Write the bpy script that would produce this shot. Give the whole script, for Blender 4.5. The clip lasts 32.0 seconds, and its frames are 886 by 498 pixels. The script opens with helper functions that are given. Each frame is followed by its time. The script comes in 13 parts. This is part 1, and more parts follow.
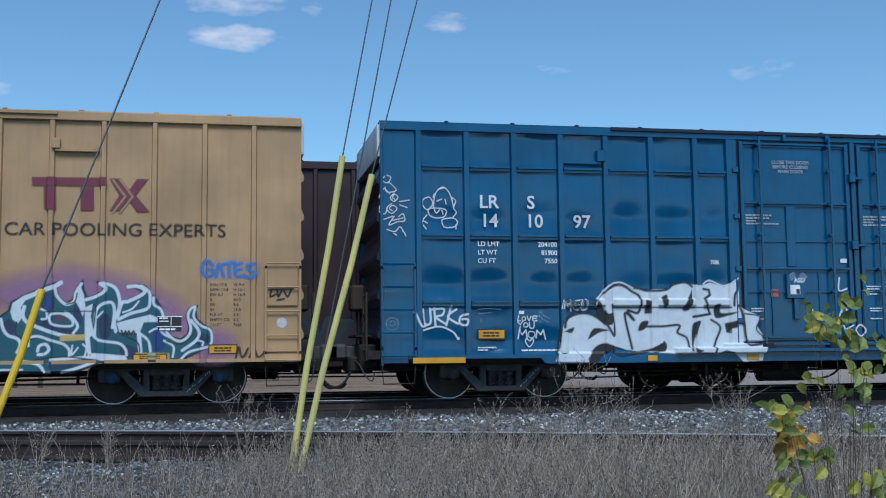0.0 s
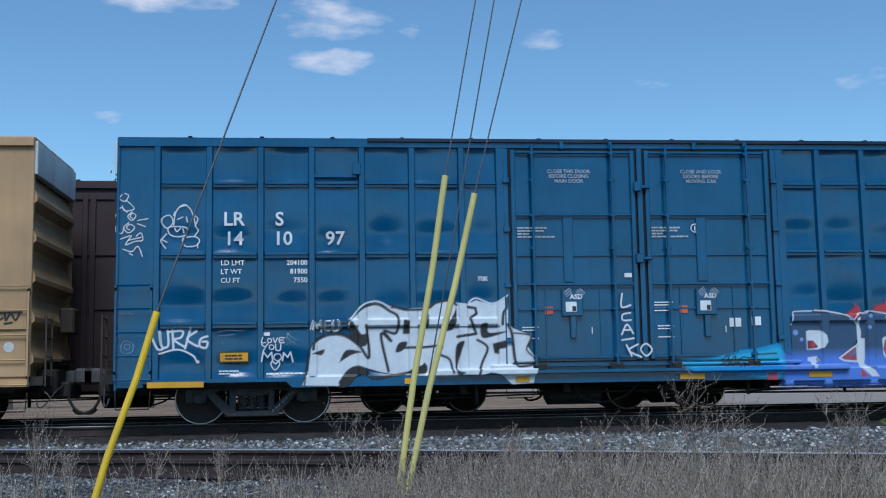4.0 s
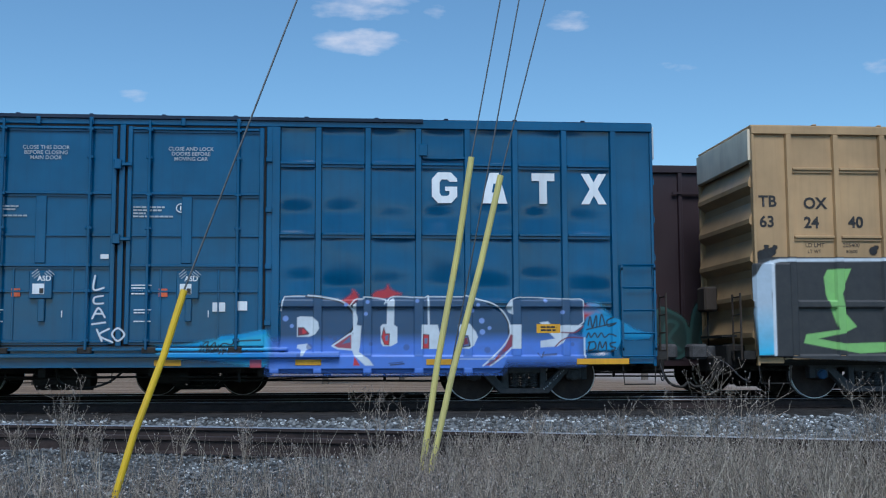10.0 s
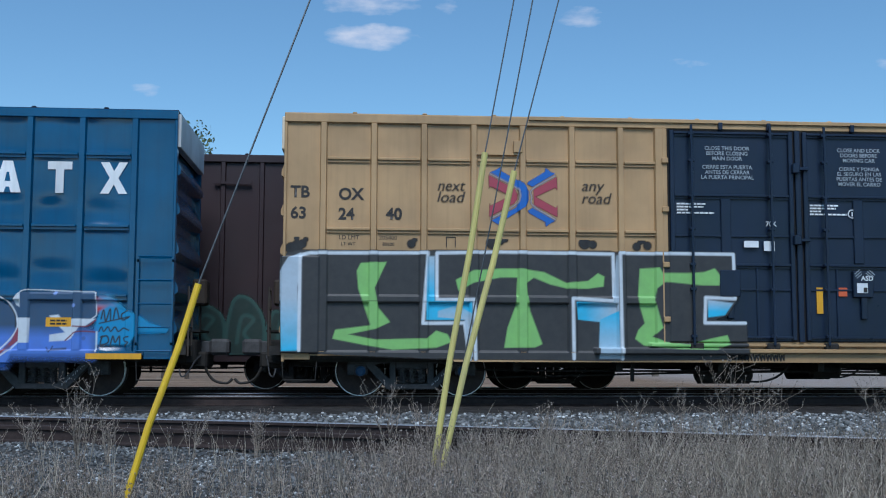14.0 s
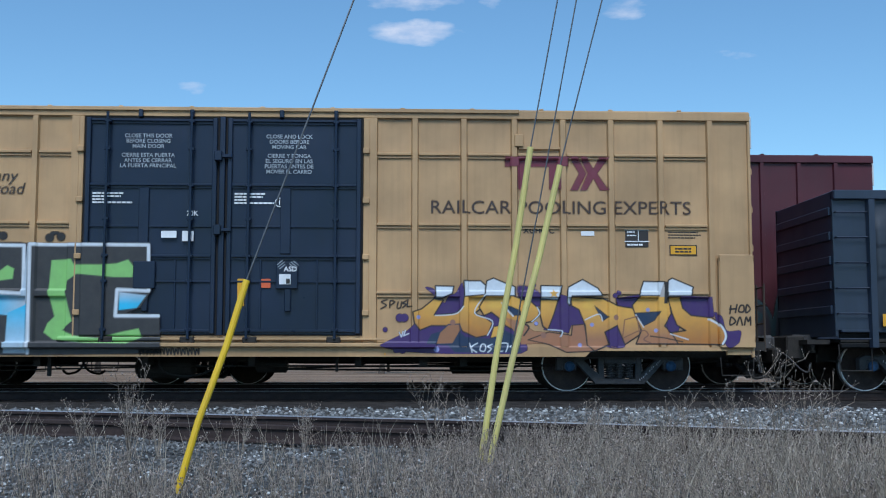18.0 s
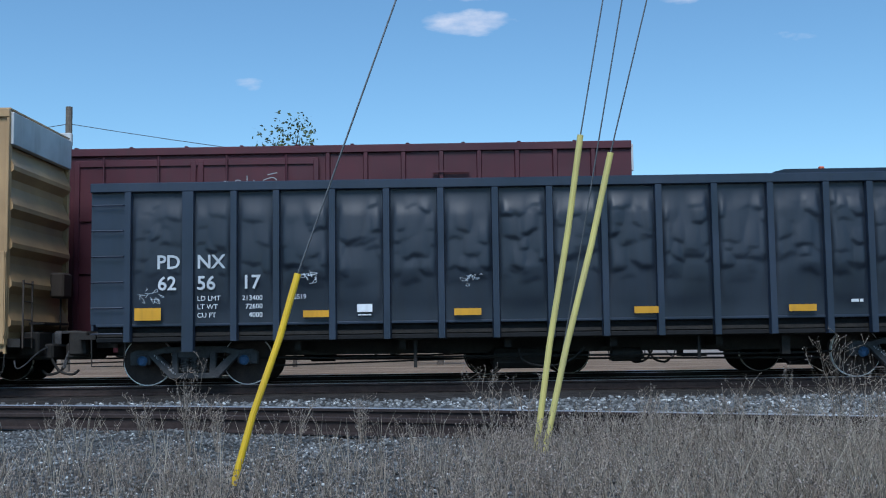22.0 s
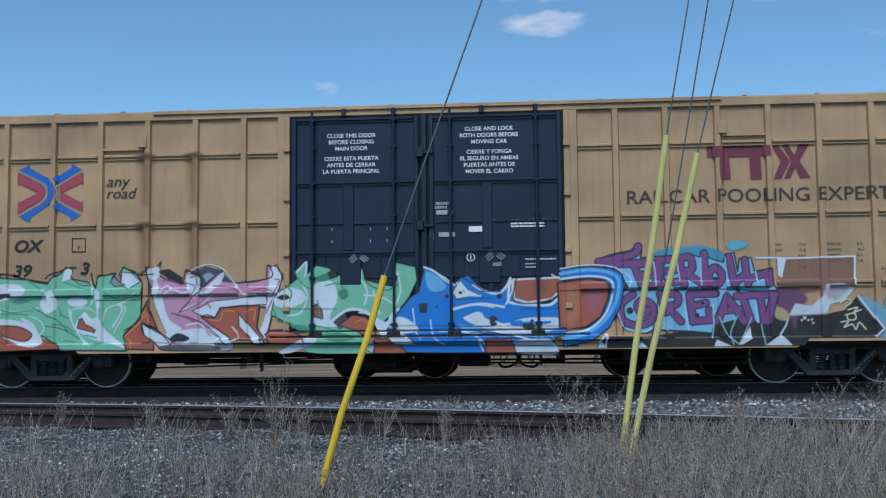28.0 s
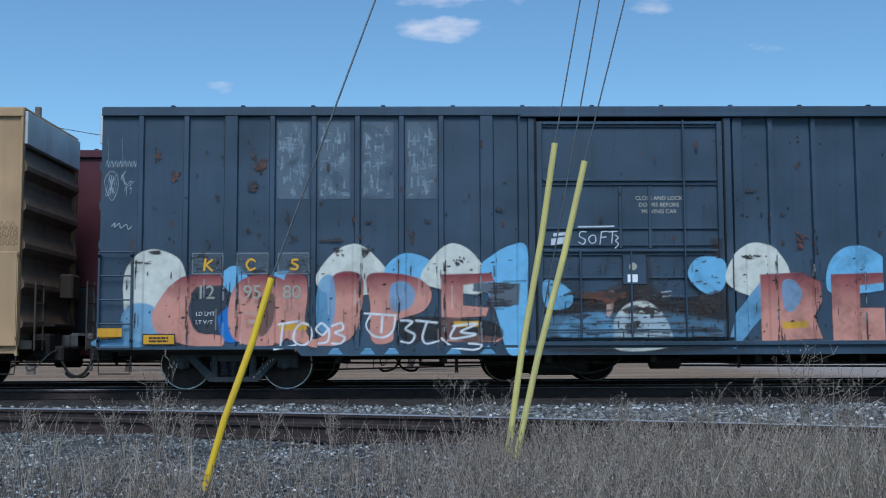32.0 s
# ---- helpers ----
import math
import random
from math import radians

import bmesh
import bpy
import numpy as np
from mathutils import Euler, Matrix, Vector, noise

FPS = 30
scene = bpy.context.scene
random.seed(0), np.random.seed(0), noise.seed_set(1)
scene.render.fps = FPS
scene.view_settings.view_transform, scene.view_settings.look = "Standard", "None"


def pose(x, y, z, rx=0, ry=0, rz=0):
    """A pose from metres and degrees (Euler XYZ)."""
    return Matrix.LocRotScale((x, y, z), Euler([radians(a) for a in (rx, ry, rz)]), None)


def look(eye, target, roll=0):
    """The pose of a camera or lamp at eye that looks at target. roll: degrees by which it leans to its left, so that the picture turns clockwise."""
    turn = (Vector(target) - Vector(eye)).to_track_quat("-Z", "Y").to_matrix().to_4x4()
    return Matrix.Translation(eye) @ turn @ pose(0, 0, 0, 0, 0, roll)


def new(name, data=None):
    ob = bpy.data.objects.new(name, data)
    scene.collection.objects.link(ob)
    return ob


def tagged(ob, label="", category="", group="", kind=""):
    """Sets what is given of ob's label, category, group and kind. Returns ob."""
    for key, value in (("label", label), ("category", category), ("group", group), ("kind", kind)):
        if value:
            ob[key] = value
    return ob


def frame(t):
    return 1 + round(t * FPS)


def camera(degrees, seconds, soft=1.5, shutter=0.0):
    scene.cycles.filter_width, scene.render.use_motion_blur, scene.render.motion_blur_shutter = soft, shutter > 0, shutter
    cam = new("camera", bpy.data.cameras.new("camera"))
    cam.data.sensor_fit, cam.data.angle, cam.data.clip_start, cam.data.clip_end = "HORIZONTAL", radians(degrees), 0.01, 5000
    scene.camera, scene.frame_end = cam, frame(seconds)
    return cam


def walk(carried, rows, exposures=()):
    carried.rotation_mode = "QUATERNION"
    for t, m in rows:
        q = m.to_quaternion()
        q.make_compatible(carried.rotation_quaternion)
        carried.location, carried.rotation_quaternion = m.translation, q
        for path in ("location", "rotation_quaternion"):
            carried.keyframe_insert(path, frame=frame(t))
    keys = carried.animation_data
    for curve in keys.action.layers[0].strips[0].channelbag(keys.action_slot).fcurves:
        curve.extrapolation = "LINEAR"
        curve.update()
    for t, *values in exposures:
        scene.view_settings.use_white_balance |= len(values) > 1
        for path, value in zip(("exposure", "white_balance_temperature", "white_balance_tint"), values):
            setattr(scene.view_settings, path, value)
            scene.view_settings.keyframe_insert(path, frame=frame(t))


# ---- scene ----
cam = camera(43.04, 32.0, soft=1.1)
# seconds, turn to the left, tilt up, lean of the hand-held camera
TURNS = [
    (0, -11.41, 5.61, -0.63), (0.5, -10.14, 5.93, -0.72), (1, -8.85, 6.14, -0.8), (1.5, -7.58, 6.22, -0.85),
    (2, -6.68, 6.32, -0.84), (2.5, -6.25, 6.55, -0.93), (3, -6.2, 6.74, -0.97), (3.5, -6.29, 6.78, -1),
    (4, -6.21, 6.62, -0.96), (4.5, -5.94, 6.36, -0.83), (6.5, -4.42, 6.12, -0.5), (7, -3.93, 6.16, -0.35),
    (7.5, -3.42, 6.13, -0.31), (8, -3.14, 6, -0.31), (8.5, -3.15, 5.78, -0.32), (9, -3.53, 5.58, -0.26),
    (9.5, -4.28, 5.54, -0.3), (10, -4.97, 5.69, -0.2), (10.5, -5.47, 5.95, -0.1), (11, -5.75, 6.31, -0.01),
    (11.5, -5.76, 6.58, 0.11), (12, -5.58, 6.74, 0.31), (12.5, -5.33, 6.68, 0.41), (13, -5.06, 6.38, 0.34),
    (13.5, -4.72, 5.86, 0.23), (15.5, -3.46, 5.07, 0.15), (16, -3.21, 5.23, 0.14), (16.5, -2.88, 5.25, 0.19),
    (17, -2.55, 5.2, 0.18), (17.5, -2.31, 5.16, 0.05), (18, -2.05, 5.2, 0.05), (18.5, -1.77, 5.3, 0.21),
    (19, -1.49, 5.34, 0.17), (19.5, -1.19, 5.23, -0.12), (20, -0.93, 5.05, -0.47), (20.5, -0.45, 4.8, -0.72),
    (21, 0.12, 4.59, -0.87), (21.5, 0.59, 4.56, -0.85), (22, 0.76, 4.74, -0.78), (22.5, 0.71, 5.01, -0.71),
    (23, 0.66, 5.22, -0.78), (23.5, 0.8, 5.28, -0.84), (24, 1.13, 5.24, -0.93), (24.5, 1.72, 5.13, -0.85),
    (26.5, 6.32, 4.31, -0.97), (27, 7.1, 4.44, -1.22), (27.5, 6.74, 4.67, -0.92), (28, 4.86, 4.89, -0.55),
    (28.5, 1.53, 5.07, -0.18), (29, -1.45, 5.27, 0.15), (29.5, -3.13, 5.47, 0.15), (30, -3.57, 5.63, 0.12),
    (30.5, -2.98, 5.64, -0.12), (31, -2.07, 5.49, -0.28), (31.5, -1.25, 5.27, -0.2), (32, -0.69, 5.05, -0.22),
]
EYE = (0.0, 0.0, 0.727)
# seconds, sideways sway of the hand that holds the camera (metres)
SWAY = [(0, 0.046), (3, 0.022), (9, 0.0), (12, -0.015), (16, -0.034), (19, -0.030), (22, 0.020), (24, 0.034), (26.5, 0.0), (28, -0.040), (30.5, -0.004), (32, -0.008)]


def glide(rows, t):
    """Smooth value between rows of (seconds, value)."""
    ts, vs = np.array([r[0] for r in rows], float), np.array([r[1] for r in rows], float)
    m = np.gradient(vs, ts)
    i = int(np.clip(np.searchsorted(ts, t) - 1, 0, len(ts) - 2))
    h = ts[i + 1] - ts[i]
    u = (t - ts[i]) / h
    return ((1 + 2 * u) * (1 - u) ** 2 * vs[i] + u * (1 - u) ** 2 * h * m[i] + u * u * (3 - 2 * u) * vs[i + 1] + u * u * (u - 1) * h * m[i + 1])


walk(cam, [(t, pose(EYE[0] + glide(SWAY, t), EYE[1], EYE[2], 90 + tilt, 0, turn + math.degrees(glide(SWAY, t) / 20.0)) @ pose(0, 0, 0, 0, 0, lean)) for t, turn, tilt, lean in TURNS],
     [(0, 0.9, 5450, 8), (9, 0.87, 5450, 8), (13, 0.81, 5450, 8), (16, 0.99, 5450, 8), (22, 0.97, 5450, 8), (24, 0.91, 5450, 8), (28, 0.84, 5450, 8), (32, 0.9, 5450, 8)])

# seconds, way that the near train has rolled (metres, to the left)
ROLL = [
    (0, 0), (0.5, -0.68), (1, -1.37), (1.5, -2.17), (2, -3.04), (2.5, -3.96), (3, -4.82), (3.5, -5.61),
    (4, -6.45), (4.5, -7.36), (6.5, -10.46), (7, -11.28), (7.5, -12.09), (8, -12.83), (8.5, -13.62), (9, -14.44),
    (9.5, -15.33), (10, -16.2), (10.5, -17.09), (11, -18.07), (11.5, -19.12), (12, -20.31), (12.5, -21.45), (13, -22.54),
    (13.5, -23.76), (15.5, -28.9), (16, -30.29), (16.5, -31.83), (17, -33.34), (17.5, -34.74), (18, -36.3), (18.5, -37.92),
    (19, -39.72), (19.5, -41.43), (20, -43.07), (20.5, -44.87), (21, -46.73), (21.5, -48.75), (22, -50.68), (22.5, -52.52),
    (23, -54.43), (23.5, -56.4), (24, -58.46), (24.5, -60.39), (26.5, -67.9), (27, -69.61), (27.5, -71.51), (28, -73.38),
    (28.5, -75.34), (29, -77.2), (29.5, -78.9), (30, -80.77), (30.5, -82.6), (31, -84.55), (31.5, -86.4), (32, -88.14),
]
# seconds, place of the right-hand end of the last red car on the far track
FAR_ROLL = [(0, 43.9), (1.25, 43.2), (4, 40.6), (7, 36.4), (9, 32.2), (11, 26.9), (12, 24.3), (13, 21.7), (15.5, 15.8), (17, 12.5), (18, 10.45), (19, 8.5),
            (20, 6.84), (21, 5.25), (22, 3.82), (23, 2.65), (24, 1.6), (24.5, 1.12), (26.5, -0.35), (28, -0.95), (30, -1.17), (32, -1.18)]

# ---- light ----
SUN_TURN, SUN_UP = radians(184), radians(52)      # from ahead (+y) to the right, height
world = bpy.data.worlds.new("sky")
scene.world = world
world.use_nodes = True
wn, wl = world.node_tree.nodes, world.node_tree.links
wn.clear()


def wnode(kind, **kw):
    n = wn.new(kind)
    for k, v in kw.items():
        if k == "op":
            n.operation = v
        elif isinstance(k, str) and k.startswith("i"):
            n.inputs[int(k[1:])].default_value = v
    return n


def wmath(op, a, b=None, clamp=False):
    n = wn.new("ShaderNodeMath")
    n.operation, n.use_clamp = op, clamp
    for i, v in enumerate((a, b)):
        if v is None:
            continue
        if isinstance(v, (int, float)):
            n.inputs[i].default_value = v
        else:
            wl.new(v, n.inputs[i])
    return n.outputs[0]


sky = wn.new("ShaderNodeTexSky")
sky.sky_type, sky.sun_disc = "NISHITA", False
sky.sun_elevation, sky.sun_rotation = SUN_UP, SUN_TURN
sky.altitude, sky.air_density, sky.dust_density, sky.ozone_density = 200, 1.0, 0.15, 3.2
coord = wn.new("ShaderNodeTexCoord")
split = wn.new("ShaderNodeSeparateXYZ")
wl.new(coord.outputs["Generated"], split.inputs[0])
dx, dy, dz = split.outputs
az = wmath("MULTIPLY", wmath("ARCTAN2", dx, dy), 57.2958)
el = wmath("MULTIPLY", wmath("ARCSINE", dz), 57.2958)
flat = wn.new("ShaderNodeCombineXYZ")
wl.new(az, flat.inputs[0])
wl.new(wmath("MULTIPLY", el, 2.6), flat.inputs[1])


def sky_noise(scale, detail, rough):
    n = wn.new("ShaderNodeTexNoise")
    n.inputs["Scale"].default_value, n.inputs["Detail"].default_value, n.inputs["Roughness"].default_value = scale, detail, rough
    wl.new(flat.outputs[0], n.inputs["Vector"])
    return n.outputs["Fac"]


ragged = sky_noise(0.5, 5, 0.52)
puffs = None
# small fair-weather clouds: azimuth, height, half width, half height (degrees), density
for a, e, w, h, d in [(0.8, 16.1, 3.0, 0.75, 1.0), (0.6, 18.2, 3.4, 1.3, 0.9), (4.6, 17.6, 0.9, 0.55, 0.6), (11.4, 17.05, 1.6, 0.7, 0.8), (-8.6, 19.0, 4.6, 1.1, 1.0),
                      (-10.6, 12.9, 1.1, 0.5, 0.6), (17.0, 14.6, 2.8, 0.6, 0.3), (27.0, 14.0, 2.4, 0.8, 0.5), (9.0, 20.8, 5.0, 1.0, 0.9), (-24.0, 21.0, 6.0, 1.5, 0.9),
                      (0.5, 3.7, 7.0, 1.1, 0.55), (24.0, 24.0, 7.0, 1.6, 0.9), (-46.0, 17.0, 8.0, 2.0, 0.8), (60.0, 20.0, 9.0, 2.5, 0.8)]:
    r = wmath("ADD", wmath("POWER", wmath("DIVIDE", wmath("SUBTRACT", az, a), w), 2), wmath("POWER", wmath("DIVIDE", wmath("SUBTRACT", el, e), h), 2))
    p = wmath("MULTIPLY", wmath("SUBTRACT", 1.0, r, True), d)
    puffs = p if puffs is None else wmath("MAXIMUM", puffs, p)
cover = wmath("MULTIPLY", wmath("SUBTRACT", wmath("ADD", wmath("MULTIPLY", ragged, 1.9), wmath("MULTIPLY", puffs, 1.0)), 1.28), 1.15, True)
cover = wmath("MULTIPLY", cover, wmath("GREATER_THAN", puffs, 0.0))
cloud_col = wn.new("ShaderNodeMix")
cloud_col.data_type = "RGBA"
cloud_col.inputs["A"].default_value, cloud_col.inputs["B"].default_value = (3.9, 4.3, 5.4, 1), (7.6, 7.0, 6.7, 1)
wl.new(ragged, cloud_col.inputs["Factor"])
mix = wn.new("ShaderNodeMix")
mix.data_type = "RGBA"
wl.new(wmath("MULTIPLY", cover, 0.85), mix.inputs["Factor"])
tint = wn.new("ShaderNodeMix")
tint.data_type, tint.blend_type = "RGBA", "MULTIPLY"
tint.inputs["Factor"].default_value = 1.0
tint.inputs["B"].default_value = (0.97, 1.06, 0.97, 1)
wl.new(sky.outputs[0], tint.inputs["A"])
wl.new(tint.outputs["Result"], mix.inputs["A"])
wl.new(cloud_col.outputs["Result"], mix.inputs["B"])
back = wn.new("ShaderNodeBackground")
back.inputs["Strength"].default_value = 0.063
wl.new(mix.outputs["Result"], back.inputs[0])
wl.new(back.outputs[0], wn.new("ShaderNodeOutputWorld").inputs[0])

sun = new("sun", bpy.data.lights.new("sun", "SUN"))
sun.data.energy, sun.data.angle, sun.data.color = 1.55, radians(26), (1.0, 0.95, 0.88)
sun.matrix_basis = look((math.sin(SUN_TURN) * math.cos(SUN_UP) * 90, math.cos(SUN_TURN) * math.cos(SUN_UP) * 90, math.sin(SUN_UP) * 90), (0, 0, 0))
scene.view_settings.exposure = 0.85

# ---- materials ----
def shader(name, rough=0.6, metal=0.0):
    m = bpy.data.materials.new(name)
    m.use_nodes = True
    b = m.node_tree.nodes["Principled BSDF"]
    b.inputs["Roughness"].default_value, b.inputs["Metallic"].default_value = rough, metal
    return m, m.node_tree.nodes, m.node_tree.links, b


def tex(n, l, kind, scale, detail=4, rough=0.55, stretch=(1, 1, 1), where="Object", offset=0):
    c = n.new("ShaderNodeTexCoord")
    mp = n.new("ShaderNodeMapping")
    mp.inputs["Scale"].default_value = stretch
    mp.inputs["Location"].default_value = (offset, offset * 0.7, offset * 0.3)
    l.new(c.outputs[where], mp.inputs[0])
    t = n.new(kind)
    t.inputs["Scale"].default_value = scale
    if kind == "ShaderNodeTexNoise":
        t.inputs["Detail"].default_value, t.inputs["Roughness"].default_value = detail, rough
    l.new(mp.outputs[0], t.inputs["Vector"])
    return t


def ramp(n, l, src, a, b, lo=(0, 0, 0, 1), hi=(1, 1, 1, 1)):
    r = n.new("ShaderNodeValToRGB")
    r.color_ramp.elements[0].position, r.color_ramp.elements[1].position = a, b
    r.color_ramp.elements[0].color, r.color_ramp.elements[1].color = lo, hi
    l.new(src, r.inputs[0])
    return r.outputs[0]


def blend(n, l, fac, a, b, mode="MIX"):
    m = n.new("ShaderNodeMix")
    m.data_type, m.blend_type = "RGBA", mode
    for key, v in (("Factor", fac), ("A", a), ("B", b)):
        if isinstance(v, (int, float)):
            m.inputs[key].default_value = v
        elif isinstance(v, tuple):
            m.inputs[key].default_value = (*v, 1)[:4]
        else:
            l.new(v, m.inputs[key])
    return m.outputs["Result"]


def bump(n, l, b, src, strength, dist, under=None):
    k = n.new("ShaderNodeBump")
    k.inputs["Strength"].default_value, k.inputs["Distance"].default_value = strength, dist
    l.new(src, k.inputs["Height"])
    if under:
        l.new(under, k.inputs["Normal"])
    l.new(k.outputs[0], b.inputs["Normal"])
    return k.outputs[0]


def car_paint(name, col, rough=0.4, grime=(0.06, 0.05, 0.04), dirt=0.35, dent=0.02, rust=0.0, fade=0.12, spec=0.5):
    """Weathered rail-car enamel: broad fading, streaks that run down, fine speckle, shallow dents."""
    m, n, l, b = shader(name, rough)
    b.inputs["Specular IOR Level"].default_value = spec
    broad = tex(n, l, "ShaderNodeTexNoise", 0.7, 4).outputs["Fac"]
    streak = tex(n, l, "ShaderNodeTexNoise", 2.2, 5, 0.6, (4.0, 1, 0.22)).outputs["Fac"]
    speck = tex(n, l, "ShaderNodeTexNoise", 45, 3, 0.7).outputs["Fac"]
    light = tuple(min(1, c * 1.2 + 0.002) for c in col)
    dark = tuple(c * (1 - fade * 1.5) for c in col)
    c = blend(n, l, ramp(n, l, broad, 0.35, 0.68), dark, light)
    c = blend(n, l, blend(n, l, 1.0, ramp(n, l, streak, 0.48, 0.78), (dirt, dirt, dirt), "MULTIPLY"), c, grime)
    c = blend(n, l, ramp(n, l, speck, 0.62, 0.8, hi=(dirt, dirt, dirt, 1)), c, grime)
    if rust > 0:
        spots = tex(n, l, "ShaderNodeTexNoise", 3.1, 8, 0.68, (1, 1, 0.6), offset=7).outputs["Fac"]
        c = blend(n, l, ramp(n, l, spots, 0.68 - rust, 0.74 - rust), c, (0.07, 0.025, 0.012))
    l.new(c, b.inputs["Base Color"])
    r = ramp(n, l, broad, 0.3, 0.7, (rough - 0.06,) * 3 + (1,), (rough + 0.14,) * 3 + (1,))
    l.new(r, b.inputs["Roughness"])
    dents = tex(n, l, "ShaderNodeTexNoise", 1.15, 1.5, 0.4, (1.0, 1, 1.3), offset=3).outputs["Fac"]
    k = bump(n, l, b, dents, 1.0, dent)
    bump(n, l, b, speck, 0.25, 0.002, k)
    return m


def rough_mat(name, lo, hi, scale=6, rough=0.8, metal=0.0, relief=0.004, island=0.0, spec=0.3, detail=6):
    m, n, l, b = shader(name, rough, metal)
    b.inputs["Specular IOR Level"].default_value = spec
    t = tex(n, l, "ShaderNodeTexNoise", scale, detail, 0.65)
    fine = tex(n, l, "ShaderNodeTexNoise", scale * 9, 4, 0.7)
    c = blend(n, l, ramp(n, l, t.outputs["Fac"], 0.32, 0.68), lo, hi)
    c = blend(n, l, 0.35, c, blend(n, l, ramp(n, l, fine.outputs["Fac"], 0.35, 0.65), tuple(v * 0.6 for v in lo), tuple(min(1, v * 1.25) for v in hi)))
    if island:
        g = n.new("ShaderNodeNewGeometry")
        c = blend(n, l, island, c, ramp(n, l, g.outputs["Random Per Island"], 0.0, 1.0, (0.25, 0.25, 0.25, 1), (1.75, 1.75, 1.75, 1)), "MULTIPLY")
    l.new(c, b.inputs["Base Color"])
    bump(n, l, b, fine.outputs["Fac"], 0.6, relief)
    return m


TAN = car_paint("tan_enamel", (0.415, 0.262, 0.124), 0.46, (0.12, 0.075, 0.038), 0.2, 0.012)
TAN_BROWN = car_paint("brownish_tan_enamel", (0.398, 0.252, 0.126), 0.46, (0.12, 0.075, 0.042), 0.22, 0.012)
TAN_DULL = car_paint("dull_tan_enamel", (0.395, 0.248, 0.120), 0.6, (0.13, 0.08, 0.04), 0.22, 0.012)
BLUE = car_paint("deep_blue_enamel", (0.0032, 0.070, 0.163), 0.13, (0.006, 0.022, 0.045), 0.22, 0.004, spec=0.58)
NAVY = car_paint("blackish_blue_enamel", (0.0075, 0.0160, 0.038), 0.32, (0.014, 0.016, 0.02), 0.3, 0.01, spec=0.4)
BLACK = car_paint("black_enamel", (0.0195, 0.0290, 0.0500), 0.33, (0.014, 0.016, 0.02), 0.3, 0.006, spec=0.5)
SLATE = car_paint("weathered_slate_enamel", (0.030, 0.057, 0.092), 0.5, (0.02, 0.02, 0.02), 0.45, 0.02, rust=0.03, fade=0.2)
MAROON_RED = car_paint("dark_maroon_enamel", (0.022, 0.0075, 0.0105), 0.55, (0.02, 0.012, 0.012), 0.35, 0.015)
RED = car_paint("oxide_red_enamel", (0.066, 0.0095, 0.0175), 0.5, (0.04, 0.02, 0.02), 0.35, 0.015)
ENGINE = car_paint("engine_blue_enamel", (0.006, 0.016, 0.034), 0.4, (0.02, 0.02, 0.02), 0.4)
GOLD = car_paint("engine_gold_enamel", (0.17, 0.085, 0.03), 0.5, (0.05, 0.03, 0.02), 0.5)
END_BROWN = car_paint("grimy_brown_enamel", (0.042, 0.029, 0.020), 0.65, (0.02, 0.015, 0.012), 0.6, 0.01)
# left end's tan, paler than the sides
TAN_PALE = car_paint("pale_tan_enamel", (0.68, 0.50, 0.30), 0.6, (0.26, 0.125, 0.07), 0.5, 0.012)
# right end: rusty brown, darkened further for the shade on that end
TAN_RUSTY_SHADE = car_paint("shaded_rusty_tan_enamel", (0.155, 0.100, 0.062), 0.65, (0.045, 0.028, 0.018), 0.6, 0.012)
# the posts' black, darkened because the panels mirror less sky
SHEET = car_paint("shaded_black_enamel", (0.0155, 0.0225, 0.0350), 0.40, (0.016, 0.016, 0.018), 0.35, 0.006, spec=0.5)
CREAM_TOP = car_paint("chalky_cream_enamel", (0.66, 0.56, 0.42), 0.6, (0.3, 0.22, 0.14), 0.4)
PALE = car_paint("chalky_white_enamel", (0.55, 0.56, 0.56), 0.6, (0.2, 0.17, 0.13), 0.5)
STENCIL = car_paint("dusty_white_stencil", (0.56, 0.59, 0.62), 0.5, (0.2, 0.2, 0.22), 0.35, 0.0)
WORN_WHITE = car_paint("worn_white_paint", (0.36, 0.40, 0.44), 0.55, (0.12, 0.13, 0.15), 0.5, 0.0)
WHITE = car_paint("stencil_white_paint", (0.74, 0.76, 0.78), 0.5, (0.3, 0.3, 0.3), 0.25, 0.0)
INK = car_paint("stencil_black_paint", (0.022, 0.018, 0.016), 0.5, (0.05, 0.04, 0.03), 0.3, 0.0)
YELLOW = car_paint("reflector_yellow", (0.60, 0.30, 0.008), 0.5, (0.25, 0.14, 0.02), 0.35, 0.0)
ORANGE = car_paint("placard_orange", (0.55, 0.10, 0.03), 0.5, (0.2, 0.06, 0.03), 0.3, 0.0)
# near-black that stands for shade in gaps and recesses
SHADE_BLACK = rough_mat("shade_black", (0.006, 0.006, 0.007), (0.016, 0.016, 0.017), 12, 0.8, 0.0, 0.002)
STEEL_DARK = rough_mat("grimy_black_steel", (0.010, 0.0095, 0.009), (0.035, 0.030, 0.026), 5, 0.7, 0.0, 0.006)
CAST = rough_mat("dusty_cast_steel", (0.034, 0.034, 0.037), (0.088, 0.086, 0.088), 7, 0.75, 0.0, 0.006)
WHEEL_FACE = rough_mat("rusty_wheel_steel", (0.026, 0.020, 0.019), (0.066, 0.048, 0.042), 6, 0.7, 0.2, 0.004)
# near-white base carries the sky's gleam on the polished rim
RIM_GLINT = rough_mat("polished_rim_glint", (0.74, 0.73, 0.72), (0.90, 0.88, 0.87), 14, 0.4, 0.1, 0.001)
RAIL_TOP = rough_mat("worn_rail_head", (0.34, 0.34, 0.35), (0.58, 0.58, 0.60), 9, 0.32, 0.7, 0.001)
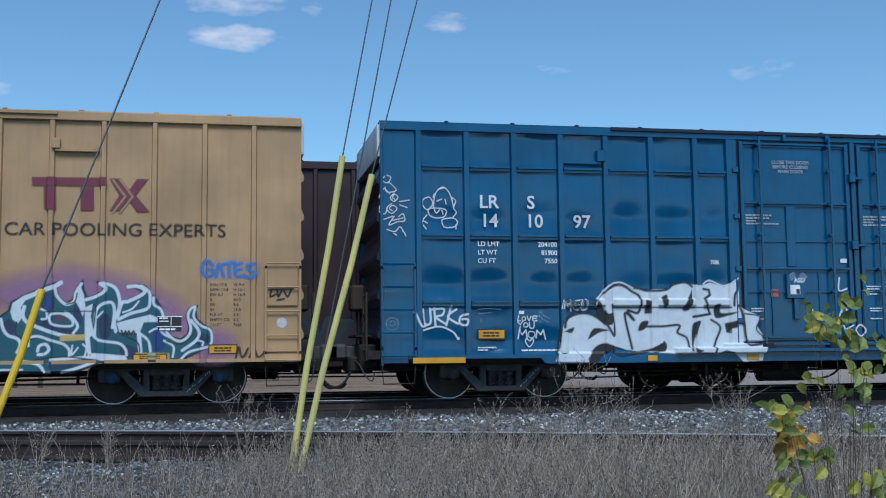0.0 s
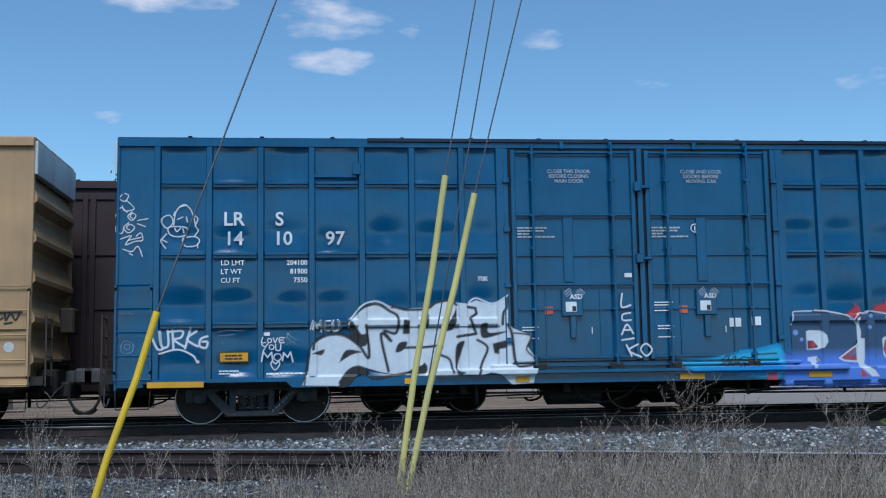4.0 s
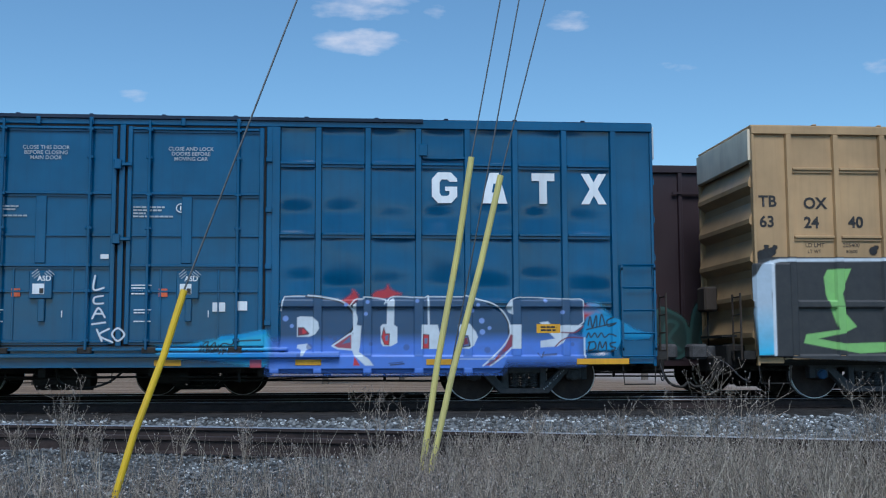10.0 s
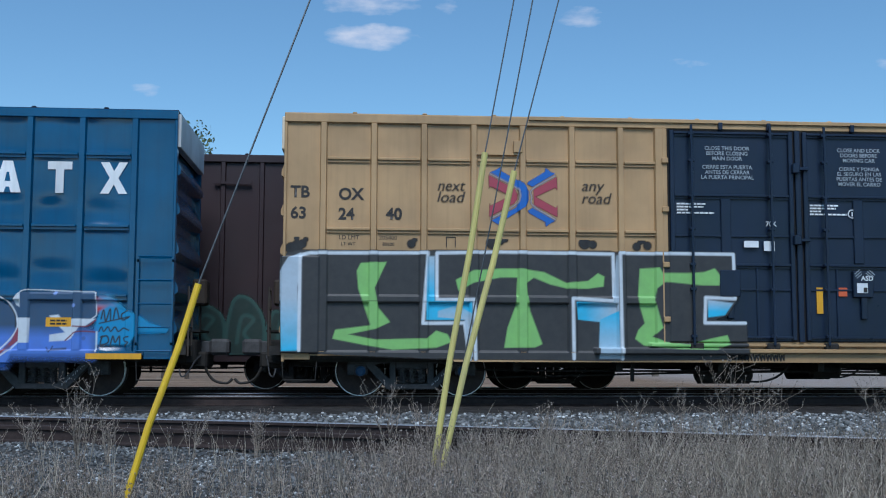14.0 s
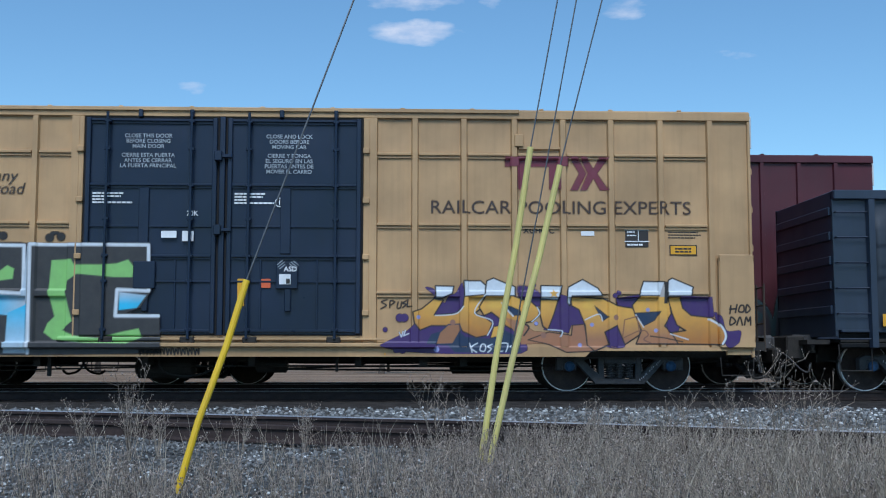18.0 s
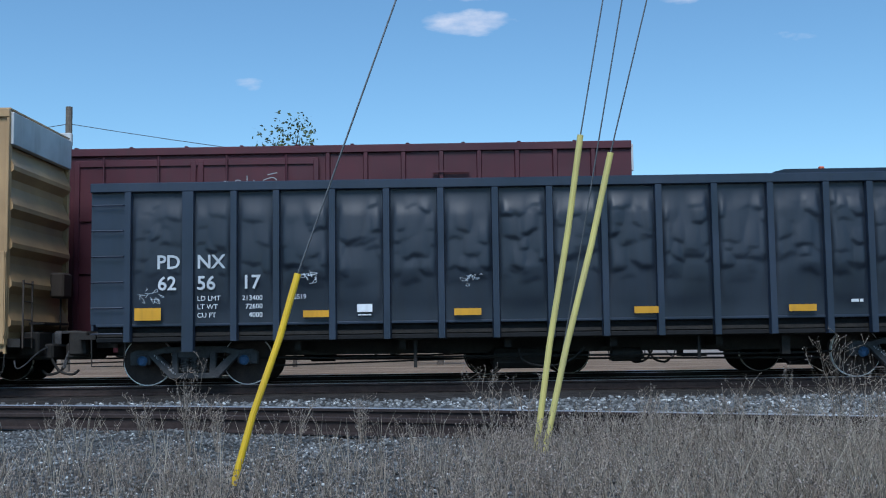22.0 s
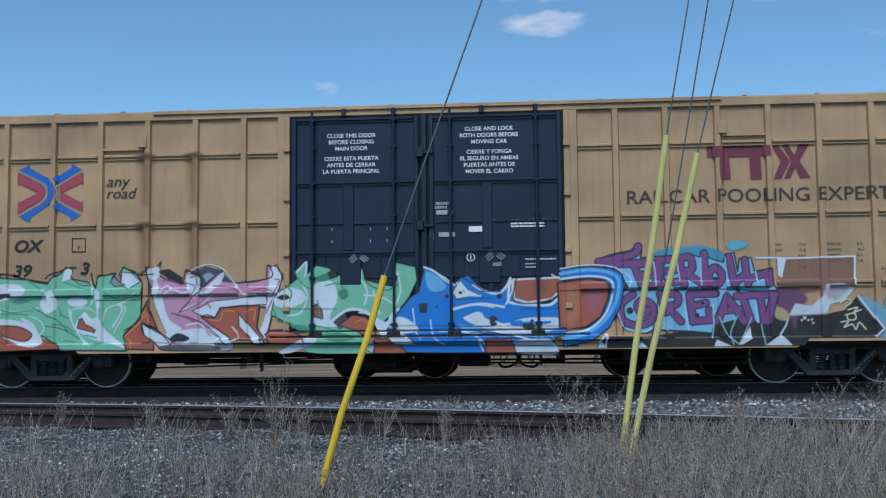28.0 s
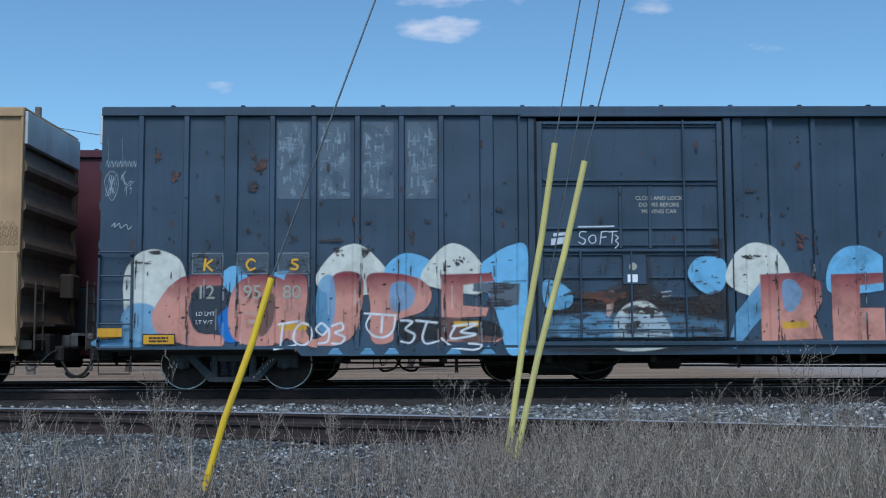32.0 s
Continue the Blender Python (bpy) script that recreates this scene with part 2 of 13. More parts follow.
RAIL_SIDE = rough_mat("rusty_rail_web", (0.020, 0.015, 0.0145), (0.056, 0.039, 0.035), 8, 0.85, 0.0, 0.004)
TIE = rough_mat("creosoted_timber", (0.012, 0.010, 0.009), (0.040, 0.032, 0.027), 9, 0.9, 0.0, 0.008)
CAP_BLUE = rough_mat("blue_bearing_cap", (0.022, 0.055, 0.115), (0.040, 0.092, 0.19), 9, 0.6, 0.0, 0.002)
GUARD = car_paint("guy_guard_yellow", (0.62, 0.54, 0.17), 0.5, (0.30, 0.27, 0.16), 0.6, 0.0)
GUARD_DEEP = car_paint("guy_guard_deep_yellow", (0.72, 0.47, 0.01), 0.4, (0.30, 0.2, 0.05), 0.35, 0.0)
WIRE = rough_mat("galvanised_strand", (0.06, 0.065, 0.07), (0.13, 0.14, 0.15), 30, 0.5, 0.4, 0.001)
STONE = rough_mat("ballast_stone", (0.074, 0.075, 0.075), (0.205, 0.207, 0.203), 14, 0.85, 0.0, 0.004, island=0.8)
STONE_PALE = rough_mat("pale_ballast_stone", (0.36, 0.37, 0.37), (0.66, 0.66, 0.64), 11, 0.8, 0.0, 0.004, island=0.3)
STEM = rough_mat("dead_weed_stem", (0.175, 0.137, 0.105), (0.46, 0.385, 0.31), 3, 0.9, 0.0, 0.001, island=0.95)
STEM_PALE = rough_mat("bleached_grass_blade", (0.20, 0.165, 0.125), (0.52, 0.45, 0.355), 3, 0.85, 0.0, 0.001, island=0.5)
SEED = rough_mat("dry_seed_head", (0.115, 0.092, 0.078), (0.38, 0.32, 0.28), 8, 0.95, 0.0, 0.001, island=0.7)
LEAF = rough_mat("tree_leaf", (0.045, 0.065, 0.03), (0.11, 0.14, 0.06), 2, 0.6, 0.0, 0.001, island=0.7)
LEAF_TURN = rough_mat("turning_leaf", (0.24, 0.26, 0.045), (0.52, 0.46, 0.09), 5, 0.6, 0.0, 0.001, island=0.6)
LEAF_ORANGE = rough_mat("autumn_leaf", (0.36, 0.20, 0.04), (0.66, 0.38, 0.08), 5, 0.6, 0.0, 0.001, island=0.6)
LEAF_GREEN = rough_mat("green_leaf", (0.12, 0.16, 0.035), (0.26, 0.30, 0.08), 5, 0.6, 0.0, 0.001, island=0.6)
BARK = rough_mat("grey_bark", (0.05, 0.04, 0.032), (0.13, 0.105, 0.085), 12, 0.9, 0.0, 0.01)
TIMBER_POLE = rough_mat("weathered_pole_timber", (0.09, 0.075, 0.062), (0.21, 0.18, 0.15), 8, 0.9, 0.0, 0.004)


def ground_mat():
    m, n, l, b = shader("yard_ground", 0.95)
    b.inputs["Specular IOR Level"].default_value = 0.15
    pos = n.new("ShaderNodeTexCoord")
    sep = n.new("ShaderNodeSeparateXYZ")
    l.new(pos.outputs["Object"], sep.inputs[0])
    big = tex(n, l, "ShaderNodeTexNoise", 0.35, 5)
    mid = tex(n, l, "ShaderNodeTexNoise", 3.5, 6, 0.65)
    cell = tex(n, l, "ShaderNodeTexVoronoi", 42)
    fine = tex(n, l, "ShaderNodeTexNoise", 60, 4, 0.7)
    grit = blend(n, l, ramp(n, l, cell.outputs["Color"], 0.1, 0.9), (0.050, 0.052, 0.052), (0.15, 0.155, 0.155))
    grit = blend(n, l, ramp(n, l, mid.outputs["Fac"], 0.4, 0.62), grit, (0.075, 0.066, 0.058))
    grass = blend(n, l, ramp(n, l, mid.outputs["Fac"], 0.3, 0.7), (0.13, 0.085, 0.055), (0.27, 0.185, 0.122))
    grass = blend(n, l, ramp(n, l, tex(n, l, "ShaderNodeTexNoise", 1.3, 5, 0.6, (0.12, 1, 1)).outputs["Fac"], 0.5, 0.62), grass, (0.34, 0.245, 0.17))
    far = n.new("ShaderNodeMath")
    far.operation = "MULTIPLY_ADD"
    l.new(big.outputs["Fac"], far.inputs[0])
    far.inputs[1].default_value = 1.2
    l.new(sep.outputs[1], far.inputs[2])
    stepn = n.new("ShaderNodeMapRange")
    stepn.inputs[1].default_value, stepn.inputs[2].default_value = 29.2, 30.8
    l.new(far.outputs[0], stepn.inputs[0])
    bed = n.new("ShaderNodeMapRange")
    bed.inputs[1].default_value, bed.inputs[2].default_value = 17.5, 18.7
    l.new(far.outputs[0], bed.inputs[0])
    # darker ground from the main track back to the field
    dark_bed = blend(n, l, ramp(n, l, mid.outputs["Fac"], 0.35, 0.65), (0.018, 0.016, 0.015), (0.060, 0.054, 0.050))
    side = n.new("ShaderNodeMapRange")
    side.inputs[1].default_value, side.inputs[2].default_value = 11.0, 15.0
    l.new(sep.outputs[0], side.inputs[0])
    grass = blend(n, l, side.outputs[0], grass, blend(n, l, ramp(n, l, mid.outputs["Fac"], 0.3, 0.7), (0.26, 0.215, 0.185), (0.38, 0.325, 0.285)))
    c = blend(n, l, stepn.outputs[0], blend(n, l, bed.outputs[0], grit, dark_bed), grass)
    l.new(c, b.inputs["Base Color"])
    k = bump(n, l, b, cell.outputs["Distance"], 0.8, 0.02)
    bump(n, l, b, fine.outputs["Fac"], 0.5, 0.006, k)
    return m


GROUND = ground_mat()

# ---- building helpers ----
def link_mesh(name, me, material, parent=None, label=""):
    ob = new(name, me)
    if material and not me.materials:
        me.materials.append(material)
    if parent:
        ob.parent = parent
    if label:
        ob["label"] = label
    return ob


def part(name, bm, material, parent=None, label="", smooth=False):
    me = bpy.data.meshes.new(name)
    bm.normal_update()
    bm.to_mesh(me)
    bm.free()
    if smooth:
        me.shade_smooth()
    return link_mesh(name, me, material, parent, label)


def empty(name, x=0, y=0, z=0):
    ob = new(name)
    ob.empty_display_size = 0.3
    ob.location = (x, y, z)
    return ob


def box(bm, x0, x1, y0, y1, z0, z1, bev=0.0):
    r = bmesh.ops.create_cube(bm, size=1.0, matrix=Matrix.LocRotScale(((x0 + x1) / 2, (y0 + y1) / 2, (z0 + z1) / 2), None, (abs(x1 - x0), abs(y1 - y0), abs(z1 - z0))))
    if bev:
        es = {e for v in r["verts"] for e in v.link_edges}
        bmesh.ops.bevel(bm, geom=list(es), offset=bev, segments=1, affect="EDGES")
    return bm


def boxed(x0, x1, y0, y1, z0, z1, bev=0.0):
    return box(bmesh.new(), x0, x1, y0, y1, z0, z1, bev)


def tube(bm, pts, r=0.02, seg=6, taper=None):
    """A round bar along points."""
    pts = [Vector(p) for p in pts]
    rings = []
    for i, p in enumerate(pts):
        d = (pts[min(i + 1, len(pts) - 1)] - pts[max(i - 1, 0)]).normalized()
        side = d.cross(Vector((0, 0, 1)))
        if side.length < 1e-3:
            side = d.cross(Vector((0, 1, 0)))
        side.normalize()
        up = side.cross(d)
        rr = r if taper is None else r + (taper - r) * i / (len(pts) - 1)
        rings.append([bm.verts.new(p + rr * (math.cos(6.2832 * k / seg) * side + math.sin(6.2832 * k / seg) * up)) for k in range(seg)])
    for a, b in zip(rings, rings[1:]):
        for k in range(seg):
            bm.faces.new((a[k], a[(k + 1) % seg], b[(k + 1) % seg], b[k]))
    bm.faces.new(rings[0][::-1])
    bm.faces.new(rings[-1])
    return bm


def tubed(pts, r=0.02, seg=6, taper=None):
    return tube(bmesh.new(), pts, r, seg, taper)


def lathe(bm, profile, seg=24, axis="Y"):
    """Turns (radius, along) pairs round the y axis."""
    rings = []
    for r, a in profile:
        rings.append([bm.verts.new((r * math.cos(6.2832 * k / seg), a, r * math.sin(6.2832 * k / seg))) for k in range(seg)])
    for a, b in zip(rings, rings[1:]):
        for k in range(seg):
            bm.faces.new((a[k], a[(k + 1) % seg], b[(k + 1) % seg], b[k]))
    bm.faces.new(rings[0])
    bm.faces.new(rings[-1][::-1])
    bmesh.ops.recalc_face_normals(bm, faces=bm.faces)
    return bm


def extrude_xz(bm, outline, y0, y1):
    """A plate with an outline in x and z, from y0 to y1."""
    a = [bm.verts.new((x, y0, z)) for x, z in outline]
    b = [bm.verts.new((x, y1, z)) for x, z in outline]
    bm.faces.new(a)
    bm.faces.new(b[::-1])
    for i in range(len(a)):
        j = (i + 1) % len(a)
        bm.faces.new((a[j], a[i], b[i], b[j]))
    bmesh.ops.recalc_face_normals(bm, faces=bm.faces)
    return bm


def grid_mesh(name, xs, zs, depth):
    """A sheet over x and z whose y is depth(x, z) (arrays)."""
    X, Z = np.meshgrid(xs, zs)
    co = np.stack([X, depth(X, Z), Z], -1).reshape(-1, 3)
    nx, nz = len(xs), len(zs)
    i = np.arange(nx * nz).reshape(nz, nx)
    q = np.stack([i[:-1, :-1], i[:-1, 1:], i[1:, 1:], i[1:, :-1]], -1).reshape(-1, 4)
    return quads(name, co, q)


def quads(name, co, q, smooth=True):
    me = bpy.data.meshes.new(name)
    me.vertices.add(len(co))
    me.vertices.foreach_set("co", np.ascontiguousarray(co, dtype=np.float32).ravel())
    k = q.shape[1]
    me.loops.add(q.size)
    me.loops.foreach_set("vertex_index", q.ravel().astype(np.int32))
    me.polygons.add(len(q))
    me.polygons.foreach_set("loop_start", np.arange(0, q.size, k, dtype=np.int32))
    if smooth:
        me.polygons.foreach_set("use_smooth", np.ones(len(q), dtype=bool))
    me.update(calc_edges=True)
    return me


def letters_mesh(text, height, spacing=1.0, squeeze=1.0, lean=0.0, bold=0.0, align="LEFT"):
    """Flat letters in the built-in font as a mesh in x and z; height is that of the capitals."""
    cu = bpy.data.curves.new("letters", "FONT")
    cu.body, cu.size, cu.space_character, cu.shear, cu.offset = text, height / 0.69, spacing, lean, bold
    cu.align_x = align
    cu.resolution_u = 3
    ob = bpy.data.objects.new("letters", cu)
    scene.collection.objects.link(ob)
    me = bpy.data.meshes.new_from_object(ob.evaluated_get(bpy.context.evaluated_depsgraph_get()))
    bpy.data.objects.remove(ob)
    me.transform(Matrix(((squeeze, 0, 0, 0), (0, 0, -1, 0), (0, 1, 0, 0), (0, 0, 0, 1))))
    return me


def lettering(parent, text, x, z, height, material, y=-0.004, squeeze=1.0, spacing=1.0, lean=0.0, bold=0.0, width=None, align="LEFT", name="lettering"):
    """Letters painted flat on a panel; width stretches the line to that length."""
    me = letters_mesh(text, height, spacing, squeeze, lean, bold, align)
    if width and len(me.vertices):
        xs = [v.co.x for v in me.vertices]
        k = width / (max(xs) - min(xs))
        me.transform(Matrix.Diagonal((k, 1, 1, 1)))
    me.transform(Matrix.Translation((x, y, z)))
    return link_mesh(name, me, material, parent)


def bars(parent, x, z, rows, material, y=-0.004, name="stencil_text"):
    """Lines of small writing as plain bars: rows of (length, height, step down)."""
    bm = bmesh.new()
    for length, h, down in rows:
        z -= down
        q = 0.0
        while q < length:
            w = min(length - q, h * (1.2 + 2.2 * abs(math.sin(q * 37 + z * 11))))
            box(bm, x + q, x + q + w * 0.86, y, y + 0.003, z, z + h)
            q += w
    return part(name, bm, material, parent)


# ---- painted pictures: a fine sheet that follows the side's relief, coloured point by point ----
class Paint:
    def __init__(self, x0, x1, z0, z1, step=0.018):
        self.step = step
        self.xs, self.zs = np.arange(x0, x1 + step, step), np.arange(z0, z1 + step, step)
        self.X, self.Z = np.meshgrid(self.xs, self.zs)
        self.rgb = np.zeros(self.X.shape + (3,))
        self.a = np.zeros(self.X.shape)

    def lay(self, cover, col, to=None, along=None):
        """Lays a colour, or a run from col to `to` over the heights (or widths) of `along`."""
        cover = np.clip(cover, 0, 1)
        c = np.array(col, dtype=float)
        if to is not None:
            axis = self.Z if along[0] == "z" else self.X
            f = np.clip((axis - along[1]) / (along[2] - along[1]), 0, 1)[..., None]
            c = c * (1 - f) + np.array(to, dtype=float) * f
        out = self.a * (1 - cover) + cover
        k = np.where(out > 1e-6, cover / np.maximum(out, 1e-6), 0)[..., None]
        self.rgb = self.rgb * (1 - k) + c * k
        self.a = out

    def reach(self, pts):
        """Distance to a line through points."""
        d = np.full(self.X.shape, 1e9)
        for (ax, az_), (bx, bz) in zip(pts, pts[1:]):
            ux, uz = bx - ax, bz - az_
            t = np.clip(((self.X - ax) * ux + (self.Z - az_) * uz) / max(ux * ux + uz * uz, 1e-9), 0, 1)
            d = np.minimum(d, np.hypot(self.X - ax - t * ux, self.Z - az_ - t * uz))
        return d

    def line(self, pts, width, col, soft=None, alpha=1.0, curve=True, **kw):
        if curve and len(pts) > 2:
            pts = smooth_line(pts)
        s = soft or self.step
        self.lay(np.clip((width / 2 - self.reach(pts)) / s + 0.5, 0, 1) * alpha, col, **kw)

    def inside(self, pts):
        ins = np.zeros(self.X.shape, dtype=bool)
        for (ax, az_), (bx, bz) in zip(pts, pts[1:] + pts[:1]):
            if az_ == bz:
                continue
            ins ^= ((az_ > self.Z) != (bz > self.Z)) & (self.X < (bx - ax) * (self.Z - az_) / (bz - az_) + ax)
        return np.where(ins, -1, 1) * self.reach(pts + pts[:1])

    def fill(self, pts, col, soft=None, alpha=1.0, curve=False, edge=None, edge_w=0.05, **kw):
        if curve:
            pts = smooth_line(pts + pts[:1])[:-1]
        s = soft or self.step
        d = self.inside(pts)
        self.lay(np.clip(0.5 - d / s, 0, 1) * alpha, col, **kw)
        if edge is not None:
            self.lay(np.clip((edge_w / 2 - np.abs(d)) / self.step + 0.5, 0, 1), edge)

    def disc(self, x, z, r, col, soft=None, alpha=1.0, rz=None, **kw):
        s = soft or self.step
        d = (np.hypot((self.X - x), (self.Z - z) * r / (rz or r)) - r)
        self.lay(np.clip(0.5 - d / s, 0, 1) * alpha, col, **kw)

    def words(self, text, x, z, height, col, width=None, lean=0.0, bold=0.0, spacing=1.0):
        me = letters_mesh(text, height, spacing, 1.0, lean, bold)
        me.calc_loop_triangles()
        v = np.array([(p.co.x, p.co.z) for p in me.vertices])
        if width:
            v[:, 0] = (v[:, 0] - v[:, 0].min()) * width / np.ptp(v[:, 0])
        v += (x, z)
        cov = np.zeros(self.X.shape)
        for ox in (-0.33, 0, 0.33):
            for oz in (-0.33, 0, 0.33):
                hit = np.zeros(self.X.shape, dtype=bool)
                for t in me.loop_triangles:
                    a, b, c = v[list(t.vertices)]
                    i0, i1 = np.searchsorted(self.xs, (min(a[0], b[0], c[0]) - 0.03, max(a[0], b[0], c[0]) + 0.03))
                    j0, j1 = np.searchsorted(self.zs, (min(a[1], b[1], c[1]) - 0.03, max(a[1], b[1], c[1]) + 0.03))
                    if i0 == i1 or j0 == j1:
                        continue
                    X, Z = self.X[j0:j1, i0:i1] + ox * self.step, self.Z[j0:j1, i0:i1] + oz * self.step
                    s1 = (b[0] - a[0]) * (Z - a[1]) - (b[1] - a[1]) * (X - a[0])
                    s2 = (c[0] - b[0]) * (Z - b[1]) - (c[1] - b[1]) * (X - b[0])
                    s3 = (a[0] - c[0]) * (Z - c[1]) - (a[1] - c[1]) * (X - c[0])
                    hit[j0:j1, i0:i1] |= ((s1 >= 0) & (s2 >= 0) & (s3 >= 0)) | ((s1 <= 0) & (s2 <= 0) & (s3 <= 0))
                cov += hit / 9
        self.lay(cov, col)

    def wear(self, amount, scale=3.0, seed=0):
        """Flakes and thins the paint in patches."""
        rng = np.random.default_rng(seed)
        w = np.zeros(self.X.shape)
        for f, g in ((scale, 1.0), (scale * 2.7, 0.6), (scale * 7, 0.4)):
            p = rng.uniform(0, 6.28, 6)
            w += g * np.sin(self.X * f * 1.3 + p[0] + 1.7 * np.sin(self.Z * f + p[1])) * np.sin(self.Z * f * 0.9 + p[2] + 1.3 * np.sin(self.X * f * 0.8 + p[3]))
        self.a = self.a * (1 - amount * np.clip(w * 0.6 + 0.1, 0, 1))

    def put(self, parent, depth, name="graffiti", label="", gap=0.004):
        """Lays the picture on the side as one sheet."""
        live = self.a > 0.02
        cell = live[:-1, :-1] | live[1:, :-1] | live[:-1, 1:] | live[1:, 1:]
        nz, nx = self.X.shape
        i = np.arange(nx * nz).reshape(nz, nx)
        q = np.stack([i[:-1, :-1], i[:-1, 1:], i[1:, 1:], i[1:, :-1]], -1)[cell]
        used, inv = np.unique(q, return_inverse=True)
        co = np.stack([self.X, -depth(self.X, self.Z, self.step) - gap, self.Z], -1).reshape(-1, 3)[used]
        me = quads(name, co, inv.reshape(-1, 4), smooth=False)
        col = np.concatenate([np.clip(self.rgb, 0, 1), self.a[..., None]], -1).reshape(-1, 4)[used]
        at = me.color_attributes.new("paint", "FLOAT_COLOR", "POINT")
        at.data.foreach_set("color", col.astype(np.float32).ravel())
        return link_mesh(name, me, SPRAY, parent, label)


def smooth_line(pts, n=5):
    """Points of a curve through points."""
    p = [pts[0]] + list(pts) + [pts[-1]]
    if pts[0] == pts[-1]:
        p[0], p[-1] = pts[-2], pts[1]
    out = []
    for a, b, c, d in zip(p, p[1:], p[2:], p[3:]):
        for k in range(n):
            t = k / n
            out.append(tuple(0.5 * (2 * b[i] + (c[i] - a[i]) * t + (2 * a[i] - 5 * b[i] + 4 * c[i] - d[i]) * t * t + (3 * b[i] - a[i] - 3 * c[i] + d[i]) * t ** 3) for i in (0, 1)))
    return out + [tuple(pts[-1])]


def spray_mat():
    m, n, l, b = shader("spray_paint", 0.5)
    at = n.new("ShaderNodeVertexColor")
    at.layer_name = "paint"
    mott = tex(n, l, "ShaderNodeTexNoise", 5, 5, 0.6)
    c = blend(n, l, ramp(n, l, mott.outputs["Fac"], 0.35, 0.7, hi=(0.18, 0.18, 0.18, 1)), at.outputs["Color"], (0.10, 0.09, 0.08))
    l.new(c, b.inputs["Base Color"])
    clear = n.new("ShaderNodeBsdfTransparent")
    mx = n.new("ShaderNodeMixShader")
    l.new(at.outputs["Alpha"], mx.inputs[0])
    l.new(clear.outputs[0], mx.inputs[1])
    l.new(b.outputs[0], mx.inputs[2])
    l.new(mx.outputs[0], n["Material Output"].inputs[0])
    return m


SPRAY = spray_mat()

# ---- ground, tracks ----
rng = random.Random(4)


def ground_height(x, y):
    """Yard level under the tracks, falling gently towards the camera."""
    z = np.full(np.shape(x), -0.185)
    z = z - 0.65 * np.clip((7.5 - y) / 9.0, 0, 1) ** 1.3
    z = z + 0.02 * np.sin(x * 1.7 + y * 0.6) * np.exp(-((y - 9) / 5) ** 2) + 0.015 * np.sin(x * 3.9 - y * 2.1) * np.exp(-((y - 9) / 6) ** 2)
    return z


def build_ground():
    gx = np.concatenate([[-2500, -600, -200, -90], np.linspace(-40, 40, 161), [90, 200, 600, 2500]])
    gy = np.concatenate([[-900, -200, -40, -12], np.linspace(-4, 36, 101), [45, 70, 130, 400, 1200, 3500]])
    X, Y = np.meshgrid(gx, gy)
    co = np.stack([X, Y, ground_height(X, Y)], -1).reshape(-1, 3)
    i = np.arange(len(gx) * len(gy)).reshape(len(gy), len(gx))
    q = np.stack([i[:-1, :-1], i[:-1, 1:], i[1:, 1:], i[1:, :-1]], -1).reshape(-1, 4)
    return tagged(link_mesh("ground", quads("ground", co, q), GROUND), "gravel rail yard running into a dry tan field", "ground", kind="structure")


build_ground()

RAIL_H = 0.175
RAIL_OUT = [(-0.07, 0), (0.07, 0), (0.07, 0.014), (0.012, 0.03), (0.012, 0.125), (0.037, 0.135), (0.037, 0.165), (0.028, 0.175),
            (-0.028, 0.175), (-0.037, 0.165), (-0.037, 0.135), (-0.012, 0.125), (-0.012, 0.03), (-0.07, 0.014)]


def rail(line, parent, top=0.0, bright=True):
    """A T-rail along points in plan; a used head is bright, an idle one rusty."""
    bm = bmesh.new()
    rings = []
    for i, (x, y) in enumerate(line):
        a, b = line[max(i - 1, 0)], line[min(i + 1, len(line) - 1)]
        d = Vector((b[0] - a[0], b[1] - a[1])).normalized()
        rings.append([bm.verts.new((x - d.y * u, y + d.x * u, top - RAIL_H + v)) for u, v in RAIL_OUT])
    k = len(RAIL_OUT)
    for a, b in zip(rings, rings[1:]):
        for j in range(k):
            f = bm.faces.new((a[j], a[(j + 1) % k], b[(j + 1) % k], b[j]))
            f.material_index = 1 if bright and j in (7, 8) else 0
    bmesh.ops.recalc_face_normals(bm, faces=bm.faces)
    ob = part("rail", bm, RAIL_SIDE, parent)
    ob.data.materials.append(RAIL_TOP)
    return ob


def tie_mesh(length=2.6):
    bm = boxed(-0.115, 0.115, -length / 2, length / 2, -0.17, 0.0, 0.012)
    me = bpy.data.meshes.new("tie")
    bm.to_mesh(me)
    bm.free()
    me.materials.append(TIE)
    return me


TIE_MESH = tie_mesh()


def offset_line(line, d):
    out = []
    for i, (x, y) in enumerate(line):
        a, b = line[max(i - 1, 0)], line[min(i + 1, len(line) - 1)]
        t = Vector((b[0] - a[0], b[1] - a[1])).normalized()
        out.append((x - t.y * d, y + t.x * d))
    return out


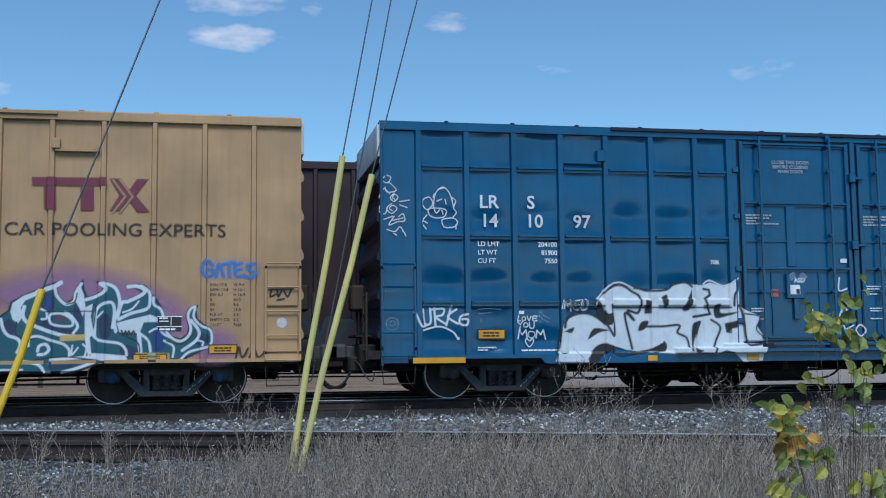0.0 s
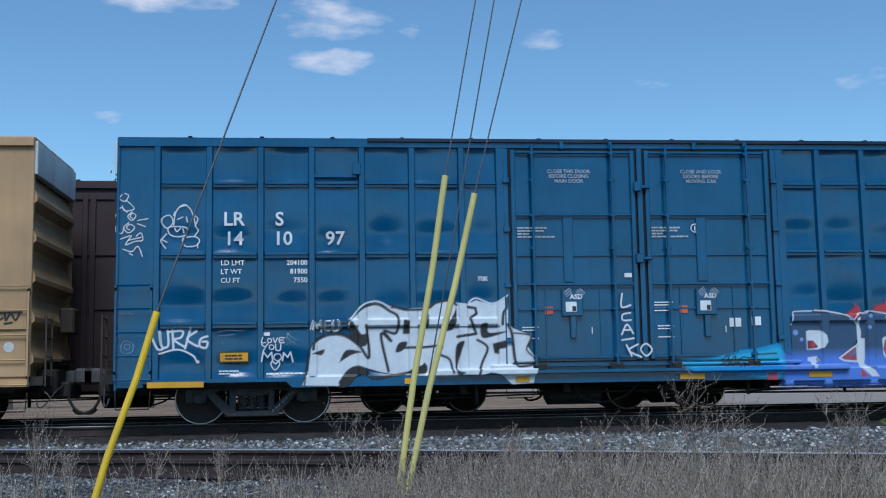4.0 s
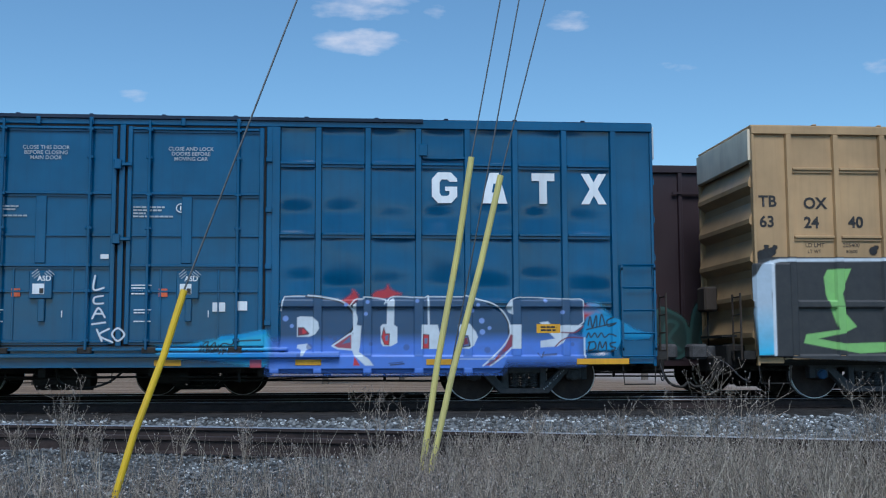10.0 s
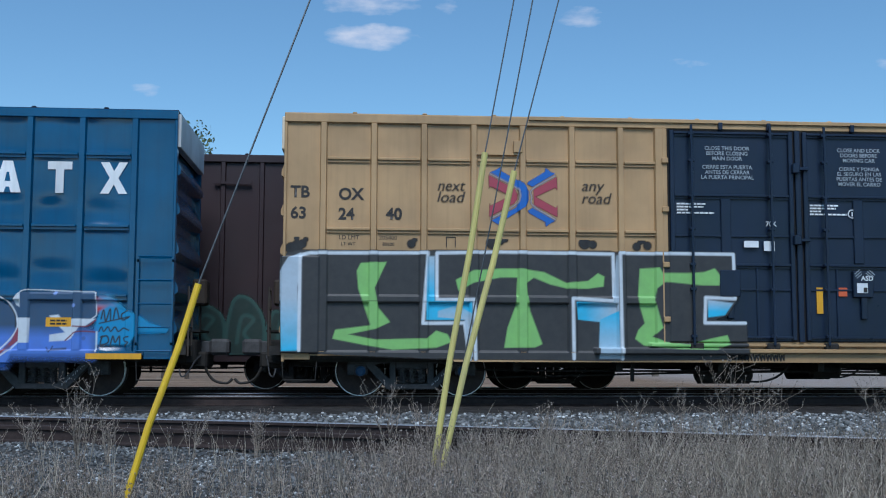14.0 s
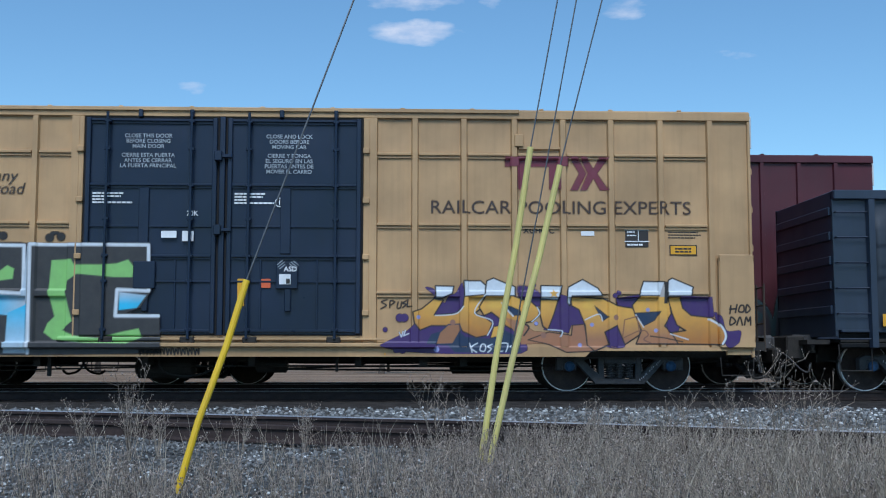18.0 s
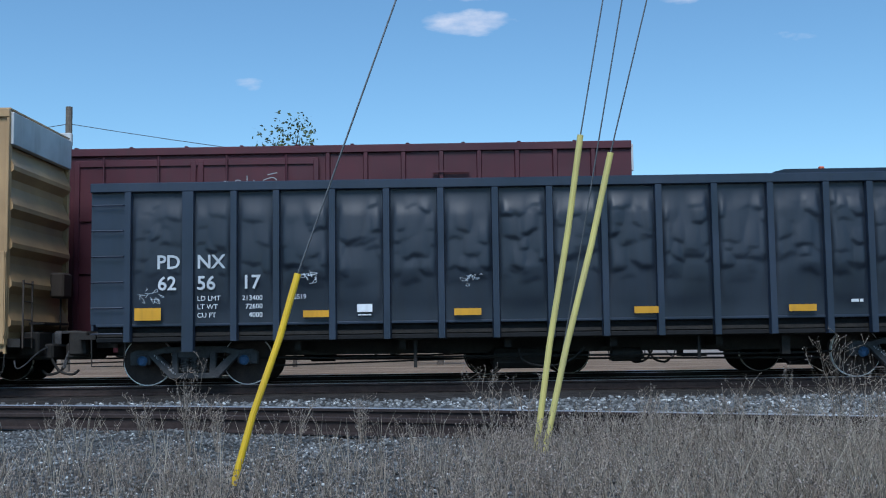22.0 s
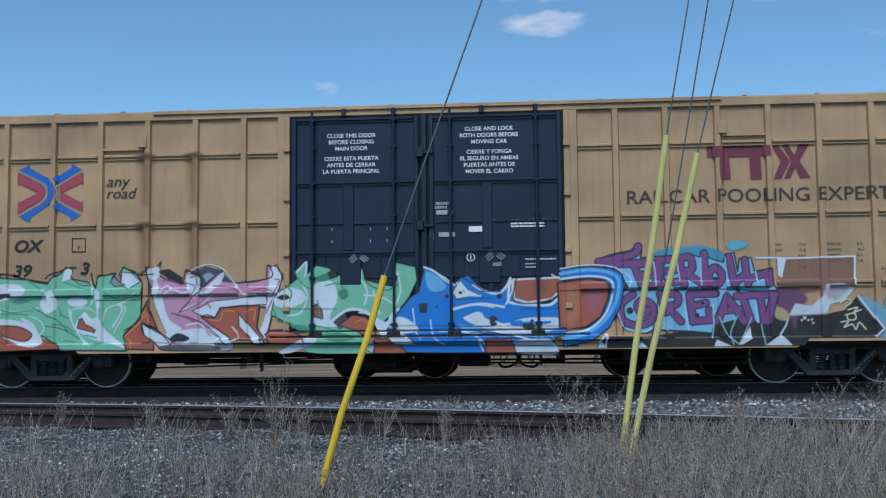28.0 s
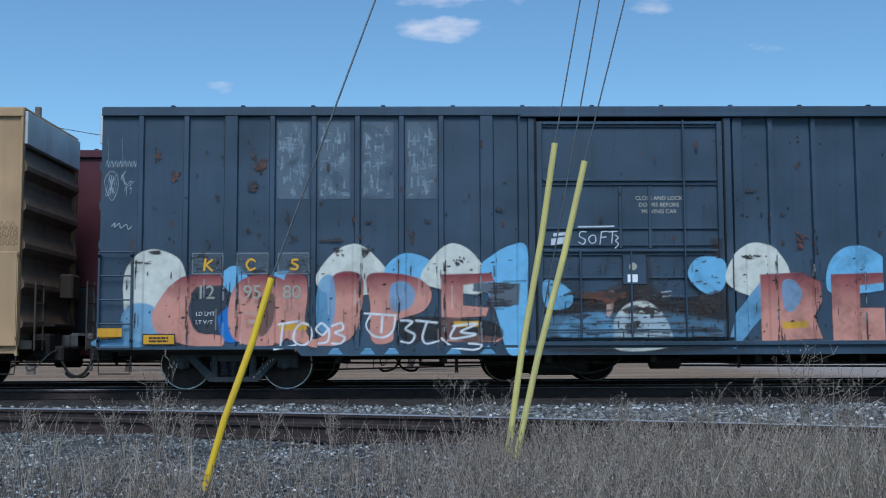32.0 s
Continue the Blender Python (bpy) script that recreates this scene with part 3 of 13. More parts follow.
def track(name, line, label, first, last, step=0.52, sink=0.008):
    """Two rails on timber ties along a centre line; ties between arc lengths first and last."""
    t = tagged(empty(name), label, "track", kind="structure")
    for d in (-0.755, 0.755):
        rail(offset_line(line, d), t, bright=name != "spur_track" or d > 0)
    seg = [0.0]
    for a, b in zip(line, line[1:]):
        seg.append(seg[-1] + math.hypot(b[0] - a[0], b[1] - a[1]))
    s = first
    while s < last:
        i = max(k for k in range(len(seg) - 1) if seg[k] <= s)
        f = (s - seg[i]) / (seg[i + 1] - seg[i])
        (ax, ay), (bx, by) = line[i], line[i + 1]
        o = link_mesh("tie", TIE_MESH, None, t)
        o.location = (ax + (bx - ax) * f, ay + (by - ay) * f, -RAIL_H + 0.005 - sink)
        o.rotation_euler = (0, 0, math.atan2(by - ay, bx - ax) + rng.uniform(-0.02, 0.02))
        s += step * rng.uniform(0.94, 1.06)
    return t


track("main_track", [(-160, 21.6), (160, 21.6)], "straight railway track with worn bright rails on dark ties", 136, 184)
track("far_track", [(-160, 26.0), (160, 26.0)], "second railway track behind the near train", 150, 172)
SPUR = [(-48 + i * 1.5, 0.0) for i in range(44)]
SPUR = [(x, 11.55 - 0.445 * x - 0.013 * x * x if x > -10 else 11.55 + 4.45 - 1.3 + (-10 - x) * 0.185 * max(0.1, 1 + (x + 10) / 38)) for x, _ in SPUR]
track("spur_track", [p for p in SPUR if p[1] > 2.0], "rusty spur track curving off through gravel and weeds", 22, 58, sink=0.03)

# ---- loose stone and dead weeds ----
def spur_y(x):
    """Centre line of the spur at x."""
    xs, ys = np.array([p[0] for p in SPUR]), np.array([p[1] for p in SPUR])
    return np.interp(x, xs, ys)


def stones(name, label, pts, size, mat, seed, flat=0.75):
    """Many broken stones lying at points, as one sheet of loose pieces."""
    r = np.random.default_rng(seed)
    ph = (1 + 5 ** 0.5) / 2
    v = np.array([(-1, ph, 0), (1, ph, 0), (-1, -ph, 0), (1, -ph, 0), (0, -1, ph), (0, 1, ph), (0, -1, -ph), (0, 1, -ph), (ph, 0, -1), (ph, 0, 1), (-ph, 0, -1), (-ph, 0, 1)]) / 1.9
    f = np.array([(0, 11, 5), (0, 5, 1), (0, 1, 7), (0, 7, 10), (0, 10, 11), (1, 5, 9), (5, 11, 4), (11, 10, 2), (10, 7, 6), (7, 1, 8), (3, 9, 4), (3, 4, 2), (3, 2, 6), (3, 6, 8), (3, 8, 9), (4, 9, 5), (2, 4, 11), (6, 2, 10), (8, 6, 7), (9, 8, 1)])
    n = len(pts)
    s = r.uniform(size[0], size[1], n)[:, None, None] * (0.55 + 0.45 * r.random((n, 1, 3)) + 0.0)
    co = v[None] * (1 + r.uniform(-0.28, 0.28, (n, 12, 1))) * s
    a = r.uniform(0, 6.283, n)
    c, q = np.cos(a)[:, None], np.sin(a)[:, None]
    co = np.stack([co[..., 0] * c - co[..., 1] * q, co[..., 0] * q + co[..., 1] * c, co[..., 2] * flat], -1) + pts[:, None, :]
    me = quads(name, co.reshape(-1, 3), (f[None] + 12 * np.arange(n)[:, None, None]).reshape(-1, 3), smooth=False)
    return tagged(link_mesh(name, me, mat), label, "stones", kind="stuff")


def scatter(n, y0, y1, seed, keep=None, lift=0.01, spread=0.68):
    r = np.random.default_rng(seed)
    y = r.uniform(y0, y1, n)
    x = r.uniform(-spread, spread, n) * (y + 2)
    if keep is not None:
        k = keep(x, y, r.random(n))
        x, y = x[k], y[k]
    return np.stack([x, y, ground_height(x, y) + lift], -1)


def off_spur(x, y, u):
    return np.abs(y - spur_y(x)) > 0.98


mid = scatter(15000, 11.0, 19.3, 21, lambda x, y, u: (y > spur_y(x) + 0.75) & (y < 17.5 + 1.0 * u * u + 0.2 * np.sin(x * 2.3)))
stones("ballast_bed", "coarse grey ballast stones between the tracks", mid[:-1500], (0.024, 0.055), STONE, 1)
stones("pale_ballast", "scattered pale ballast stones between the tracks", mid[-1500:], (0.018, 0.046), STONE_PALE, 2)
near = scatter(34000, 5.8, 13.5, 22, lambda x, y, u: (y < spur_y(x) + 0.70) & ((y < spur_y(x) - 0.84) | (u < 0.6)))
stones("gravel_bed", "fine grey gravel in front of the spur", near[:-2200], (0.009, 0.026), STONE, 3)
stones("pale_gravel", "scattered pale stones in the gravel", near[-2200:], (0.008, 0.021), STONE_PALE, 4)


class Twigs:
    """Collects thin three-sided sticks and seed heads."""
    def __init__(self):
        self.a, self.b, self.r0, self.r1, self.h, self.hs = [], [], [], [], [], []

    def stick(self, a, b, r0, r1):
        self.a.append(a), self.b.append(b), self.r0.append(r0), self.r1.append(r1)

    def head(self, p, s):
        self.h.append(p), self.hs.append(s)

    def mesh(self, name, label, stem_mat, head_mat, category="weeds", kind="stuff"):
        a, b = np.array(self.a), np.array(self.b)
        r0, r1 = np.array(self.r0)[:, None], np.array(self.r1)[:, None]
        d = b - a
        d /= np.linalg.norm(d, axis=1, keepdims=True)
        s = np.cross(d, np.array((0.31, 0.95, 0.05)))
        s /= np.linalg.norm(s, axis=1, keepdims=True)
        w = np.cross(s, d)
        ring = [(math.cos(k * 2.0944), math.sin(k * 2.0944)) for k in range(3)]
        co = np.stack([p + r * (c * s + q * w) for p, r in ((a, r0), (b, r1)) for c, q in ring], 1)
        f = np.array([(0, 1, 4, 3), (1, 2, 5, 4), (2, 0, 3, 5)])
        n = len(a)
        me = quads(name, co.reshape(-1, 3), (f[None] + 6 * np.arange(n)[:, None, None]).reshape(-1, 4), smooth=False)
        ob = tagged(link_mesh(name, me, stem_mat), label, category, kind=kind)
        if self.h:
            h, hs = np.array(self.h), np.array(self.hs)[:, None, None]
            o = np.array([(1, 0, 0), (-1, 0, 0), (0, 1, 0), (0, -1, 0), (0, 0, 1.3), (0, 0, -1.3)])
            hf = np.array([(0, 2, 4), (2, 1, 4), (1, 3, 4), (3, 0, 4), (2, 0, 5), (1, 2, 5), (3, 1, 5), (0, 3, 5)])
            hco = h[:, None, :] + o[None] * hs
            hm = quads("seed_head", hco.reshape(-1, 3), (hf[None] + 6 * np.arange(len(h))[:, None, None]).reshape(-1, 3), smooth=False)
            tagged(link_mesh("seed_head", hm, head_mat, ob), kind="stuff")
        return ob


def weed(tw, x, y, h, r, stems, spread, heads=1.0, thick=0.0023, bushy=0):
    """One dead weed: wiry stems that fork, with small seed heads."""
    z = float(ground_height(np.array(x), np.array(y))) - 0.01
    for _ in range(stems):
        an, le = r.uniform(0, 6.283), r.uniform(0.05, spread)
        hh = h * r.uniform(0.6, 1.0)
        p = np.array((x + r.uniform(-0.03, 0.03), y + r.uniform(-0.03, 0.03), z))
        lean = np.array((math.cos(an) * le, math.sin(an) * le, 1.0))
        m = p + lean * hh * 0.5 + r.normal(0, 0.012, 3)
        t = m + (lean * 0.5 + r.normal(0, 0.10, 3) * (1, 1, 0)) * hh
        tw.stick(p, m, thick, thick * 0.8)
        tw.stick(m, t, thick * 0.8, thick * 0.4)
        if r.random() < heads:
            tw.head(t, r.uniform(0.004, 0.008))
        for k in range(r.integers(2, 5) + bushy):
            u = r.uniform(0.25, 0.95)
            s = p + (m - p) * u * 2 if u < 0.5 else m + (t - m) * (u - 0.5) * 2
            e = s + np.array((r.normal(0, 0.5), r.normal(0, 0.5), r.uniform(0.35, 1.0))) * hh * r.uniform(0.10, 0.26)
            tw.stick(s, e, thick * 0.6, thick * 0.35)
            if r.random() < heads:
                tw.head(e, r.uniform(0.003, 0.007))
            if bushy:
                for _ in range(2):
                    g = e + np.array((r.normal(0, 0.4), r.normal(0, 0.4), r.uniform(0.2, 0.9))) * hh * 0.10
                    tw.stick(e, g, thick * 0.4, thick * 0.25)
                    tw.head(g, r.uniform(0.003, 0.006))


def weeds():
    r = np.random.default_rng(31)
    tw = Twigs()
    pts = scatter(8600, 5.2, 12.6, 33)
    for x, y, _ in pts:
        edge = spur_y(x) - 0.85 - y
        if edge < -0.25:
            continue
        right = np.clip((x / max(y, 1) + 0.12) / 0.25, 0, 1)
        dens = np.clip((8.6 + 2.6 * right - y) / 1.6, 0.0, 1.0) * (0.55 + 0.45 * right) + 0.13 * (edge < 0.9)
        dens *= 0.55 + 0.45 * math.sin(x * 1.9 + y * 1.1) ** 2
        if r.random() > dens:
            continue
        weed(tw, x, y, r.uniform(0.16, 0.34) * (1 + 0.45 * right) * (0.75 if y > 8.6 else 1.0), r, int(r.integers(3, 6)), 0.5, 0.55)
    tw.mesh("weed_thicket", "thicket of dead grey-brown weeds with seed heads on gravel", STEM, SEED)
    gr = Twigs()
    for x, y, _ in scatter(5200, 5.2, 10.2, 35):
        right = np.clip((x / max(y, 1) - 0.05) / 0.3, 0.06, 1)
        if r.random() > right * 0.9 or y > spur_y(x) - 1.0:
            continue
        z = float(ground_height(np.array(x), np.array(y))) - 0.01
        for _ in range(3):
            h = r.uniform(0.18, 0.52)
            an = r.uniform(0, 6.283)
            a = np.array((x, y, z))
            b = a + np.array((math.cos(an) * 0.10 * h, math.sin(an) * 0.10 * h, 0.6 * h))
            c = b + np.array((math.cos(an) * 0.22 * h, math.sin(an) * 0.22 * h, 0.38 * h))
            gr.stick(a, b, 0.0026, 0.0022)
            gr.stick(b, c, 0.0022, 0.0008)
    gr.mesh("dry_grass", "bleached dry grass standing among the weeds", STEM_PALE, SEED, "grass")
    # tall single weeds
    for k, (x, y, h, stems, spread) in enumerate(((-2.25, 9.45, 0.72, 9, 0.30), (-2.05, 9.6, 0.5, 6, 0.4), (0.30, 10.2, 0.74, 6, 0.42), (0.62, 10.1, 0.62, 6, 0.45), (3.05, 9.1, 0.98, 8, 0.32), (3.3, 9.0, 0.80, 9, 0.4),
                                                  (2.7, 9.3, 0.7, 7, 0.4), (-4.0, 11.3, 0.42, 6, 0.4), (-3.1, 11.0, 0.4, 6, 0.4), (1.6, 9.6, 0.52, 7, 0.4), (4.3, 8.9, 0.85, 8, 0.35), (4.9, 8.4, 0.8, 8, 0.35),
                                                  (-0.9, 10.4, 0.45, 7, 0.4), (-1.5, 10.6, 0.42, 6, 0.4), (2.2, 9.2, 0.6, 8, 0.4), (-5.2, 11.8, 0.45, 6, 0.4))):
        one = Twigs()
        weed(one, x, y, h, np.random.default_rng(60 + k), int(stems * 1.5), spread, 1.0, 0.0034, 3)
        one.mesh("dead_weed", "tall dead branching weed with seed heads", STEM, SEED, "weed", kind="thing")


weeds()


def leaf_bm(bm, p, d, w, ln):
    """A folded oval leaf at p pointing along d."""
    d = Vector(d).normalized()
    s = d.cross(Vector((0.2, -0.9, 0.35))).normalized()
    n = s.cross(d)
    p = Vector(p)
    rib = [bm.verts.new(p + d * ln * f - n * w * 0.25 * f * f) for f in (0.0, 0.35, 0.7, 1.0)]
    for q in (-1, 1):
        e = [bm.verts.new(p + d * ln * f + s * (q * w * g) + n * w * 0.2) for f, g in ((0.2, 0.42), (0.5, 0.5), (0.8, 0.32))]
        for a in ((rib[0], e[0], rib[1]), (rib[1], e[0], e[1]), (rib[1], e[1], rib[2]), (rib[2], e[1], e[2]), (rib[2], e[2], rib[3])):
            bm.faces.new(a)


SHRUB = [(0.02, 0.58, 0.035, 12, "ggy"), (0.03, 0.53, 0.05, 22, "yoog"), (0.05, 0.5, 0.035, 14, "oo"), (0.11, 0.46, 0.03, 9, "yyg"), (0.18, 0.43, 0.03, 9, "yg"), (0.22, 0.39, 0.02, 5, "y"), (-0.03, 0.37, 0.025, 9, "y"), (0.02, 0.34, 0.03, 8, "g"), (0.03, 0.41, 0.045, 10, "g"), (0.25, 0.81, 0.05, 20, "ggy"), (0.27, 0.71, 0.045, 16, "gy"), (0.21, 0.66, 0.025, 6, "yg"), (0.28, 0.62, 0.03, 9, "gy"), (0.19, 0.84, 0.025, 5, "g"), (0.13, 0.86, 0.02, 5, "g"), (0.16, 0.81, 0.025, 5, "gy"), (0.17, 0.70, 0.03, 5, "g"), (0.15, 0.64, 0.025, 4, "yg"), (0.31, 0.92, 0.03, 7, "gy"), (0.3, 0.77, 0.04, 8, "g"), (0.25, 0.36, 0.05, 10, "gy"), (0.29, 0.51, 0.04, 8, "g")]


def sapling():
    """A leafy young shrub beside the camera, its leaves turning."""
    r = random.Random(12)
    x0, y0 = 1.62, 3.0
    z0 = float(ground_height(np.array(x0), np.array(y0)))
    s = tagged(empty("roadside_shrub", x0, y0, z0), "young shrub with green, yellow and orange leaves in the verge", "shrub")
    kinds = {"g": LEAF_GREEN, "y": LEAF_TURN, "o": LEAF_ORANGE}
    # twig tips: across and height from the foot, spread, leaves, colours
    clumps = SHRUB
    for dx, z, w, k, cols in clumps:
        end = Vector((dx, r.uniform(-0.12, 0.12), z - z0))
        root = Vector((r.uniform(0.0, 0.12), r.uniform(-0.05, 0.05), -0.02))
        midp = root.lerp(end, 0.55) + Vector((0.07, 0, 0.05))
        part("branch", tubed([root, midp, end], 0.0017, 5, 0.0008), BARK, s)
        for j in range(max(3, int(k * 0.6))):
            q = end + Vector((r.uniform(-1, 1) * w, r.uniform(-0.06, 0.06), r.uniform(-1, 1) * w))
            bm = bmesh.new()
            leaf_bm(bm, q, (r.uniform(-1, 1), r.uniform(-0.4, 0.4), r.uniform(-1.0, 0.5)), r.uniform(0.026, 0.042), r.uniform(0.036, 0.060))
            part("leaf", bm, kinds[r.choice(cols)], s)


sapling()

# ---- rail cars ----
def wheel_meshes():
    bm = bmesh.new()
    lathe(bm, [(0.06, -0.03), (0.105, -0.03), (0.12, 0.0), (0.16, 0.03), (0.33, 0.055), (0.375, 0.02), (0.39, 0.0), (0.40, 0.0), (0.40, 0.13), (0.06, 0.13)], 40)
    a = bpy.data.meshes.new("wheel")
    bm.to_mesh(a)
    bm.free()
    a.shade_smooth()
    a.materials.append(WHEEL_FACE)
    bm = bmesh.new()
    lathe(bm, [(0.385, -0.001), (0.430, -0.004), (0.443, -0.006), (0.460, -0.005), (0.457, 0.10), (0.485, 0.115), (0.485, 0.135), (0.385, 0.135)], 48)
    b = bpy.data.meshes.new("tread")
    bm.to_mesh(b)
    bm.free()
    b.materials.append(WHEEL_FACE)
    b.materials.append(RIM_GLINT)
    # thin front ring gets the painted gleam
    for p in b.polygons:
        r = math.hypot(p.center.x, p.center.z)
        p.material_index = 1 if 0.447 < r < 0.4595 else 0
    bm = bmesh.new()
    lathe(bm, [(0.02, -0.10), (0.05, -0.10), (0.09, -0.08), (0.095, 0.02)], 14)
    for k in range(3):
        an = 2.094 * k + 0.4
        box(bm, 0.05 * math.cos(an) - 0.016, 0.05 * math.cos(an) + 0.016, -0.115, -0.085, 0.05 * math.sin(an) - 0.016, 0.05 * math.sin(an) + 0.016)
    c = bpy.data.meshes.new("bearing_cap")
    bm.to_mesh(c)
    bm.free()
    bm = bmesh.new()
    lathe(bm, [(0.075, 0.0), (0.085, 0.25), (0.075, 0.7), (0.075, 0.8), (0.085, 1.25), (0.075, 1.5)], 12)
    d = bpy.data.meshes.new("axle")
    bm.to_mesh(d)
    bm.free()
    d.materials.append(STEEL_DARK)
    return a, b, c, d


WHEEL, TREADS, CAP, AXLE = wheel_meshes()
CAPS = {}
for key, mat in (("blue", CAP_BLUE), ("dark", CAST)):
    CAPS[key] = CAP.copy()
    CAPS[key].materials.append(mat)

def side_frame_meshes():
    bm = bmesh.new()
    # cast frame: arched top bar, sloping legs, spring seat
    for out in ([(-1.16, 0.38), (-1.16, 0.60), (-1.06, 0.66), (-0.80, 0.64), (-0.55, 0.70), (-0.55, 0.60), (-0.78, 0.52), (-0.98, 0.52), (-1.06, 0.38)],
                [(1.16, 0.38), (1.06, 0.38), (0.98, 0.52), (0.78, 0.52), (0.55, 0.60), (0.55, 0.70), (0.80, 0.64), (1.06, 0.66), (1.16, 0.60)],
                [(-0.56, 0.59), (-0.56, 0.71), (0.56, 0.71), (0.56, 0.59)],
                [(-0.84, 0.56), (-0.70, 0.60), (-0.33, 0.26), (-0.45, 0.14)], [(0.84, 0.56), (0.45, 0.14), (0.33, 0.26), (0.70, 0.60)],
                [(-0.46, 0.13), (-0.42, 0.23), (0.42, 0.23), (0.46, 0.13)],
                [(-0.40, 0.22), (-0.40, 0.62), (-0.30, 0.62), (-0.28, 0.22)], [(0.40, 0.22), (0.28, 0.22), (0.30, 0.62), (0.40, 0.62)]):
        extrude_xz(bm, out, -0.09, 0.10)
    bmesh.ops.bevel(bm, geom=list(bm.edges), offset=0.012, segments=1, affect="EDGES")
    a = bpy.data.meshes.new("side_frame")
    bm.to_mesh(a)
    bm.free()
    a.materials.append(CAST)
    bm = bmesh.new()
    coil(bm, 0, 0, 0.24, 0.075, 0.27)
    b = bpy.data.meshes.new("coil_spring")
    bm.to_mesh(b)
    bm.free()
    b.materials.append(CAST)
    bm = boxed(-0.30, 0.30, -0.11, 2.0, 0.50, 0.62, 0.02)
    c = bpy.data.meshes.new("bolster")
    bm.to_mesh(c)
    bm.free()
    c.materials.append(CAST)
    bm = boxed(-0.13, 0.13, -0.11, 0.10, 0.38, 0.58, 0.03)
    d = bpy.data.meshes.new("journal_box")
    bm.to_mesh(d)
    bm.free()
    d.materials.append(CAST)
    return a, b, c, d


def coil(bm, x, y, z, r, h, turns=6):
    """A steel coil spring, and the dark inner coil's core behind it."""
    n = turns * 9
    tube(bm, [(x + r * math.cos(6.2832 * turns * k / n), y + r * math.sin(6.2832 * turns * k / n), z + h * k / n) for k in range(n + 1)], 0.0135, 5)
    tube(bm, [(x, y, z), (x, y, z + h)], r * 0.6, 8)


SIDE_FRAME, SPRINGS, BOLSTER, JOURNAL = side_frame_meshes()
WHEELS = []


def slant_stencil(car, cx, s):
    """A line of small worn white characters up the sloping leg of a side frame."""
    bm = bmesh.new()
    rk = random.Random(int(cx * 10))
    for k in range(13):
        if k in (5, 9):
            continue
        x, z = cx + s * (0.37 + 0.031 * k), 0.185 + 0.028 * k
        for q in range(2):
            u, v = rk.uniform(0.0, 0.016), rk.uniform(0.004, 0.03)
            box(bm, x - s * 0.018 + u, x - s * 0.018 + u + rk.uniform(0.006, 0.014), 0.434, 0.439, z + v, z + v + rk.uniform(0.016, 0.034))
    part("stencil_text", bm, STENCIL_GREY, car)


STENCIL_GREY = rough_mat("worn_stencil_grey", (0.34, 0.34, 0.35), (0.62, 0.62, 0.63), 20, 0.7, 0.0, 0.001)


def trucks(car, centres, half=0.925, cap="dark", marks=True):
    """Two trucks: side frames, springs, bolsters, and turning wheel sets."""
    for cx in centres:
        for y, turn in ((0.53, 0), (2.57, math.pi)):
            o = link_mesh("side_frame", SIDE_FRAME, None, car)
            o.location, o.rotation_euler = (cx, y, 0.0), (0, 0, turn)
            for dx in (-0.17, 0.0, 0.17):
                link_mesh("coil_spring", SPRINGS, None, car).location = (cx + dx, y - 0.02, 0.0)
            for s in (-1, 1):
                o = link_mesh("journal_box", JOURNAL, None, car)
                o.location = (cx + s * half * 1.0, y, 0)
        o = link_mesh("bolster", BOLSTER, None, car)
        o.location = (cx, 0.55, 0)
        if marks:
            slant_stencil(car, cx, -1 if cap == "blue" and len(centres) == 2 and centres[0] < 2 else 1)
        for s in (-1, 1):
            ax = link_mesh("axle", AXLE, None, car)
            ax.location = (cx + s * half, 0.8, 0.457)
            for y, turn in ((0.0, 0), (1.5, math.pi)):
                for me, nm in ((WHEEL, "wheel"), (TREADS, "tread")):
                    o = link_mesh(nm, me, None, ax)
                    o.location, o.rotation_euler = (0, y, 0), (0, 0, turn)
            o = link_mesh("bearing_cap", CAPS[cap], None, ax)
            o.location = (0, -0.34, 0)
            WHEELS.append((ax, cx + s * half))


def end_gear(car, x, out):
    """Coupler, draft gear, hoses and cut lever at an end; out is -1 or 1."""
    part("coupler", box(box(boxed(x, x + out * 0.55, 1.42, 1.68, 0.78, 1.0, 0.02), x + out * 0.45, x + out * 0.82, 1.36, 1.76, 0.74, 1.04, 0.05), x - out * 0.5, x, 1.3, 1.8, 0.70, 1.05), CAST, car)
    part("draft_pocket", box(boxed(x - out * 0.05, x + out * 0.30, 0.75, 2.35, 0.58, 1.02, 0.03), x - out * 0.02, x + out * 0.46, 1.05, 2.05, 0.50, 0.80, 0.04), STEEL_DARK, car)
    part("angle_cock", box(boxed(x + out * 0.02, x + out * 0.20, 1.05, 1.22, 0.62, 0.80, 0.02), x + out * 0.08, x + out * 0.12, 0.92, 1.05, 0.70, 0.74), CAST, car)
    part("air_hose", tubed(smooth3([(x + out * 0.1, 1.15, 0.72), (x + out * 0.35, 1.1, 0.62), (x + out * 0.55, 1.1, 0.30), (x + out * 0.8, 1.12, 0.22), (x + out * 0.92, 1.15, 0.30)]), 0.028), STEEL_DARK, car, "black rubber air hose")
    part("cut_lever", tubed(smooth3([(x + out * 0.1, 0.12, 0.50), (x + out * 0.14, 0.12, 0.36), (x + out * 0.22, 0.3, 0.42), (x + out * 0.3, 0.8, 0.66), (x + out * 0.4, 1.4, 0.80)]), 0.014, 5), CAST, car)


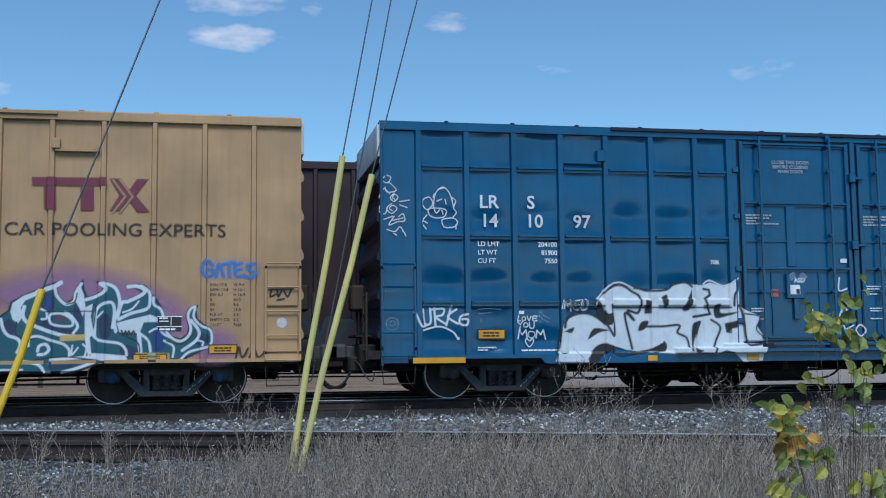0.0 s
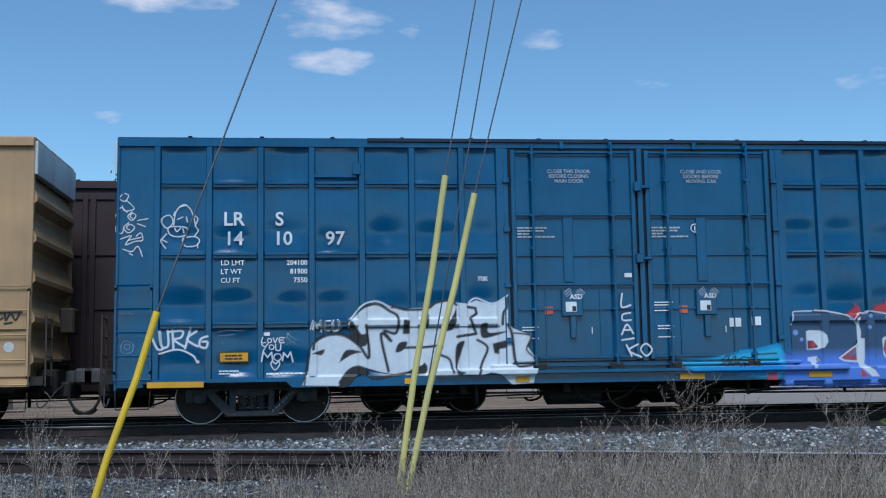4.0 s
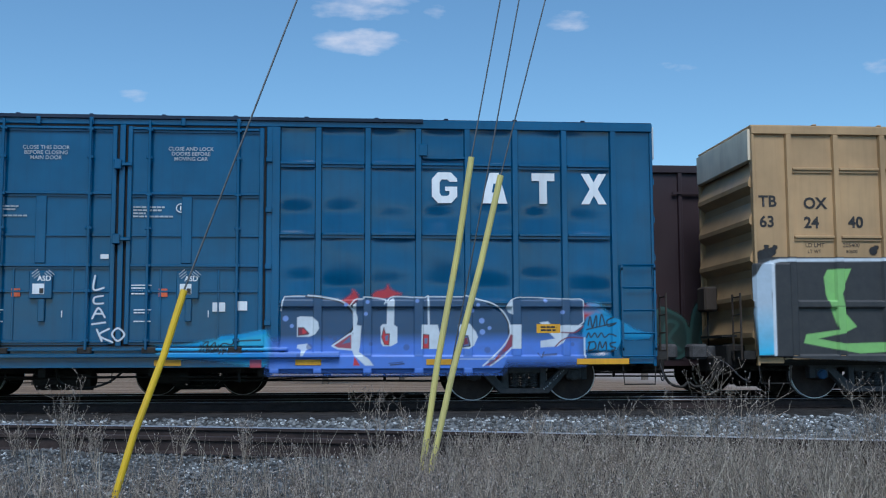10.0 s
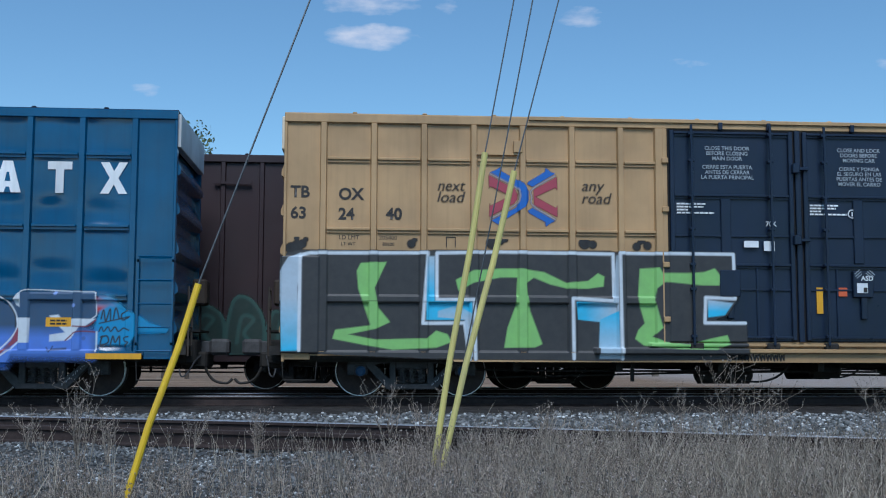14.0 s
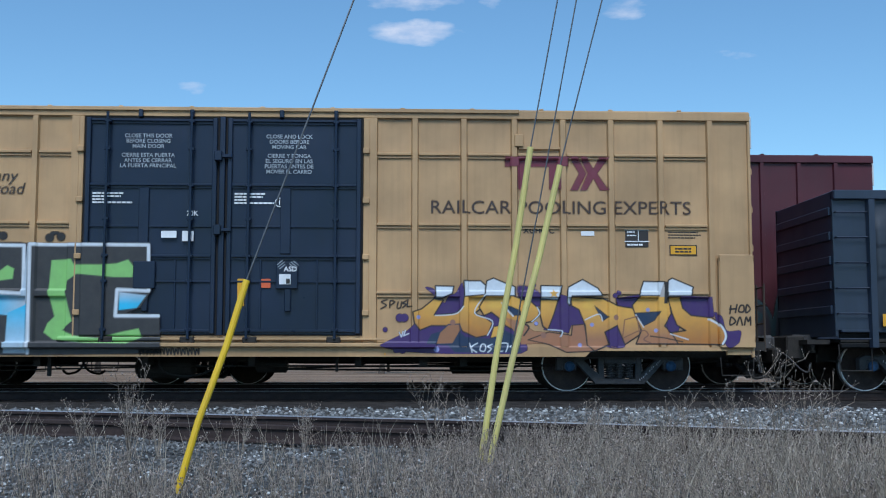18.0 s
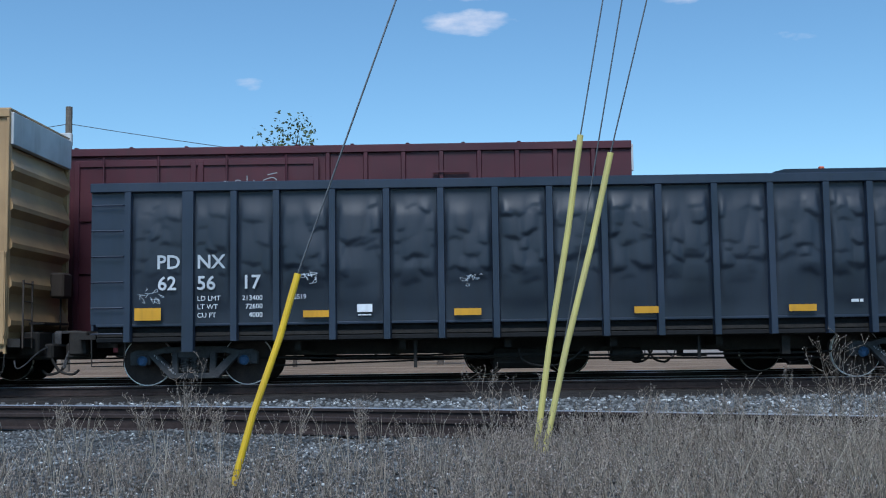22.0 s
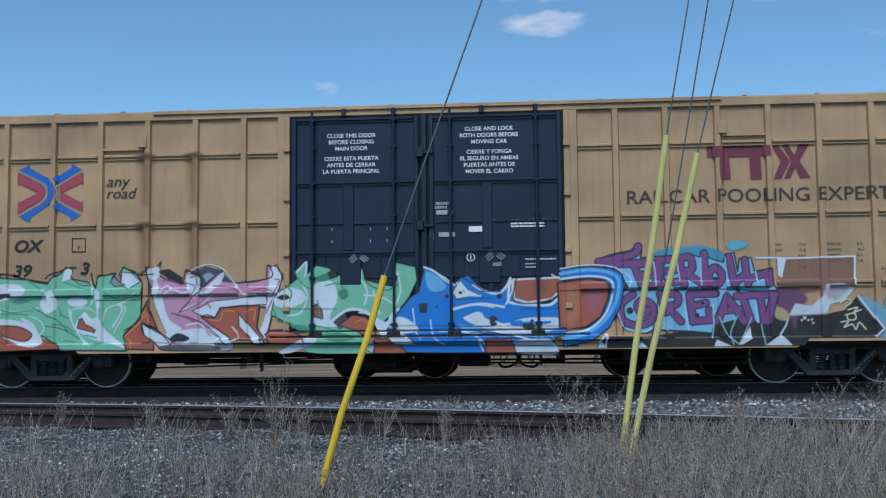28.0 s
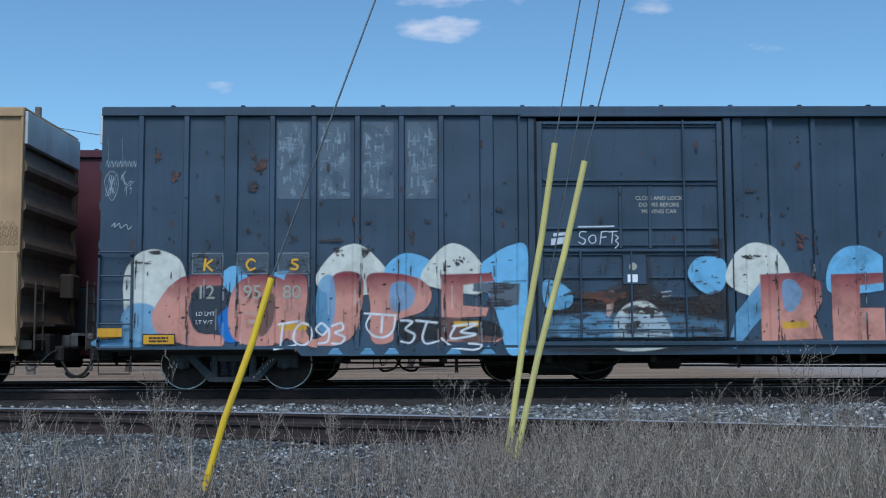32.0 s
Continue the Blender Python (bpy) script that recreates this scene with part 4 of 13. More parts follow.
def smooth3(pts, n=4):
    p = [Vector(pts[0])] + [Vector(q) for q in pts] + [Vector(pts[-1])]
    out = []
    for a, b, c, d in zip(p, p[1:], p[2:], p[3:]):
        for k in range(n):
            t = k / n
            out.append(0.5 * (2 * b + (c - a) * t + (2 * a - 5 * b + 4 * c - d) * t * t + (3 * b - a - 3 * c + d) * t ** 3))
    return out + [Vector(pts[-1])]


def underbody(car, L, z=0.62, c0=2.32, c1=16.6):
    part("centre_sill", box(boxed(0.1, L - 0.1, 1.3, 1.8, 0.52, 0.95), 0.3, L - 0.3, 0.25, 2.85, z, z + 0.06), STEEL_DARK, car)
    for x in np.arange(c0 + 1.9, c1 - 1.7, 1.9):
        part("cross_bearer", extrude_xz(bmesh.new(), [(x - 0.06, z), (x + 0.06, z), (x + 0.06, z - 0.16), (x - 0.06, z - 0.16)], 0.35, 2.75), STEEL_DARK, car)
    part("brake_reservoir", lathe_x(c0 + 5.4, 1.0, 0.42, 0.2, 1.1), STEEL_DARK, car)
    part("brake_cylinder", lathe_x(c0 + 7.6, 0.9, 0.46, 0.13, 0.6), STEEL_DARK, car)
    part("brake_rod", tubed([(c0 + 1.4, 0.75, 0.34), (c0 + 4.9, 0.8, 0.42), (c0 + 7.6, 0.9, 0.46)], 0.016, 5), STEEL_DARK, car)
    part("train_pipe", tubed([(0.2, 0.9, 0.55), (c0 + 2.2, 0.62, 0.47), (c1 - 2.2, 0.62, 0.45), (L - 0.2, 0.9, 0.55)], 0.02, 5), STEEL_DARK, car)
    part("slack_adjuster", tubed([(c1 - 6.2, 0.8, 0.40), (c1 - 1.4, 0.75, 0.36)], 0.02, 5), STEEL_DARK, car)
    for x, w, y1, za in ((c0 + 4.0, 0.06, 0.36, 0.28), (c0 + 9.1, 0.05, 0.36, 0.36), (c0 + 10.6, 0.15, 0.42, 0.44)):
        part("retainer_bracket", boxed(x, x + w, 0.3, y1, za, z), STEEL_DARK, car)
    part("brake_loop", tubed(smooth3([(c0 + 5.9, 0.55, 0.60), (c0 + 6.0, 0.5, 0.36), (c0 + 6.4, 0.48, 0.27), (c0 + 6.8, 0.5, 0.36), (c0 + 7.1, 0.55, 0.6)]), 0.022, 6), STEEL_DARK, car)


def lathe_x(x, y, z, r, length):
    bm = bmesh.new()
    lathe(bm, [(r * 0.5, 0), (r, r * 0.3), (r, length - r * 0.3), (r * 0.5, length)], 14)
    bm.transform(Matrix.Translation((x, y, z)) @ Matrix.Rotation(radians(-90), 4, "Z"))
    return bm


def end_wall(car, x, out, z0, z1, mat, top_mat, W=3.1, bands=5, top=0.62):
    """A corrugated end: sloping horizontal ribs, a smooth light panel above them."""
    bm = bmesh.new()
    face = x
    x = x - out * 0.10
    prof = [(x, z0)]
    h = (z1 - top - z0) / bands
    for k in range(bands):
        a = z0 + k * h
        prof += [(x + out * 0.0, a + h * 0.05), (x + out * 0.0, a + h * 0.16), (x + out * 0.15, a + h * 0.34), (x + out * 0.15, a + h * 0.46), (x + out * 0.0, a + h * 0.95)]
    prof += [(x + out * 0.0, z1 - top), (x - out * 0.08, z1 - top), (x - out * 0.08, z0)]
    extrude_xz(bm, prof, 0.055, W - 0.055)
    w = part("end_wall", bm, mat, car)
    x = face
    for y in (0.0, W - 0.06):
        part("end_post", boxed(x - out * 0.10, x, y + 0.05, y + 0.10, z0, z1 - 0.02, 0.01), mat, car)
    part("end_top_panel", boxed(x - out * 0.08, x + out * 0.05, 0.03, W - 0.03, z1 - top + 0.004, z1 - 0.02, 0.01), top_mat, car, "pale upper end panel")
    lad = bmesh.new()
    for y in (0.12, 0.55):
        tube(lad, [(x + out * 0.24, y, 0.72), (x + out * 0.24, y, 1.95)], 0.02, 5)
    for k in range(4):
        tube(lad, [(x + out * 0.24, 0.12, 0.9 + 0.33 * k), (x + out * 0.24, 0.55, 0.9 + 0.33 * k)], 0.014, 5)
    part("end_ladder", lad, END_BROWN, car)
    part("end_platform", box(boxed(x + out * 0.0, x + out * 0.34, 0.9, 2.2, 1.16, 1.2), x, x + out * 0.22, 0.05, W - 0.05, z0 - 0.16, z0 - 0.005), STEEL_DARK, car)
    part("brake_housing", boxed(x + out * 0.02, x + out * 0.30, 2.0, 2.5, 1.7, 2.2, 0.04), END_BROWN, car)
    part("brake_chain", tubed([(x + out * 0.16, 2.25, 1.7), (x + out * 0.16, 2.25, 0.9)], 0.02, 5), STEEL_DARK, car)
    return w


def relief(ribs, belts, rib_d, belt_d, door=None, door_d=0.0, extra=()):
    """How far the near side stands out at (x, z): ribs, belts, door sheet."""
    def depth(X, Z, grow=0.0):
        d = np.zeros(np.shape(X))
        for a, b in belts:
            d = np.where((Z > a - grow) & (Z < b + grow), np.maximum(d, belt_d), d)
        for a, b in ribs:
            d = np.where((X > a - grow) & (X < b + grow), np.maximum(d, rib_d), d)
        if door:
            d = np.where((X > door[0] - grow) & (X < door[1] + grow) & (Z > door[2]) & (Z < door[3]), np.maximum(d * 0, door_d), d)
        for a, b, c, e, f in extra:
            d = np.where((X > a - grow) & (X < b + grow) & (Z > c - grow) & (Z < e + grow), f, d)
        return d
    return depth


def dished_panel(car, a, b, c, d, mat, swell=0.012, n=7, y=0.0, seed=0, name="side_panel", label=""):
    """One sheet between posts and belts, gently buckled; deep sheets are pressed in below their middle."""
    q = random.Random(int(seed * 1000))
    du, dv, dw, dh, deep = q.uniform(0.38, 0.62), q.uniform(0.20, 0.36), q.uniform(0.22, 0.32), q.uniform(0.115, 0.15), q.uniform(0.35, 1.15)
    tu, tv, high = q.uniform(0.3, 0.7), q.uniform(0.62, 0.8), q.uniform(-0.25, 0.5)

    def shallow(X, Z):
        u, v = (X - a) / (b - a), (Z - c) / (d - c)
        w = np.sin(np.pi * u) * np.sin(np.pi * v)
        return y + swell * 0.9 * w + w * swell * 0.55 * (1.7 + np.sin(2.9 * X + 1.7 * Z + seed) + 0.7 * np.sin(5.3 * X - 4.1 * Z + seed * 2.3))

    def pressed(X, Z):
        u, v = (X - a) / (b - a), (Z - c) / (d - c)
        rim = np.clip(np.minimum(np.minimum(u, 1 - u) * (b - a), np.minimum(v, 1 - v) * (d - c)) / 0.10, 0, 1)
        rim = rim * rim * (3 - 2 * rim)
        bowl = np.exp(-((X - a) / (b - a) - du) ** 2 / (2 * dw ** 2) - ((Z - c - dv * (d - c)) / dh) ** 2 / 2)
        crown = np.exp(-((X - a) / (b - a) - tu) ** 2 / 0.16 - ((Z - c - tv * (d - c)) / 0.20) ** 2 / 2)
        return y + rim * swell * (0.30 + deep * bowl + high * 0.8 * crown + 0.22 * np.sin(4.1 * X + 2.2 * Z + seed) * np.sin(3.3 * Z - 1.6 * X + 1.9 * seed))
    deep, high = (deep, high) if d - c > 0.8 else (deep * 0.15, 0.0)
    n = n if swell < 0.01 else 21
    m = max(5, int(n * (d - c) / (b - a)))
    return link_mesh(name, grid_mesh(name, np.linspace(a, b, n), np.linspace(c, d, m), shallow if swell < 0.02 else pressed), mat, car, label)


def post(car, a, b, c, d, depth, mat, name="side_post"):
    e = min(0.02, (b - a) * 0.25)
    bm = bmesh.new()
    prof = [(a, 0.0), (a + e, -depth), (b - e, -depth), (b, 0.0)]
    lo = [bm.verts.new((x, y, c)) for x, y in prof]
    hi = [bm.verts.new((x, y, d)) for x, y in prof]
    for i in range(3):
        bm.faces.new((lo[i], lo[i + 1], hi[i + 1], hi[i]))
    bm.faces.new(lo[::-1])
    bm.faces.new(hi)
    bmesh.ops.recalc_face_normals(bm, faces=bm.faces)
    return part(name, bm, mat, car)


def shell(car, L, mat, roof_mat, z0=0.58, z1=5.07, W=3.1):
    """Far side, floor, roof and chords of a box car."""
    part("far_side", boxed(0.02, L - 0.02, W - 0.04, W, z0, z1 - 0.03), mat, car)
    part("floor_sheet", boxed(0.05, L - 0.05, 0.06, W - 0.05, z0 + 0.10, z0 + 0.16), STEEL_DARK, car)
    roof = part("roof", boxed(0.0, L, 0.0, W, z1 - 0.02, z1 + 0.012, 0.005), roof_mat, car)
    n = int(L / 1.2)
    for i in range(1, n):
        x = L * i / n
        part("roof_seam", boxed(x - 0.05, x + 0.03, 0.02, W - 0.02, z1 + 0.012, z1 + 0.045, 0.012), roof_mat, roof)


def corner_ladder(car, x0, x1, z0, z1, mat, n=4, out=0.10):
    """A framed ladder panel at a corner with rungs."""
    bm = bmesh.new()
    for x in (x0, x1):
        box(bm, x - 0.018, x + 0.018, -out, -out + 0.04, z0, z1)
    for k in range(n + 1):
        z = z0 + (z1 - z0) * k / n
        tube(bm, [(x0, -out + 0.01, z), (x1, -out + 0.01, z)], 0.014, 5)
    for z in (z0 + 0.1, z1 - 0.1):
        for x in (x0, x1):
            box(bm, x - 0.02, x + 0.02, -out, 0.0, z, z + 0.05)
    part("side_ladder", bm, mat, car)
    part("stirrup_step", tubed([(x0, -0.03, 0.62), (x0 + 0.02, -0.05, 0.30), (x1 - 0.02, -0.05, 0.30), (x1, -0.03, 0.62)], 0.014, 5), STEEL_DARK, car)


L60 = 18.92
RIBS_L = [0.70, 1.60, 2.50, 3.40, 4.29, 5.19, 6.09, 6.80]
RIBS_R = [12.08, 12.83, 13.71, 14.62, 15.50, 16.37, 17.27, 18.18]
BELTS = [(4.20, 4.28), (2.93, 3.01), (1.70, 1.79)]
DOOR = (6.94, 11.92)


def plug_door(car, a, b, mat, z0=1.0, z1=4.90):
    """A plug door leaf: sheet, black shade strips round it, frame, belts, locking rods with keepers."""
    leaf = part("plug_door", boxed(a + 0.02, b - 0.02, -0.03, 0.0, z0 + 0.02, z1 - 0.02, 0.006), mat, car, "ribbed plug door with locking rods")
    # black strips stand in for the shade in the gap round the leaf
    for x0, x1 in ((a - 0.005, a + 0.03), (b - 0.03, b + 0.005)):
        part("door_edge_shade", boxed(x0, x1, -0.042, -0.01, z0, z1), SHADE_BLACK, leaf, "dark shade strip round the door leaf")
    for q in (z0, z1 - 0.03):
        part("door_edge_shade", boxed(a + 0.03, b - 0.03, -0.042, -0.01, q, q + 0.03), SHADE_BLACK, leaf, "dark shade strip round the door leaf")
    for x in (a + 0.075, b - 0.075):
        part("door_frame", boxed(x - 0.04, x + 0.04, -0.10, -0.03, z0 + 0.03, z1 - 0.03, 0.01), mat, leaf)
    for z in (z0 + 0.07, 2.39, 3.66, z1 - 0.08):
        part("door_belt", box(boxed(a + 0.115, b - 0.115, -0.095, -0.03, z - 0.012, z + 0.035, 0.008), a + 0.115, b - 0.115, -0.06, -0.03, z - 0.05, z - 0.012), mat, leaf)
    for z in (1.95, 2.93):
        part("door_belt", boxed(a + 0.115, b - 0.115, -0.062, -0.03, z - 0.018, z + 0.018, 0.005), mat, leaf)
    part("door_stiffener", boxed(a + 0.98, a + 1.16, -0.075, -0.03, 2.44, 3.62, 0.01), mat, leaf)
    for x in (a + 1.62, a + 0.62):
        part("door_stiffener", boxed(x, x + 0.035, -0.06, -0.03, 1.10, 2.34, 0.006), mat, leaf)
    for x in (a + 0.42, b - 0.48):
        rod = part("lock_rod", tubed([(x, -0.16, z0 - 0.06), (x, -0.16, z1 + 0.06)], 0.026, 8), mat, leaf)
        for z in (z0 + 0.1, 1.95, 2.4, 3.05, 3.65, 4.3, z1 - 0.1):
            part("rod_keeper", boxed(x - 0.055, x + 0.055, -0.175, -0.08, z - 0.03, z + 0.03, 0.012), mat, rod)
    lock = part("lock_box", boxed(a + 0.92, a + 1.30, -0.118, -0.03, 1.82, 2.30, 0.012), mat, leaf)
    part("lock_handle", boxed(a + 1.07, a + 1.18, -0.098, -0.05, 1.42, 1.83, 0.012), mat, lock)
    for x in (a + 0.35, b - 0.62):
        part("door_carrier", boxed(x, x + 0.25, -0.15, -0.03, z0 - 0.14, z0 - 0.02, 0.02), STEEL_DARK, leaf)
    for x in (a + 0.95, b - 0.52):
        part("top_roller", boxed(x, x + 0.075, -0.13, -0.02, z1 - 0.02, z1 + 0.12, 0.01), mat, leaf)
    return leaf


def hicube(name, label, mat, door_mat, roof_mat, swell=0.012, cap="dark", seed=0, end_mat=None, far_end_mat=None, plates=True):
    """A sixty-foot high-cube box car with waffled sides and two plug doors."""
    car = tagged(empty(name, y=20.0), label, "boxcar", "cars of the near train")
    shell(car, L60, mat, roof_mat)
    for x in RIBS_L + RIBS_R:
        w = 0.065 if x not in (6.80, 12.08) else 0.085
        post(car, x - w, x + w, 0.80, 4.90, 0.075, mat)
    edges = [0.0] + RIBS_L, RIBS_R + [L60]
    levels = [0.80, 1.745, 2.97, 4.24, 4.90]
    k = 0
    for e in edges:
        for a, b in zip(e, e[1:]):
            for c, d in zip(levels, levels[1:]):
                k += 1
                corner = a == 0.0 or b == L60
                if corner and c > 0.8:
                    continue
                dished_panel(car, a, b, c, 4.90 if corner else d, mat, swell * (0.3 if corner else 1), seed=seed + k * 1.7)
            if not (a == 0.0 or b == L60):
                for c, d in BELTS:
                    part("belt_rail", box(box(bmesh.new(), a + 0.07, b - 0.07, -0.062, 0.0, d - 0.05, d, 0.008), a + 0.07, b - 0.07, -0.03, 0.0, c - 0.015, d - 0.05), mat, car)
    part("top_chord", boxed(0.0, L60, -0.06, 0.05, 4.90, 5.06, 0.012), mat, car)
    part("rain_gutter", boxed(4.4, 14.7, -0.10, -0.04, 5.0, 5.07, 0.008), roof_mat, car)
    part("side_sill", extrude_xz(bmesh.new(), [(0.5, 0.80), (0.5, 0.735), (2.95, 0.735), (3.05, 0.63), (L60 - 3.05, 0.63), (L60 - 2.95, 0.735), (L60 - 0.5, 0.735), (L60 - 0.5, 0.80)], -0.07, 0.05), mat, car)
    part("corner_sill", boxed(0, 0.5, -0.03, 0.05, 0.66, 0.80, 0.01), mat, car)
    part("corner_sill", boxed(L60 - 0.5, L60, -0.03, 0.05, 0.66, 0.80, 0.01), mat, car)
    part("corner_post", boxed(0.0, 0.05, -0.05, 0.05, 0.62, 4.9, 0.01), mat, car)
    part("corner_post", boxed(L60 - 0.05, L60, -0.05, 0.05, 0.62, 4.9, 0.01), mat, car)
    part("door_surround", box(box(boxed(6.86, 6.95, -0.07, 0.02, 0.8, 4.9, 0.01), 11.91, 12.02, -0.07, 0.02, 0.8, 4.9, 0.01), 6.95, 11.91, -0.03, 0.04, 0.8, 1.0), mat, car)
    part("door_track", box(boxed(5.6, 13.2, -0.16, -0.05, 0.80, 0.87, 0.01), 6.6, 12.3, -0.13, -0.05, 0.92, 0.955, 0.005), mat, car)
    plug_door(car, 6.96, 9.34, door_mat)
    plug_door(car, 9.46, 11.90, door_mat)
    middle = part("door_post", boxed(9.35, 9.45, -0.09, 0.0, 1.0, 4.9, 0.01), door_mat, car)
    for z in (2.86, 4.18):
        part("door_keeper", box(boxed(9.27, 9.40, -0.19, -0.08, z - 0.09, z + 0.09, 0.015), 9.40, 9.58, -0.16, -0.08, z - 0.03, z + 0.03, 0.01), door_mat, middle)
    for x in (6.90, 11.96):
        for z in (1.4, 2.39, 3.4, 4.3):
            part("door_lug", boxed(x - 0.06, x + 0.06, -0.12, -0.05, z - 0.05, z + 0.05, 0.012), mat, car)
    for x, s in ((4.2, -1), (14.7, 1)):
        part("placard_holder", box(boxed(x - 0.8 * (s < 0), x + 0.8 * (s > 0), -0.06, -0.01, 4.36, 4.40), x - 0.08, x + 0.08, -0.10, -0.01, 4.40, 4.62, 0.01), mat, car)
    for a in (0.02, L60 - 0.62):
        corner_ladder(car, a, a + 0.60, 0.80, 2.45, mat)
        if plates:
            part("ladder_plate", boxed(a, a + 0.60, -0.118, -0.10, 0.80, 2.45, 0.004), mat, car)
    for x, o in ((0.0, -1), (L60, 1)):
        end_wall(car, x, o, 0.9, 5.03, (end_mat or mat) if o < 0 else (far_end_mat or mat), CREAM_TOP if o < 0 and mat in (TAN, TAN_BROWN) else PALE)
        end_gear(car, x, o)
    underbody(car, L60)
    trucks(car, (2.32, 16.58), cap=cap)
    return car


def plain_box(name, label, mat, roof_mat, posts, doors, L=L60, door_mat=None, y=20.0, z1=5.07, cap="dark", gear=True, seed=0, group="cars of the near train", post_w=0.07):
    """A box car with smooth sheets between outside posts; posts are (centre, half width)."""
    car = tagged(empty(name, y=y), label, "boxcar", group)
    shell(car, L, mat, roof_mat, z1=z1)
    cuts = [0.0] + [p[0] for p in posts] + [L]
    for p, w in posts:
        post(car, p - w, p + w, 0.72, z1 - 0.17, 0.06, mat)
    for k, (a, b) in enumerate(zip(cuts, cuts[1:])):
        if not (doors and a >= doors[0] - 0.3 and b <= doors[1] + 0.3):
            dished_panel(car, a, b, 0.72, z1 - 0.17, mat, 0.008, seed=seed + k)
    part("top_chord", boxed(0.0, L, -0.07, 0.05, z1 - 0.17, z1 - 0.01, 0.012), mat, car)
    part("side_sill", extrude_xz(bmesh.new(), [(0.0, 0.78), (0.0, 0.72), (3.5, 0.72), (3.6, 0.60), (L - 3.6, 0.60), (L - 3.5, 0.72), (L, 0.72), (L, 0.78)], -0.05, 0.05), mat, car)
    corner_ladder(car, 0.02, 0.60, 0.75, 2.45, mat)
    corner_ladder(car, L - 0.62, L - 0.02, 0.75, 2.45, mat)
    for x, o in ((0.0, -1), (L, 1)):
        end_wall(car, x, o, 0.9, z1 - 0.04, mat, PALE)
        end_gear(car, x, o)
    underbody(car, L, c1=L - 2.32)
    trucks(car, (2.32, L - 2.32), cap=cap)
    return car


# order of the near train, from the left: place of each car's left end when the clip starts
CAR_X = {}
# NAVY on the left end darkens the blue for the shade it stands in
car_b = hicube("boxcar", "deep blue high-cube boxcar with twin plug doors and graffiti", BLUE, BLUE, NAVY, 0.046, seed=1, end_mat=NAVY, plates=False)
CAR_X[car_b] = 2.88
car_c = hicube("boxcar", "tan high-cube boxcar with blackish plug doors and green graffiti", TAN, NAVY, TAN, 0.006, cap="blue", seed=2)
CAR_X[car_c] = 23.68
car_e = hicube("boxcar", "tan high-cube boxcar with blackish plug doors and a long colourful graffiti", TAN_BROWN, NAVY, TAN_BROWN, 0.006, seed=3, end_mat=TAN_PALE, far_end_mat=TAN_RUSTY_SHADE)
CAR_X[car_e] = 61.95
car_a = plain_box("boxcar", "dull tan boxcar with vertical side posts and blue-white graffiti", TAN_DULL, TAN_DULL,
                  [(0.87 + 0.865 * k, 0.055) for k in range(8)] + [(12.1 + 0.855 * k, 0.055) for k in range(8)], None, cap="blue", seed=4)
part("rain_gutter", boxed(4.2, 14.75, -0.11, -0.05, 4.99, 5.05, 0.008), TAN_DULL, car_a)
part("placard_holder", box(box(boxed(14.72, 15.45, -0.085, -0.01, 4.36, 4.40), 14.66, 14.80, -0.11, -0.01, 4.40, 4.58, 0.01), 15.36, 15.42, -0.09, -0.01, 4.40, 4.46), TAN_DULL, car_a)
CAR_X[car_a] = -17.46
car_f = plain_box("boxcar", "weathered slate-grey boxcar with rust patches and coral graffiti", SLATE, SLATE,
                  [(0.71, 0.06), (1.52, 0.06), (2.32, 0.13), (3.06, 0.06), (3.80, 0.06), (4.58, 0.06), (5.37, 0.06), (6.08, 0.06), (6.90, 0.13), (7.55, 0.10)]
                  + [(11.42, 0.10), (12.02, 0.06), (12.8, 0.06), (13.6, 0.06), (14.4, 0.13), (15.2, 0.06), (16.0, 0.06), (16.8, 0.06), (17.5, 0.06), (18.2, 0.06)], (7.55, 11.42), seed=5)
CAR_X[car_f] = 82.27

# gondola
LD = 16.5
D_POSTS = [0.68, 1.76, 2.58, 3.34, 4.34, 5.31, 6.28, 7.25, 8.22, 9.19, 10.16, 11.15, 12.14, 13.13, 13.90, 14.72, 15.80]


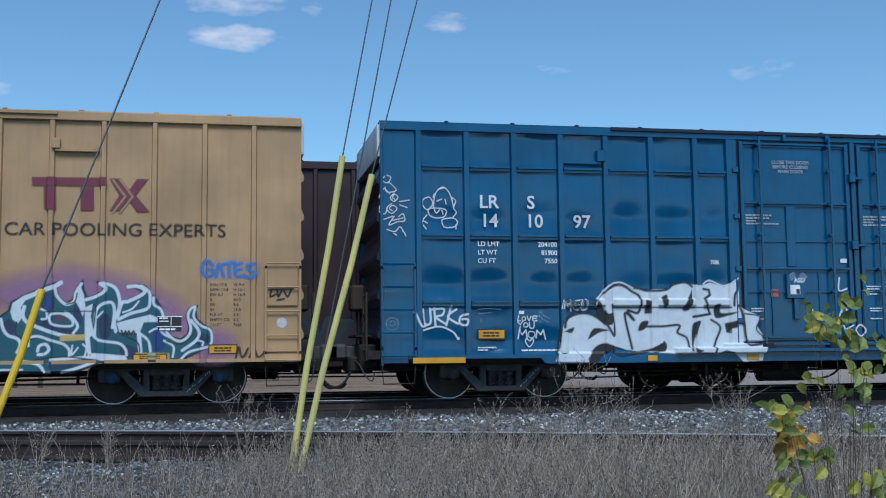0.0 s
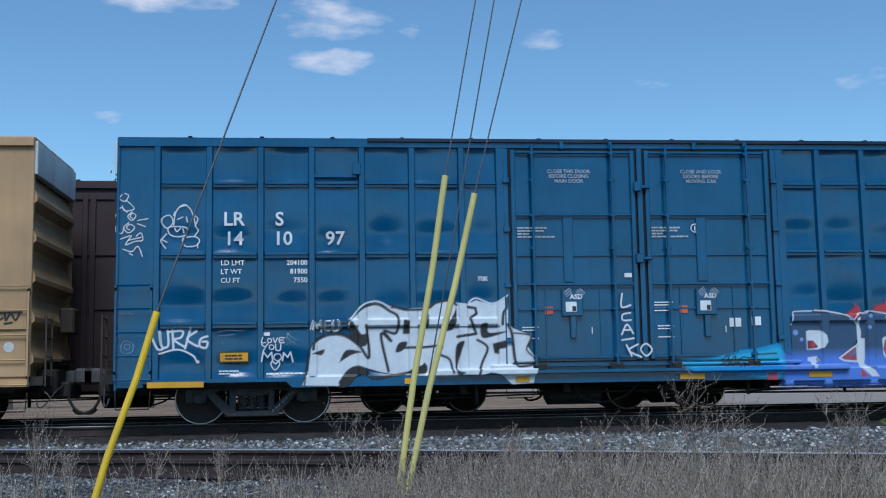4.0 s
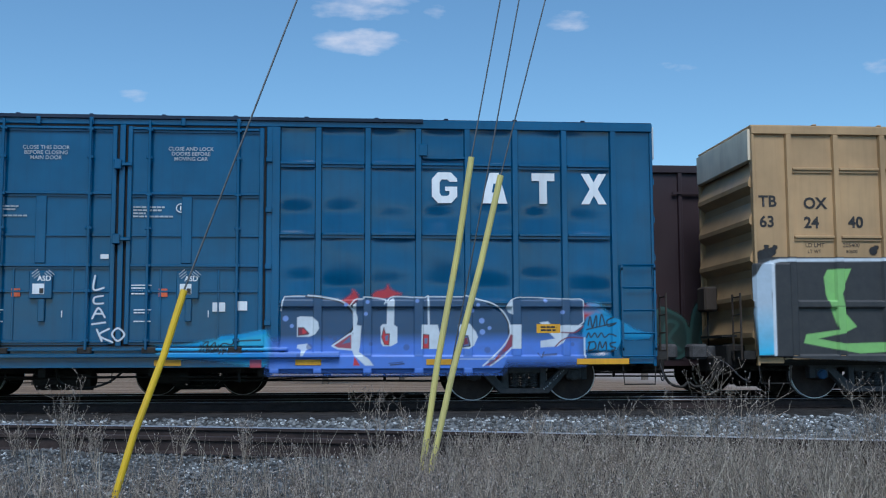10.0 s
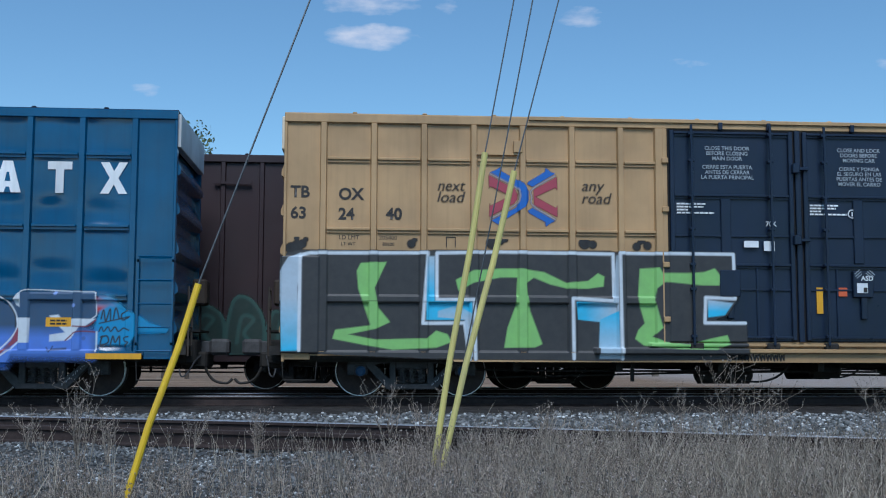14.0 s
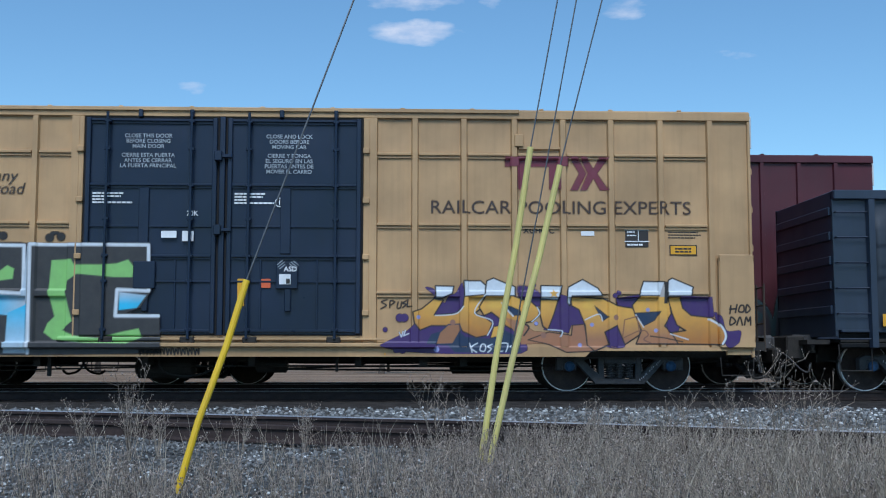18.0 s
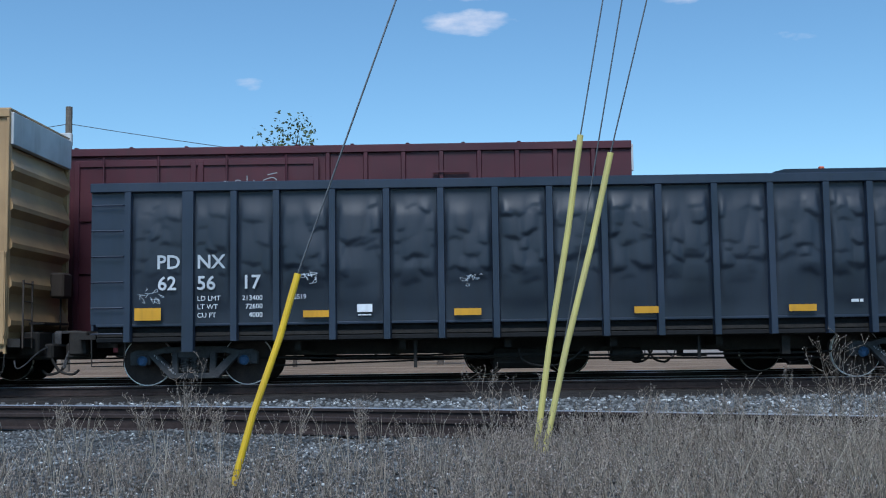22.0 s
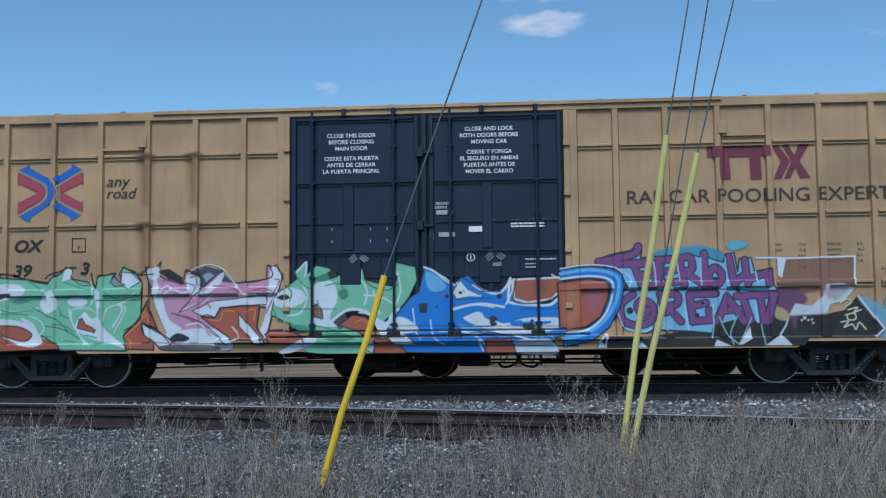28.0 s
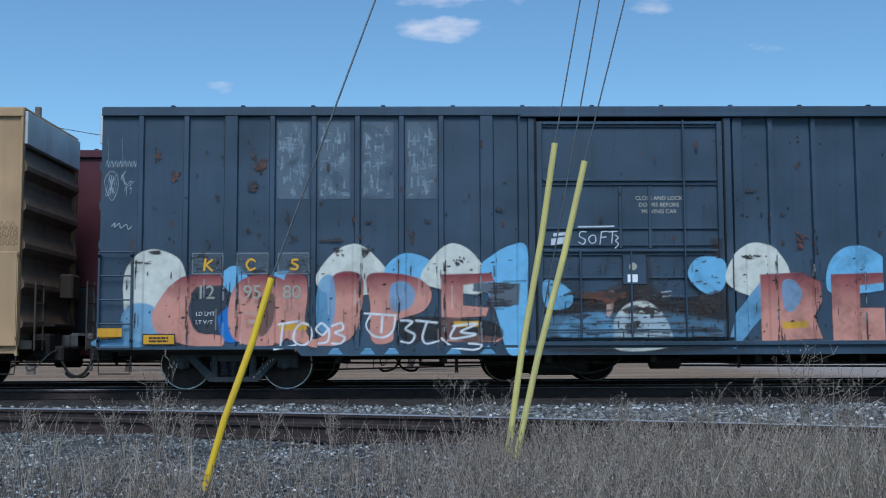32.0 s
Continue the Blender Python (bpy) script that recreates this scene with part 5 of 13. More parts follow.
def gondola():
    car = tagged(empty("gondola_car", y=20.0), "black high-side gondola with dented bulging panels between posts", "gondola", "cars of the near train")
    for k, x in enumerate(D_POSTS):
        w = 0.12 if k in (1, 15) else 0.075
        post(car, x - w, x + w, 0.62 if k in (1, 15) else 0.80, 3.48, 0.11, BLACK)
    cuts = [0.0] + D_POSTS + [LD]
    r2 = np.random.default_rng(8)
    for k, (a, b) in enumerate(zip(cuts, cuts[1:])):
        count = 20
        cx, cz, rr, hh = r2.uniform(a, b, count), r2.uniform(1.75, 3.25, count), r2.uniform(0.11, 0.30, count), r2.uniform(0.02, 0.066, count)

        def f(X, Z, a=a, b=b, cx=cx, cz=cz, rr=rr, hh=hh, k=k):
            """Loads have pushed overlapping knuckles out of the sheet, each with a long top and a short underside."""
            e = np.clip(np.minimum((X - a) / 0.16, (b - X) / 0.16), 0, 1) * np.clip(np.minimum((Z - 1.12) / 0.4, (3.47 - Z) / 0.5), 0, 1)
            e = e * e * (3 - 2 * e)
            low = 1.95 + 0.12 * math.sin(k * 2.1) + 0.07 * np.sin(6 * X + k)
            base = 0.05 * np.where(Z > low, np.exp(-((Z - low) / 1.4) ** 2), np.exp(-((Z - low) / 0.5) ** 2))
            V = Z + 0.05 * np.sin(7 * X + 1.3 * k) + 0.018 * np.sin(17 * X + k) + 0.008 * np.sin(39 * X + 2 * k)
            s = np.zeros(X.shape)
            for p, q, r_, h_ in zip(cx, cz, rr, hh):
                v = np.where(V > q, (V - q) / (r_ * 2.4), (V - q) / (r_ * 0.34))
                s = np.maximum(s, h_ * np.exp(-(np.abs(X - p) / r_) ** 3 - v ** 2))
            if k < 4:
                s = s * 0.55
            s = s * np.clip((Z - 1.7) / 0.35, 0, 1)
            return -(base + s) * e
        if k in (0, len(cuts) - 2):
            dished_panel(car, a, b, 1.12, 3.48, BLACK, 0.004, seed=k)
        else:
            link_mesh("side_panel", grid_mesh("side_panel", np.linspace(a, b, 30), np.linspace(1.12, 3.48, 78), f), SHEET, car, "dented black side sheet")
    # low sheet coloured near-black for the shade of the recess under the lip
    part("side_sheet_low", boxed(0.1, LD - 0.1, 0.10, 0.13, 0.80, 1.12), SHADE_BLACK, car)
    part("sheet_lip", boxed(0.1, LD - 0.1, -0.02, 0.10, 1.07, 1.12, 0.01), BLACK, car)
    part("top_chord", boxed(0.0, LD, -0.10, 0.12, 3.48, 3.65, 0.015), BLACK, car)
    # chord blackened likewise for the recess shade
    part("bottom_chord", boxed(0.1, LD - 0.1, 0.02, 0.12, 0.80, 0.88, 0.01), SHADE_BLACK, car)
    part("far_side", boxed(0.0, LD, 3.0, 3.1, 0.8, 3.65, 0.01), BLACK, car)
    part("floor_sheet", boxed(0.1, LD - 0.1, 0.05, 3.05, 0.9, 0.96), STEEL_DARK, car)
    for x, o in ((0.0, -1), (LD, 1)):
        bm = boxed(x - o * 0.05, x, 0.02, 3.08, 1.0, 3.64, 0.01)
        ew = part("end_wall", bm, BLACK, car)
        for z in (1.4, 1.85, 2.3, 2.75, 3.2):
            part("end_rib", boxed(x, x + o * 0.04, 0.1, 3.0, z, z + 0.16, 0.015), BLACK, ew)
        part("end_platform", boxed(x, x + o * 0.42, 0.3, 2.8, 0.86, 0.94), STEEL_DARK, car)
        end_gear(car, x + o * 0.35, o)
        part("side_ladder", ladder_bm(0.03 if o < 0 else LD - 0.62, 0.60 if o < 0 else LD - 0.05), BLACK, car)
        part("stirrup_step", tubed([(x - o * 0.03, -0.02, 0.85), (x - o * 0.05, -0.05, 0.38), (x - o * 0.62, -0.05, 0.38), (x - o * 0.64, -0.02, 0.85)], 0.014, 5), STEEL_DARK, car)
    underbody(car, LD, 0.78, 1.76, LD - 1.76)
    trucks(car, (1.75, 14.77), cap="blue")
    return car


def ladder_bm(a, b):
    bm = bmesh.new()
    for k in range(6):
        z = 0.95 + 0.46 * k
        tube(bm, [(a, 0.0, z), (a, -0.08, z), (b, -0.08, z), (b, 0.0, z)], 0.014, 5)
    return bm


car_d = gondola()
CAR_X[car_d] = 44.1

# ---- paint on the cars ----
SNOW, COAL, TEAL, DEEP = (0.60, 0.65, 0.70), (0.012, 0.011, 0.012), (0.012, 0.085, 0.115), (0.010, 0.045, 0.17)
LILAC, MAROON, CYAN, SKY_P, ROYAL = (0.32, 0.16, 0.36), (0.16, 0.022, 0.045), (0.06, 0.46, 0.72), (0.18, 0.45, 0.70), (0.015, 0.17, 0.55)
LIME, GREY, MINT, PINK, RUSTY = (0.24, 0.50, 0.14), (0.028, 0.028, 0.030), (0.19, 0.46, 0.30), (0.50, 0.25, 0.37), (0.34, 0.085, 0.045)
PLUM, AMBER, OCHRE, CORAL, WINE = (0.045, 0.018, 0.115), (0.66, 0.36, 0.06), (0.38, 0.16, 0.035), (0.60, 0.27, 0.205), (0.22, 0.035, 0.042)
CREAM, POWDER, FLAG, CRIMSON, SIGN = (0.64, 0.65, 0.58), (0.14, 0.32, 0.50), (0.015, 0.12, 0.46), (0.50, 0.035, 0.045), (0.66, 0.36, 0.015)
NAVYP, AZURE = (0.012, 0.03, 0.075), (0.02, 0.20, 0.62)
PERI, VIOLET, SAND, AQUA = (0.085, 0.19, 0.60), (0.15, 0.045, 0.17), (0.40, 0.262, 0.11), (0.06, 0.34, 0.52)


def paint_a(car, depth):
    p = Paint(13.86, 18.21, 0.51, 2.56, 0.0125)
    p.fill([(13.61, 1.91), (14.05, 2.15), (14.41, 2.25), (14.87, 2.34), (15.33, 2.3), (15.7, 2.22), (16.08, 2.15), (16.56, 1.91), (16.94, 1.62), (17.14, 1.13), (15.72, 1.23), (14.79, 1.53), (14.16, 1.53)], LILAC, curve=True, soft=0.35, alpha=0.6)
    p.fill([(17.04, 1.13), (17.43, 1.27), (17.77, 1.12), (17.67, 0.79), (17.14, 0.78)], LILAC, curve=True, soft=0.25, alpha=0.6)
    p.fill([(13.71, 1.39), (13.89, 1.53), (14.02, 1.62), (14.06, 1.77), (14.28, 1.89), (14.53, 2), (14.85, 2.13), (14.78, 1.99), (14.82, 1.86), (14.94, 1.75), (15.04, 1.8), (15.09, 1.96), (15.21, 2.14), (15.22, 1.99), (15.29, 1.84), (15.4, 1.88), (15.54, 1.95), (15.56, 2.03), (15.44, 2.11), (15.66, 2.09), (15.77, 1.99), (15.83, 1.79), (15.95, 1.79), (16.21, 1.92), (16.12, 1.99), (15.96, 2.04), (16.12, 2.07), (16.25, 2.04), (16.34, 1.91), (16.35, 1.81), (16.37, 1.72), (16.39, 1.87), (16.53, 1.66), (16.58, 1.49), (16.58, 1.32), (16.7, 1.17), (16.85, 1.12), (16.96, 1.2), (16.99, 1.34), (16.94, 1.52), (16.98, 1.65), (17.13, 1.7), (17.09, 1.64), (17.12, 1.47), (17.23, 1.37), (17.36, 1.3), (17.4, 1.08), (17.33, 0.98), (17.09, 0.87), (16.86, 0.76), (15.73, 0.76), (15.45, 0.71), (15.09, 0.57), (13.73, 0.58)], TEAL, edge=COAL, edge_w=0.03)
    p.fill([(14.53, 1.86), (14.71, 1.91), (14.75, 1.67), (14.59, 1.6)], NAVYP, curve=True)
    p.fill([(13.93, 1.39), (14.02, 1.48), (14.14, 1.37), (14.09, 1.22), (13.98, 1.26)], NAVYP, curve=True)
    p.fill([(14.43, 1.57), (14.7, 1.43), (15.03, 1.31), (15.12, 1.22), (14.8, 1.24), (14.43, 1.38)], NAVYP, curve=True)
    p.fill([(15.86, 1.04), (16.15, 0.96), (16.1, 0.82), (15.87, 0.85)], NAVYP, curve=True)
    p.fill([(16.36, 1.28), (16.47, 1.42), (16.55, 1.23), (16.59, 0.98), (16.43, 0.94)], DEEP, curve=True)
    p.fill([(14.56, 1.83), (14.69, 1.89), (14.72, 1.67), (14.61, 1.64)], DEEP, curve=True)
    p.fill([(15.48, 1.43), (15.58, 1.57), (15.67, 1.5), (15.68, 1.21), (15.54, 1.14)], NAVYP, curve=True)
    p.fill([(17.09, 1.18), (17.28, 1.22), (17.33, 1.08), (17.14, 1.01)], NAVYP, curve=True)
    p.fill([(14.76, 0.76), (15.27, 0.8), (15.08, 0.66), (14.72, 0.62)], NAVYP, curve=True)
    p.fill([(15.06, 1.67), (15.17, 1.77), (15.21, 1.43), (15.12, 1.38)], NAVYP, curve=True)
    p.fill([(14.05, 1.6), (14.08, 1.75), (14.26, 1.88), (14.48, 1.96), (14.72, 2.02), (14.53, 1.91), (14.28, 1.79), (14.21, 1.67), (14.25, 1.53), (14.18, 1.41), (14.09, 1.47)], SNOW)
    p.line([(14.48, 1.94), (14.72, 2.02), (14.85, 2.1)], 0.075, SNOW)
    p.line([(13.9, 1.48), (13.94, 1.32), (14.02, 1.21), (14.17, 1.15), (14.22, 1.05), (14.17, 0.92)], 0.05, SNOW)
    p.line([(14.27, 1.69), (14.25, 1.53), (14.34, 1.41), (14.5, 1.34), (14.71, 1.26), (14.92, 1.2), (15.17, 1.18)], 0.06, SNOW)
    p.line([(14.54, 1.65), (14.63, 1.6), (14.64, 1.49), (14.55, 1.48)], 0.035, SNOW)
    p.line([(14.7, 1.55), (14.88, 1.57), (15.04, 1.47), (15.03, 1.36), (14.73, 1.39), (14.7, 1.55)], 0.04, SNOW)
    p.fill([(14.77, 1.51), (14.9, 1.52), (14.98, 1.45), (14.79, 1.44)], MAROON, curve=True, alpha=0.6)
    p.line([(14.93, 1.6), (15.04, 1.52), (15.14, 1.36), (15.07, 1.24)], 0.045, SNOW)
    p.line([(14.76, 1.99), (14.8, 1.86), (14.94, 1.73), (15.07, 1.78), (15.1, 1.93), (15.19, 2.08)], 0.05, SNOW)
    p.fill([(15.09, 1.79), (15.17, 2.05), (15.23, 1.89), (15.26, 1.69), (15.22, 1.52), (15.16, 1.67)], SNOW)
    p.fill([(15.25, 1.67), (15.38, 1.74), (15.35, 1.52), (15.41, 1.23), (15.34, 1.16), (15.37, 0.9), (15.32, 0.83), (15.26, 1.14)], SNOW)
    p.line([(15.27, 1.81), (15.4, 1.85), (15.54, 1.92), (15.59, 2.01), (15.5, 2.08), (15.64, 2.07), (15.76, 1.99), (15.82, 1.81), (15.81, 1.64), (15.74, 1.45), (15.77, 1.26)], 0.055, SNOW)
    p.line([(15.42, 1.17), (15.43, 1.55), (15.49, 1.69), (15.62, 1.76), (15.71, 1.74), (15.74, 1.59), (15.71, 1.33)], 0.05, SNOW)
    p.line([(15.46, 1.5), (15.55, 1.6)], 0.03, SNOW)
    p.line([(15.4, 1.2), (15.51, 1.11), (15.82, 1.06), (15.93, 0.96), (15.95, 0.86)], 0.045, SNOW)
    p.fill([(15.36, 0.9), (15.63, 0.88), (15.93, 0.85), (15.97, 0.77), (15.54, 0.77), (15.36, 0.81)], SNOW)
    p.line([(15.96, 2.03), (16.11, 2.04), (16.23, 1.98), (16.2, 1.9), (15.97, 1.78), (15.86, 1.75), (15.79, 1.52)], 0.06, SNOW)
    p.line([(16.18, 2.04), (16.31, 1.94), (16.33, 1.79), (16.28, 1.65), (16.01, 1.57), (15.81, 1.47)], 0.055, SNOW)
    p.line([(16.14, 1.78), (16.03, 1.65), (15.88, 1.59)], 0.03, SNOW)
    p.fill([(15.78, 1.41), (16, 1.47), (16.34, 1.55), (16.51, 1.47), (16.56, 1.31), (16.45, 1.42), (16.23, 1.42), (16.16, 1.23), (15.83, 1.25)], SNOW)
    p.line([(16.39, 1.84), (16.4, 1.72), (16.51, 1.64), (16.56, 1.49), (16.57, 1.32), (16.7, 1.15), (16.85, 1.09), (16.98, 1.18), (17.02, 1.32), (16.97, 1.52), (17.01, 1.64), (17.09, 1.69)], 0.045, SNOW)
    p.line([(17.09, 1.66), (17.07, 1.5), (17.2, 1.35), (17.35, 1.28), (17.38, 1.1), (17.33, 1), (17.21, 0.96), (16.99, 0.9), (16.86, 0.78)], 0.04, SNOW)
    p.line([(17.02, 1.45), (17.16, 1.26), (17.11, 1.1), (16.88, 0.93)], 0.05, SNOW)
    p.line([(17.15, 1.1), (17.23, 1.07), (17.22, 1.01)], 0.03, SNOW)
    p.line([(16.33, 1.25), (16.46, 1.31), (16.57, 1.21), (16.69, 1.15)], 0.035, SNOW)
    p.line([(16.19, 1.21), (16.31, 1.1), (16.35, 0.92)], 0.045, SNOW)
    p.line([(16.15, 1.23), (16.18, 0.9)], 0.07, SNOW)
    p.line([(16.57, 1.1), (16.73, 1), (16.72, 0.82)], 0.035, SNOW)
    p.line([(14.51, 0.88), (14.62, 0.89), (14.69, 0.96), (14.64, 1.05), (14.53, 1.03), (14.5, 0.94)], 0.05, SNOW)
    p.line([(14.35, 1.03), (14.36, 1.15), (14.5, 1.19), (14.71, 1.12), (14.92, 1.05), (15.01, 0.95), (15.01, 0.84)], 0.045, SNOW)
    p.line([(15.06, 1.03), (15.05, 0.87), (15.15, 0.99)], 0.03, SNOW)
    p.line([(15.23, 1.05), (15.29, 0.98), (15.26, 0.84)], 0.03, SNOW)
    p.line([(14.24, 0.77), (14.45, 0.74), (14.56, 0.68), (14.61, 0.59)], 0.05, SNOW)
    p.line([(14.72, 0.79), (15.17, 0.82), (15.36, 0.83)], 0.05, SNOW)
    p.line([(14.9, 0.58), (15.13, 0.64), (15.41, 0.74)], 0.05, SNOW)
    p.line([(13.91, 0.63), (14.27, 0.63)], 0.03, SNOW)
    p.line([(14.16, 1.43), (14.14, 1.24), (14.3, 1.15), (14.44, 1.15)], 0.022, COAL)
    p.line([(14.95, 1.73), (15.08, 1.77), (15.12, 1.91)], 0.022, COAL)
    p.line([(15.39, 1.72), (15.43, 1.67), (15.4, 1.33)], 0.022, COAL)
    p.line([(15.79, 1.25), (16, 1.15), (16.15, 1.04), (16.16, 0.81)], 0.022, COAL)
    p.line([(14.44, 0.79), (14.9, 0.84), (15.36, 0.79)], 0.022, COAL)
    p.line([(16.62, 1.09), (16.85, 1.04), (17.02, 1.15), (17.09, 1.27)], 0.022, COAL)
    p.line([(14.61, 1.6), (15.07, 1.61), (15.39, 1.61)], 0.02, COAL)
    p.line([(15.86, 1.28), (15.9, 1.2), (15.93, 1.27), (15.96, 1.2), (15.98, 1.27), (16.02, 1.21), (16.06, 1.27), (16.09, 1.21)], 0.03, COAL, curve=False)
    p.fill([(14.85, 1.2), (15.26, 1.22), (15.26, 1.12), (14.86, 1.1)], (0.55,0.38,0.10), alpha=0.95)
    p.fill([(16.1, 0.9), (16.66, 0.89), (16.67, 0.77), (16.1, 0.78)], (0.40,0.33,0.20))
    p.fill([(16.17, 0.85), (16.6, 0.84), (16.6, 0.81), (16.17, 0.82)], COAL, alpha=0.7)
    p.line([(17.38, 2.41), (17.28, 2.49), (17.2, 2.36), (17.26, 2.21), (17.38, 2.25), (17.38, 2.33), (17.3, 2.33)], 0.04, AZURE, soft=0.05, alpha=0.95)
    p.line([(17.44, 2.21), (17.49, 2.43), (17.57, 2.21)], 0.04, AZURE, soft=0.05, alpha=0.95)
    p.line([(17.56, 2.43), (17.75, 2.47)], 0.04, AZURE, soft=0.05, alpha=0.95)
    p.line([(17.66, 2.45), (17.67, 2.21)], 0.04, AZURE, soft=0.05, alpha=0.95)
    p.line([(17.88, 2.45), (17.77, 2.41), (17.79, 2.23), (17.92, 2.23)], 0.04, AZURE, soft=0.05, alpha=0.95)
    p.line([(17.79, 2.33), (17.88, 2.35)], 0.04, AZURE, soft=0.05, alpha=0.85)
    p.line([(18.1, 2.43), (17.98, 2.41), (18, 2.33), (18.12, 2.27), (18.06, 2.19), (17.94, 2.21)], 0.04, AZURE, soft=0.05, alpha=0.95)
    p.fill([(17.18, 2.46), (17.61, 2.53), (18.15, 2.47), (18.18, 2.21), (17.61, 2.15), (17.2, 2.19)], AZURE, curve=True, soft=0.12, alpha=0.12)
    return p.put(car, depth, 'graffiti', 'teal, white and black wildstyle graffiti with a lilac haze', 0.004)


def tag_a(car, depth):
    p = Paint(13.77, 18.05, 2.86, 4.03)
    p.words('CAR POOLING EXPERTS', 13.92, 2.91, 0.22, COAL, width=3.68)
    p.fill([(14.34, 3.91), (15.58, 3.92), (15.58, 3.77), (14.35, 3.76)], MAROON, alpha=0.92)
    p.fill([(14.54, 3.76), (14.73, 3.76), (14.74, 3.34), (14.55, 3.35)], MAROON, alpha=0.92)
    p.fill([(15.14, 3.75), (15.36, 3.76), (15.37, 3.34), (15.15, 3.34)], MAROON, alpha=0.92)
    p.fill([(15.62, 3.91), (15.79, 3.91), (15.99, 3.62), (15.8, 3.34), (15.63, 3.34), (15.79, 3.62)], MAROON, alpha=0.92)
    p.fill([(16.08, 3.91), (16.27, 3.91), (16.06, 3.62), (16.3, 3.33), (16.09, 3.32), (15.89, 3.62)], MAROON, alpha=0.92)
    p.line([(15.67, 3.89), (15.89, 3.6), (15.68, 3.31)], 0.03, (0.36, 0.235, 0.115), curve=False)
    p.line([(15.79, 3.9), (16.01, 3.6), (15.8, 3.31)], 0.03, (0.36, 0.235, 0.115), curve=False)
    return p.put(car, depth, 'slogan', 'faded maroon mark over black slogan letters', 0.004)


def tag_b(car, depth):
    p = Paint(-0.02, 4.6, 0.8, 4.2, 0.012)
    p.line([(0.09, 4.05), (0.04, 3.98), (0.14, 3.93), (0.2, 4.03), (0.13, 4.07)], 0.02, SNOW)
    p.line([(0.16, 3.95), (0.3, 3.8), (0.14, 3.76), (0.09, 3.85)], 0.02, SNOW)
    p.line([(0.26, 3.74), (0.19, 3.66), (0.26, 3.59), (0.33, 3.67), (0.27, 3.72), (0.23, 3.66), (0.27, 3.63)], 0.02, SNOW)
    p.line([(0.21, 3.55), (0.12, 3.46), (0.21, 3.37), (0.31, 3.46), (0.23, 3.52), (0.17, 3.46), (0.23, 3.42)], 0.02, SNOW)
    p.line([(0.36, 3.59), (0.54, 3.62)], 0.02, SNOW)
    p.line([(0.36, 3.53), (0.5, 3.48)], 0.02, SNOW)
    p.line([(-0.05, 3.62), (-0.01, 3.68), (0.07, 3.82), (0.18, 3.73)], 0.02, SNOW)
    p.line([(0.01, 3.52), (-0.02, 3.41), (0.09, 3.36), (0.13, 3.47)], 0.02, SNOW)
    p.line([(0.26, 3.32), (0.16, 3.16), (0.32, 3.22), (0.45, 3.24), (0.42, 3.37), (0.34, 3.31)], 0.02, SNOW)
    p.line([(0.12, 3.08), (0.27, 3.04), (0.37, 3.13), (0.46, 2.95)], 0.02, SNOW)
    p.line([(0.21, 3.24), (0.42, 3.29)], 0.02, SNOW)
    p.line([(0.07, 3.26), (0.23, 3.32)], 0.02, SNOW)
    p.line([(0.24, 3), (0.29, 2.97)], 0.02, SNOW)
    p.line([(0.79, 3.52), (0.79, 3.63), (0.91, 3.68), (0.97, 3.56), (0.88, 3.45), (0.79, 3.52)], 0.022, SNOW)
    p.line([(0.98, 3.48), (1.02, 3.74), (1.15, 3.87), (1.26, 3.8), (1.33, 3.64), (1.36, 3.48)], 0.022, SNOW)
    p.line([(1.33, 3.68), (1.4, 3.62), (1.36, 3.49), (1.41, 3.41), (1.35, 3.32)], 0.022, SNOW)
    p.line([(0.91, 3.47), (0.91, 3.35), (1.03, 3.3), (1.19, 3.33), (1.2, 3.46), (0.91, 3.47)], 0.022, SNOW)
    p.line([(1, 3.45), (1.04, 3.39), (1.1, 3.45)], 0.022, SNOW)
    p.line([(1.14, 3.44), (1.16, 3.37)], 0.022, SNOW)
    p.line([(1.05, 3.61), (1.14, 3.65)], 0.022, SNOW)
    p.line([(1.2, 3.65), (1.22, 3.56)], 0.022, SNOW)
    p.line([(0.86, 3.35), (0.77, 3.22), (0.85, 3.09)], 0.022, SNOW)
    p.line([(0.78, 3.25), (0.87, 3.2)], 0.022, SNOW)
    p.line([(1.14, 3.23), (1.19, 3.13), (1.37, 3.14), (1.43, 3.23), (1.35, 3.3), (1.17, 3.28), (1.14, 3.23)], 0.022, SNOW)
    p.line([(1.4, 3.18), (1.4, 3.1)], 0.022, SNOW)
    p.line([(1, 3.74), (0.98, 3.68)], 0.022, SNOW)
    p.line([(1.08, 3.83), (1.2, 3.86)], 0.022, SNOW)
    p.line([(0.62, 1.58), (0.74, 1.33), (0.84, 1.35)], 0.042, SNOW)
    p.line([(0.77, 1.63), (0.8, 1.38), (0.91, 1.39), (0.9, 1.65)], 0.042, SNOW)
    p.line([(0.98, 1.66), (1, 1.34)], 0.042, SNOW)
    p.line([(0.94, 1.63), (1.15, 1.64), (1.13, 1.53), (1.01, 1.49), (1.18, 1.37)], 0.042, SNOW)
    p.line([(1.29, 1.68), (1.2, 1.34)], 0.042, SNOW)
    p.line([(1.39, 1.63), (1.23, 1.5), (1.41, 1.37)], 0.042, SNOW)
    p.line([(1.59, 1.54), (1.47, 1.5), (1.45, 1.38), (1.56, 1.34), (1.59, 1.44), (1.5, 1.45)], 0.042, SNOW)
    p.line([(0.77, 1.25), (1.07, 1.32), (1.32, 1.22), (1.4, 1.11)], 0.034, SNOW)
    p.disc(1.42, 1.1, 0.03, SNOW)
    p.line([(2.54, 1.51), (2.52, 1.42), (2.59, 1.42)], 0.022, SNOW)
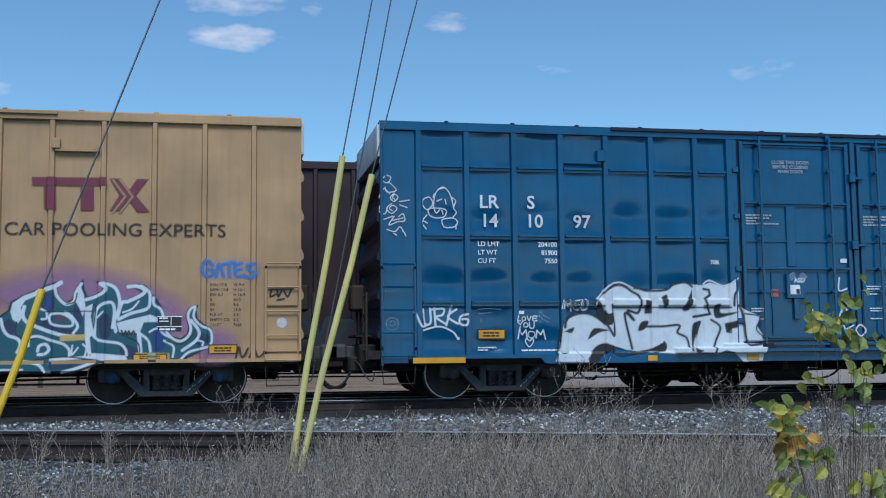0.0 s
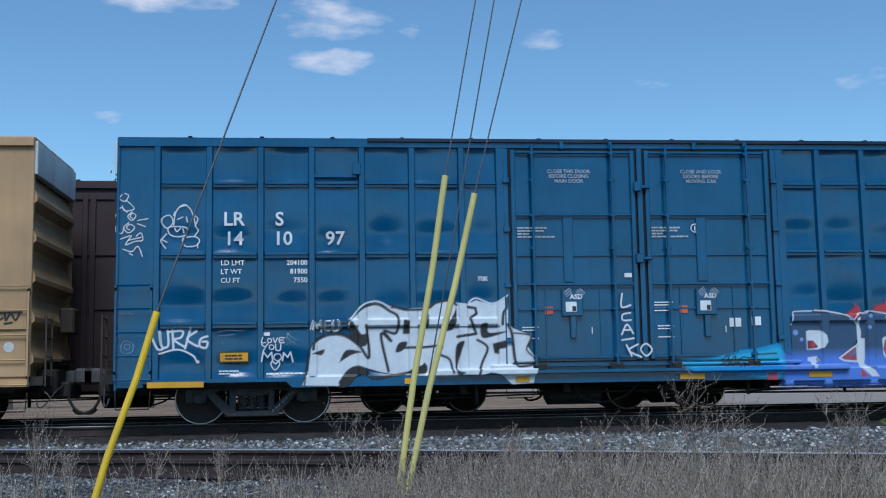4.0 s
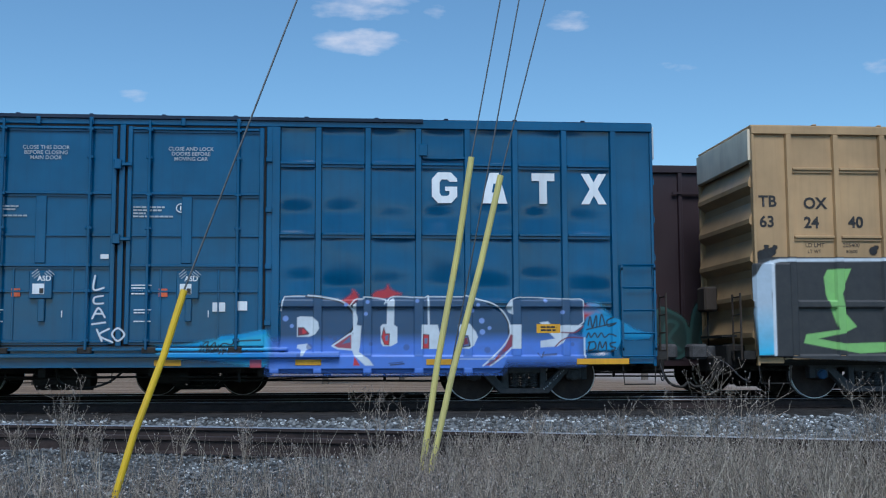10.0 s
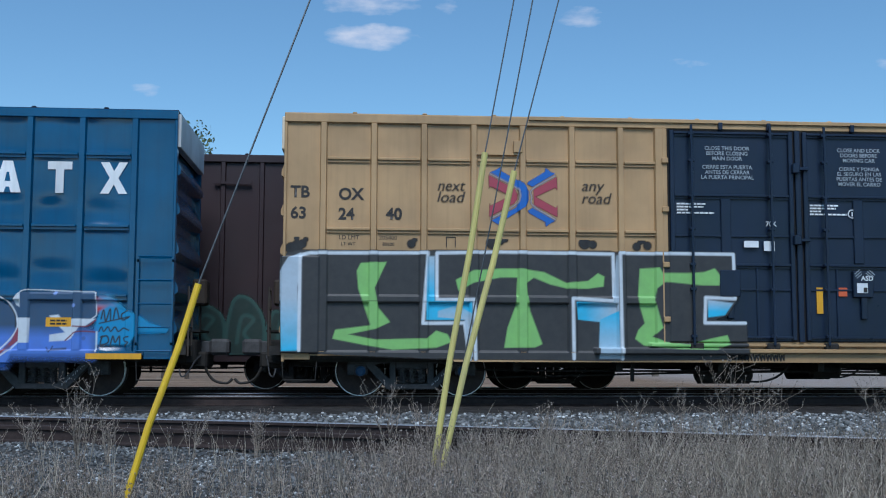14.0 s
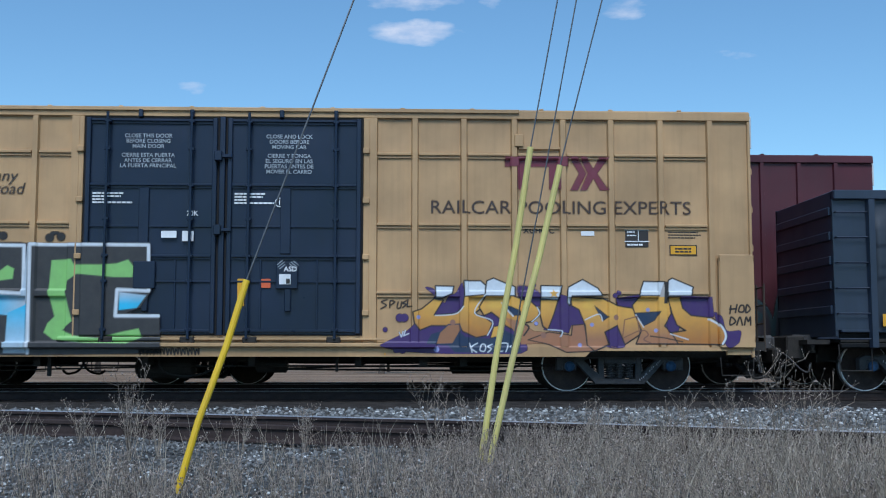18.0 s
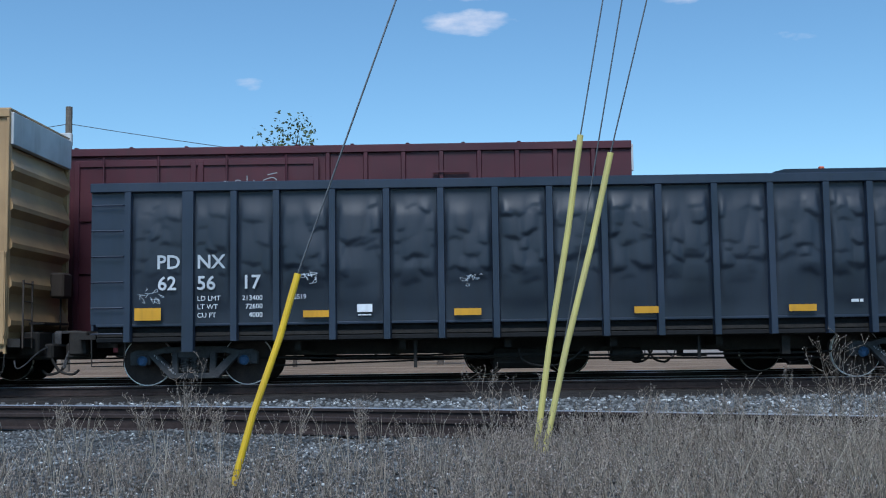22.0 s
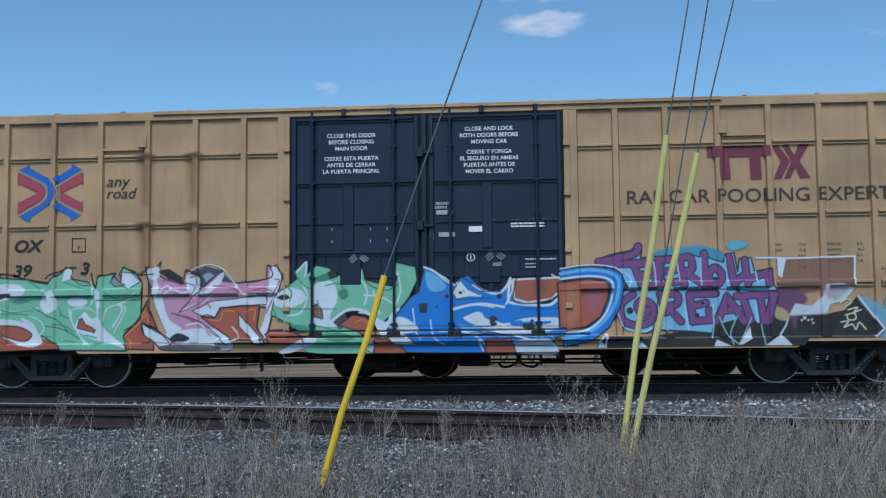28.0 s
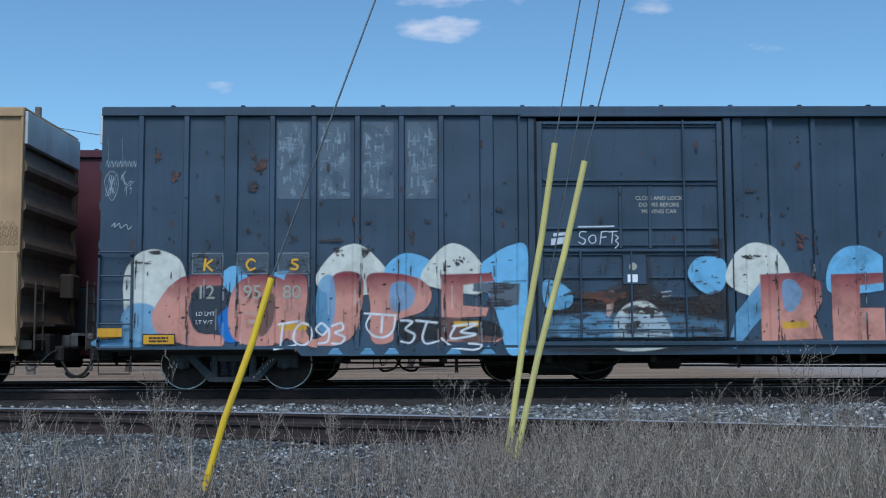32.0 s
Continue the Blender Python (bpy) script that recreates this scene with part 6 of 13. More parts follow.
    p.line([(2.72, 1.5), (2.75, 1.42), (2.79, 1.5)], 0.022, SNOW)
    p.line([(2.91, 1.5), (2.83, 1.5), (2.83, 1.42), (2.91, 1.42)], 0.022, SNOW)
    p.line([(2.83, 1.46), (2.89, 1.46)], 0.022, SNOW)
    p.line([(2.52, 1.39), (2.57, 1.35), (2.63, 1.4)], 0.022, SNOW)
    p.line([(2.59, 1.35), (2.55, 1.27)], 0.022, SNOW)
    p.line([(2.76, 1.39), (2.77, 1.29), (2.84, 1.29), (2.85, 1.39)], 0.022, SNOW)
    p.line([(2.75, 0.94), (2.68, 1.03), (2.7, 1.09), (2.76, 1.05), (2.81, 1.09), (2.83, 1.03), (2.75, 0.94)], 0.022, SNOW)
    p.line([(2.69, 1.46), (2.68, 1.43), (2.66, 1.42), (2.63, 1.43), (2.62, 1.46), (2.63, 1.48), (2.66, 1.49), (2.68, 1.48), (2.69, 1.46)], 0.02, SNOW)
    p.line([(2.73, 1.34), (2.72, 1.31), (2.69, 1.3), (2.66, 1.31), (2.65, 1.34), (2.66, 1.37), (2.69, 1.38), (2.72, 1.36), (2.73, 1.34)], 0.02, SNOW)
    p.line([(2.86, 1.16), (2.84, 1.12), (2.79, 1.1), (2.75, 1.12), (2.73, 1.16), (2.75, 1.21), (2.8, 1.22), (2.84, 1.21), (2.86, 1.16)], 0.018, SNOW)
    p.line([(2.52, 1.09), (2.55, 1.26), (2.62, 1.16), (2.69, 1.25), (2.71, 1.1)], 0.026, SNOW, curve=False)
    p.line([(2.88, 1.1), (2.9, 1.24), (2.97, 1.16), (3.02, 1.25), (3.06, 1.08)], 0.026, SNOW, curve=False)
    p.line([(3.37, 1.64), (3.41, 1.79), (3.48, 1.7), (3.55, 1.8), (3.57, 1.65)], 0.026, SNOW, curve=False)
    p.line([(3.72, 1.79), (3.63, 1.78), (3.63, 1.64), (3.74, 1.65)], 0.026, SNOW, curve=False)
    p.line([(3.63, 1.71), (3.71, 1.71)], 0.026, SNOW, curve=False)
    p.line([(3.77, 1.8), (3.78, 1.65), (3.87, 1.66), (3.85, 1.81)], 0.026, SNOW, curve=False)
    p.line([(1.75, 1.61), (1.9, 1.64), (2.21, 1.63)], 0.012, SNOW, alpha=0.35)
    p.line([(1.79, 1.55), (2.05, 1.57)], 0.012, SNOW, alpha=0.35)
    p.line([(1.84, 1.45), (1.85, 1.39)], 0.012, SNOW, alpha=0.35)
    p.line([(2.95, 1.59), (3.06, 1.5), (3.16, 1.45)], 0.012, SNOW, alpha=0.35)
    p.line([(3.01, 1.6), (2.95, 1.5), (3.12, 1.39)], 0.012, SNOW, alpha=0.35)
    p.line([(0.08, 1.93), (0.13, 1.97), (0.16, 1.94), (0.23, 1.96), (0.3, 1.95)], 0.012, SNOW, alpha=0.35)
    p.line([(0.32, 1.37), (0.29, 1.29), (0.21, 1.26), (0.13, 1.29), (0.1, 1.37), (0.14, 1.45), (0.21, 1.48), (0.29, 1.45), (0.32, 1.37)], 0.014, SNOW, alpha=0.35)
    p.line([(0.26, 1.38), (0.25, 1.34), (0.21, 1.33), (0.18, 1.34), (0.16, 1.38), (0.18, 1.41), (0.21, 1.43), (0.25, 1.41), (0.26, 1.38)], 0.012, SNOW, alpha=0.35)
    p.line([(3.01, 1.45), (2.99, 1.4), (2.95, 1.39), (2.9, 1.4), (2.89, 1.45), (2.9, 1.49), (2.95, 1.51), (2.99, 1.49), (3.01, 1.45)], 0.01, SNOW, alpha=0.3)
    return p.put(car, depth, 'graffiti', 'white marker scribbles, a cartoon face and a heart', 0.004)


def paint_b1(car, depth):
    p = Paint(3.1, 7.53, 0.58, 2.25)
    p.fill([(3.22, 0.66), (3.33, 0.92), (3.38, 1.29), (3.43, 1.43), (3.66, 1.56), (3.95, 1.54), (4.15, 1.38), (4.16, 1.6), (4.03, 1.66), (4.04, 1.82), (4.27, 2.03), (4.54, 2.1), (4.78, 2), (5.07, 1.99), (5.46, 2.01), (5.6, 2.11), (5.82, 2.15), (5.97, 2.09), (6.17, 2.07), (6.33, 2.13), (6.63, 2.05), (6.9, 2.17), (6.89, 1.69), (6.99, 1.61), (7.29, 1.49), (7.23, 1.29), (7.39, 1.05), (7.43, 0.97), (7.33, 0.64), (6.94, 0.62), (6.74, 0.8), (6.56, 0.84), (6.38, 0.78), (6.15, 0.8), (5.76, 0.77), (5.17, 0.81), (4.88, 0.83), (4.61, 0.87), (4.29, 0.97), (4.06, 0.87), (3.92, 0.64)], SNOW)
    p.line([(3.42, 1.29), (3.46, 1.43), (3.68, 1.54), (3.95, 1.53), (4.21, 1.36), (4.37, 1.13), (4.4, 1.25), (4.35, 1.7)], 0.05, COAL)
    p.line([(4.04, 1.78), (4.29, 2.01), (4.54, 2.08), (4.76, 1.96), (4.92, 1.84), (4.88, 1.56), (4.67, 1.6), (4.79, 1.42), (4.61, 1.54), (4.74, 0.89)], 0.05, COAL)
    p.fill([(4.15, 1.38), (4.05, 1.64), (4.1, 1.78), (4.26, 1.55), (4.38, 1.56), (4.34, 1.34)], COAL, curve=True)
    p.fill([(3.4, 1.21), (3.61, 1.29), (3.57, 1.19), (3.46, 1.2)], COAL, curve=True)
    p.fill([(3.9, 1.07), (4.1, 1.19), (4.27, 1.23), (4, 1.27), (3.87, 1.05)], COAL, curve=True)
    p.fill([(4.87, 1.22), (4.93, 1.38), (5.08, 1.4), (5.01, 1.26)], COAL, curve=True)
    p.fill([(5.02, 1.8), (5.13, 1.78), (5.12, 1.54), (5, 1.54)], COAL)
    p.fill([(5.35, 1.84), (5.47, 1.89), (5.45, 1.64), (5.37, 1.7)], COAL, curve=True)
    p.fill([(5.76, 1.62), (5.92, 1.89), (5.97, 2.01), (5.96, 1.73), (5.88, 1.6)], COAL, curve=True)
    p.line([(5.98, 1.48), (6.32, 1.53), (6.21, 1.81), (6.33, 1.89), (6.31, 1.99), (6.17, 2.01)], 0.05, COAL, curve=False)
    p.fill([(6.41, 1.69), (6.53, 1.71), (6.55, 1.55), (6.89, 1.57), (6.5, 1.45), (6.4, 1.51)], COAL, curve=True)
    p.fill([(5.95, 1.3), (6.1, 1.4), (6.03, 1.18), (5.97, 0.9), (6.11, 0.84), (5.95, 0.82)], COAL, curve=True)
    p.fill([(6.61, 1.35), (6.87, 1.41), (6.87, 1.27), (6.73, 1.25), (6.72, 1.16), (6.64, 1.18)], COAL)
    p.fill([(6.73, 1.24), (6.81, 1.25), (6.81, 1.2), (6.73, 1.18)], SNOW, curve=True)
    p.line([(6.79, 1.69), (6.81, 1.89), (6.87, 1.99), (6.88, 2.15)], 0.05, COAL)
    p.line([(6.87, 1.69), (6.95, 1.53), (7.01, 1), (7.17, 0.94), (7.41, 0.99)], 0.05, COAL)
    p.line([(4.97, 1.3), (5.36, 1.3), (5.69, 1.32), (5.65, 1.18), (5.83, 1.08), (5.89, 0.84)], 0.045, COAL)
    p.line([(6.34, 1.42), (6.52, 1.28), (6.42, 1.02), (6.35, 0.8)], 0.045, COAL)
    p.line([(4.8, 2.05), (5.07, 1.97), (5.44, 1.99), (5.6, 2.09), (5.84, 2.13), (5.97, 2.05)], 0.045, COAL)
    p.line([(3.88, 0.7), (4.04, 0.91), (4.22, 0.97), (4.35, 0.89), (4.49, 0.77), (4.94, 0.83), (5.36, 0.91), (5.38, 1)], 0.05, COAL)
    p.fill([(3.86, 0.64), (4.01, 0.87), (4.2, 0.97), (4.39, 0.81), (4.2, 0.83), (4.03, 0.64)], COAL, curve=True)
    p.fill([(5.07, 0.86), (5.4, 1), (5.39, 0.83)], COAL, curve=True)
    p.line([(3.34, 1.27), (3.31, 1.02), (3.26, 0.66)], 0.03, COAL)
    p.line([(6.99, 1.53), (7.29, 1.47), (7.21, 1.23), (7.41, 1.05)], 0.03, COAL)
    p.line([(3.41, 1.64), (4.03, 1.66)], 0.018, COAL)
    # shade under the belt rail, painted as a dark line
    p.line([(4.34, 1.66), (6.73, 1.65)], 0.03, COAL, curve=False)
    p.line([(3.41, 1.64), (3.44, 1.76), (3.5, 1.66), (3.54, 1.78), (3.56, 1.6)], 0.03, SNOW)
    p.line([(3.63, 1.76), (3.62, 1.64), (3.7, 1.62)], 0.03, SNOW)
    p.line([(3.62, 1.7), (3.68, 1.7)], 0.03, SNOW)
    p.line([(3.75, 1.76), (3.77, 1.62), (3.87, 1.64), (3.87, 1.78)], 0.03, SNOW)
    p.line([(4.08, 1.82), (4.29, 2.06), (4.54, 2.13), (4.78, 2.02)], 0.03, SNOW)
    p.line([(6.19, 2.09), (6.33, 2.17), (6.63, 2.07), (6.89, 2.21)], 0.03, SNOW)
    return p.put(car, depth, 'graffiti', 'white and black block-letter graffiti', 0.004)


def paint_b2(car, depth):
    p = Paint(9.59, 18.9, 0.46, 2.26, 0.0135)
    p.fill([(13.23, 1.77), (13.42, 1.92), (13.44, 2), (13.52, 1.94), (13.54, 1.82), (13.38, 1.72)], CRIMSON, curve=True, soft=0.06, alpha=0.8)
    p.fill([(13.8, 1.86), (13.85, 1.96), (14.01, 2), (14.07, 2.09), (14.13, 2), (14.32, 1.92), (14.19, 1.88), (14.09, 1.77), (14.03, 1.82)], CRIMSON, curve=True, soft=0.06, alpha=0.85)
    p.fill([(17.56, 1.69), (17.77, 1.73), (17.94, 1.61), (17.76, 1.48), (17.6, 1.49)], CRIMSON, curve=True, soft=0.08, alpha=0.8)
    p.fill([(10, 0.97), (10.55, 1.01), (11.04, 1.1), (11.54, 1.18), (11.94, 1.23), (11.94, 0.68), (10.94, 0.77), (10.35, 0.79)], CYAN, curve=True, soft=0.1, alpha=0.85)
    p.fill([(10.15, 0.84), (10.94, 0.91), (11.84, 0.93), (11.89, 0.74), (10.94, 0.75)], ROYAL, curve=True, soft=0.08, alpha=0.8)
    p.line([(10.79, 0.97), (10.94, 1.08), (10.92, 0.93), (11.06, 1.06), (11.06, 0.92), (11.2, 1.04), (11.34, 1.02), (11.44, 1.08), (11.84, 1.1)], 0.025, COAL)
    p.line([(10.84, 0.87), (11, 0.91), (11.08, 0.85), (11.24, 0.92), (11.34, 0.84), (11.62, 0.92)], 0.02, COAL)
    p.fill([(17.56, 1.61), (17.78, 1.76), (17.93, 1.69), (18, 1.56)], (0.10,0.48,0.80), curve=True, soft=0.1, alpha=0.6)
    p.fill([(17.57, 1.23), (17.65, 1.5), (17.82, 1.6), (17.99, 1.55), (18.23, 1.47), (18.4, 1.38), (18.51, 1.3), (18.85, 1.19), (18.81, 1.11), (18.53, 1.09), (18.29, 1.09), (18.18, 0.91), (17.58, 0.91)], (0.02, 0.26, 0.52), soft=0.05, alpha=0.93)
    p.fill([(17.89, 1.6), (17.79, 1.71), (17.65, 1.74), (18, 1.6), (18.1, 1.52)], (0.03, 0.30, 0.58), curve=True, soft=0.05, alpha=0.8)
    p.fill([(12.18, 0.62), (12.19, 1.78), (12.26, 1.87), (12.72, 1.87), (13.08, 1.82), (13.31, 1.74), (13.47, 1.6), (13.54, 1.82), (13.95, 1.83), (14.17, 1.87), (14.67, 1.87), (15.08, 1.86), (15.44, 1.88), (15.8, 1.77), (16.1, 1.59), (16.3, 1.82), (17.47, 1.84), (17.59, 1.81), (17.6, 1.32), (17.39, 1.2), (17.59, 1.15), (17.58, 0.77), (16.18, 0.75), (15.97, 0.64), (12.2, 0.62)], (0.035,0.082,0.165), alpha=0.9)
    p.fill([(12, 1.08), (16.3, 1.14), (17.58, 1.14), (17.57, 0.69), (16.2, 0.7), (16.07, 0.52), (11.99, 0.54)], PERI, soft=0.22, alpha=0.97)
    p.fill([(12, 0.82), (16.2, 0.8), (16.07, 0.52), (11.99, 0.54)], PERI, alpha=0.9)
    p.line([(12, 0.87), (16.18, 0.8)], 0.03, (0.30,0.42,0.85), soft=0.03, alpha=0.4)
    p.line([(12.19, 1.62), (12.23, 1.83), (12.31, 1.87), (12.72, 1.87), (13.08, 1.82)], 0.022, SNOW)
    p.line([(12.62, 1.87), (13.08, 1.81), (13.31, 1.72), (13.45, 1.57), (13.49, 1.44), (13.4, 1.24), (13.11, 1.03)], 0.026, COAL)
    p.line([(12.66, 1.89), (13.11, 1.83), (13.33, 1.74), (13.48, 1.6), (13.52, 1.44), (13.43, 1.22), (13.13, 1.01)], 0.026, SNOW)
    p.line([(13.41, 1.72), (13.5, 1.82), (13.64, 1.83), (13.66, 1.86), (14.01, 1.82), (14.01, 1.74)], 0.022, SNOW)
    p.line([(14.05, 1.76), (14.17, 1.87), (14.67, 1.85), (14.77, 1.88)], 0.022, SNOW)
    p.line([(14.79, 1.88), (14.8, 1.37)], 0.035, SNOW, curve=False)
    p.line([(14.81, 1.87), (15.18, 1.87), (15.43, 1.87)], 0.022, SNOW)
    p.line([(15.45, 1.89), (15.7, 1.82), (15.95, 1.74), (16.13, 1.61), (16.24, 1.41), (16.26, 1.2), (16.13, 0.98), (15.89, 0.75), (15.76, 0.64)], 0.026, SNOW)
    p.line([(16.12, 1.58), (16.22, 1.41), (16.23, 1.21)], 0.022, COAL)
    p.line([(16.19, 1.69), (16.3, 1.82), (16.53, 1.86), (17.28, 1.83), (17.55, 1.83), (17.59, 1.76)], 0.018, SNOW)
    p.line([(17.59, 1.76), (17.6, 1.42), (17.42, 1.28)], 0.018, SNOW, curve=False)
    p.fill([(12.47, 1.5), (12.53, 1.52), (12.74, 1.51), (12.84, 1.42), (12.86, 1.3), (12.79, 1.2), (12.69, 1.16), (12.47, 1.16)], SNOW)
    p.fill([(12.49, 1.32), (12.59, 1.32), (12.68, 1.22), (12.67, 1.2), (12.49, 1.18)], MAROON, edge=COAL, edge_w=0.012)
    p.fill([(12.57, 1.3), (12.64, 1.24), (12.57, 1.21)], CRIMSON, curve=True)
    p.fill([(12.48, 1.02), (12.65, 1.04), (12.73, 0.96), (12.63, 0.92), (12.58, 0.82), (12.54, 0.82), (12.54, 0.93), (12.47, 0.96)], SNOW, alpha=0.9)
    p.fill([(13.45, 1.72), (13.51, 1.76), (13.51, 1.37), (13.6, 1.35), (13.58, 1.01), (13.56, 0.89), (13.74, 0.76), (13.82, 0.65), (13.67, 0.65), (13.47, 0.83), (13.44, 0.93), (13.46, 1.2)], SNOW)
    p.fill([(13.48, 0.81), (13.58, 0.65), (13.46, 0.65)], CRIMSON)
    p.fill([(13.09, 1), (13.4, 1.21), (13.44, 1.2), (13.44, 0.93), (13.19, 0.95)], (0.30,0.06,0.09), edge=SNOW, edge_w=0.03)
    p.fill([(13.26, 1.03), (13.4, 1.16), (13.41, 1.06)], (0.10,0.16,0.30))
    p.fill([(14.06, 1.77), (14.17, 1.85), (14.19, 1.8), (14.18, 1.37), (14.24, 1.33), (14.24, 1.05), (14.13, 0.99), (13.99, 0.99), (13.95, 1.05), (13.94, 1.34), (13.98, 1.38), (14.05, 1.38)], SNOW)
    p.fill([(14, 1.32), (14.03, 1.21), (14.1, 1.21), (14.09, 1.01), (14.01, 1.02), (13.96, 1.15)], CRIMSON, edge=COAL, edge_w=0.014)
    p.fill([(14.02, 1.17), (14.08, 1.19), (14.07, 1.09), (14.03, 1.09)], (0.10,0.16,0.30))
    p.fill([(14.67, 1.37), (14.96, 1.37), (15, 1.21), (15, 0.94), (14.66, 0.94)], SNOW)
    p.fill([(14.7, 1.2), (14.8, 1.19), (14.8, 0.95), (14.69, 0.95)], CRIMSON, edge=COAL, edge_w=0.014)
    p.fill([(14.72, 1.13), (14.78, 1.13), (14.77, 1.03), (14.72, 1.03)], (0.12,0.18,0.32))
    p.fill([(15.32, 1.37), (15.52, 1.39), (15.64, 1.25), (15.68, 1.15), (15.61, 1), (15.51, 0.94), (15.36, 0.95), (15.35, 1.21)], SNOW)
    p.fill([(15.39, 1.17), (15.49, 1.17), (15.53, 0.99), (15.4, 0.97)], (0.10,0.14,0.30), edge=COAL, edge_w=0.02)
    p.fill([(15.42, 1.13), (15.48, 1.14), (15.5, 1.03), (15.42, 1.01)], MAROON)
    p.fill([(16.24, 1.37), (16.47, 1.37), (16.46, 0.94), (16.29, 0.94)], SNOW)
    p.fill([(16.27, 1.2), (16.3, 1.18), (16.29, 0.98), (16.12, 0.84), (15.91, 0.65), (15.79, 0.64), (15.97, 0.76), (16.17, 0.98)], (0.22,0.04,0.07))
    p.line([(16.29, 0.96), (16.12, 0.8), (15.89, 0.64)], 0.025, SNOW)
    p.fill([(16.18, 1.69), (16.3, 1.81), (16.31, 1.55), (16.23, 1.59)], SNOW)
    p.fill([(16.79, 1.41), (16.95, 1.43), (17.03, 1.34), (17.24, 1.36), (17.59, 1.36), (17.42, 1.24), (17.32, 1.22), (17.21, 1.04), (17.12, 0.98), (16.81, 0.96), (16.81, 1.08), (17.07, 1.12)], SNOW, alpha=0.95)
    p.line([(17.19, 1.23), (17.44, 1.23), (17.59, 1.34)], 0.022, MAROON)
    p.line([(17.58, 1.13), (17.27, 1.13), (17.08, 0.98)], 0.022, MAROON)
    p.line([(17.61, 1.13), (17.61, 0.79)], 0.026, SNOW, curve=False)
    p.disc(12.27, 1.48, 0.05, (0.20,0.30,0.62))
    p.disc(15.55, 1.81, 0.05, (0.20,0.30,0.62))
    p.disc(15.57, 1.63, 0.05, (0.20,0.30,0.62))
    p.disc(15.75, 1.44, 0.05, (0.20,0.30,0.62))
    p.disc(15.76, 1.24, 0.05, (0.20,0.30,0.62))
    p.disc(12.38, 1.35, 0.035, (0.20,0.30,0.62))
    p.disc(13.71, 1.77, 0.035, (0.20,0.30,0.62))
    p.disc(13.68, 1.56, 0.035, (0.20,0.30,0.62))
    p.disc(14.59, 1.79, 0.035, (0.20,0.30,0.62))
    p.disc(15.89, 1.31, 0.035, (0.20,0.30,0.62))
    p.disc(16.9, 1.8, 0.035, (0.20,0.30,0.62))
    p.disc(17.21, 1.59, 0.035, (0.20,0.30,0.62))
    p.disc(15.68, 1.72, 0.035, (0.20,0.30,0.62))
    p.disc(13.33, 1.72, 0.035, (0.20,0.30,0.62))
    p.disc(12.69, 0.98, 0.055, (0.055,0.085,0.20), alpha=0.6)
    p.disc(14.4, 0.97, 0.055, (0.055,0.085,0.20), alpha=0.6)
    p.disc(15.0, 0.87, 0.055, (0.055,0.085,0.20), alpha=0.6)
    p.disc(15.85, 0.92, 0.055, (0.055,0.085,0.20), alpha=0.6)
    p.disc(16.11, 0.85, 0.055, (0.055,0.085,0.20), alpha=0.6)
    p.disc(15.92, 0.72, 0.055, (0.055,0.085,0.20), alpha=0.6)
    p.disc(12.92, 1.12, 0.035, (0.055,0.085,0.20), alpha=0.6)
    p.disc(13.05, 1.16, 0.035, (0.055,0.085,0.20), alpha=0.6)
    p.disc(13.14, 1.12, 0.035, (0.055,0.085,0.20), alpha=0.6)
    p.disc(13.77, 1.03, 0.035, (0.055,0.085,0.20), alpha=0.6)
    p.disc(17.39, 1.02, 0.035, (0.055,0.085,0.20), alpha=0.6)
    p.disc(12.5, 0.82, 0.035, (0.055,0.085,0.20), alpha=0.6)
    p.line([(14.09, 0.69), (14.33, 0.71)], 0.014, COAL, curve=False, alpha=0.8)
    p.line([(14.12, 0.66), (14.35, 0.68)], 0.03, COAL, curve=False, alpha=0.8)
    p.line([(15.27, 0.76), (15.97, 0.76)], 0.018, SNOW, curve=False, alpha=0.6)
    p.line([(16.85, 0.82), (17.09, 0.84)], 0.04, COAL, curve=False, alpha=0.7)
    p.line([(16.76, 0.86), (16.82, 0.78), (16.87, 0.88)], 0.02, COAL, curve=False, alpha=0.8)
    p.line([(17.68, 1.36), (17.72, 1.51), (17.76, 1.32), (17.83, 1.53), (17.84, 1.34)], 0.026, COAL)
    p.line([(17.89, 1.36), (17.93, 1.55), (17.99, 1.36)], 0.026, COAL)
    p.line([(18.14, 1.5), (18.03, 1.44), (18.05, 1.34), (18.16, 1.38)], 0.026, COAL)
    p.line([(17.65, 1.28), (18.18, 1.4)], 0.022, COAL)
    p.line([(17.65, 1.14), (17.69, 1.22), (17.73, 1.14), (17.8, 1.22), (17.85, 1.14), (17.92, 1.22), (17.98, 1.14), (18.07, 1.2), (18.17, 1.16)], 0.024, COAL)
    p.line([(17.71, 1.06), (17.68, 0.91), (17.81, 0.95), (17.79, 1.06), (17.68, 1.04)], 0.028, COAL)
    p.line([(17.85, 0.91), (17.89, 1.06), (17.93, 0.95), (18, 1.06), (18.01, 0.91)], 0.026, COAL)
    p.line([(18.16, 1.05), (18.08, 1.03), (18.1, 0.97), (18.16, 0.95), (18.1, 0.89)], 0.026, COAL)
    p.fill([(11.66, 0.76), (11.86, 0.76), (11.86, 0.62), (11.66, 0.62)], CRIMSON, alpha=0.8)
    p.line([(10.06, 0.96), (10.43, 0.97), (10.76, 1.01), (10.82, 1.04)], 0.07, (0.02, 0.28, 0.60), soft=0.05, alpha=0.8)
    p.line([(10.29, 0.84), (10.76, 0.86), (11.16, 0.84), (11.49, 0.83)], 0.07, (0.02, 0.28, 0.60), soft=0.05, alpha=0.8)
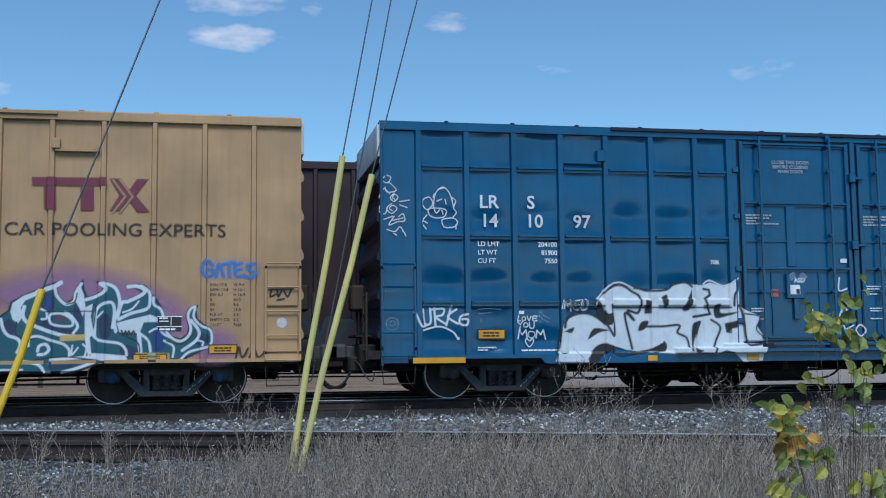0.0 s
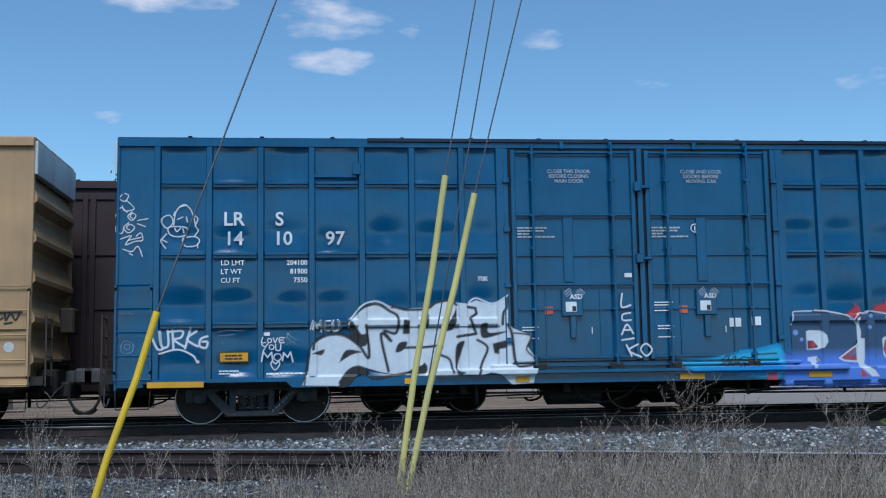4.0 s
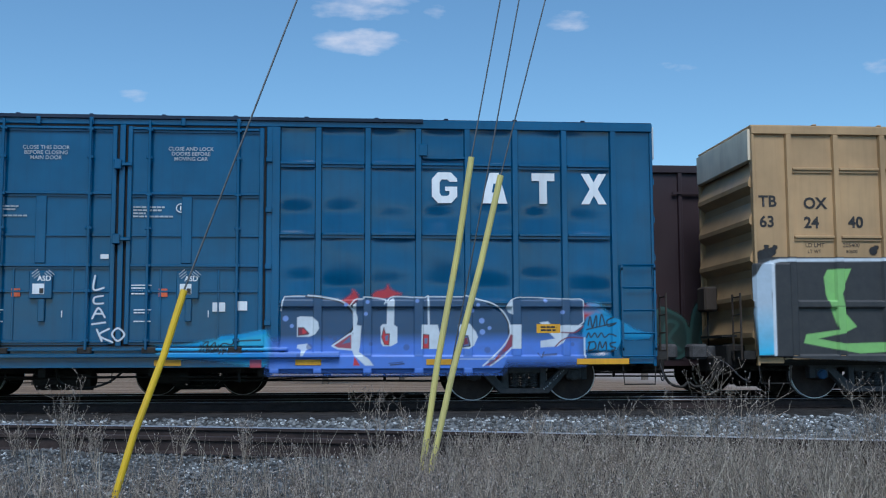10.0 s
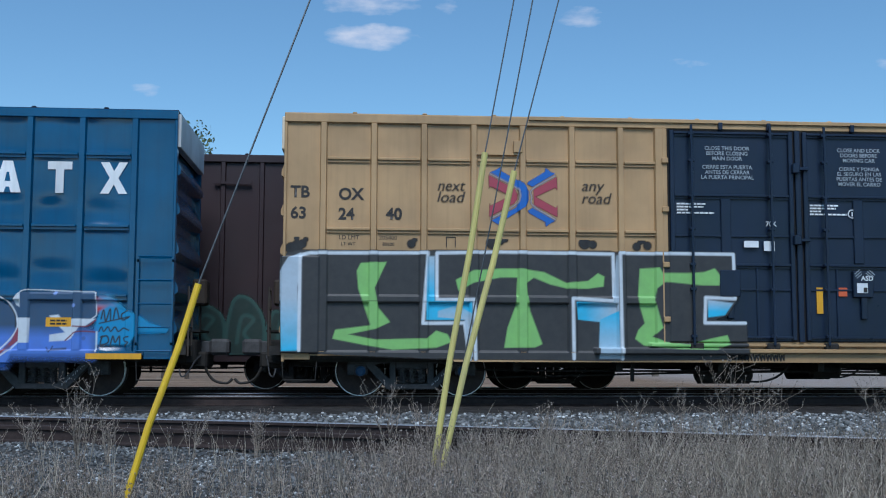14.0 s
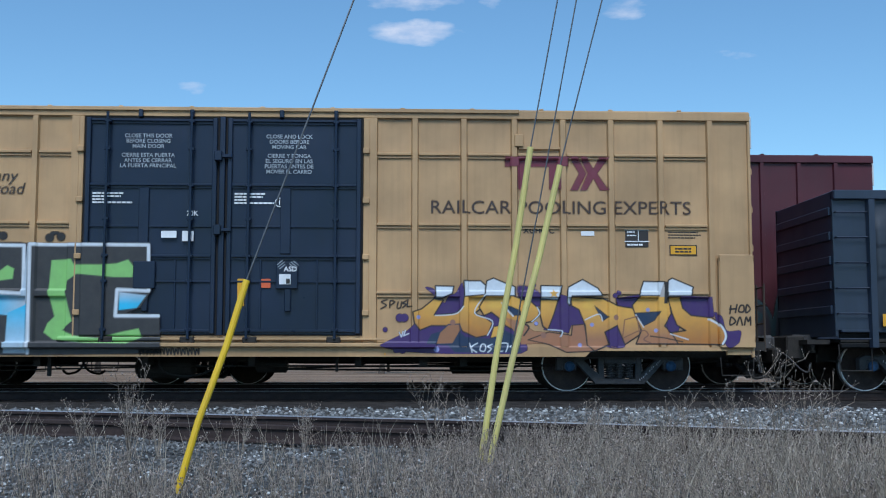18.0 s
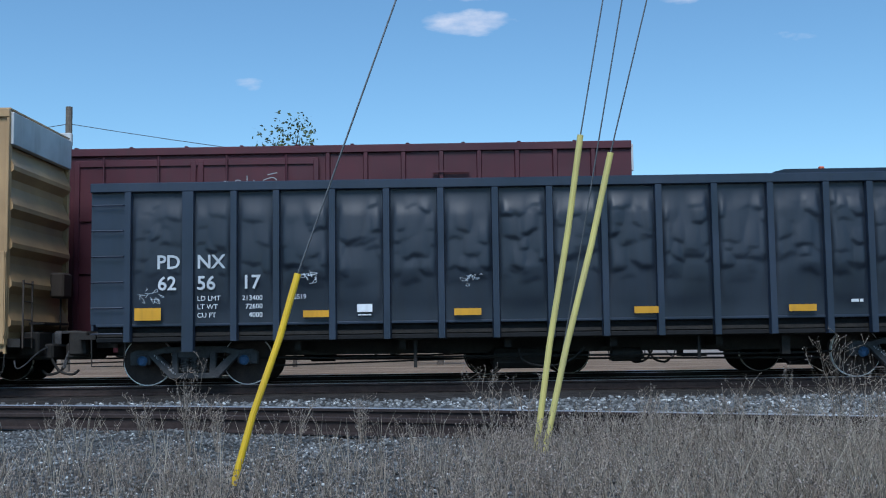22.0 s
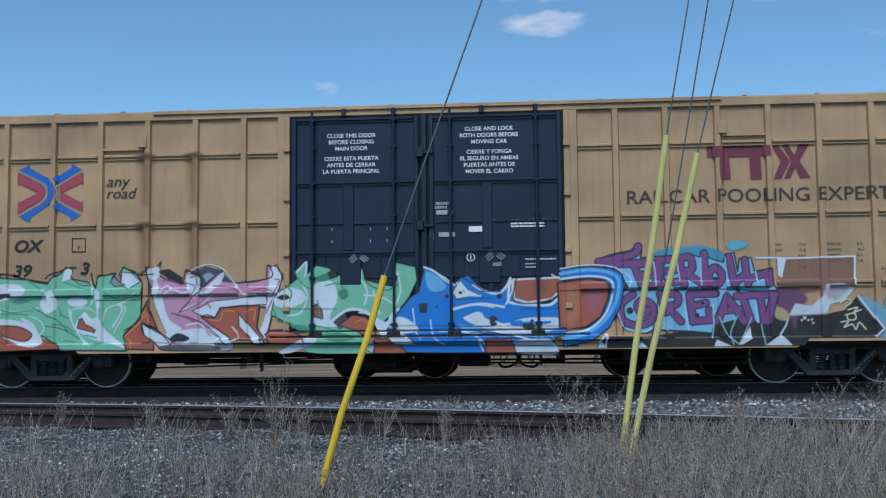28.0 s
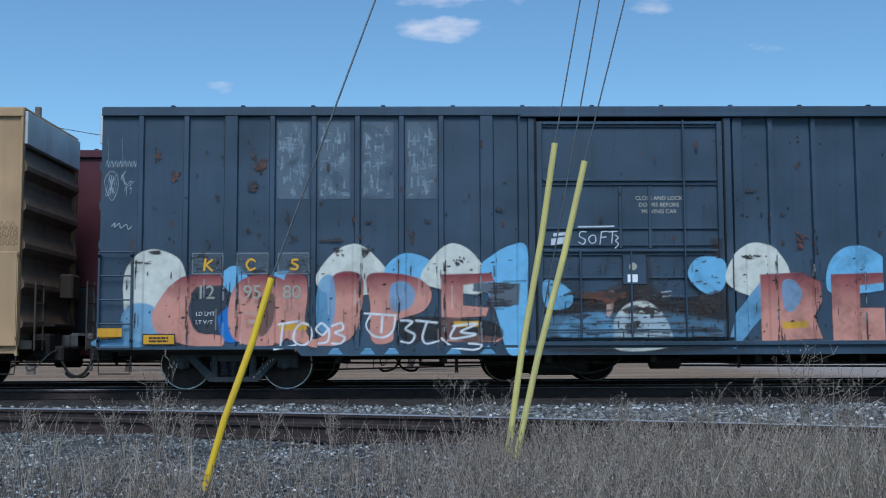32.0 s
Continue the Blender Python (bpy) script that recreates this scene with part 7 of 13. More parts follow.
    p.line([(11.16, 1.14), (11.49, 1.17), (11.9, 1.24)], 0.07, (0.02, 0.28, 0.60), soft=0.05, alpha=0.8)
    p.line([(10.81, 1.02), (10.83, 0.93), (10.78, 0.9), (10.84, 0.97)], 0.018, COAL)
    p.line([(10.86, 1.01), (10.86, 0.93), (10.85, 0.91), (10.9, 0.97)], 0.018, COAL)
    p.line([(10.91, 1.01), (10.96, 0.93), (10.9, 0.88), (10.96, 0.97)], 0.018, COAL)
    p.line([(10.93, 1.01), (11.01, 0.93), (10.96, 0.9), (11, 0.97)], 0.018, COAL)
    p.line([(11, 1), (11.05, 0.93), (10.99, 0.88), (11.07, 0.97)], 0.018, COAL)
    p.line([(11.07, 1.02), (11.12, 0.93), (11.06, 0.92), (11.12, 0.97)], 0.018, COAL)
    p.line([(11.12, 1.02), (11.13, 0.93), (11.14, 0.86), (11.17, 0.97)], 0.018, COAL)
    p.line([(11.16, 1.01), (11.21, 0.93), (11.2, 0.86), (11.2, 0.97)], 0.018, COAL)
    p.line([(11.22, 1), (11.23, 0.93), (11.24, 0.89), (11.26, 0.97)], 0.018, COAL)
    return p.put(car, depth, 'graffiti', 'periwinkle and white block-letter graffiti with red flecks', 0.008)


def paint_c1(car, depth):
    p = Paint(-0.05, 8.52, 0.64, 2.83)
    p.disc(0.15, 2.63, 0.11, COAL, alpha=0.9)
    p.disc(3.73, 2.76, 0.11, COAL, alpha=0.9)
    p.disc(5.42, 2.77, 0.11, COAL, alpha=0.9)
    p.disc(0.25, 2.67, 0.11, COAL, alpha=0.9)
    p.disc(0.34, 2.71, 0.08, COAL, alpha=0.9)
    p.disc(3.88, 2.8, 0.08, COAL, alpha=0.9)
    p.disc(6.38, 2.72, 0.08, COAL, alpha=0.9)
    p.disc(2.28, 2.73, 0.08, COAL, alpha=0.9)
    p.disc(5.57, 2.75, 0.08, COAL, alpha=0.9)
    p.disc(6.58, 2.74, 0.08, COAL, alpha=0.9)
    p.disc(0.24, 2.81, 0.05, COAL, alpha=0.9)
    p.disc(0.4, 2.79, 0.05, COAL, alpha=0.9)
    p.disc(3.8, 2.88, 0.05, COAL, alpha=0.9)
    p.disc(3.98, 2.82, 0.05, COAL, alpha=0.9)
    p.disc(5.47, 2.86, 0.05, COAL, alpha=0.9)
    p.disc(5.39, 2.81, 0.05, COAL, alpha=0.9)
    p.disc(6.5, 2.82, 0.05, COAL, alpha=0.9)
    p.disc(6.44, 2.8, 0.05, COAL, alpha=0.9)
    p.disc(2.34, 2.8, 0.05, COAL, alpha=0.9)
    p.fill([(-0.08, 2.45), (0.09, 2.55), (0.35, 2.61), (2.48, 2.61), (2.73, 2.63), (5.88, 2.64), (6, 2.62), (8.16, 2.59), (8.2, 1.76), (8.02, 1.48), (7.8, 1.4), (8.36, 1.36), (8.4, 0.68), (6.02, 0.65), (3.45, 0.67), (2.57, 0.68), (-0.01, 0.78)], GREY)
    p.line([(0.57, 1.72), (2.52, 1.67), (4.89, 1.7)], 0.012, (0.05,0.05,0.055))
    p.fill([(-0.05, 2.21), (0.1, 2.46), (0.31, 2.55), (0.35, 2.51), (0.27, 1.92), (0.31, 0.82), (0, 0.81)], (0.42,0.50,0.58), to=CYAN, along=("z", 1.75, 0.83))
    p.line([(0.31, 0.82), (0.31, 2.51), (0.48, 2.55), (2.58, 2.57), (2.49, 1.31), (3.24, 1.32), (3.33, 0.67)], 0.06, SNOW, curve=False)
    p.line([(3.43, 0.67), (3.41, 1.74), (2.74, 1.73), (2.74, 2.57), (3.88, 2.6), (5.94, 2.58), (5.95, 1.73), (5.19, 1.77), (5.2, 0.69)], 0.06, SNOW, curve=False)
    p.line([(6.08, 0.69), (6.06, 2.6), (8.14, 2.59), (8.16, 1.78), (7.61, 1.8), (7.59, 1.34), (8.34, 1.34)], 0.06, SNOW, curve=False)
    p.fill([(2.56, 2.51), (2.7, 2.51), (2.7, 1.71), (3.37, 1.7), (3.37, 1.38), (2.55, 1.37)], (0.42,0.50,0.58), to=CYAN, along=("z", 2.56, 1.86))
    p.fill([(2.76, 1.53), (3.11, 1.64), (3.36, 1.49), (3.38, 0.72), (3.29, 0.72), (3.24, 1.38), (2.76, 1.42)], CYAN, to=(0.42,0.50,0.58), along=("z", 1.86, 1.35))
    p.fill([(5.25, 1.71), (5.93, 1.69), (6, 2.56), (6.02, 2.56), (6.03, 1.39), (5.69, 1.35), (5.29, 1.39)], (0.42,0.50,0.58), to=CYAN, along=("x", 5.98, 5.43))
    p.fill([(5.69, 1.39), (6.03, 1.55), (6.04, 0.69), (5.66, 0.69)], CYAN, to=(0.42,0.50,0.58), along=("z", 1.5, 0.75))
    p.fill([(5.29, 1.35), (5.65, 1.35), (5.64, 0.71), (5.3, 0.73)], GREY)
    p.fill([(7.65, 1.76), (8.12, 1.7), (7.96, 1.48), (7.65, 1.44)], CYAN, to=(0.42,0.50,0.58), along=("z", 1.55, 1.75))
    p.fill([(1.38, 2.38), (1.84, 2.4), (1.73, 2.16), (1.63, 1.93), (1.7, 1.58), (1.91, 1.33), (1.66, 1.21), (1.17, 1.11), (1.64, 1.02), (2.34, 1.04), (2.56, 1.04), (2.73, 1.18), (2.93, 1.12), (3.01, 0.98), (2.74, 0.88), (1.96, 0.84), (1.47, 0.92), (0.89, 1.03), (0.94, 1.19), (1.56, 1.27), (1.47, 1.53), (1.34, 1.92), (1.31, 2.24)], LIME)
    p.fill([(3.08, 2.09), (3.39, 2.26), (3.89, 2.3), (4.28, 2.3), (4.68, 2.24), (5.08, 2.05), (5.48, 2.09), (5.66, 2.23), (5.78, 2.17), (5.76, 1.99), (5.48, 1.95), (5.09, 1.95), (4.79, 2.02), (4.49, 2.14), (4.35, 2.04), (4.42, 1.54), (4.64, 0.95), (4.51, 0.89), (3.95, 0.88), (4.01, 1.24), (4.16, 1.64), (4.19, 2.14), (3.89, 2.14), (3.4, 2.04), (3.13, 1.89)], LIME)
    p.fill([(6.43, 2.32), (6.78, 2.34), (6.84, 2.24), (7.29, 2.24), (7.59, 2.26), (7.79, 2.33), (7.89, 2.2), (7.87, 2.02), (7.55, 2.02), (6.89, 2.08), (6.73, 1.96), (6.69, 1.75), (6.83, 1.25), (6.65, 1.09), (6.89, 0.99), (7.29, 0.95), (7.7, 1.06), (8, 1.12), (8.06, 0.96), (7.8, 0.86), (7.09, 0.87), (6.49, 0.93), (6.33, 1.05), (6.39, 1.21), (6.51, 1.33), (6.39, 1.75)], LIME)
    # painted shade line at the belt rail's lower edge
    p.line([(0.57, 1.72), (2.52, 1.69), (4.1, 1.7)], 0.018, COAL, alpha=0.6)
    return p.put(car, depth, 'graffiti', 'green and white block-letter graffiti on a black ground', 0.004)


def crossed_arrows(p, x, z):
    """The red and blue mark: two bent arrows meeting point to point, centred at x, z."""
    red, pale = (0.36, 0.045, 0.075), (0.34, 0.30, 0.30)
    for col, out in ((red, [(-0.66, 0.38), (-0.18, 0.13), (-0.13, 0.03), (-0.14, -0.06), (-0.2, -0.14), (-0.65, -0.39), (-0.64, -0.14), (-0.62, -0.18), (-0.26, 0), (-0.62, 0.17), (-0.65, 0.13)]),
                     (FLAG, [(-0.63, 0.43), (-0.53, 0.47), (-0.44, 0.53), (-0.42, 0.45), (-0.02, 0.23), (0.07, 0.1), (0.07, -0.08), (0.01, -0.2), (-0.4, -0.46), (-0.41, -0.56), (-0.5, -0.52), (-0.61, -0.45), (-0.16, -0.21), (-0.08, -0.07), (-0.08, 0.07), (-0.17, 0.18)]),
                     (red, [(0.59, 0.36), (0.6, 0.11), (0.56, 0.16), (0.2, -0.01), (0.57, -0.21), (0.6, -0.16), (0.6, -0.38), (0.17, -0.16), (0.16, 0.12)]),
                     (FLAG, [(0.56, 0.42), (0.48, 0.45), (0.38, 0.53), (0.37, 0.45), (0.06, 0.26), (0.04, 0.22), (0.14, 0.17)]),
                     (FLAG, [(0.05, -0.27), (0.08, -0.31), (0.37, -0.47), (0.38, -0.56), (0.47, -0.49), (0.56, -0.45), (0.14, -0.21)])):
        p.fill([(x + a, z + b) for a, b in out], col)
    for line in ([(-0.63, 0.4), (-0.17, 0.16), (-0.1, 0.05), (-0.1, -0.05), (-0.18, -0.17), (-0.62, -0.42)], [(0.56, 0.38), (0.14, 0.13), (0.13, -0.02), (0.15, -0.17), (0.56, -0.42)]):
        p.line([(x + a, z + b) for a, b in line], 0.03, pale)


def logo_c(car, depth):
    p = Paint(0.04, 5.99, 2.86, 4.21)
    p.words('next', 2.75, 3.7, 0.2, COAL, width=0.5, lean=0.25)
    p.words('load', 2.74, 3.49, 0.2, COAL, width=0.51, lean=0.25)
    p.words('any', 5.38, 3.73, 0.2, COAL, width=0.42, lean=0.25)
    p.words('road', 5.38, 3.5, 0.2, COAL, width=0.55, lean=0.25)
    crossed_arrows(p, 4.33, 3.62)
    return p.put(car, depth, 'slogan', 'red and blue crossed arrow mark with dark slogan letters', 0.004)


def logo_c2(car, depth):
    p = Paint(12.97, 17.89, 3.14, 4.27)
    p.words('RAILCAR POOLING EXPERTS', 13.12, 3.19, 0.235, (0.035,0.02,0.018), width=4.7)
    p.fill([(14.45, 4.22), (15.6, 4.23), (15.6, 4.05), (14.45, 4.04)], MAROON, alpha=0.92)
    p.fill([(14.67, 4.04), (14.85, 4.05), (14.86, 3.64), (14.68, 3.63)], MAROON, alpha=0.92)
    p.fill([(15.25, 4.05), (15.45, 4.05), (15.46, 3.63), (15.25, 3.63)], MAROON, alpha=0.92)
    p.fill([(15.62, 4.23), (15.77, 4.23), (15.93, 3.93), (15.77, 3.62), (15.63, 3.62), (15.79, 3.93)], MAROON, alpha=0.92)
    p.fill([(15.81, 4.23), (15.93, 4.23), (16.11, 3.93), (15.93, 3.62), (15.81, 3.62), (15.95, 3.93)], MAROON, alpha=0.92)
    p.fill([(16.16, 4.22), (16.34, 4.22), (16.13, 3.93), (16.34, 3.62), (16.17, 3.62), (16.01, 3.93)], MAROON, alpha=0.92)
    return p.put(car, depth, 'slogan', 'maroon mark over dark slogan letters', 0.004)


def paint_c2(car, depth):
    p = Paint(12.11, 18.84, 0.68, 2.08, 0.0125)
    p.fill([(13.04, 1.83), (13.18, 1.83), (13.16, 1.63), (12.98, 1.38), (12.68, 1.08), (12.34, 0.9), (12.26, 0.8), (12.94, 0.7), (14.73, 0.69), (14.63, 1.09), (14.32, 1.39), (13.72, 1.38)], PLUM, curve=True)
    p.fill([(13.32, 1.38), (13.42, 1.68), (13.56, 1.76), (13.68, 1.94), (13.71, 1.53), (13.56, 1.4)], PLUM, curve=True)
    p.fill([(14.66, 1.87), (14.84, 1.89), (15.04, 1.79), (15.12, 1.59), (14.97, 1.51), (14.72, 1.64)], PLUM, curve=True, soft=0.05)
    p.fill([(15.44, 1.74), (15.62, 1.69), (15.84, 1.39), (15.87, 1.14), (15.63, 1.19), (15.58, 1.05), (15.13, 1.11)], PLUM)
    p.fill([(16.18, 1.09), (16.41, 1.23), (16.53, 1.04), (16.58, 0.81), (16.25, 0.81)], PLUM, curve=True)
    p.fill([(16.43, 1.68), (16.88, 1.74), (16.75, 1.58), (16.77, 1.44), (16.68, 1.52), (16.45, 1.52)], PLUM)
    p.fill([(17.45, 1.7), (17.6, 1.72), (18.16, 1.7), (18.19, 1.34), (17.79, 1.34), (17.64, 1.4)], PLUM)
    p.fill([(17.23, 1.12), (17.41, 1.4), (17.57, 1.32), (17.55, 1.08), (17.37, 1.04)], PLUM, curve=True)
    p.fill([(18.19, 1.4), (18.32, 1.34), (18.4, 1.1), (18.64, 1.1), (18.64, 0.96), (18.59, 0.86), (18.39, 0.82)], PLUM, curve=True)
    p.disc(12.57, 1.32, 0.075, PLUM)
    p.disc(12.65, 1.32, 0.075, PLUM)
    p.disc(12.31, 1.11, 0.045, PLUM)
    p.disc(14.96, 1.91, 0.045, PLUM)
    p.disc(12.5, 0.74, 0.045, PLUM)
    p.disc(16.48, 1.77, 0.045, PLUM)
    p.disc(16.41, 1.72, 0.045, PLUM)
    p.disc(12.54, 0.76, 0.06, PLUM)
    p.disc(12.62, 0.74, 0.06, PLUM)
    p.fill([(13.13, 1.03), (13.43, 1.12), (13.63, 1.08), (13.73, 0.98), (14.18, 0.95), (14.38, 1.14), (14.63, 0.99), (14.73, 0.71), (13.54, 0.71), (13.43, 0.83), (13.04, 0.86)], NAVYP)
    p.fill([(12.8, 1.42), (12.96, 1.48), (13.18, 1.66), (13.34, 1.63), (13.18, 1.37), (13.57, 1.4), (13.69, 1.52), (13.72, 1.74), (14.08, 1.73), (14.08, 1.54), (13.9, 1.4), (14.08, 1.33), (14.22, 1.23), (14.13, 1.01), (13.93, 0.97), (13.68, 1.08), (13.63, 1.18), (13.13, 1.18), (12.93, 1.1), (12.83, 1.22)], AMBER, to=OCHRE, along=("z", 1.54, 1.01), edge=COAL, edge_w=0.024)
    p.fill([(13.28, 1.06), (13.43, 1.2), (13.63, 1.21), (13.65, 1.1), (13.51, 0.86), (13.21, 0.85)], (0.30,0.14,0.065), edge=NAVYP, edge_w=0.02)
    p.fill([(13.98, 1.51), (14.1, 1.71), (14.58, 1.71), (14.72, 1.66), (14.9, 1.62), (15.06, 1.47), (15.04, 1.35), (14.92, 1.26), (14.78, 1.23), (14.61, 1.09), (14.44, 1.19), (14.32, 1.33), (14.2, 1.42), (14.07, 1.36)], AMBER, to=OCHRE, along=("z", 1.54, 1.09), edge=COAL, edge_w=0.024)
    p.fill([(14.39, 1.59), (14.72, 1.44), (14.72, 1.37), (14.59, 1.36)], NAVYP, edge=COAL, edge_w=0.014)
    p.line([(14.38, 1.59), (14.58, 1.35)], 0.026, SNOW)
    p.fill([(14.44, 1.33), (14.76, 1.23), (14.95, 1.09), (15.45, 1.04), (15.47, 0.87), (15.13, 0.87), (14.73, 0.85), (14.63, 1.03)], (0.34,0.16,0.075))
    p.line([(14.8, 1.21), (14.87, 1.15), (14.78, 1.01)], 0.03, COAL)
    p.fill([(14.24, 1.16), (14.36, 1.19), (14.31, 0.99), (14.18, 0.96)], AMBER, edge=COAL, edge_w=0.016)
    p.fill([(15.08, 1.65), (15.4, 1.65), (15.32, 1.39), (15.21, 1.11), (15.12, 1.17), (15.07, 1.39)], AMBER, to=OCHRE, along=("z", 1.49, 1.09), edge=COAL, edge_w=0.024)
    p.fill([(14.85, 0.93), (15.23, 1.07), (15.63, 1.01), (15.65, 1.19), (15.86, 1.21), (15.9, 0.99), (16.01, 0.73), (15.53, 0.71), (15.23, 0.85)], (0.33,0.15,0.075), edge=COAL, edge_w=0.018)
    p.fill([(15.62, 1.7), (16.2, 1.67), (16.43, 1.55), (16.58, 1.52), (16.73, 1.5), (16.81, 1.4), (16.91, 1.2), (16.85, 1.02), (16.59, 0.85), (16.45, 1.19), (16.23, 1.07), (16.3, 0.85), (16.03, 0.73), (15.91, 0.84), (15.88, 1.19), (15.77, 1.47), (15.64, 1.54)], AMBER, to=(0.34,0.16,0.075), along=("z", 1.39, 0.94), edge=COAL, edge_w=0.024)
    p.fill([(16.05, 1.54), (16.3, 1.34), (16.2, 1.27), (16.13, 1.39)], NAVYP, edge=COAL, edge_w=0.014)
    p.line([(15.88, 1.29), (16.13, 1.39), (16.19, 1.27)], 0.018, SNOW)
    p.fill([(16.73, 1.55), (16.88, 1.72), (17.43, 1.72), (17.41, 1.55), (17.43, 1.4), (17.29, 1.18), (17.41, 1.06), (17.63, 0.86), (16.79, 0.86), (16.89, 1.1), (16.79, 1.35)], AMBER, to=(0.36,0.17,0.08), along=("z", 1.44, 0.99), edge=COAL, edge_w=0.024)
    p.fill([(16.77, 1.41), (17.23, 1.44), (17.13, 1.28), (16.93, 1.18)], NAVYP, edge=COAL, edge_w=0.014)
    p.line([(16.79, 1.38), (16.93, 1.16)], 0.018, SNOW)
    p.fill([(17.37, 1.7), (17.59, 1.7), (17.64, 1.5), (17.79, 1.37), (18.14, 1.33), (18.32, 1.2), (18.4, 1), (18.34, 0.85), (17.55, 0.86), (17.43, 1.06), (17.69, 1.1), (17.53, 1.2), (17.45, 1.4)], AMBER, to=OCHRE, along=("z", 1.54, 0.94), edge=COAL, edge_w=0.024)
    p.line([(18.1, 1.3), (18.3, 1.18), (18.38, 1), (18.32, 0.86)], 0.035, SNOW)
    p.line([(17.41, 1.04), (17.73, 0.94)], 0.018, SNOW)
    p.fill([(13.2, 1.89), (13.53, 1.88), (13.5, 1.75), (13.32, 1.67), (13.21, 1.67)], SNOW, edge=COAL, edge_w=0.024)
    p.fill([(13.71, 1.98), (14.01, 1.98), (14.1, 1.9), (14.09, 1.73), (13.72, 1.7)], SNOW, edge=COAL, edge_w=0.024)
    p.fill([(14.12, 1.98), (14.24, 2.03), (14.62, 1.87), (14.62, 1.71), (14.08, 1.71)], SNOW, edge=COAL, edge_w=0.024)
    p.fill([(15.09, 1.9), (15.46, 1.89), (15.4, 1.64), (15.08, 1.66)], SNOW, edge=COAL, edge_w=0.024)
    p.fill([(15.23, 1.78), (15.29, 1.78), (15.31, 1.83), (15.34, 1.78), (15.4, 1.78), (15.35, 1.74), (15.38, 1.68), (15.31, 1.71), (15.25, 1.68), (15.28, 1.73)], AMBER)
    p.fill([(15.56, 1.79), (15.58, 1.87), (15.84, 2.01), (16.12, 1.85), (16.19, 1.72), (15.64, 1.71), (15.61, 1.54), (15.55, 1.59)], SNOW, edge=COAL, edge_w=0.024)
    p.fill([(16.94, 1.98), (17.31, 1.97), (17.23, 1.72), (16.85, 1.72)], SNOW, edge=COAL, edge_w=0.024)
    p.fill([(17.39, 2), (17.46, 2.04), (17.84, 1.88), (17.79, 1.72), (17.37, 1.72)], SNOW, edge=COAL, edge_w=0.024)
    p.fill([(17.21, 1.7), (17.29, 1.95), (17.33, 1.7)], (0.40,0.38,0.36))
    p.fill([(17.31, 1.96), (17.39, 1.98), (17.37, 1.58), (17.29, 1.58)], COAL)
    p.line([(13.2, 1.36), (13.56, 1.39), (13.7, 1.52)], 0.018, SNOW)
    p.line([(14.09, 1.73), (13.9, 1.41), (14.22, 1.26), (14.13, 1.01)], 0.018, SNOW)
    p.line([(15.02, 1.51), (15.06, 1.39), (14.92, 1.25)], 0.018, SNOW)
    p.line([(15.21, 1.11), (15.45, 1.09), (15.43, 0.99)], 0.018, SNOW)
    p.disc(12.9, 1.33, 0.035, (0.26,0.28,0.55))
    p.disc(15.0, 1.22, 0.035, (0.26,0.28,0.55))
    p.disc(16.0, 1.2, 0.035, (0.26,0.28,0.55))
    p.disc(17.15, 1.1, 0.035, (0.26,0.28,0.55))
    p.disc(15.78, 0.84, 0.035, (0.26,0.28,0.55))
    p.disc(17.01, 1.47, 0.035, (0.26,0.28,0.55))
    p.disc(13.22, 0.76, 0.05, (0.26,0.28,0.55))
    p.disc(13.51, 1.24, 0.05, (0.26,0.13,0.09))
    p.disc(15.13, 1.01, 0.05, (0.26,0.13,0.09))
    p.disc(16.43, 1.33, 0.05, (0.26,0.13,0.09))
    p.fill([(14.12, 1.54), (14.32, 1.64), (14.42, 1.54), (14.27, 1.47)], (0.72,0.44,0.07), curve=True, soft=0.08, alpha=0.7)
    p.fill([(15.84, 1.54), (15.94, 1.64), (16.04, 1.54), (15.94, 1.47)], (0.72,0.44,0.07), curve=True, soft=0.08, alpha=0.7)
    p.line([(16.55, 0.99), (16.59, 1.29), (16.81, 1.35), (16.85, 1.1), (16.57, 0.97)], 0.02, (0.20,0.09,0.05), curve=False)
    p.line([(16.85, 1.08), (16.95, 1.1), (17.01, 1.02), (16.93, 0.94), (17.05, 0.88)], 0.02, (0.16,0.07,0.05))
    p.line([(17.05, 1), (17.33, 0.96), (17.63, 0.9)], 0.02, COAL)
    p.line([(13.81, 0.87), (13.85, 0.71)], 0.018, SNOW, curve=False)
    p.line([(13.95, 0.87), (13.83, 0.79), (13.93, 0.71)], 0.02, SNOW)
    p.line([(14.03, 0.85), (13.99, 0.75), (14.07, 0.73), (14.09, 0.83), (14.03, 0.85)], 0.02, SNOW)
    p.line([(14.21, 0.85), (14.13, 0.81), (14.19, 0.77), (14.13, 0.71)], 0.02, SNOW)
    p.line([(14.29, 0.87), (14.29, 0.72), (14.39, 0.73)], 0.02, SNOW, curve=False)
    p.line([(14.35, 0.87), (14.49, 0.86), (14.45, 0.72)], 0.02, SNOW)
    p.line([(14.61, 0.85), (14.53, 0.81), (14.61, 0.77), (14.55, 0.71)], 0.02, SNOW)
    p.line([(12.56, 1.06), (12.6, 0.98), (12.63, 1.08)], 0.02, SNOW, curve=False)
    p.line([(12.67, 1.1), (12.64, 1), (12.73, 1.04)], 0.02, SNOW, curve=False)
    p.line([(12.34, 1.64), (12.24, 1.6), (12.33, 1.54), (12.23, 1.48)], 0.022, COAL)
    p.line([(12.39, 1.5), (12.4, 1.62), (12.48, 1.6), (12.4, 1.54)], 0.022, COAL)
    p.line([(12.54, 1.6), (12.52, 1.5), (12.58, 1.5), (12.6, 1.6)], 0.022, COAL)
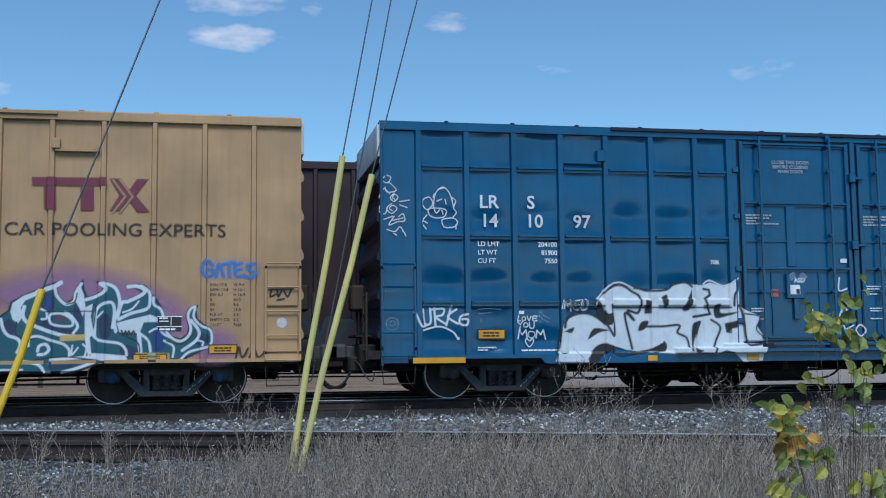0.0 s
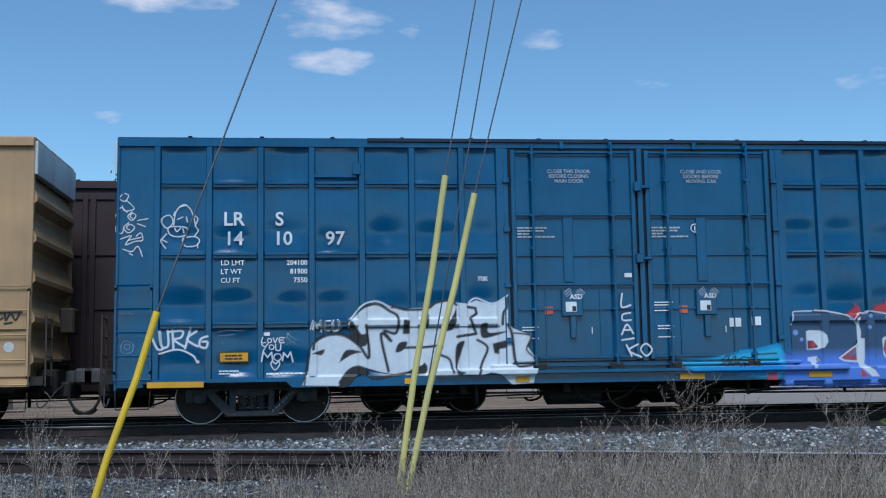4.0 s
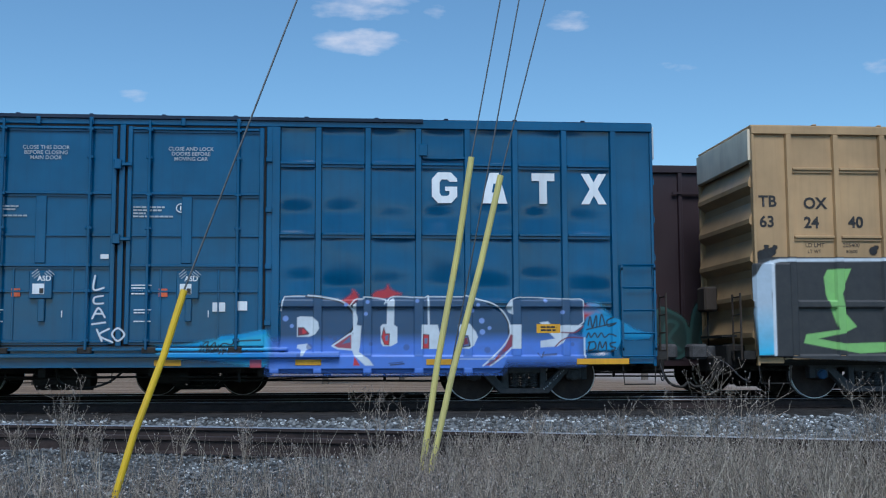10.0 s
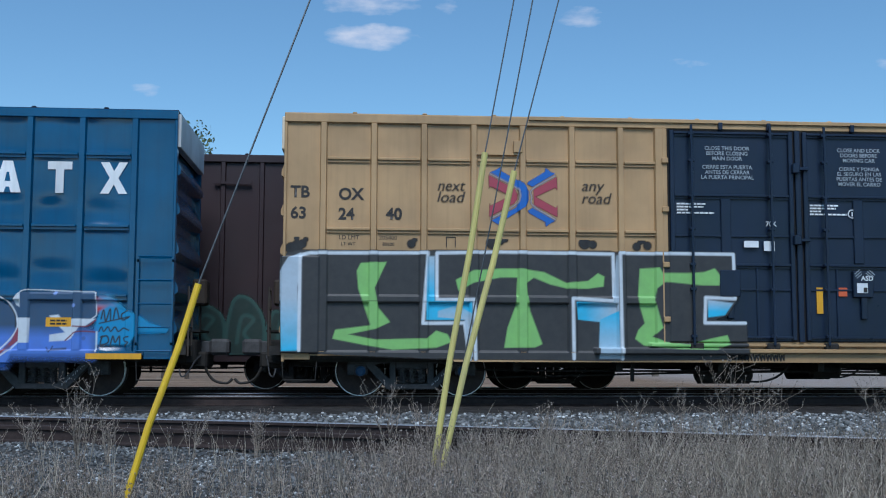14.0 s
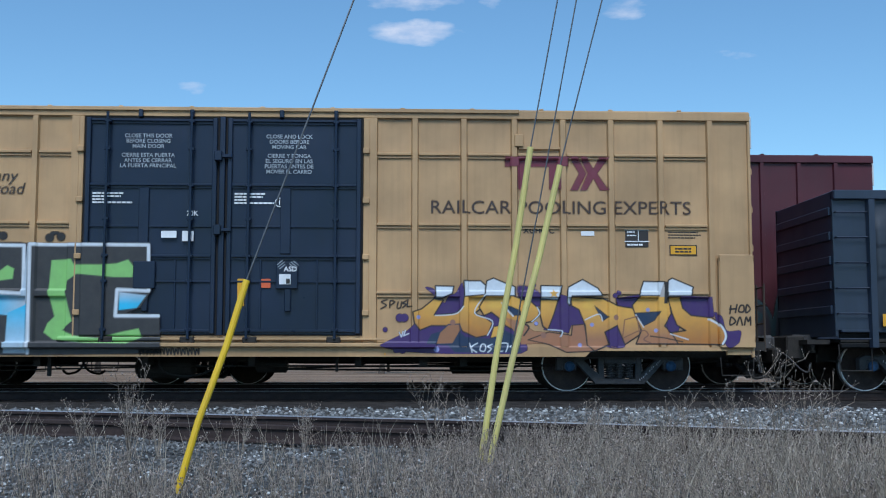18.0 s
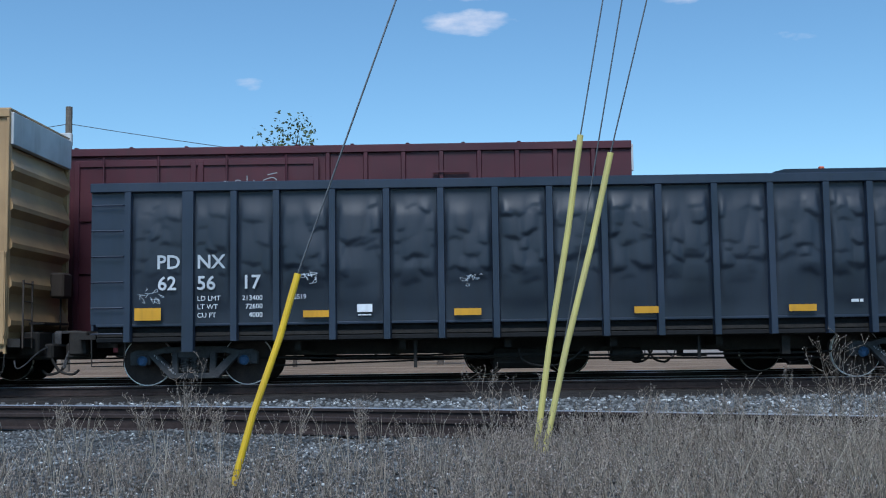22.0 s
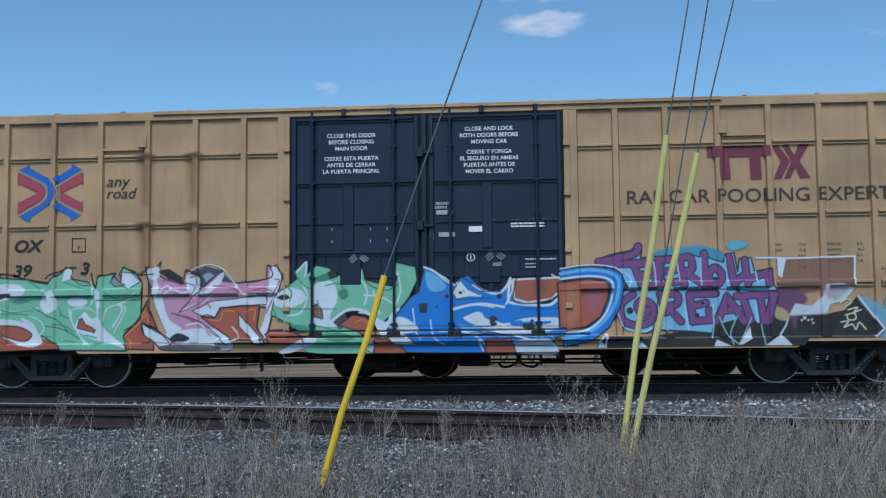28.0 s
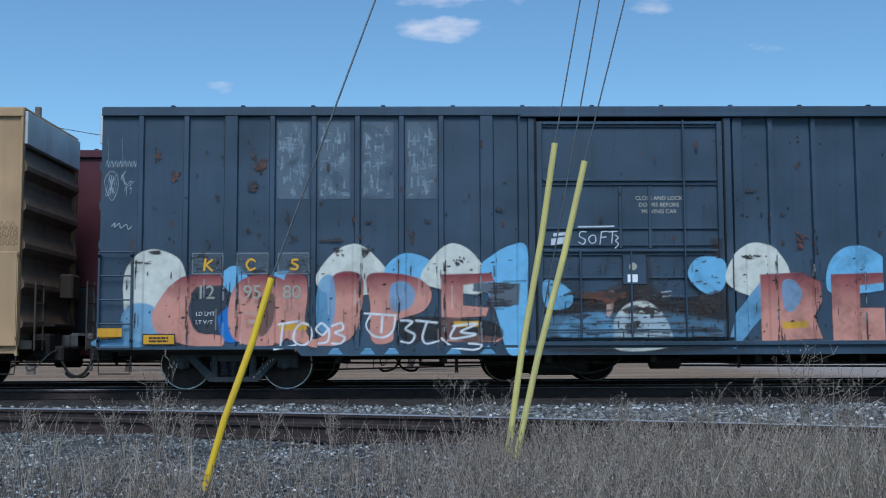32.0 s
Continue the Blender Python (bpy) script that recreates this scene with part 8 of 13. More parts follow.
    p.line([(12.68, 1.62), (12.62, 1.58), (12.68, 1.56), (12.62, 1.5)], 0.022, COAL)
    p.line([(12.71, 1.64), (12.7, 1.52), (12.78, 1.52)], 0.022, COAL, curve=False)
    p.line([(18.48, 1.54), (18.46, 1.4)], 0.026, COAL, curve=False)
    p.line([(18.59, 1.56), (18.56, 1.42)], 0.026, COAL, curve=False)
    p.line([(18.46, 1.48), (18.58, 1.49)], 0.026, COAL, curve=False)
    p.line([(18.65, 1.54), (18.62, 1.44), (18.71, 1.44), (18.71, 1.54), (18.65, 1.54)], 0.026, COAL)
    p.line([(18.77, 1.56), (18.75, 1.42), (18.83, 1.48), (18.77, 1.56)], 0.026, COAL)
    p.line([(18.48, 1.34), (18.46, 1.2), (18.56, 1.26), (18.48, 1.34)], 0.026, COAL)
    p.line([(18.58, 1.2), (18.64, 1.34), (18.68, 1.2)], 0.026, COAL)
    p.line([(18.72, 1.2), (18.75, 1.34), (18.79, 1.26), (18.83, 1.34), (18.83, 1.2)], 0.026, COAL)
    return p.put(car, depth, 'graffiti', 'amber, white and purple angular-letter graffiti', 0.004)


def logo_e(car, depth):
    p = Paint(0.71, 4.14, 1.94, 4.29)
    p.words('next', 0.83, 3.73, 0.2, COAL, width=0.55, lean=0.25)
    p.words('load', 0.83, 3.52, 0.2, COAL, width=0.53, lean=0.25)
    p.words('any', 3.51, 3.7, 0.2, COAL, width=0.44, lean=0.25)
    p.words('road', 3.51, 3.48, 0.2, COAL, width=0.57, lean=0.25)
    crossed_arrows(p, 2.46, 3.62)
    return p.put(car, depth, 'slogan', 'red and blue crossed arrow mark with dark slogan letters', 0.004)


def logo_e2(car, depth):
    p = Paint(12.92, 17.8, 3.18, 4.18)
    p.words('RAILCAR POOLING EXPERTS', 13.02, 3.19, 0.235, (0.035,0.02,0.018), width=4.71)
    p.fill([(14.43, 4.18), (15.52, 4.18), (15.53, 3.99), (14.44, 3.98)], MAROON, alpha=0.92)
    p.fill([(14.64, 3.99), (14.82, 3.99), (14.83, 3.59), (14.65, 3.59)], MAROON, alpha=0.92)
    p.fill([(15.17, 3.99), (15.36, 4), (15.37, 3.58), (15.18, 3.58)], MAROON, alpha=0.92)
    p.fill([(15.56, 4.17), (15.68, 4.17), (15.87, 3.89), (15.7, 3.58), (15.58, 3.58), (15.71, 3.89)], MAROON, alpha=0.92)
    p.fill([(15.74, 4.17), (15.84, 4.18), (16.01, 3.89), (15.86, 3.59), (15.76, 3.59), (15.89, 3.89)], MAROON, alpha=0.92)
    p.fill([(16.02, 4.18), (16.2, 4.18), (16.03, 3.89), (16.21, 3.59), (16.03, 3.59), (15.91, 3.89)], MAROON, alpha=0.92)
    return p.put(car, depth, 'slogan', 'maroon mark over dark slogan letters', 0.004)


def paint_e1(car, depth):
    p = Paint(-0.17, 12.11, 0.48, 2.51, 0.0135)
    p.fill([(-0.14, 1.83), (0.05, 1.96), (0.38, 1.99), (0.61, 1.66), (0.83, 1.78), (0.96, 1.7), (0.98, 1.44), (1.23, 1.18), (1.87, 1.04), (2.61, 0.82), (2.82, 0.73), (-0.14, 0.79)], RUSTY, curve=True, alpha=0.96)
    p.fill([(-0.14, 1.94), (-0.04, 1.97), (0.09, 1.88), (-0.05, 1.78), (0.01, 1.62), (0.14, 1.57), (0.23, 1.4), (0.32, 1.29), (0.38, 1.39), (0.51, 1.41), (0.42, 1.19), (0.29, 0.99), (0.19, 0.78), (0.09, 0.79), (0.13, 1.1), (0.05, 1.25), (-0.14, 1.31)], SNOW, edge=COAL, edge_w=0.022)
    p.fill([(0.35, 1.3), (0.54, 1.38), (0.83, 1.24), (1.15, 1.09), (1.36, 1), (1.13, 0.93), (0.7, 1.04), (0.52, 1.11), (0.33, 1.02), (0.22, 0.78), (0.11, 0.78), (0.18, 1.04)], MINT, curve=True, edge=COAL, edge_w=0.02)
    p.line([(0.51, 1.35), (0.86, 1.2), (1.18, 1.06), (1.39, 0.98)], 0.028, SNOW)
    p.line([(0.29, 1.13), (0.2, 0.99), (0.16, 0.8)], 0.028, SNOW)
    p.line([(0.24, 0.87), (0.37, 0.99), (0.53, 1.06), (0.64, 1.03)], 0.02, COAL)
    p.fill([(0.32, 0.82), (0.53, 0.98), (0.83, 0.98), (0.75, 0.79)], (0.42,0.16,0.12), curve=True, alpha=0.8)
    p.fill([(0.93, 1.72), (1.08, 1.8), (1.24, 1.94), (1.45, 2.04), (1.72, 2.02), (1.99, 2), (2.2, 1.95), (2.44, 1.91), (2.52, 2.02), (2.68, 2.12), (2.76, 2.22), (2.88, 2.17), (2.83, 2.01), (3.17, 1.94), (3.36, 1.83), (3.4, 2.05), (3.65, 2.08), (3.69, 1.89), (3.84, 1.87), (3.78, 2.08), (3.84, 2.2), (4.06, 2.12), (4.21, 1.91), (4.18, 1.26), (3.89, 1), (3.94, 0.68), (2.71, 0.7), (2.66, 0.78), (2.4, 0.94), (2.19, 1), (1.98, 1.16), (1.45, 1.17), (1.3, 1.14), (1.13, 1.27), (0.97, 1.49)], MINT, edge=COAL, edge_w=0.026)
    p.line([(1.09, 1.72), (1.15, 1.85), (1.35, 2), (1.48, 2.08), (1.62, 2.1)], 0.022, COAL)
    p.fill([(0.94, 1.67), (1.13, 1.59), (1.56, 1.48), (1.51, 1.25), (1.43, 1.15), (1.31, 1.15), (1.13, 1.3), (0.98, 1.49)], SNOW, curve=True)
    p.fill([(1.26, 1.67), (1.4, 1.86), (1.61, 1.92), (1.86, 1.91), (2.01, 1.78), (1.84, 1.66), (1.47, 1.61)], SNOW, curve=True)
    p.fill([(1.37, 1.67), (1.54, 1.74), (1.71, 1.75), (1.75, 1.71), (1.58, 1.64), (1.41, 1.61)], COAL)
    p.fill([(1.72, 1.6), (1.93, 1.64), (2.09, 1.6), (1.88, 1.55)], (0.10,0.26,0.18), curve=True)
    p.fill([(1.47, 1.27), (1.98, 1.22), (2.21, 1.07), (2.34, 0.86), (2.19, 0.76), (1.87, 0.81), (1.55, 1.01)], SNOW, curve=True)
    p.fill([(1.49, 1.14), (1.87, 1.14), (2.13, 1.01), (2.08, 0.9), (1.96, 0.87), (1.74, 0.92), (1.6, 0.99)], RUSTY, curve=True, edge=COAL, edge_w=0.022)
    p.line([(1.45, 1.46), (1.88, 1.41), (2.25, 1.48), (2.51, 1.64)], 0.02, SNOW)
    p.line([(1.94, 1.28), (2.11, 1.2), (2.22, 1.05), (2.25, 0.86)], 0.03, SNOW)
    p.line([(2.14, 1.48), (2.4, 1.35), (2.61, 1.25), (2.82, 1.04)], 0.016, COAL)
    p.fill([(2.28, 1.58), (2.43, 1.77), (2.54, 1.78), (2.6, 1.47), (2.38, 1.37)], SNOW, curve=True)
    p.fill([(2.81, 1.63), (2.99, 1.67), (3.17, 1.6), (3.08, 1.5), (2.85, 1.52)], SNOW, curve=True)
    p.fill([(2.95, 1.11), (3.12, 1.39), (3.24, 1.28), (3.39, 1.33), (3.33, 1.74), (3.42, 1.74), (3.47, 1.16), (3.68, 0.93), (3.94, 0.73), (3.65, 0.81), (3.24, 0.92)], SNOW, curve=True)
    p.fill([(3.03, 1.26), (3.08, 1.28), (3.14, 1.17), (3.37, 1.06), (3.34, 1.01), (2.99, 1.1)], RUSTY, edge=COAL, edge_w=0.02)
    p.fill([(3.39, 1.43), (3.67, 1.53), (3.79, 1.44), (3.66, 1.24), (3.45, 1.23)], MINT, curve=True)
    p.line([(2.83, 1.45), (2.91, 1.18), (3.15, 0.8)], 0.028, SNOW)
    p.line([(3.39, 1.53), (3.42, 1.18), (3.51, 0.94)], 0.026, SNOW)
    p.line([(3.75, 1.53), (3.83, 1.42), (3.66, 1.12)], 0.026, SNOW)
    p.fill([(2.74, 2.17), (2.79, 2.21), (2.88, 2.16), (2.85, 2), (2.69, 1.96)], SNOW)
    p.fill([(3.82, 2.12), (4.01, 2.09), (4.17, 1.94), (3.94, 1.8), (3.8, 1.89)], SNOW, edge=COAL, edge_w=0.018)
    p.fill([(3.6, 1.94), (3.67, 2.04), (3.78, 1.93), (3.88, 1.88), (3.69, 1.85)], (0.22,0.25,0.30), edge=COAL, edge_w=0.018)
    p.line([(3.23, 1.95), (3.29, 1.74), (3.25, 1.54)], 0.026, SNOW)
    p.line([(4.08, 1.72), (3.87, 1.57), (3.75, 1.53)], 0.03, SNOW)
    p.line([(2.4, 1.15), (2.72, 1.08), (3.03, 0.91)], 0.016, COAL)
    p.line([(2.84, 2.06), (3.04, 1.89), (3.25, 1.89)], 0.016, COAL)
    p.fill([(3.86, 0.95), (4.18, 1.26), (4.31, 1.53), (4.42, 1.24), (4.49, 1.08), (4.23, 1.18), (4.22, 1.04), (4.42, 0.9), (4.46, 0.69), (3.94, 0.71)], RUSTY, edge=COAL, edge_w=0.026)
    p.line([(3.9, 0.93), (3.99, 0.85), (4.03, 0.72)], 0.016, (0.62,0.26,0.06))
    p.line([(4.18, 1.19), (4.28, 1.39), (4.36, 1.18)], 0.016, (0.62,0.26,0.06))
    p.fill([(4.23, 1.17), (4.44, 1.04), (4.69, 0.91), (4.93, 0.69), (4.63, 0.69), (4.28, 0.96)], SNOW, edge=COAL, edge_w=0.022)
    p.fill([(4.29, 2.2), (4.42, 2.14), (4.55, 2.29), (4.48, 2.07), (4.66, 1.96), (4.97, 1.88), (5.01, 2.12), (5.29, 2.01), (5.3, 1.77), (5.48, 1.94), (5.69, 2.12), (5.69, 1.93), (6.03, 1.88), (6.34, 1.91), (6.52, 1.96), (6.53, 2.2), (6.63, 2.16), (6.71, 2.21), (6.82, 2), (6.76, 1.75), (6.68, 1.53), (6.58, 1.13), (6.49, 0.77), (6.33, 0.84), (6.44, 1.05), (6.53, 1.43), (6.33, 1.46), (5.92, 1.47), (5.64, 1.43), (5.56, 1.26), (5.31, 1.29), (5.63, 1.07), (5.88, 0.87), (5.87, 0.67), (4.63, 0.69), (4.89, 0.89), (4.64, 1.1), (4.55, 1.45), (4.41, 1.66)], PINK, edge=COAL, edge_w=0.026)
    p.fill([(4.44, 2.02), (4.56, 1.71), (4.71, 1.25), (4.95, 1.07), (4.71, 0.97), (4.53, 1.3), (4.41, 1.66)], SNOW, curve=True)
    p.fill([(4.32, 2.14), (4.51, 2.2), (4.52, 2.02), (4.38, 1.97)], SNOW, curve=True)
    p.fill([(5.5, 1.56), (5.93, 1.6), (6.51, 1.66), (6.53, 1.49), (5.92, 1.47), (5.66, 1.43), (5.57, 1.27), (5.43, 1.32), (5.31, 1.3), (5.17, 1.39)], SNOW, edge=COAL, edge_w=0.018)
    p.fill([(6.63, 2.18), (6.8, 1.99), (6.69, 1.6), (6.56, 1.15), (6.46, 0.8), (6.33, 0.88), (6.46, 1.2), (6.55, 1.65), (6.56, 1.96)], SNOW, curve=True)
    p.fill([(4.64, 0.97), (5.12, 1.06), (5.63, 1.05), (5.88, 0.87), (5.87, 0.68), (5.19, 0.72)], SNOW, curve=True)
    p.fill([(5.04, 2.05), (5.27, 1.99), (5.28, 1.79), (5.38, 1.74), (5.65, 2.03), (5.67, 1.9), (5.42, 1.68), (5.09, 1.73)], SNOW, curve=True)
    p.fill([(4.73, 0.87), (4.87, 0.99), (5.1, 0.9), (4.97, 0.83)], COAL, curve=True)
    p.fill([(4.53, 2.14), (4.71, 2.16), (4.96, 2), (4.95, 1.89), (4.69, 1.98)], COAL)
    p.fill([(5.15, 2.08), (5.38, 2.2), (5.65, 2.13), (5.89, 1.89), (5.71, 1.92), (5.67, 2.08), (5.47, 1.95), (5.32, 1.81), (5.29, 2.01)], (0.05,0.06,0.08))
    p.fill([(5.33, 2.04), (5.45, 2.09), (5.55, 2.03), (5.4, 1.91)], (0.26,0.30,0.36))
    p.line([(5.08, 2.08), (5.38, 2.23), (5.69, 2.16), (5.91, 1.91), (5.97, 1.79)], 0.026, SNOW)
    p.line([(5.83, 1.77), (6.08, 1.71), (6.33, 1.76), (6.58, 1.7)], 0.022, CRIMSON, alpha=0.6)
    p.line([(5.02, 1.9), (5.22, 1.83), (5.11, 1.64)], 0.02, (0.25,0.06,0.14))
    p.line([(4.85, 1.34), (5.2, 1.18), (5.61, 0.92)], 0.02, (0.25,0.06,0.14))
    p.line([(4.5, 1.66), (4.65, 1.81), (4.91, 1.7)], 0.02, (0.25,0.06,0.14))
    p.line([(4.6, 1.66), (4.76, 1.78), (5.01, 1.72), (5.17, 1.79)], 0.03, SNOW)
    p.line([(4.9, 1.39), (5.31, 1.54), (5.52, 1.68)], 0.03, SNOW)
    p.line([(4.75, 1.35), (5.21, 1.23), (5.51, 1.03), (5.8, 0.77)], 0.02, COAL)
    p.fill([(5.31, 1.28), (5.57, 1.26), (5.66, 1.44), (6.39, 1.48), (6.34, 1.08), (6.49, 0.85), (5.89, 0.86), (5.51, 1.12)], RUSTY, edge=COAL, edge_w=0.028)
    p.fill([(6.02, 1.33), (6.39, 0.91), (6.47, 0.75), (6.33, 0.78), (6.03, 1.1)], SNOW, edge=COAL, edge_w=0.022)
    p.line([(5.46, 1.23), (5.66, 1.22), (5.72, 1.37), (5.92, 1.37)], 0.016, (0.62,0.26,0.06))
    p.line([(6.12, 1.36), (6.3, 1.4), (6.28, 1.21)], 0.016, (0.62,0.26,0.06))
    p.fill([(6.6, 1.3), (6.67, 1.65), (6.94, 1.82), (7.1, 1.94), (7.06, 2.09), (7.28, 2.27), (7.3, 2.04), (7.45, 2.18), (7.7, 2.12), (7.76, 1.96), (7.94, 2.02), (8.14, 2.06), (8.29, 2.11), (8.33, 1.91), (8.62, 1.82), (8.84, 1.78), (8.89, 2.21), (9.24, 2.12), (9.27, 1.88), (9.12, 1.58), (8.95, 1.37), (8.72, 1.2), (8.6, 1.08), (8.45, 1.21), (8.26, 1.36), (7.92, 1.32), (7.66, 1.01), (7.31, 1.01), (6.9, 1.16)], MINT, edge=COAL, edge_w=0.022)
    p.fill([(6.67, 1.63), (6.94, 1.78), (7.19, 1.72), (7.25, 1.56), (6.98, 1.42), (6.69, 1.47)], SNOW, curve=True)
    p.fill([(6.73, 1.61), (6.87, 1.67), (6.96, 1.6), (6.83, 1.56)], COAL, curve=True)
    p.line([(7.1, 2.06), (7.27, 2.24), (7.24, 1.98)], 0.03, SNOW)
    p.line([(7.19, 1.84), (7.29, 1.63), (7.17, 1.34), (6.92, 1.28)], 0.03, SNOW)
    p.fill([(7.33, 1.43), (7.42, 1.83), (7.74, 1.88), (7.83, 1.57), (7.7, 1.27), (7.79, 1.12), (8.12, 1.01), (7.81, 0.96), (7.44, 1.11)], SNOW, curve=True)
    p.fill([(7.35, 1.43), (7.45, 1.48), (7.55, 1.38), (7.57, 1.22), (7.42, 1.25)], (0.26,0.09,0.07), edge=COAL, edge_w=0.022)
    p.fill([(7.39, 1.93), (7.64, 2.03), (7.79, 1.96), (7.54, 1.88)], (0.05,0.22,0.13), curve=True)
    p.fill([(7.64, 2.05), (7.78, 2.1), (7.84, 1.96), (7.7, 1.92)], COAL)
    p.fill([(7.85, 1.7), (7.99, 1.74), (8.03, 1.61), (7.91, 1.56)], (0.05,0.22,0.13), curve=True)
    p.line([(7.88, 1.82), (8.23, 1.91), (8.37, 1.7), (8.32, 1.46)], 0.03, SNOW)
    p.line([(8.32, 1.63), (8.61, 1.6), (8.81, 1.49)], 0.03, SNOW)
    p.line([(8.48, 1.7), (8.59, 1.3)], 0.03, SNOW)
    p.line([(8.92, 2.04), (8.97, 1.69), (8.85, 1.39)], 0.03, SNOW)
    p.fill([(8.46, 1.25), (8.7, 1.15), (8.8, 1.3), (8.96, 1.39), (8.79, 1), (8.64, 0.88)], SNOW, curve=True)
    p.line([(8.33, 1.91), (8.47, 1.78), (8.72, 1.71), (8.92, 1.81)], 0.018, COAL)
    p.fill([(8.45, 1.92), (8.72, 1.89), (8.96, 1.97), (8.82, 1.85), (8.53, 1.85)], COAL)
    p.fill([(7.32, 1.05), (7.91, 1.06), (8.22, 0.95), (8.47, 0.69), (8.48, 0.59), (7.3, 0.62), (7.35, 0.83)], MINT, curve=True)
    p.fill([(7.51, 0.93), (7.91, 0.96), (8.15, 0.86), (7.8, 0.8)], (0.06,0.26,0.15), curve=True)
    p.fill([(6.97, 1.12), (7.32, 1.08), (7.41, 0.97), (7.12, 1.02)], (0.06,0.26,0.15), curve=True)
    p.fill([(6.49, 0.95), (6.58, 1.02), (6.82, 1.03), (7.13, 0.94), (7.31, 0.83), (7.16, 0.76), (6.61, 0.79)], RUSTY, edge=COAL, edge_w=0.024)
    p.line([(6.57, 0.91), (6.91, 0.88), (7.21, 0.86)], 0.014, COAL)
    p.fill([(7.16, 0.84), (7.41, 0.91), (7.43, 0.79), (7, 0.62), (6.76, 0.63)], SNOW, curve=True)
    p.fill([(4.63, 0.77), (5.5, 0.77), (5.65, 0.67), (4.68, 0.67)], (0.05,0.05,0.055), curve=True, alpha=0.9)
    p.fill([(7.78, 1.22), (7.94, 1.34), (8.01, 1.17), (7.87, 1.02)], (0.05,0.05,0.055), curve=True, alpha=0.9)
    p.line([(7.72, 1.17), (8.04, 1.38), (8.39, 1.31), (8.6, 1.07), (8.65, 0.88)], 0.05, SNOW)
    p.fill([(7.85, 1.1), (8.11, 1.28), (8.35, 1.24), (8.48, 1.09), (8.53, 0.9), (8.36, 0.9), (8.1, 1.02)], RUSTY, edge=COAL, edge_w=0.026)
    p.line([(8.15, 1.15), (8.31, 1.19), (8.42, 1.05)], 0.014, (0.62,0.26,0.06))
    p.fill([(8.36, 0.89), (8.51, 0.77), (8.46, 0.59), (8.33, 0.67)], SNOW, edge=COAL, edge_w=0.018)
    p.fill([(8.51, 0.85), (8.71, 0.85), (9.13, 0.63), (9.02, 0.58), (8.48, 0.59)], RUSTY, edge=COAL, edge_w=0.022)
    p.fill([(8.72, 1), (8.9, 1.29), (9.15, 1.58), (9.3, 1.68), (9.41, 2.14), (9.56, 2.07), (9.76, 1.91), (9.92, 1.8), (10.04, 1.91), (10.18, 1.96), (10.38, 1.76), (10.52, 1.66), (10.71, 1.67), (10.85, 1.75), (10.93, 1.93), (10.97, 1.53), (11.21, 1.45), (11.59, 1.44), (11.74, 1.56), (11.94, 1.71), (12.09, 1.72), (12.04, 1.31), (11.96, 1.06), (11.85, 0.87), (11.65, 0.84), (11.77, 0.54), (9.07, 0.6)], ROYAL, edge=COAL, edge_w=0.024)
    p.fill([(9.43, 2.02), (9.6, 1.97), (9.79, 1.76), (9.59, 1.67), (9.45, 1.77)], SKY_P, curve=True, alpha=0.8)
    p.line([(9.4, 2.11), (9.57, 2.05), (9.75, 1.89), (9.94, 1.79)], 0.03, SNOW)
    p.fill([(10.04, 1.88), (10.17, 1.71), (10.38, 1.61), (9.97, 1.54), (9.9, 1.66)], SNOW, edge=COAL, edge_w=0.014)
    p.fill([(10, 1.66), (10.07, 1.7), (10.13, 1.66), (10.03, 1.62)], COAL)
    p.disc(9.8, 1.59, 0.035, COAL)
    p.line([(10.27, 1.79), (10.46, 1.68), (10.7, 1.63), (10.84, 1.73), (10.93, 1.89)], 0.045, SNOW)
    p.line([(10.92, 1.87), (10.89, 1.54), (10.94, 1.46), (11.3, 1.42), (11.62, 1.42), (11.8, 1.55), (12.07, 1.69), (12.02, 1.31), (11.93, 1.04)], 0.045, SNOW)
    p.line([(9.89, 1.35), (10.16, 1.42), (10.45, 1.45), (10.81, 1.39)], 0.04, SNOW)
    p.fill([(10.1, 1.21), (10.39, 1.3), (10.49, 1.19), (10.82, 1.1), (11.2, 1.19), (11.84, 1.18), (11.87, 1.04), (11.38, 0.92), (10.81, 0.91), (10.29, 1.08)], SNOW, curve=True)
    p.fill([(10.96, 1.14), (11.57, 1.15), (11.57, 1.08), (11, 1.05)], ROYAL, curve=True)
    p.fill([(10, 1.09), (10.53, 1), (10.24, 0.91)], SKY_P, curve=True, alpha=0.8)
    p.fill([(10.54, 1.15), (10.69, 1.22), (10.68, 1.07), (10.58, 1.04)], COAL)
    p.fill([(11.1, 1.05), (11.29, 1.11), (11.38, 1.03), (11.23, 0.97)], COAL)
    p.fill([(9.3, 1.46), (9.45, 1.48), (9.44, 1.3), (9.31, 1.3)], COAL)
    p.fill([(8.79, 1.12), (8.95, 1.24), (9.18, 1.14), (9.28, 0.99), (8.98, 0.95)], SNOW, curve=True)
    p.fill([(8.74, 0.95), (8.89, 1), (9.17, 0.77), (9.31, 0.73), (8.88, 0.76)], SNOW, curve=True)
    p.line([(9.19, 1.38), (9.24, 0.99), (9.33, 0.84)], 0.022, SNOW)
    p.line([(9.5, 1.18), (9.56, 0.88), (9.75, 0.73)], 0.022, SNOW)
    p.line([(9.66, 0.98), (10.05, 0.97), (10.33, 0.87), (10.51, 0.67)], 0.03, SNOW)
    p.line([(11.13, 0.8), (11.56, 0.82), (11.72, 0.64)], 0.022, SNOW)
    p.fill([(10.94, 0.77), (11.56, 0.82), (11.74, 0.56), (11.03, 0.58)], SNOW, curve=True, alpha=0.9)
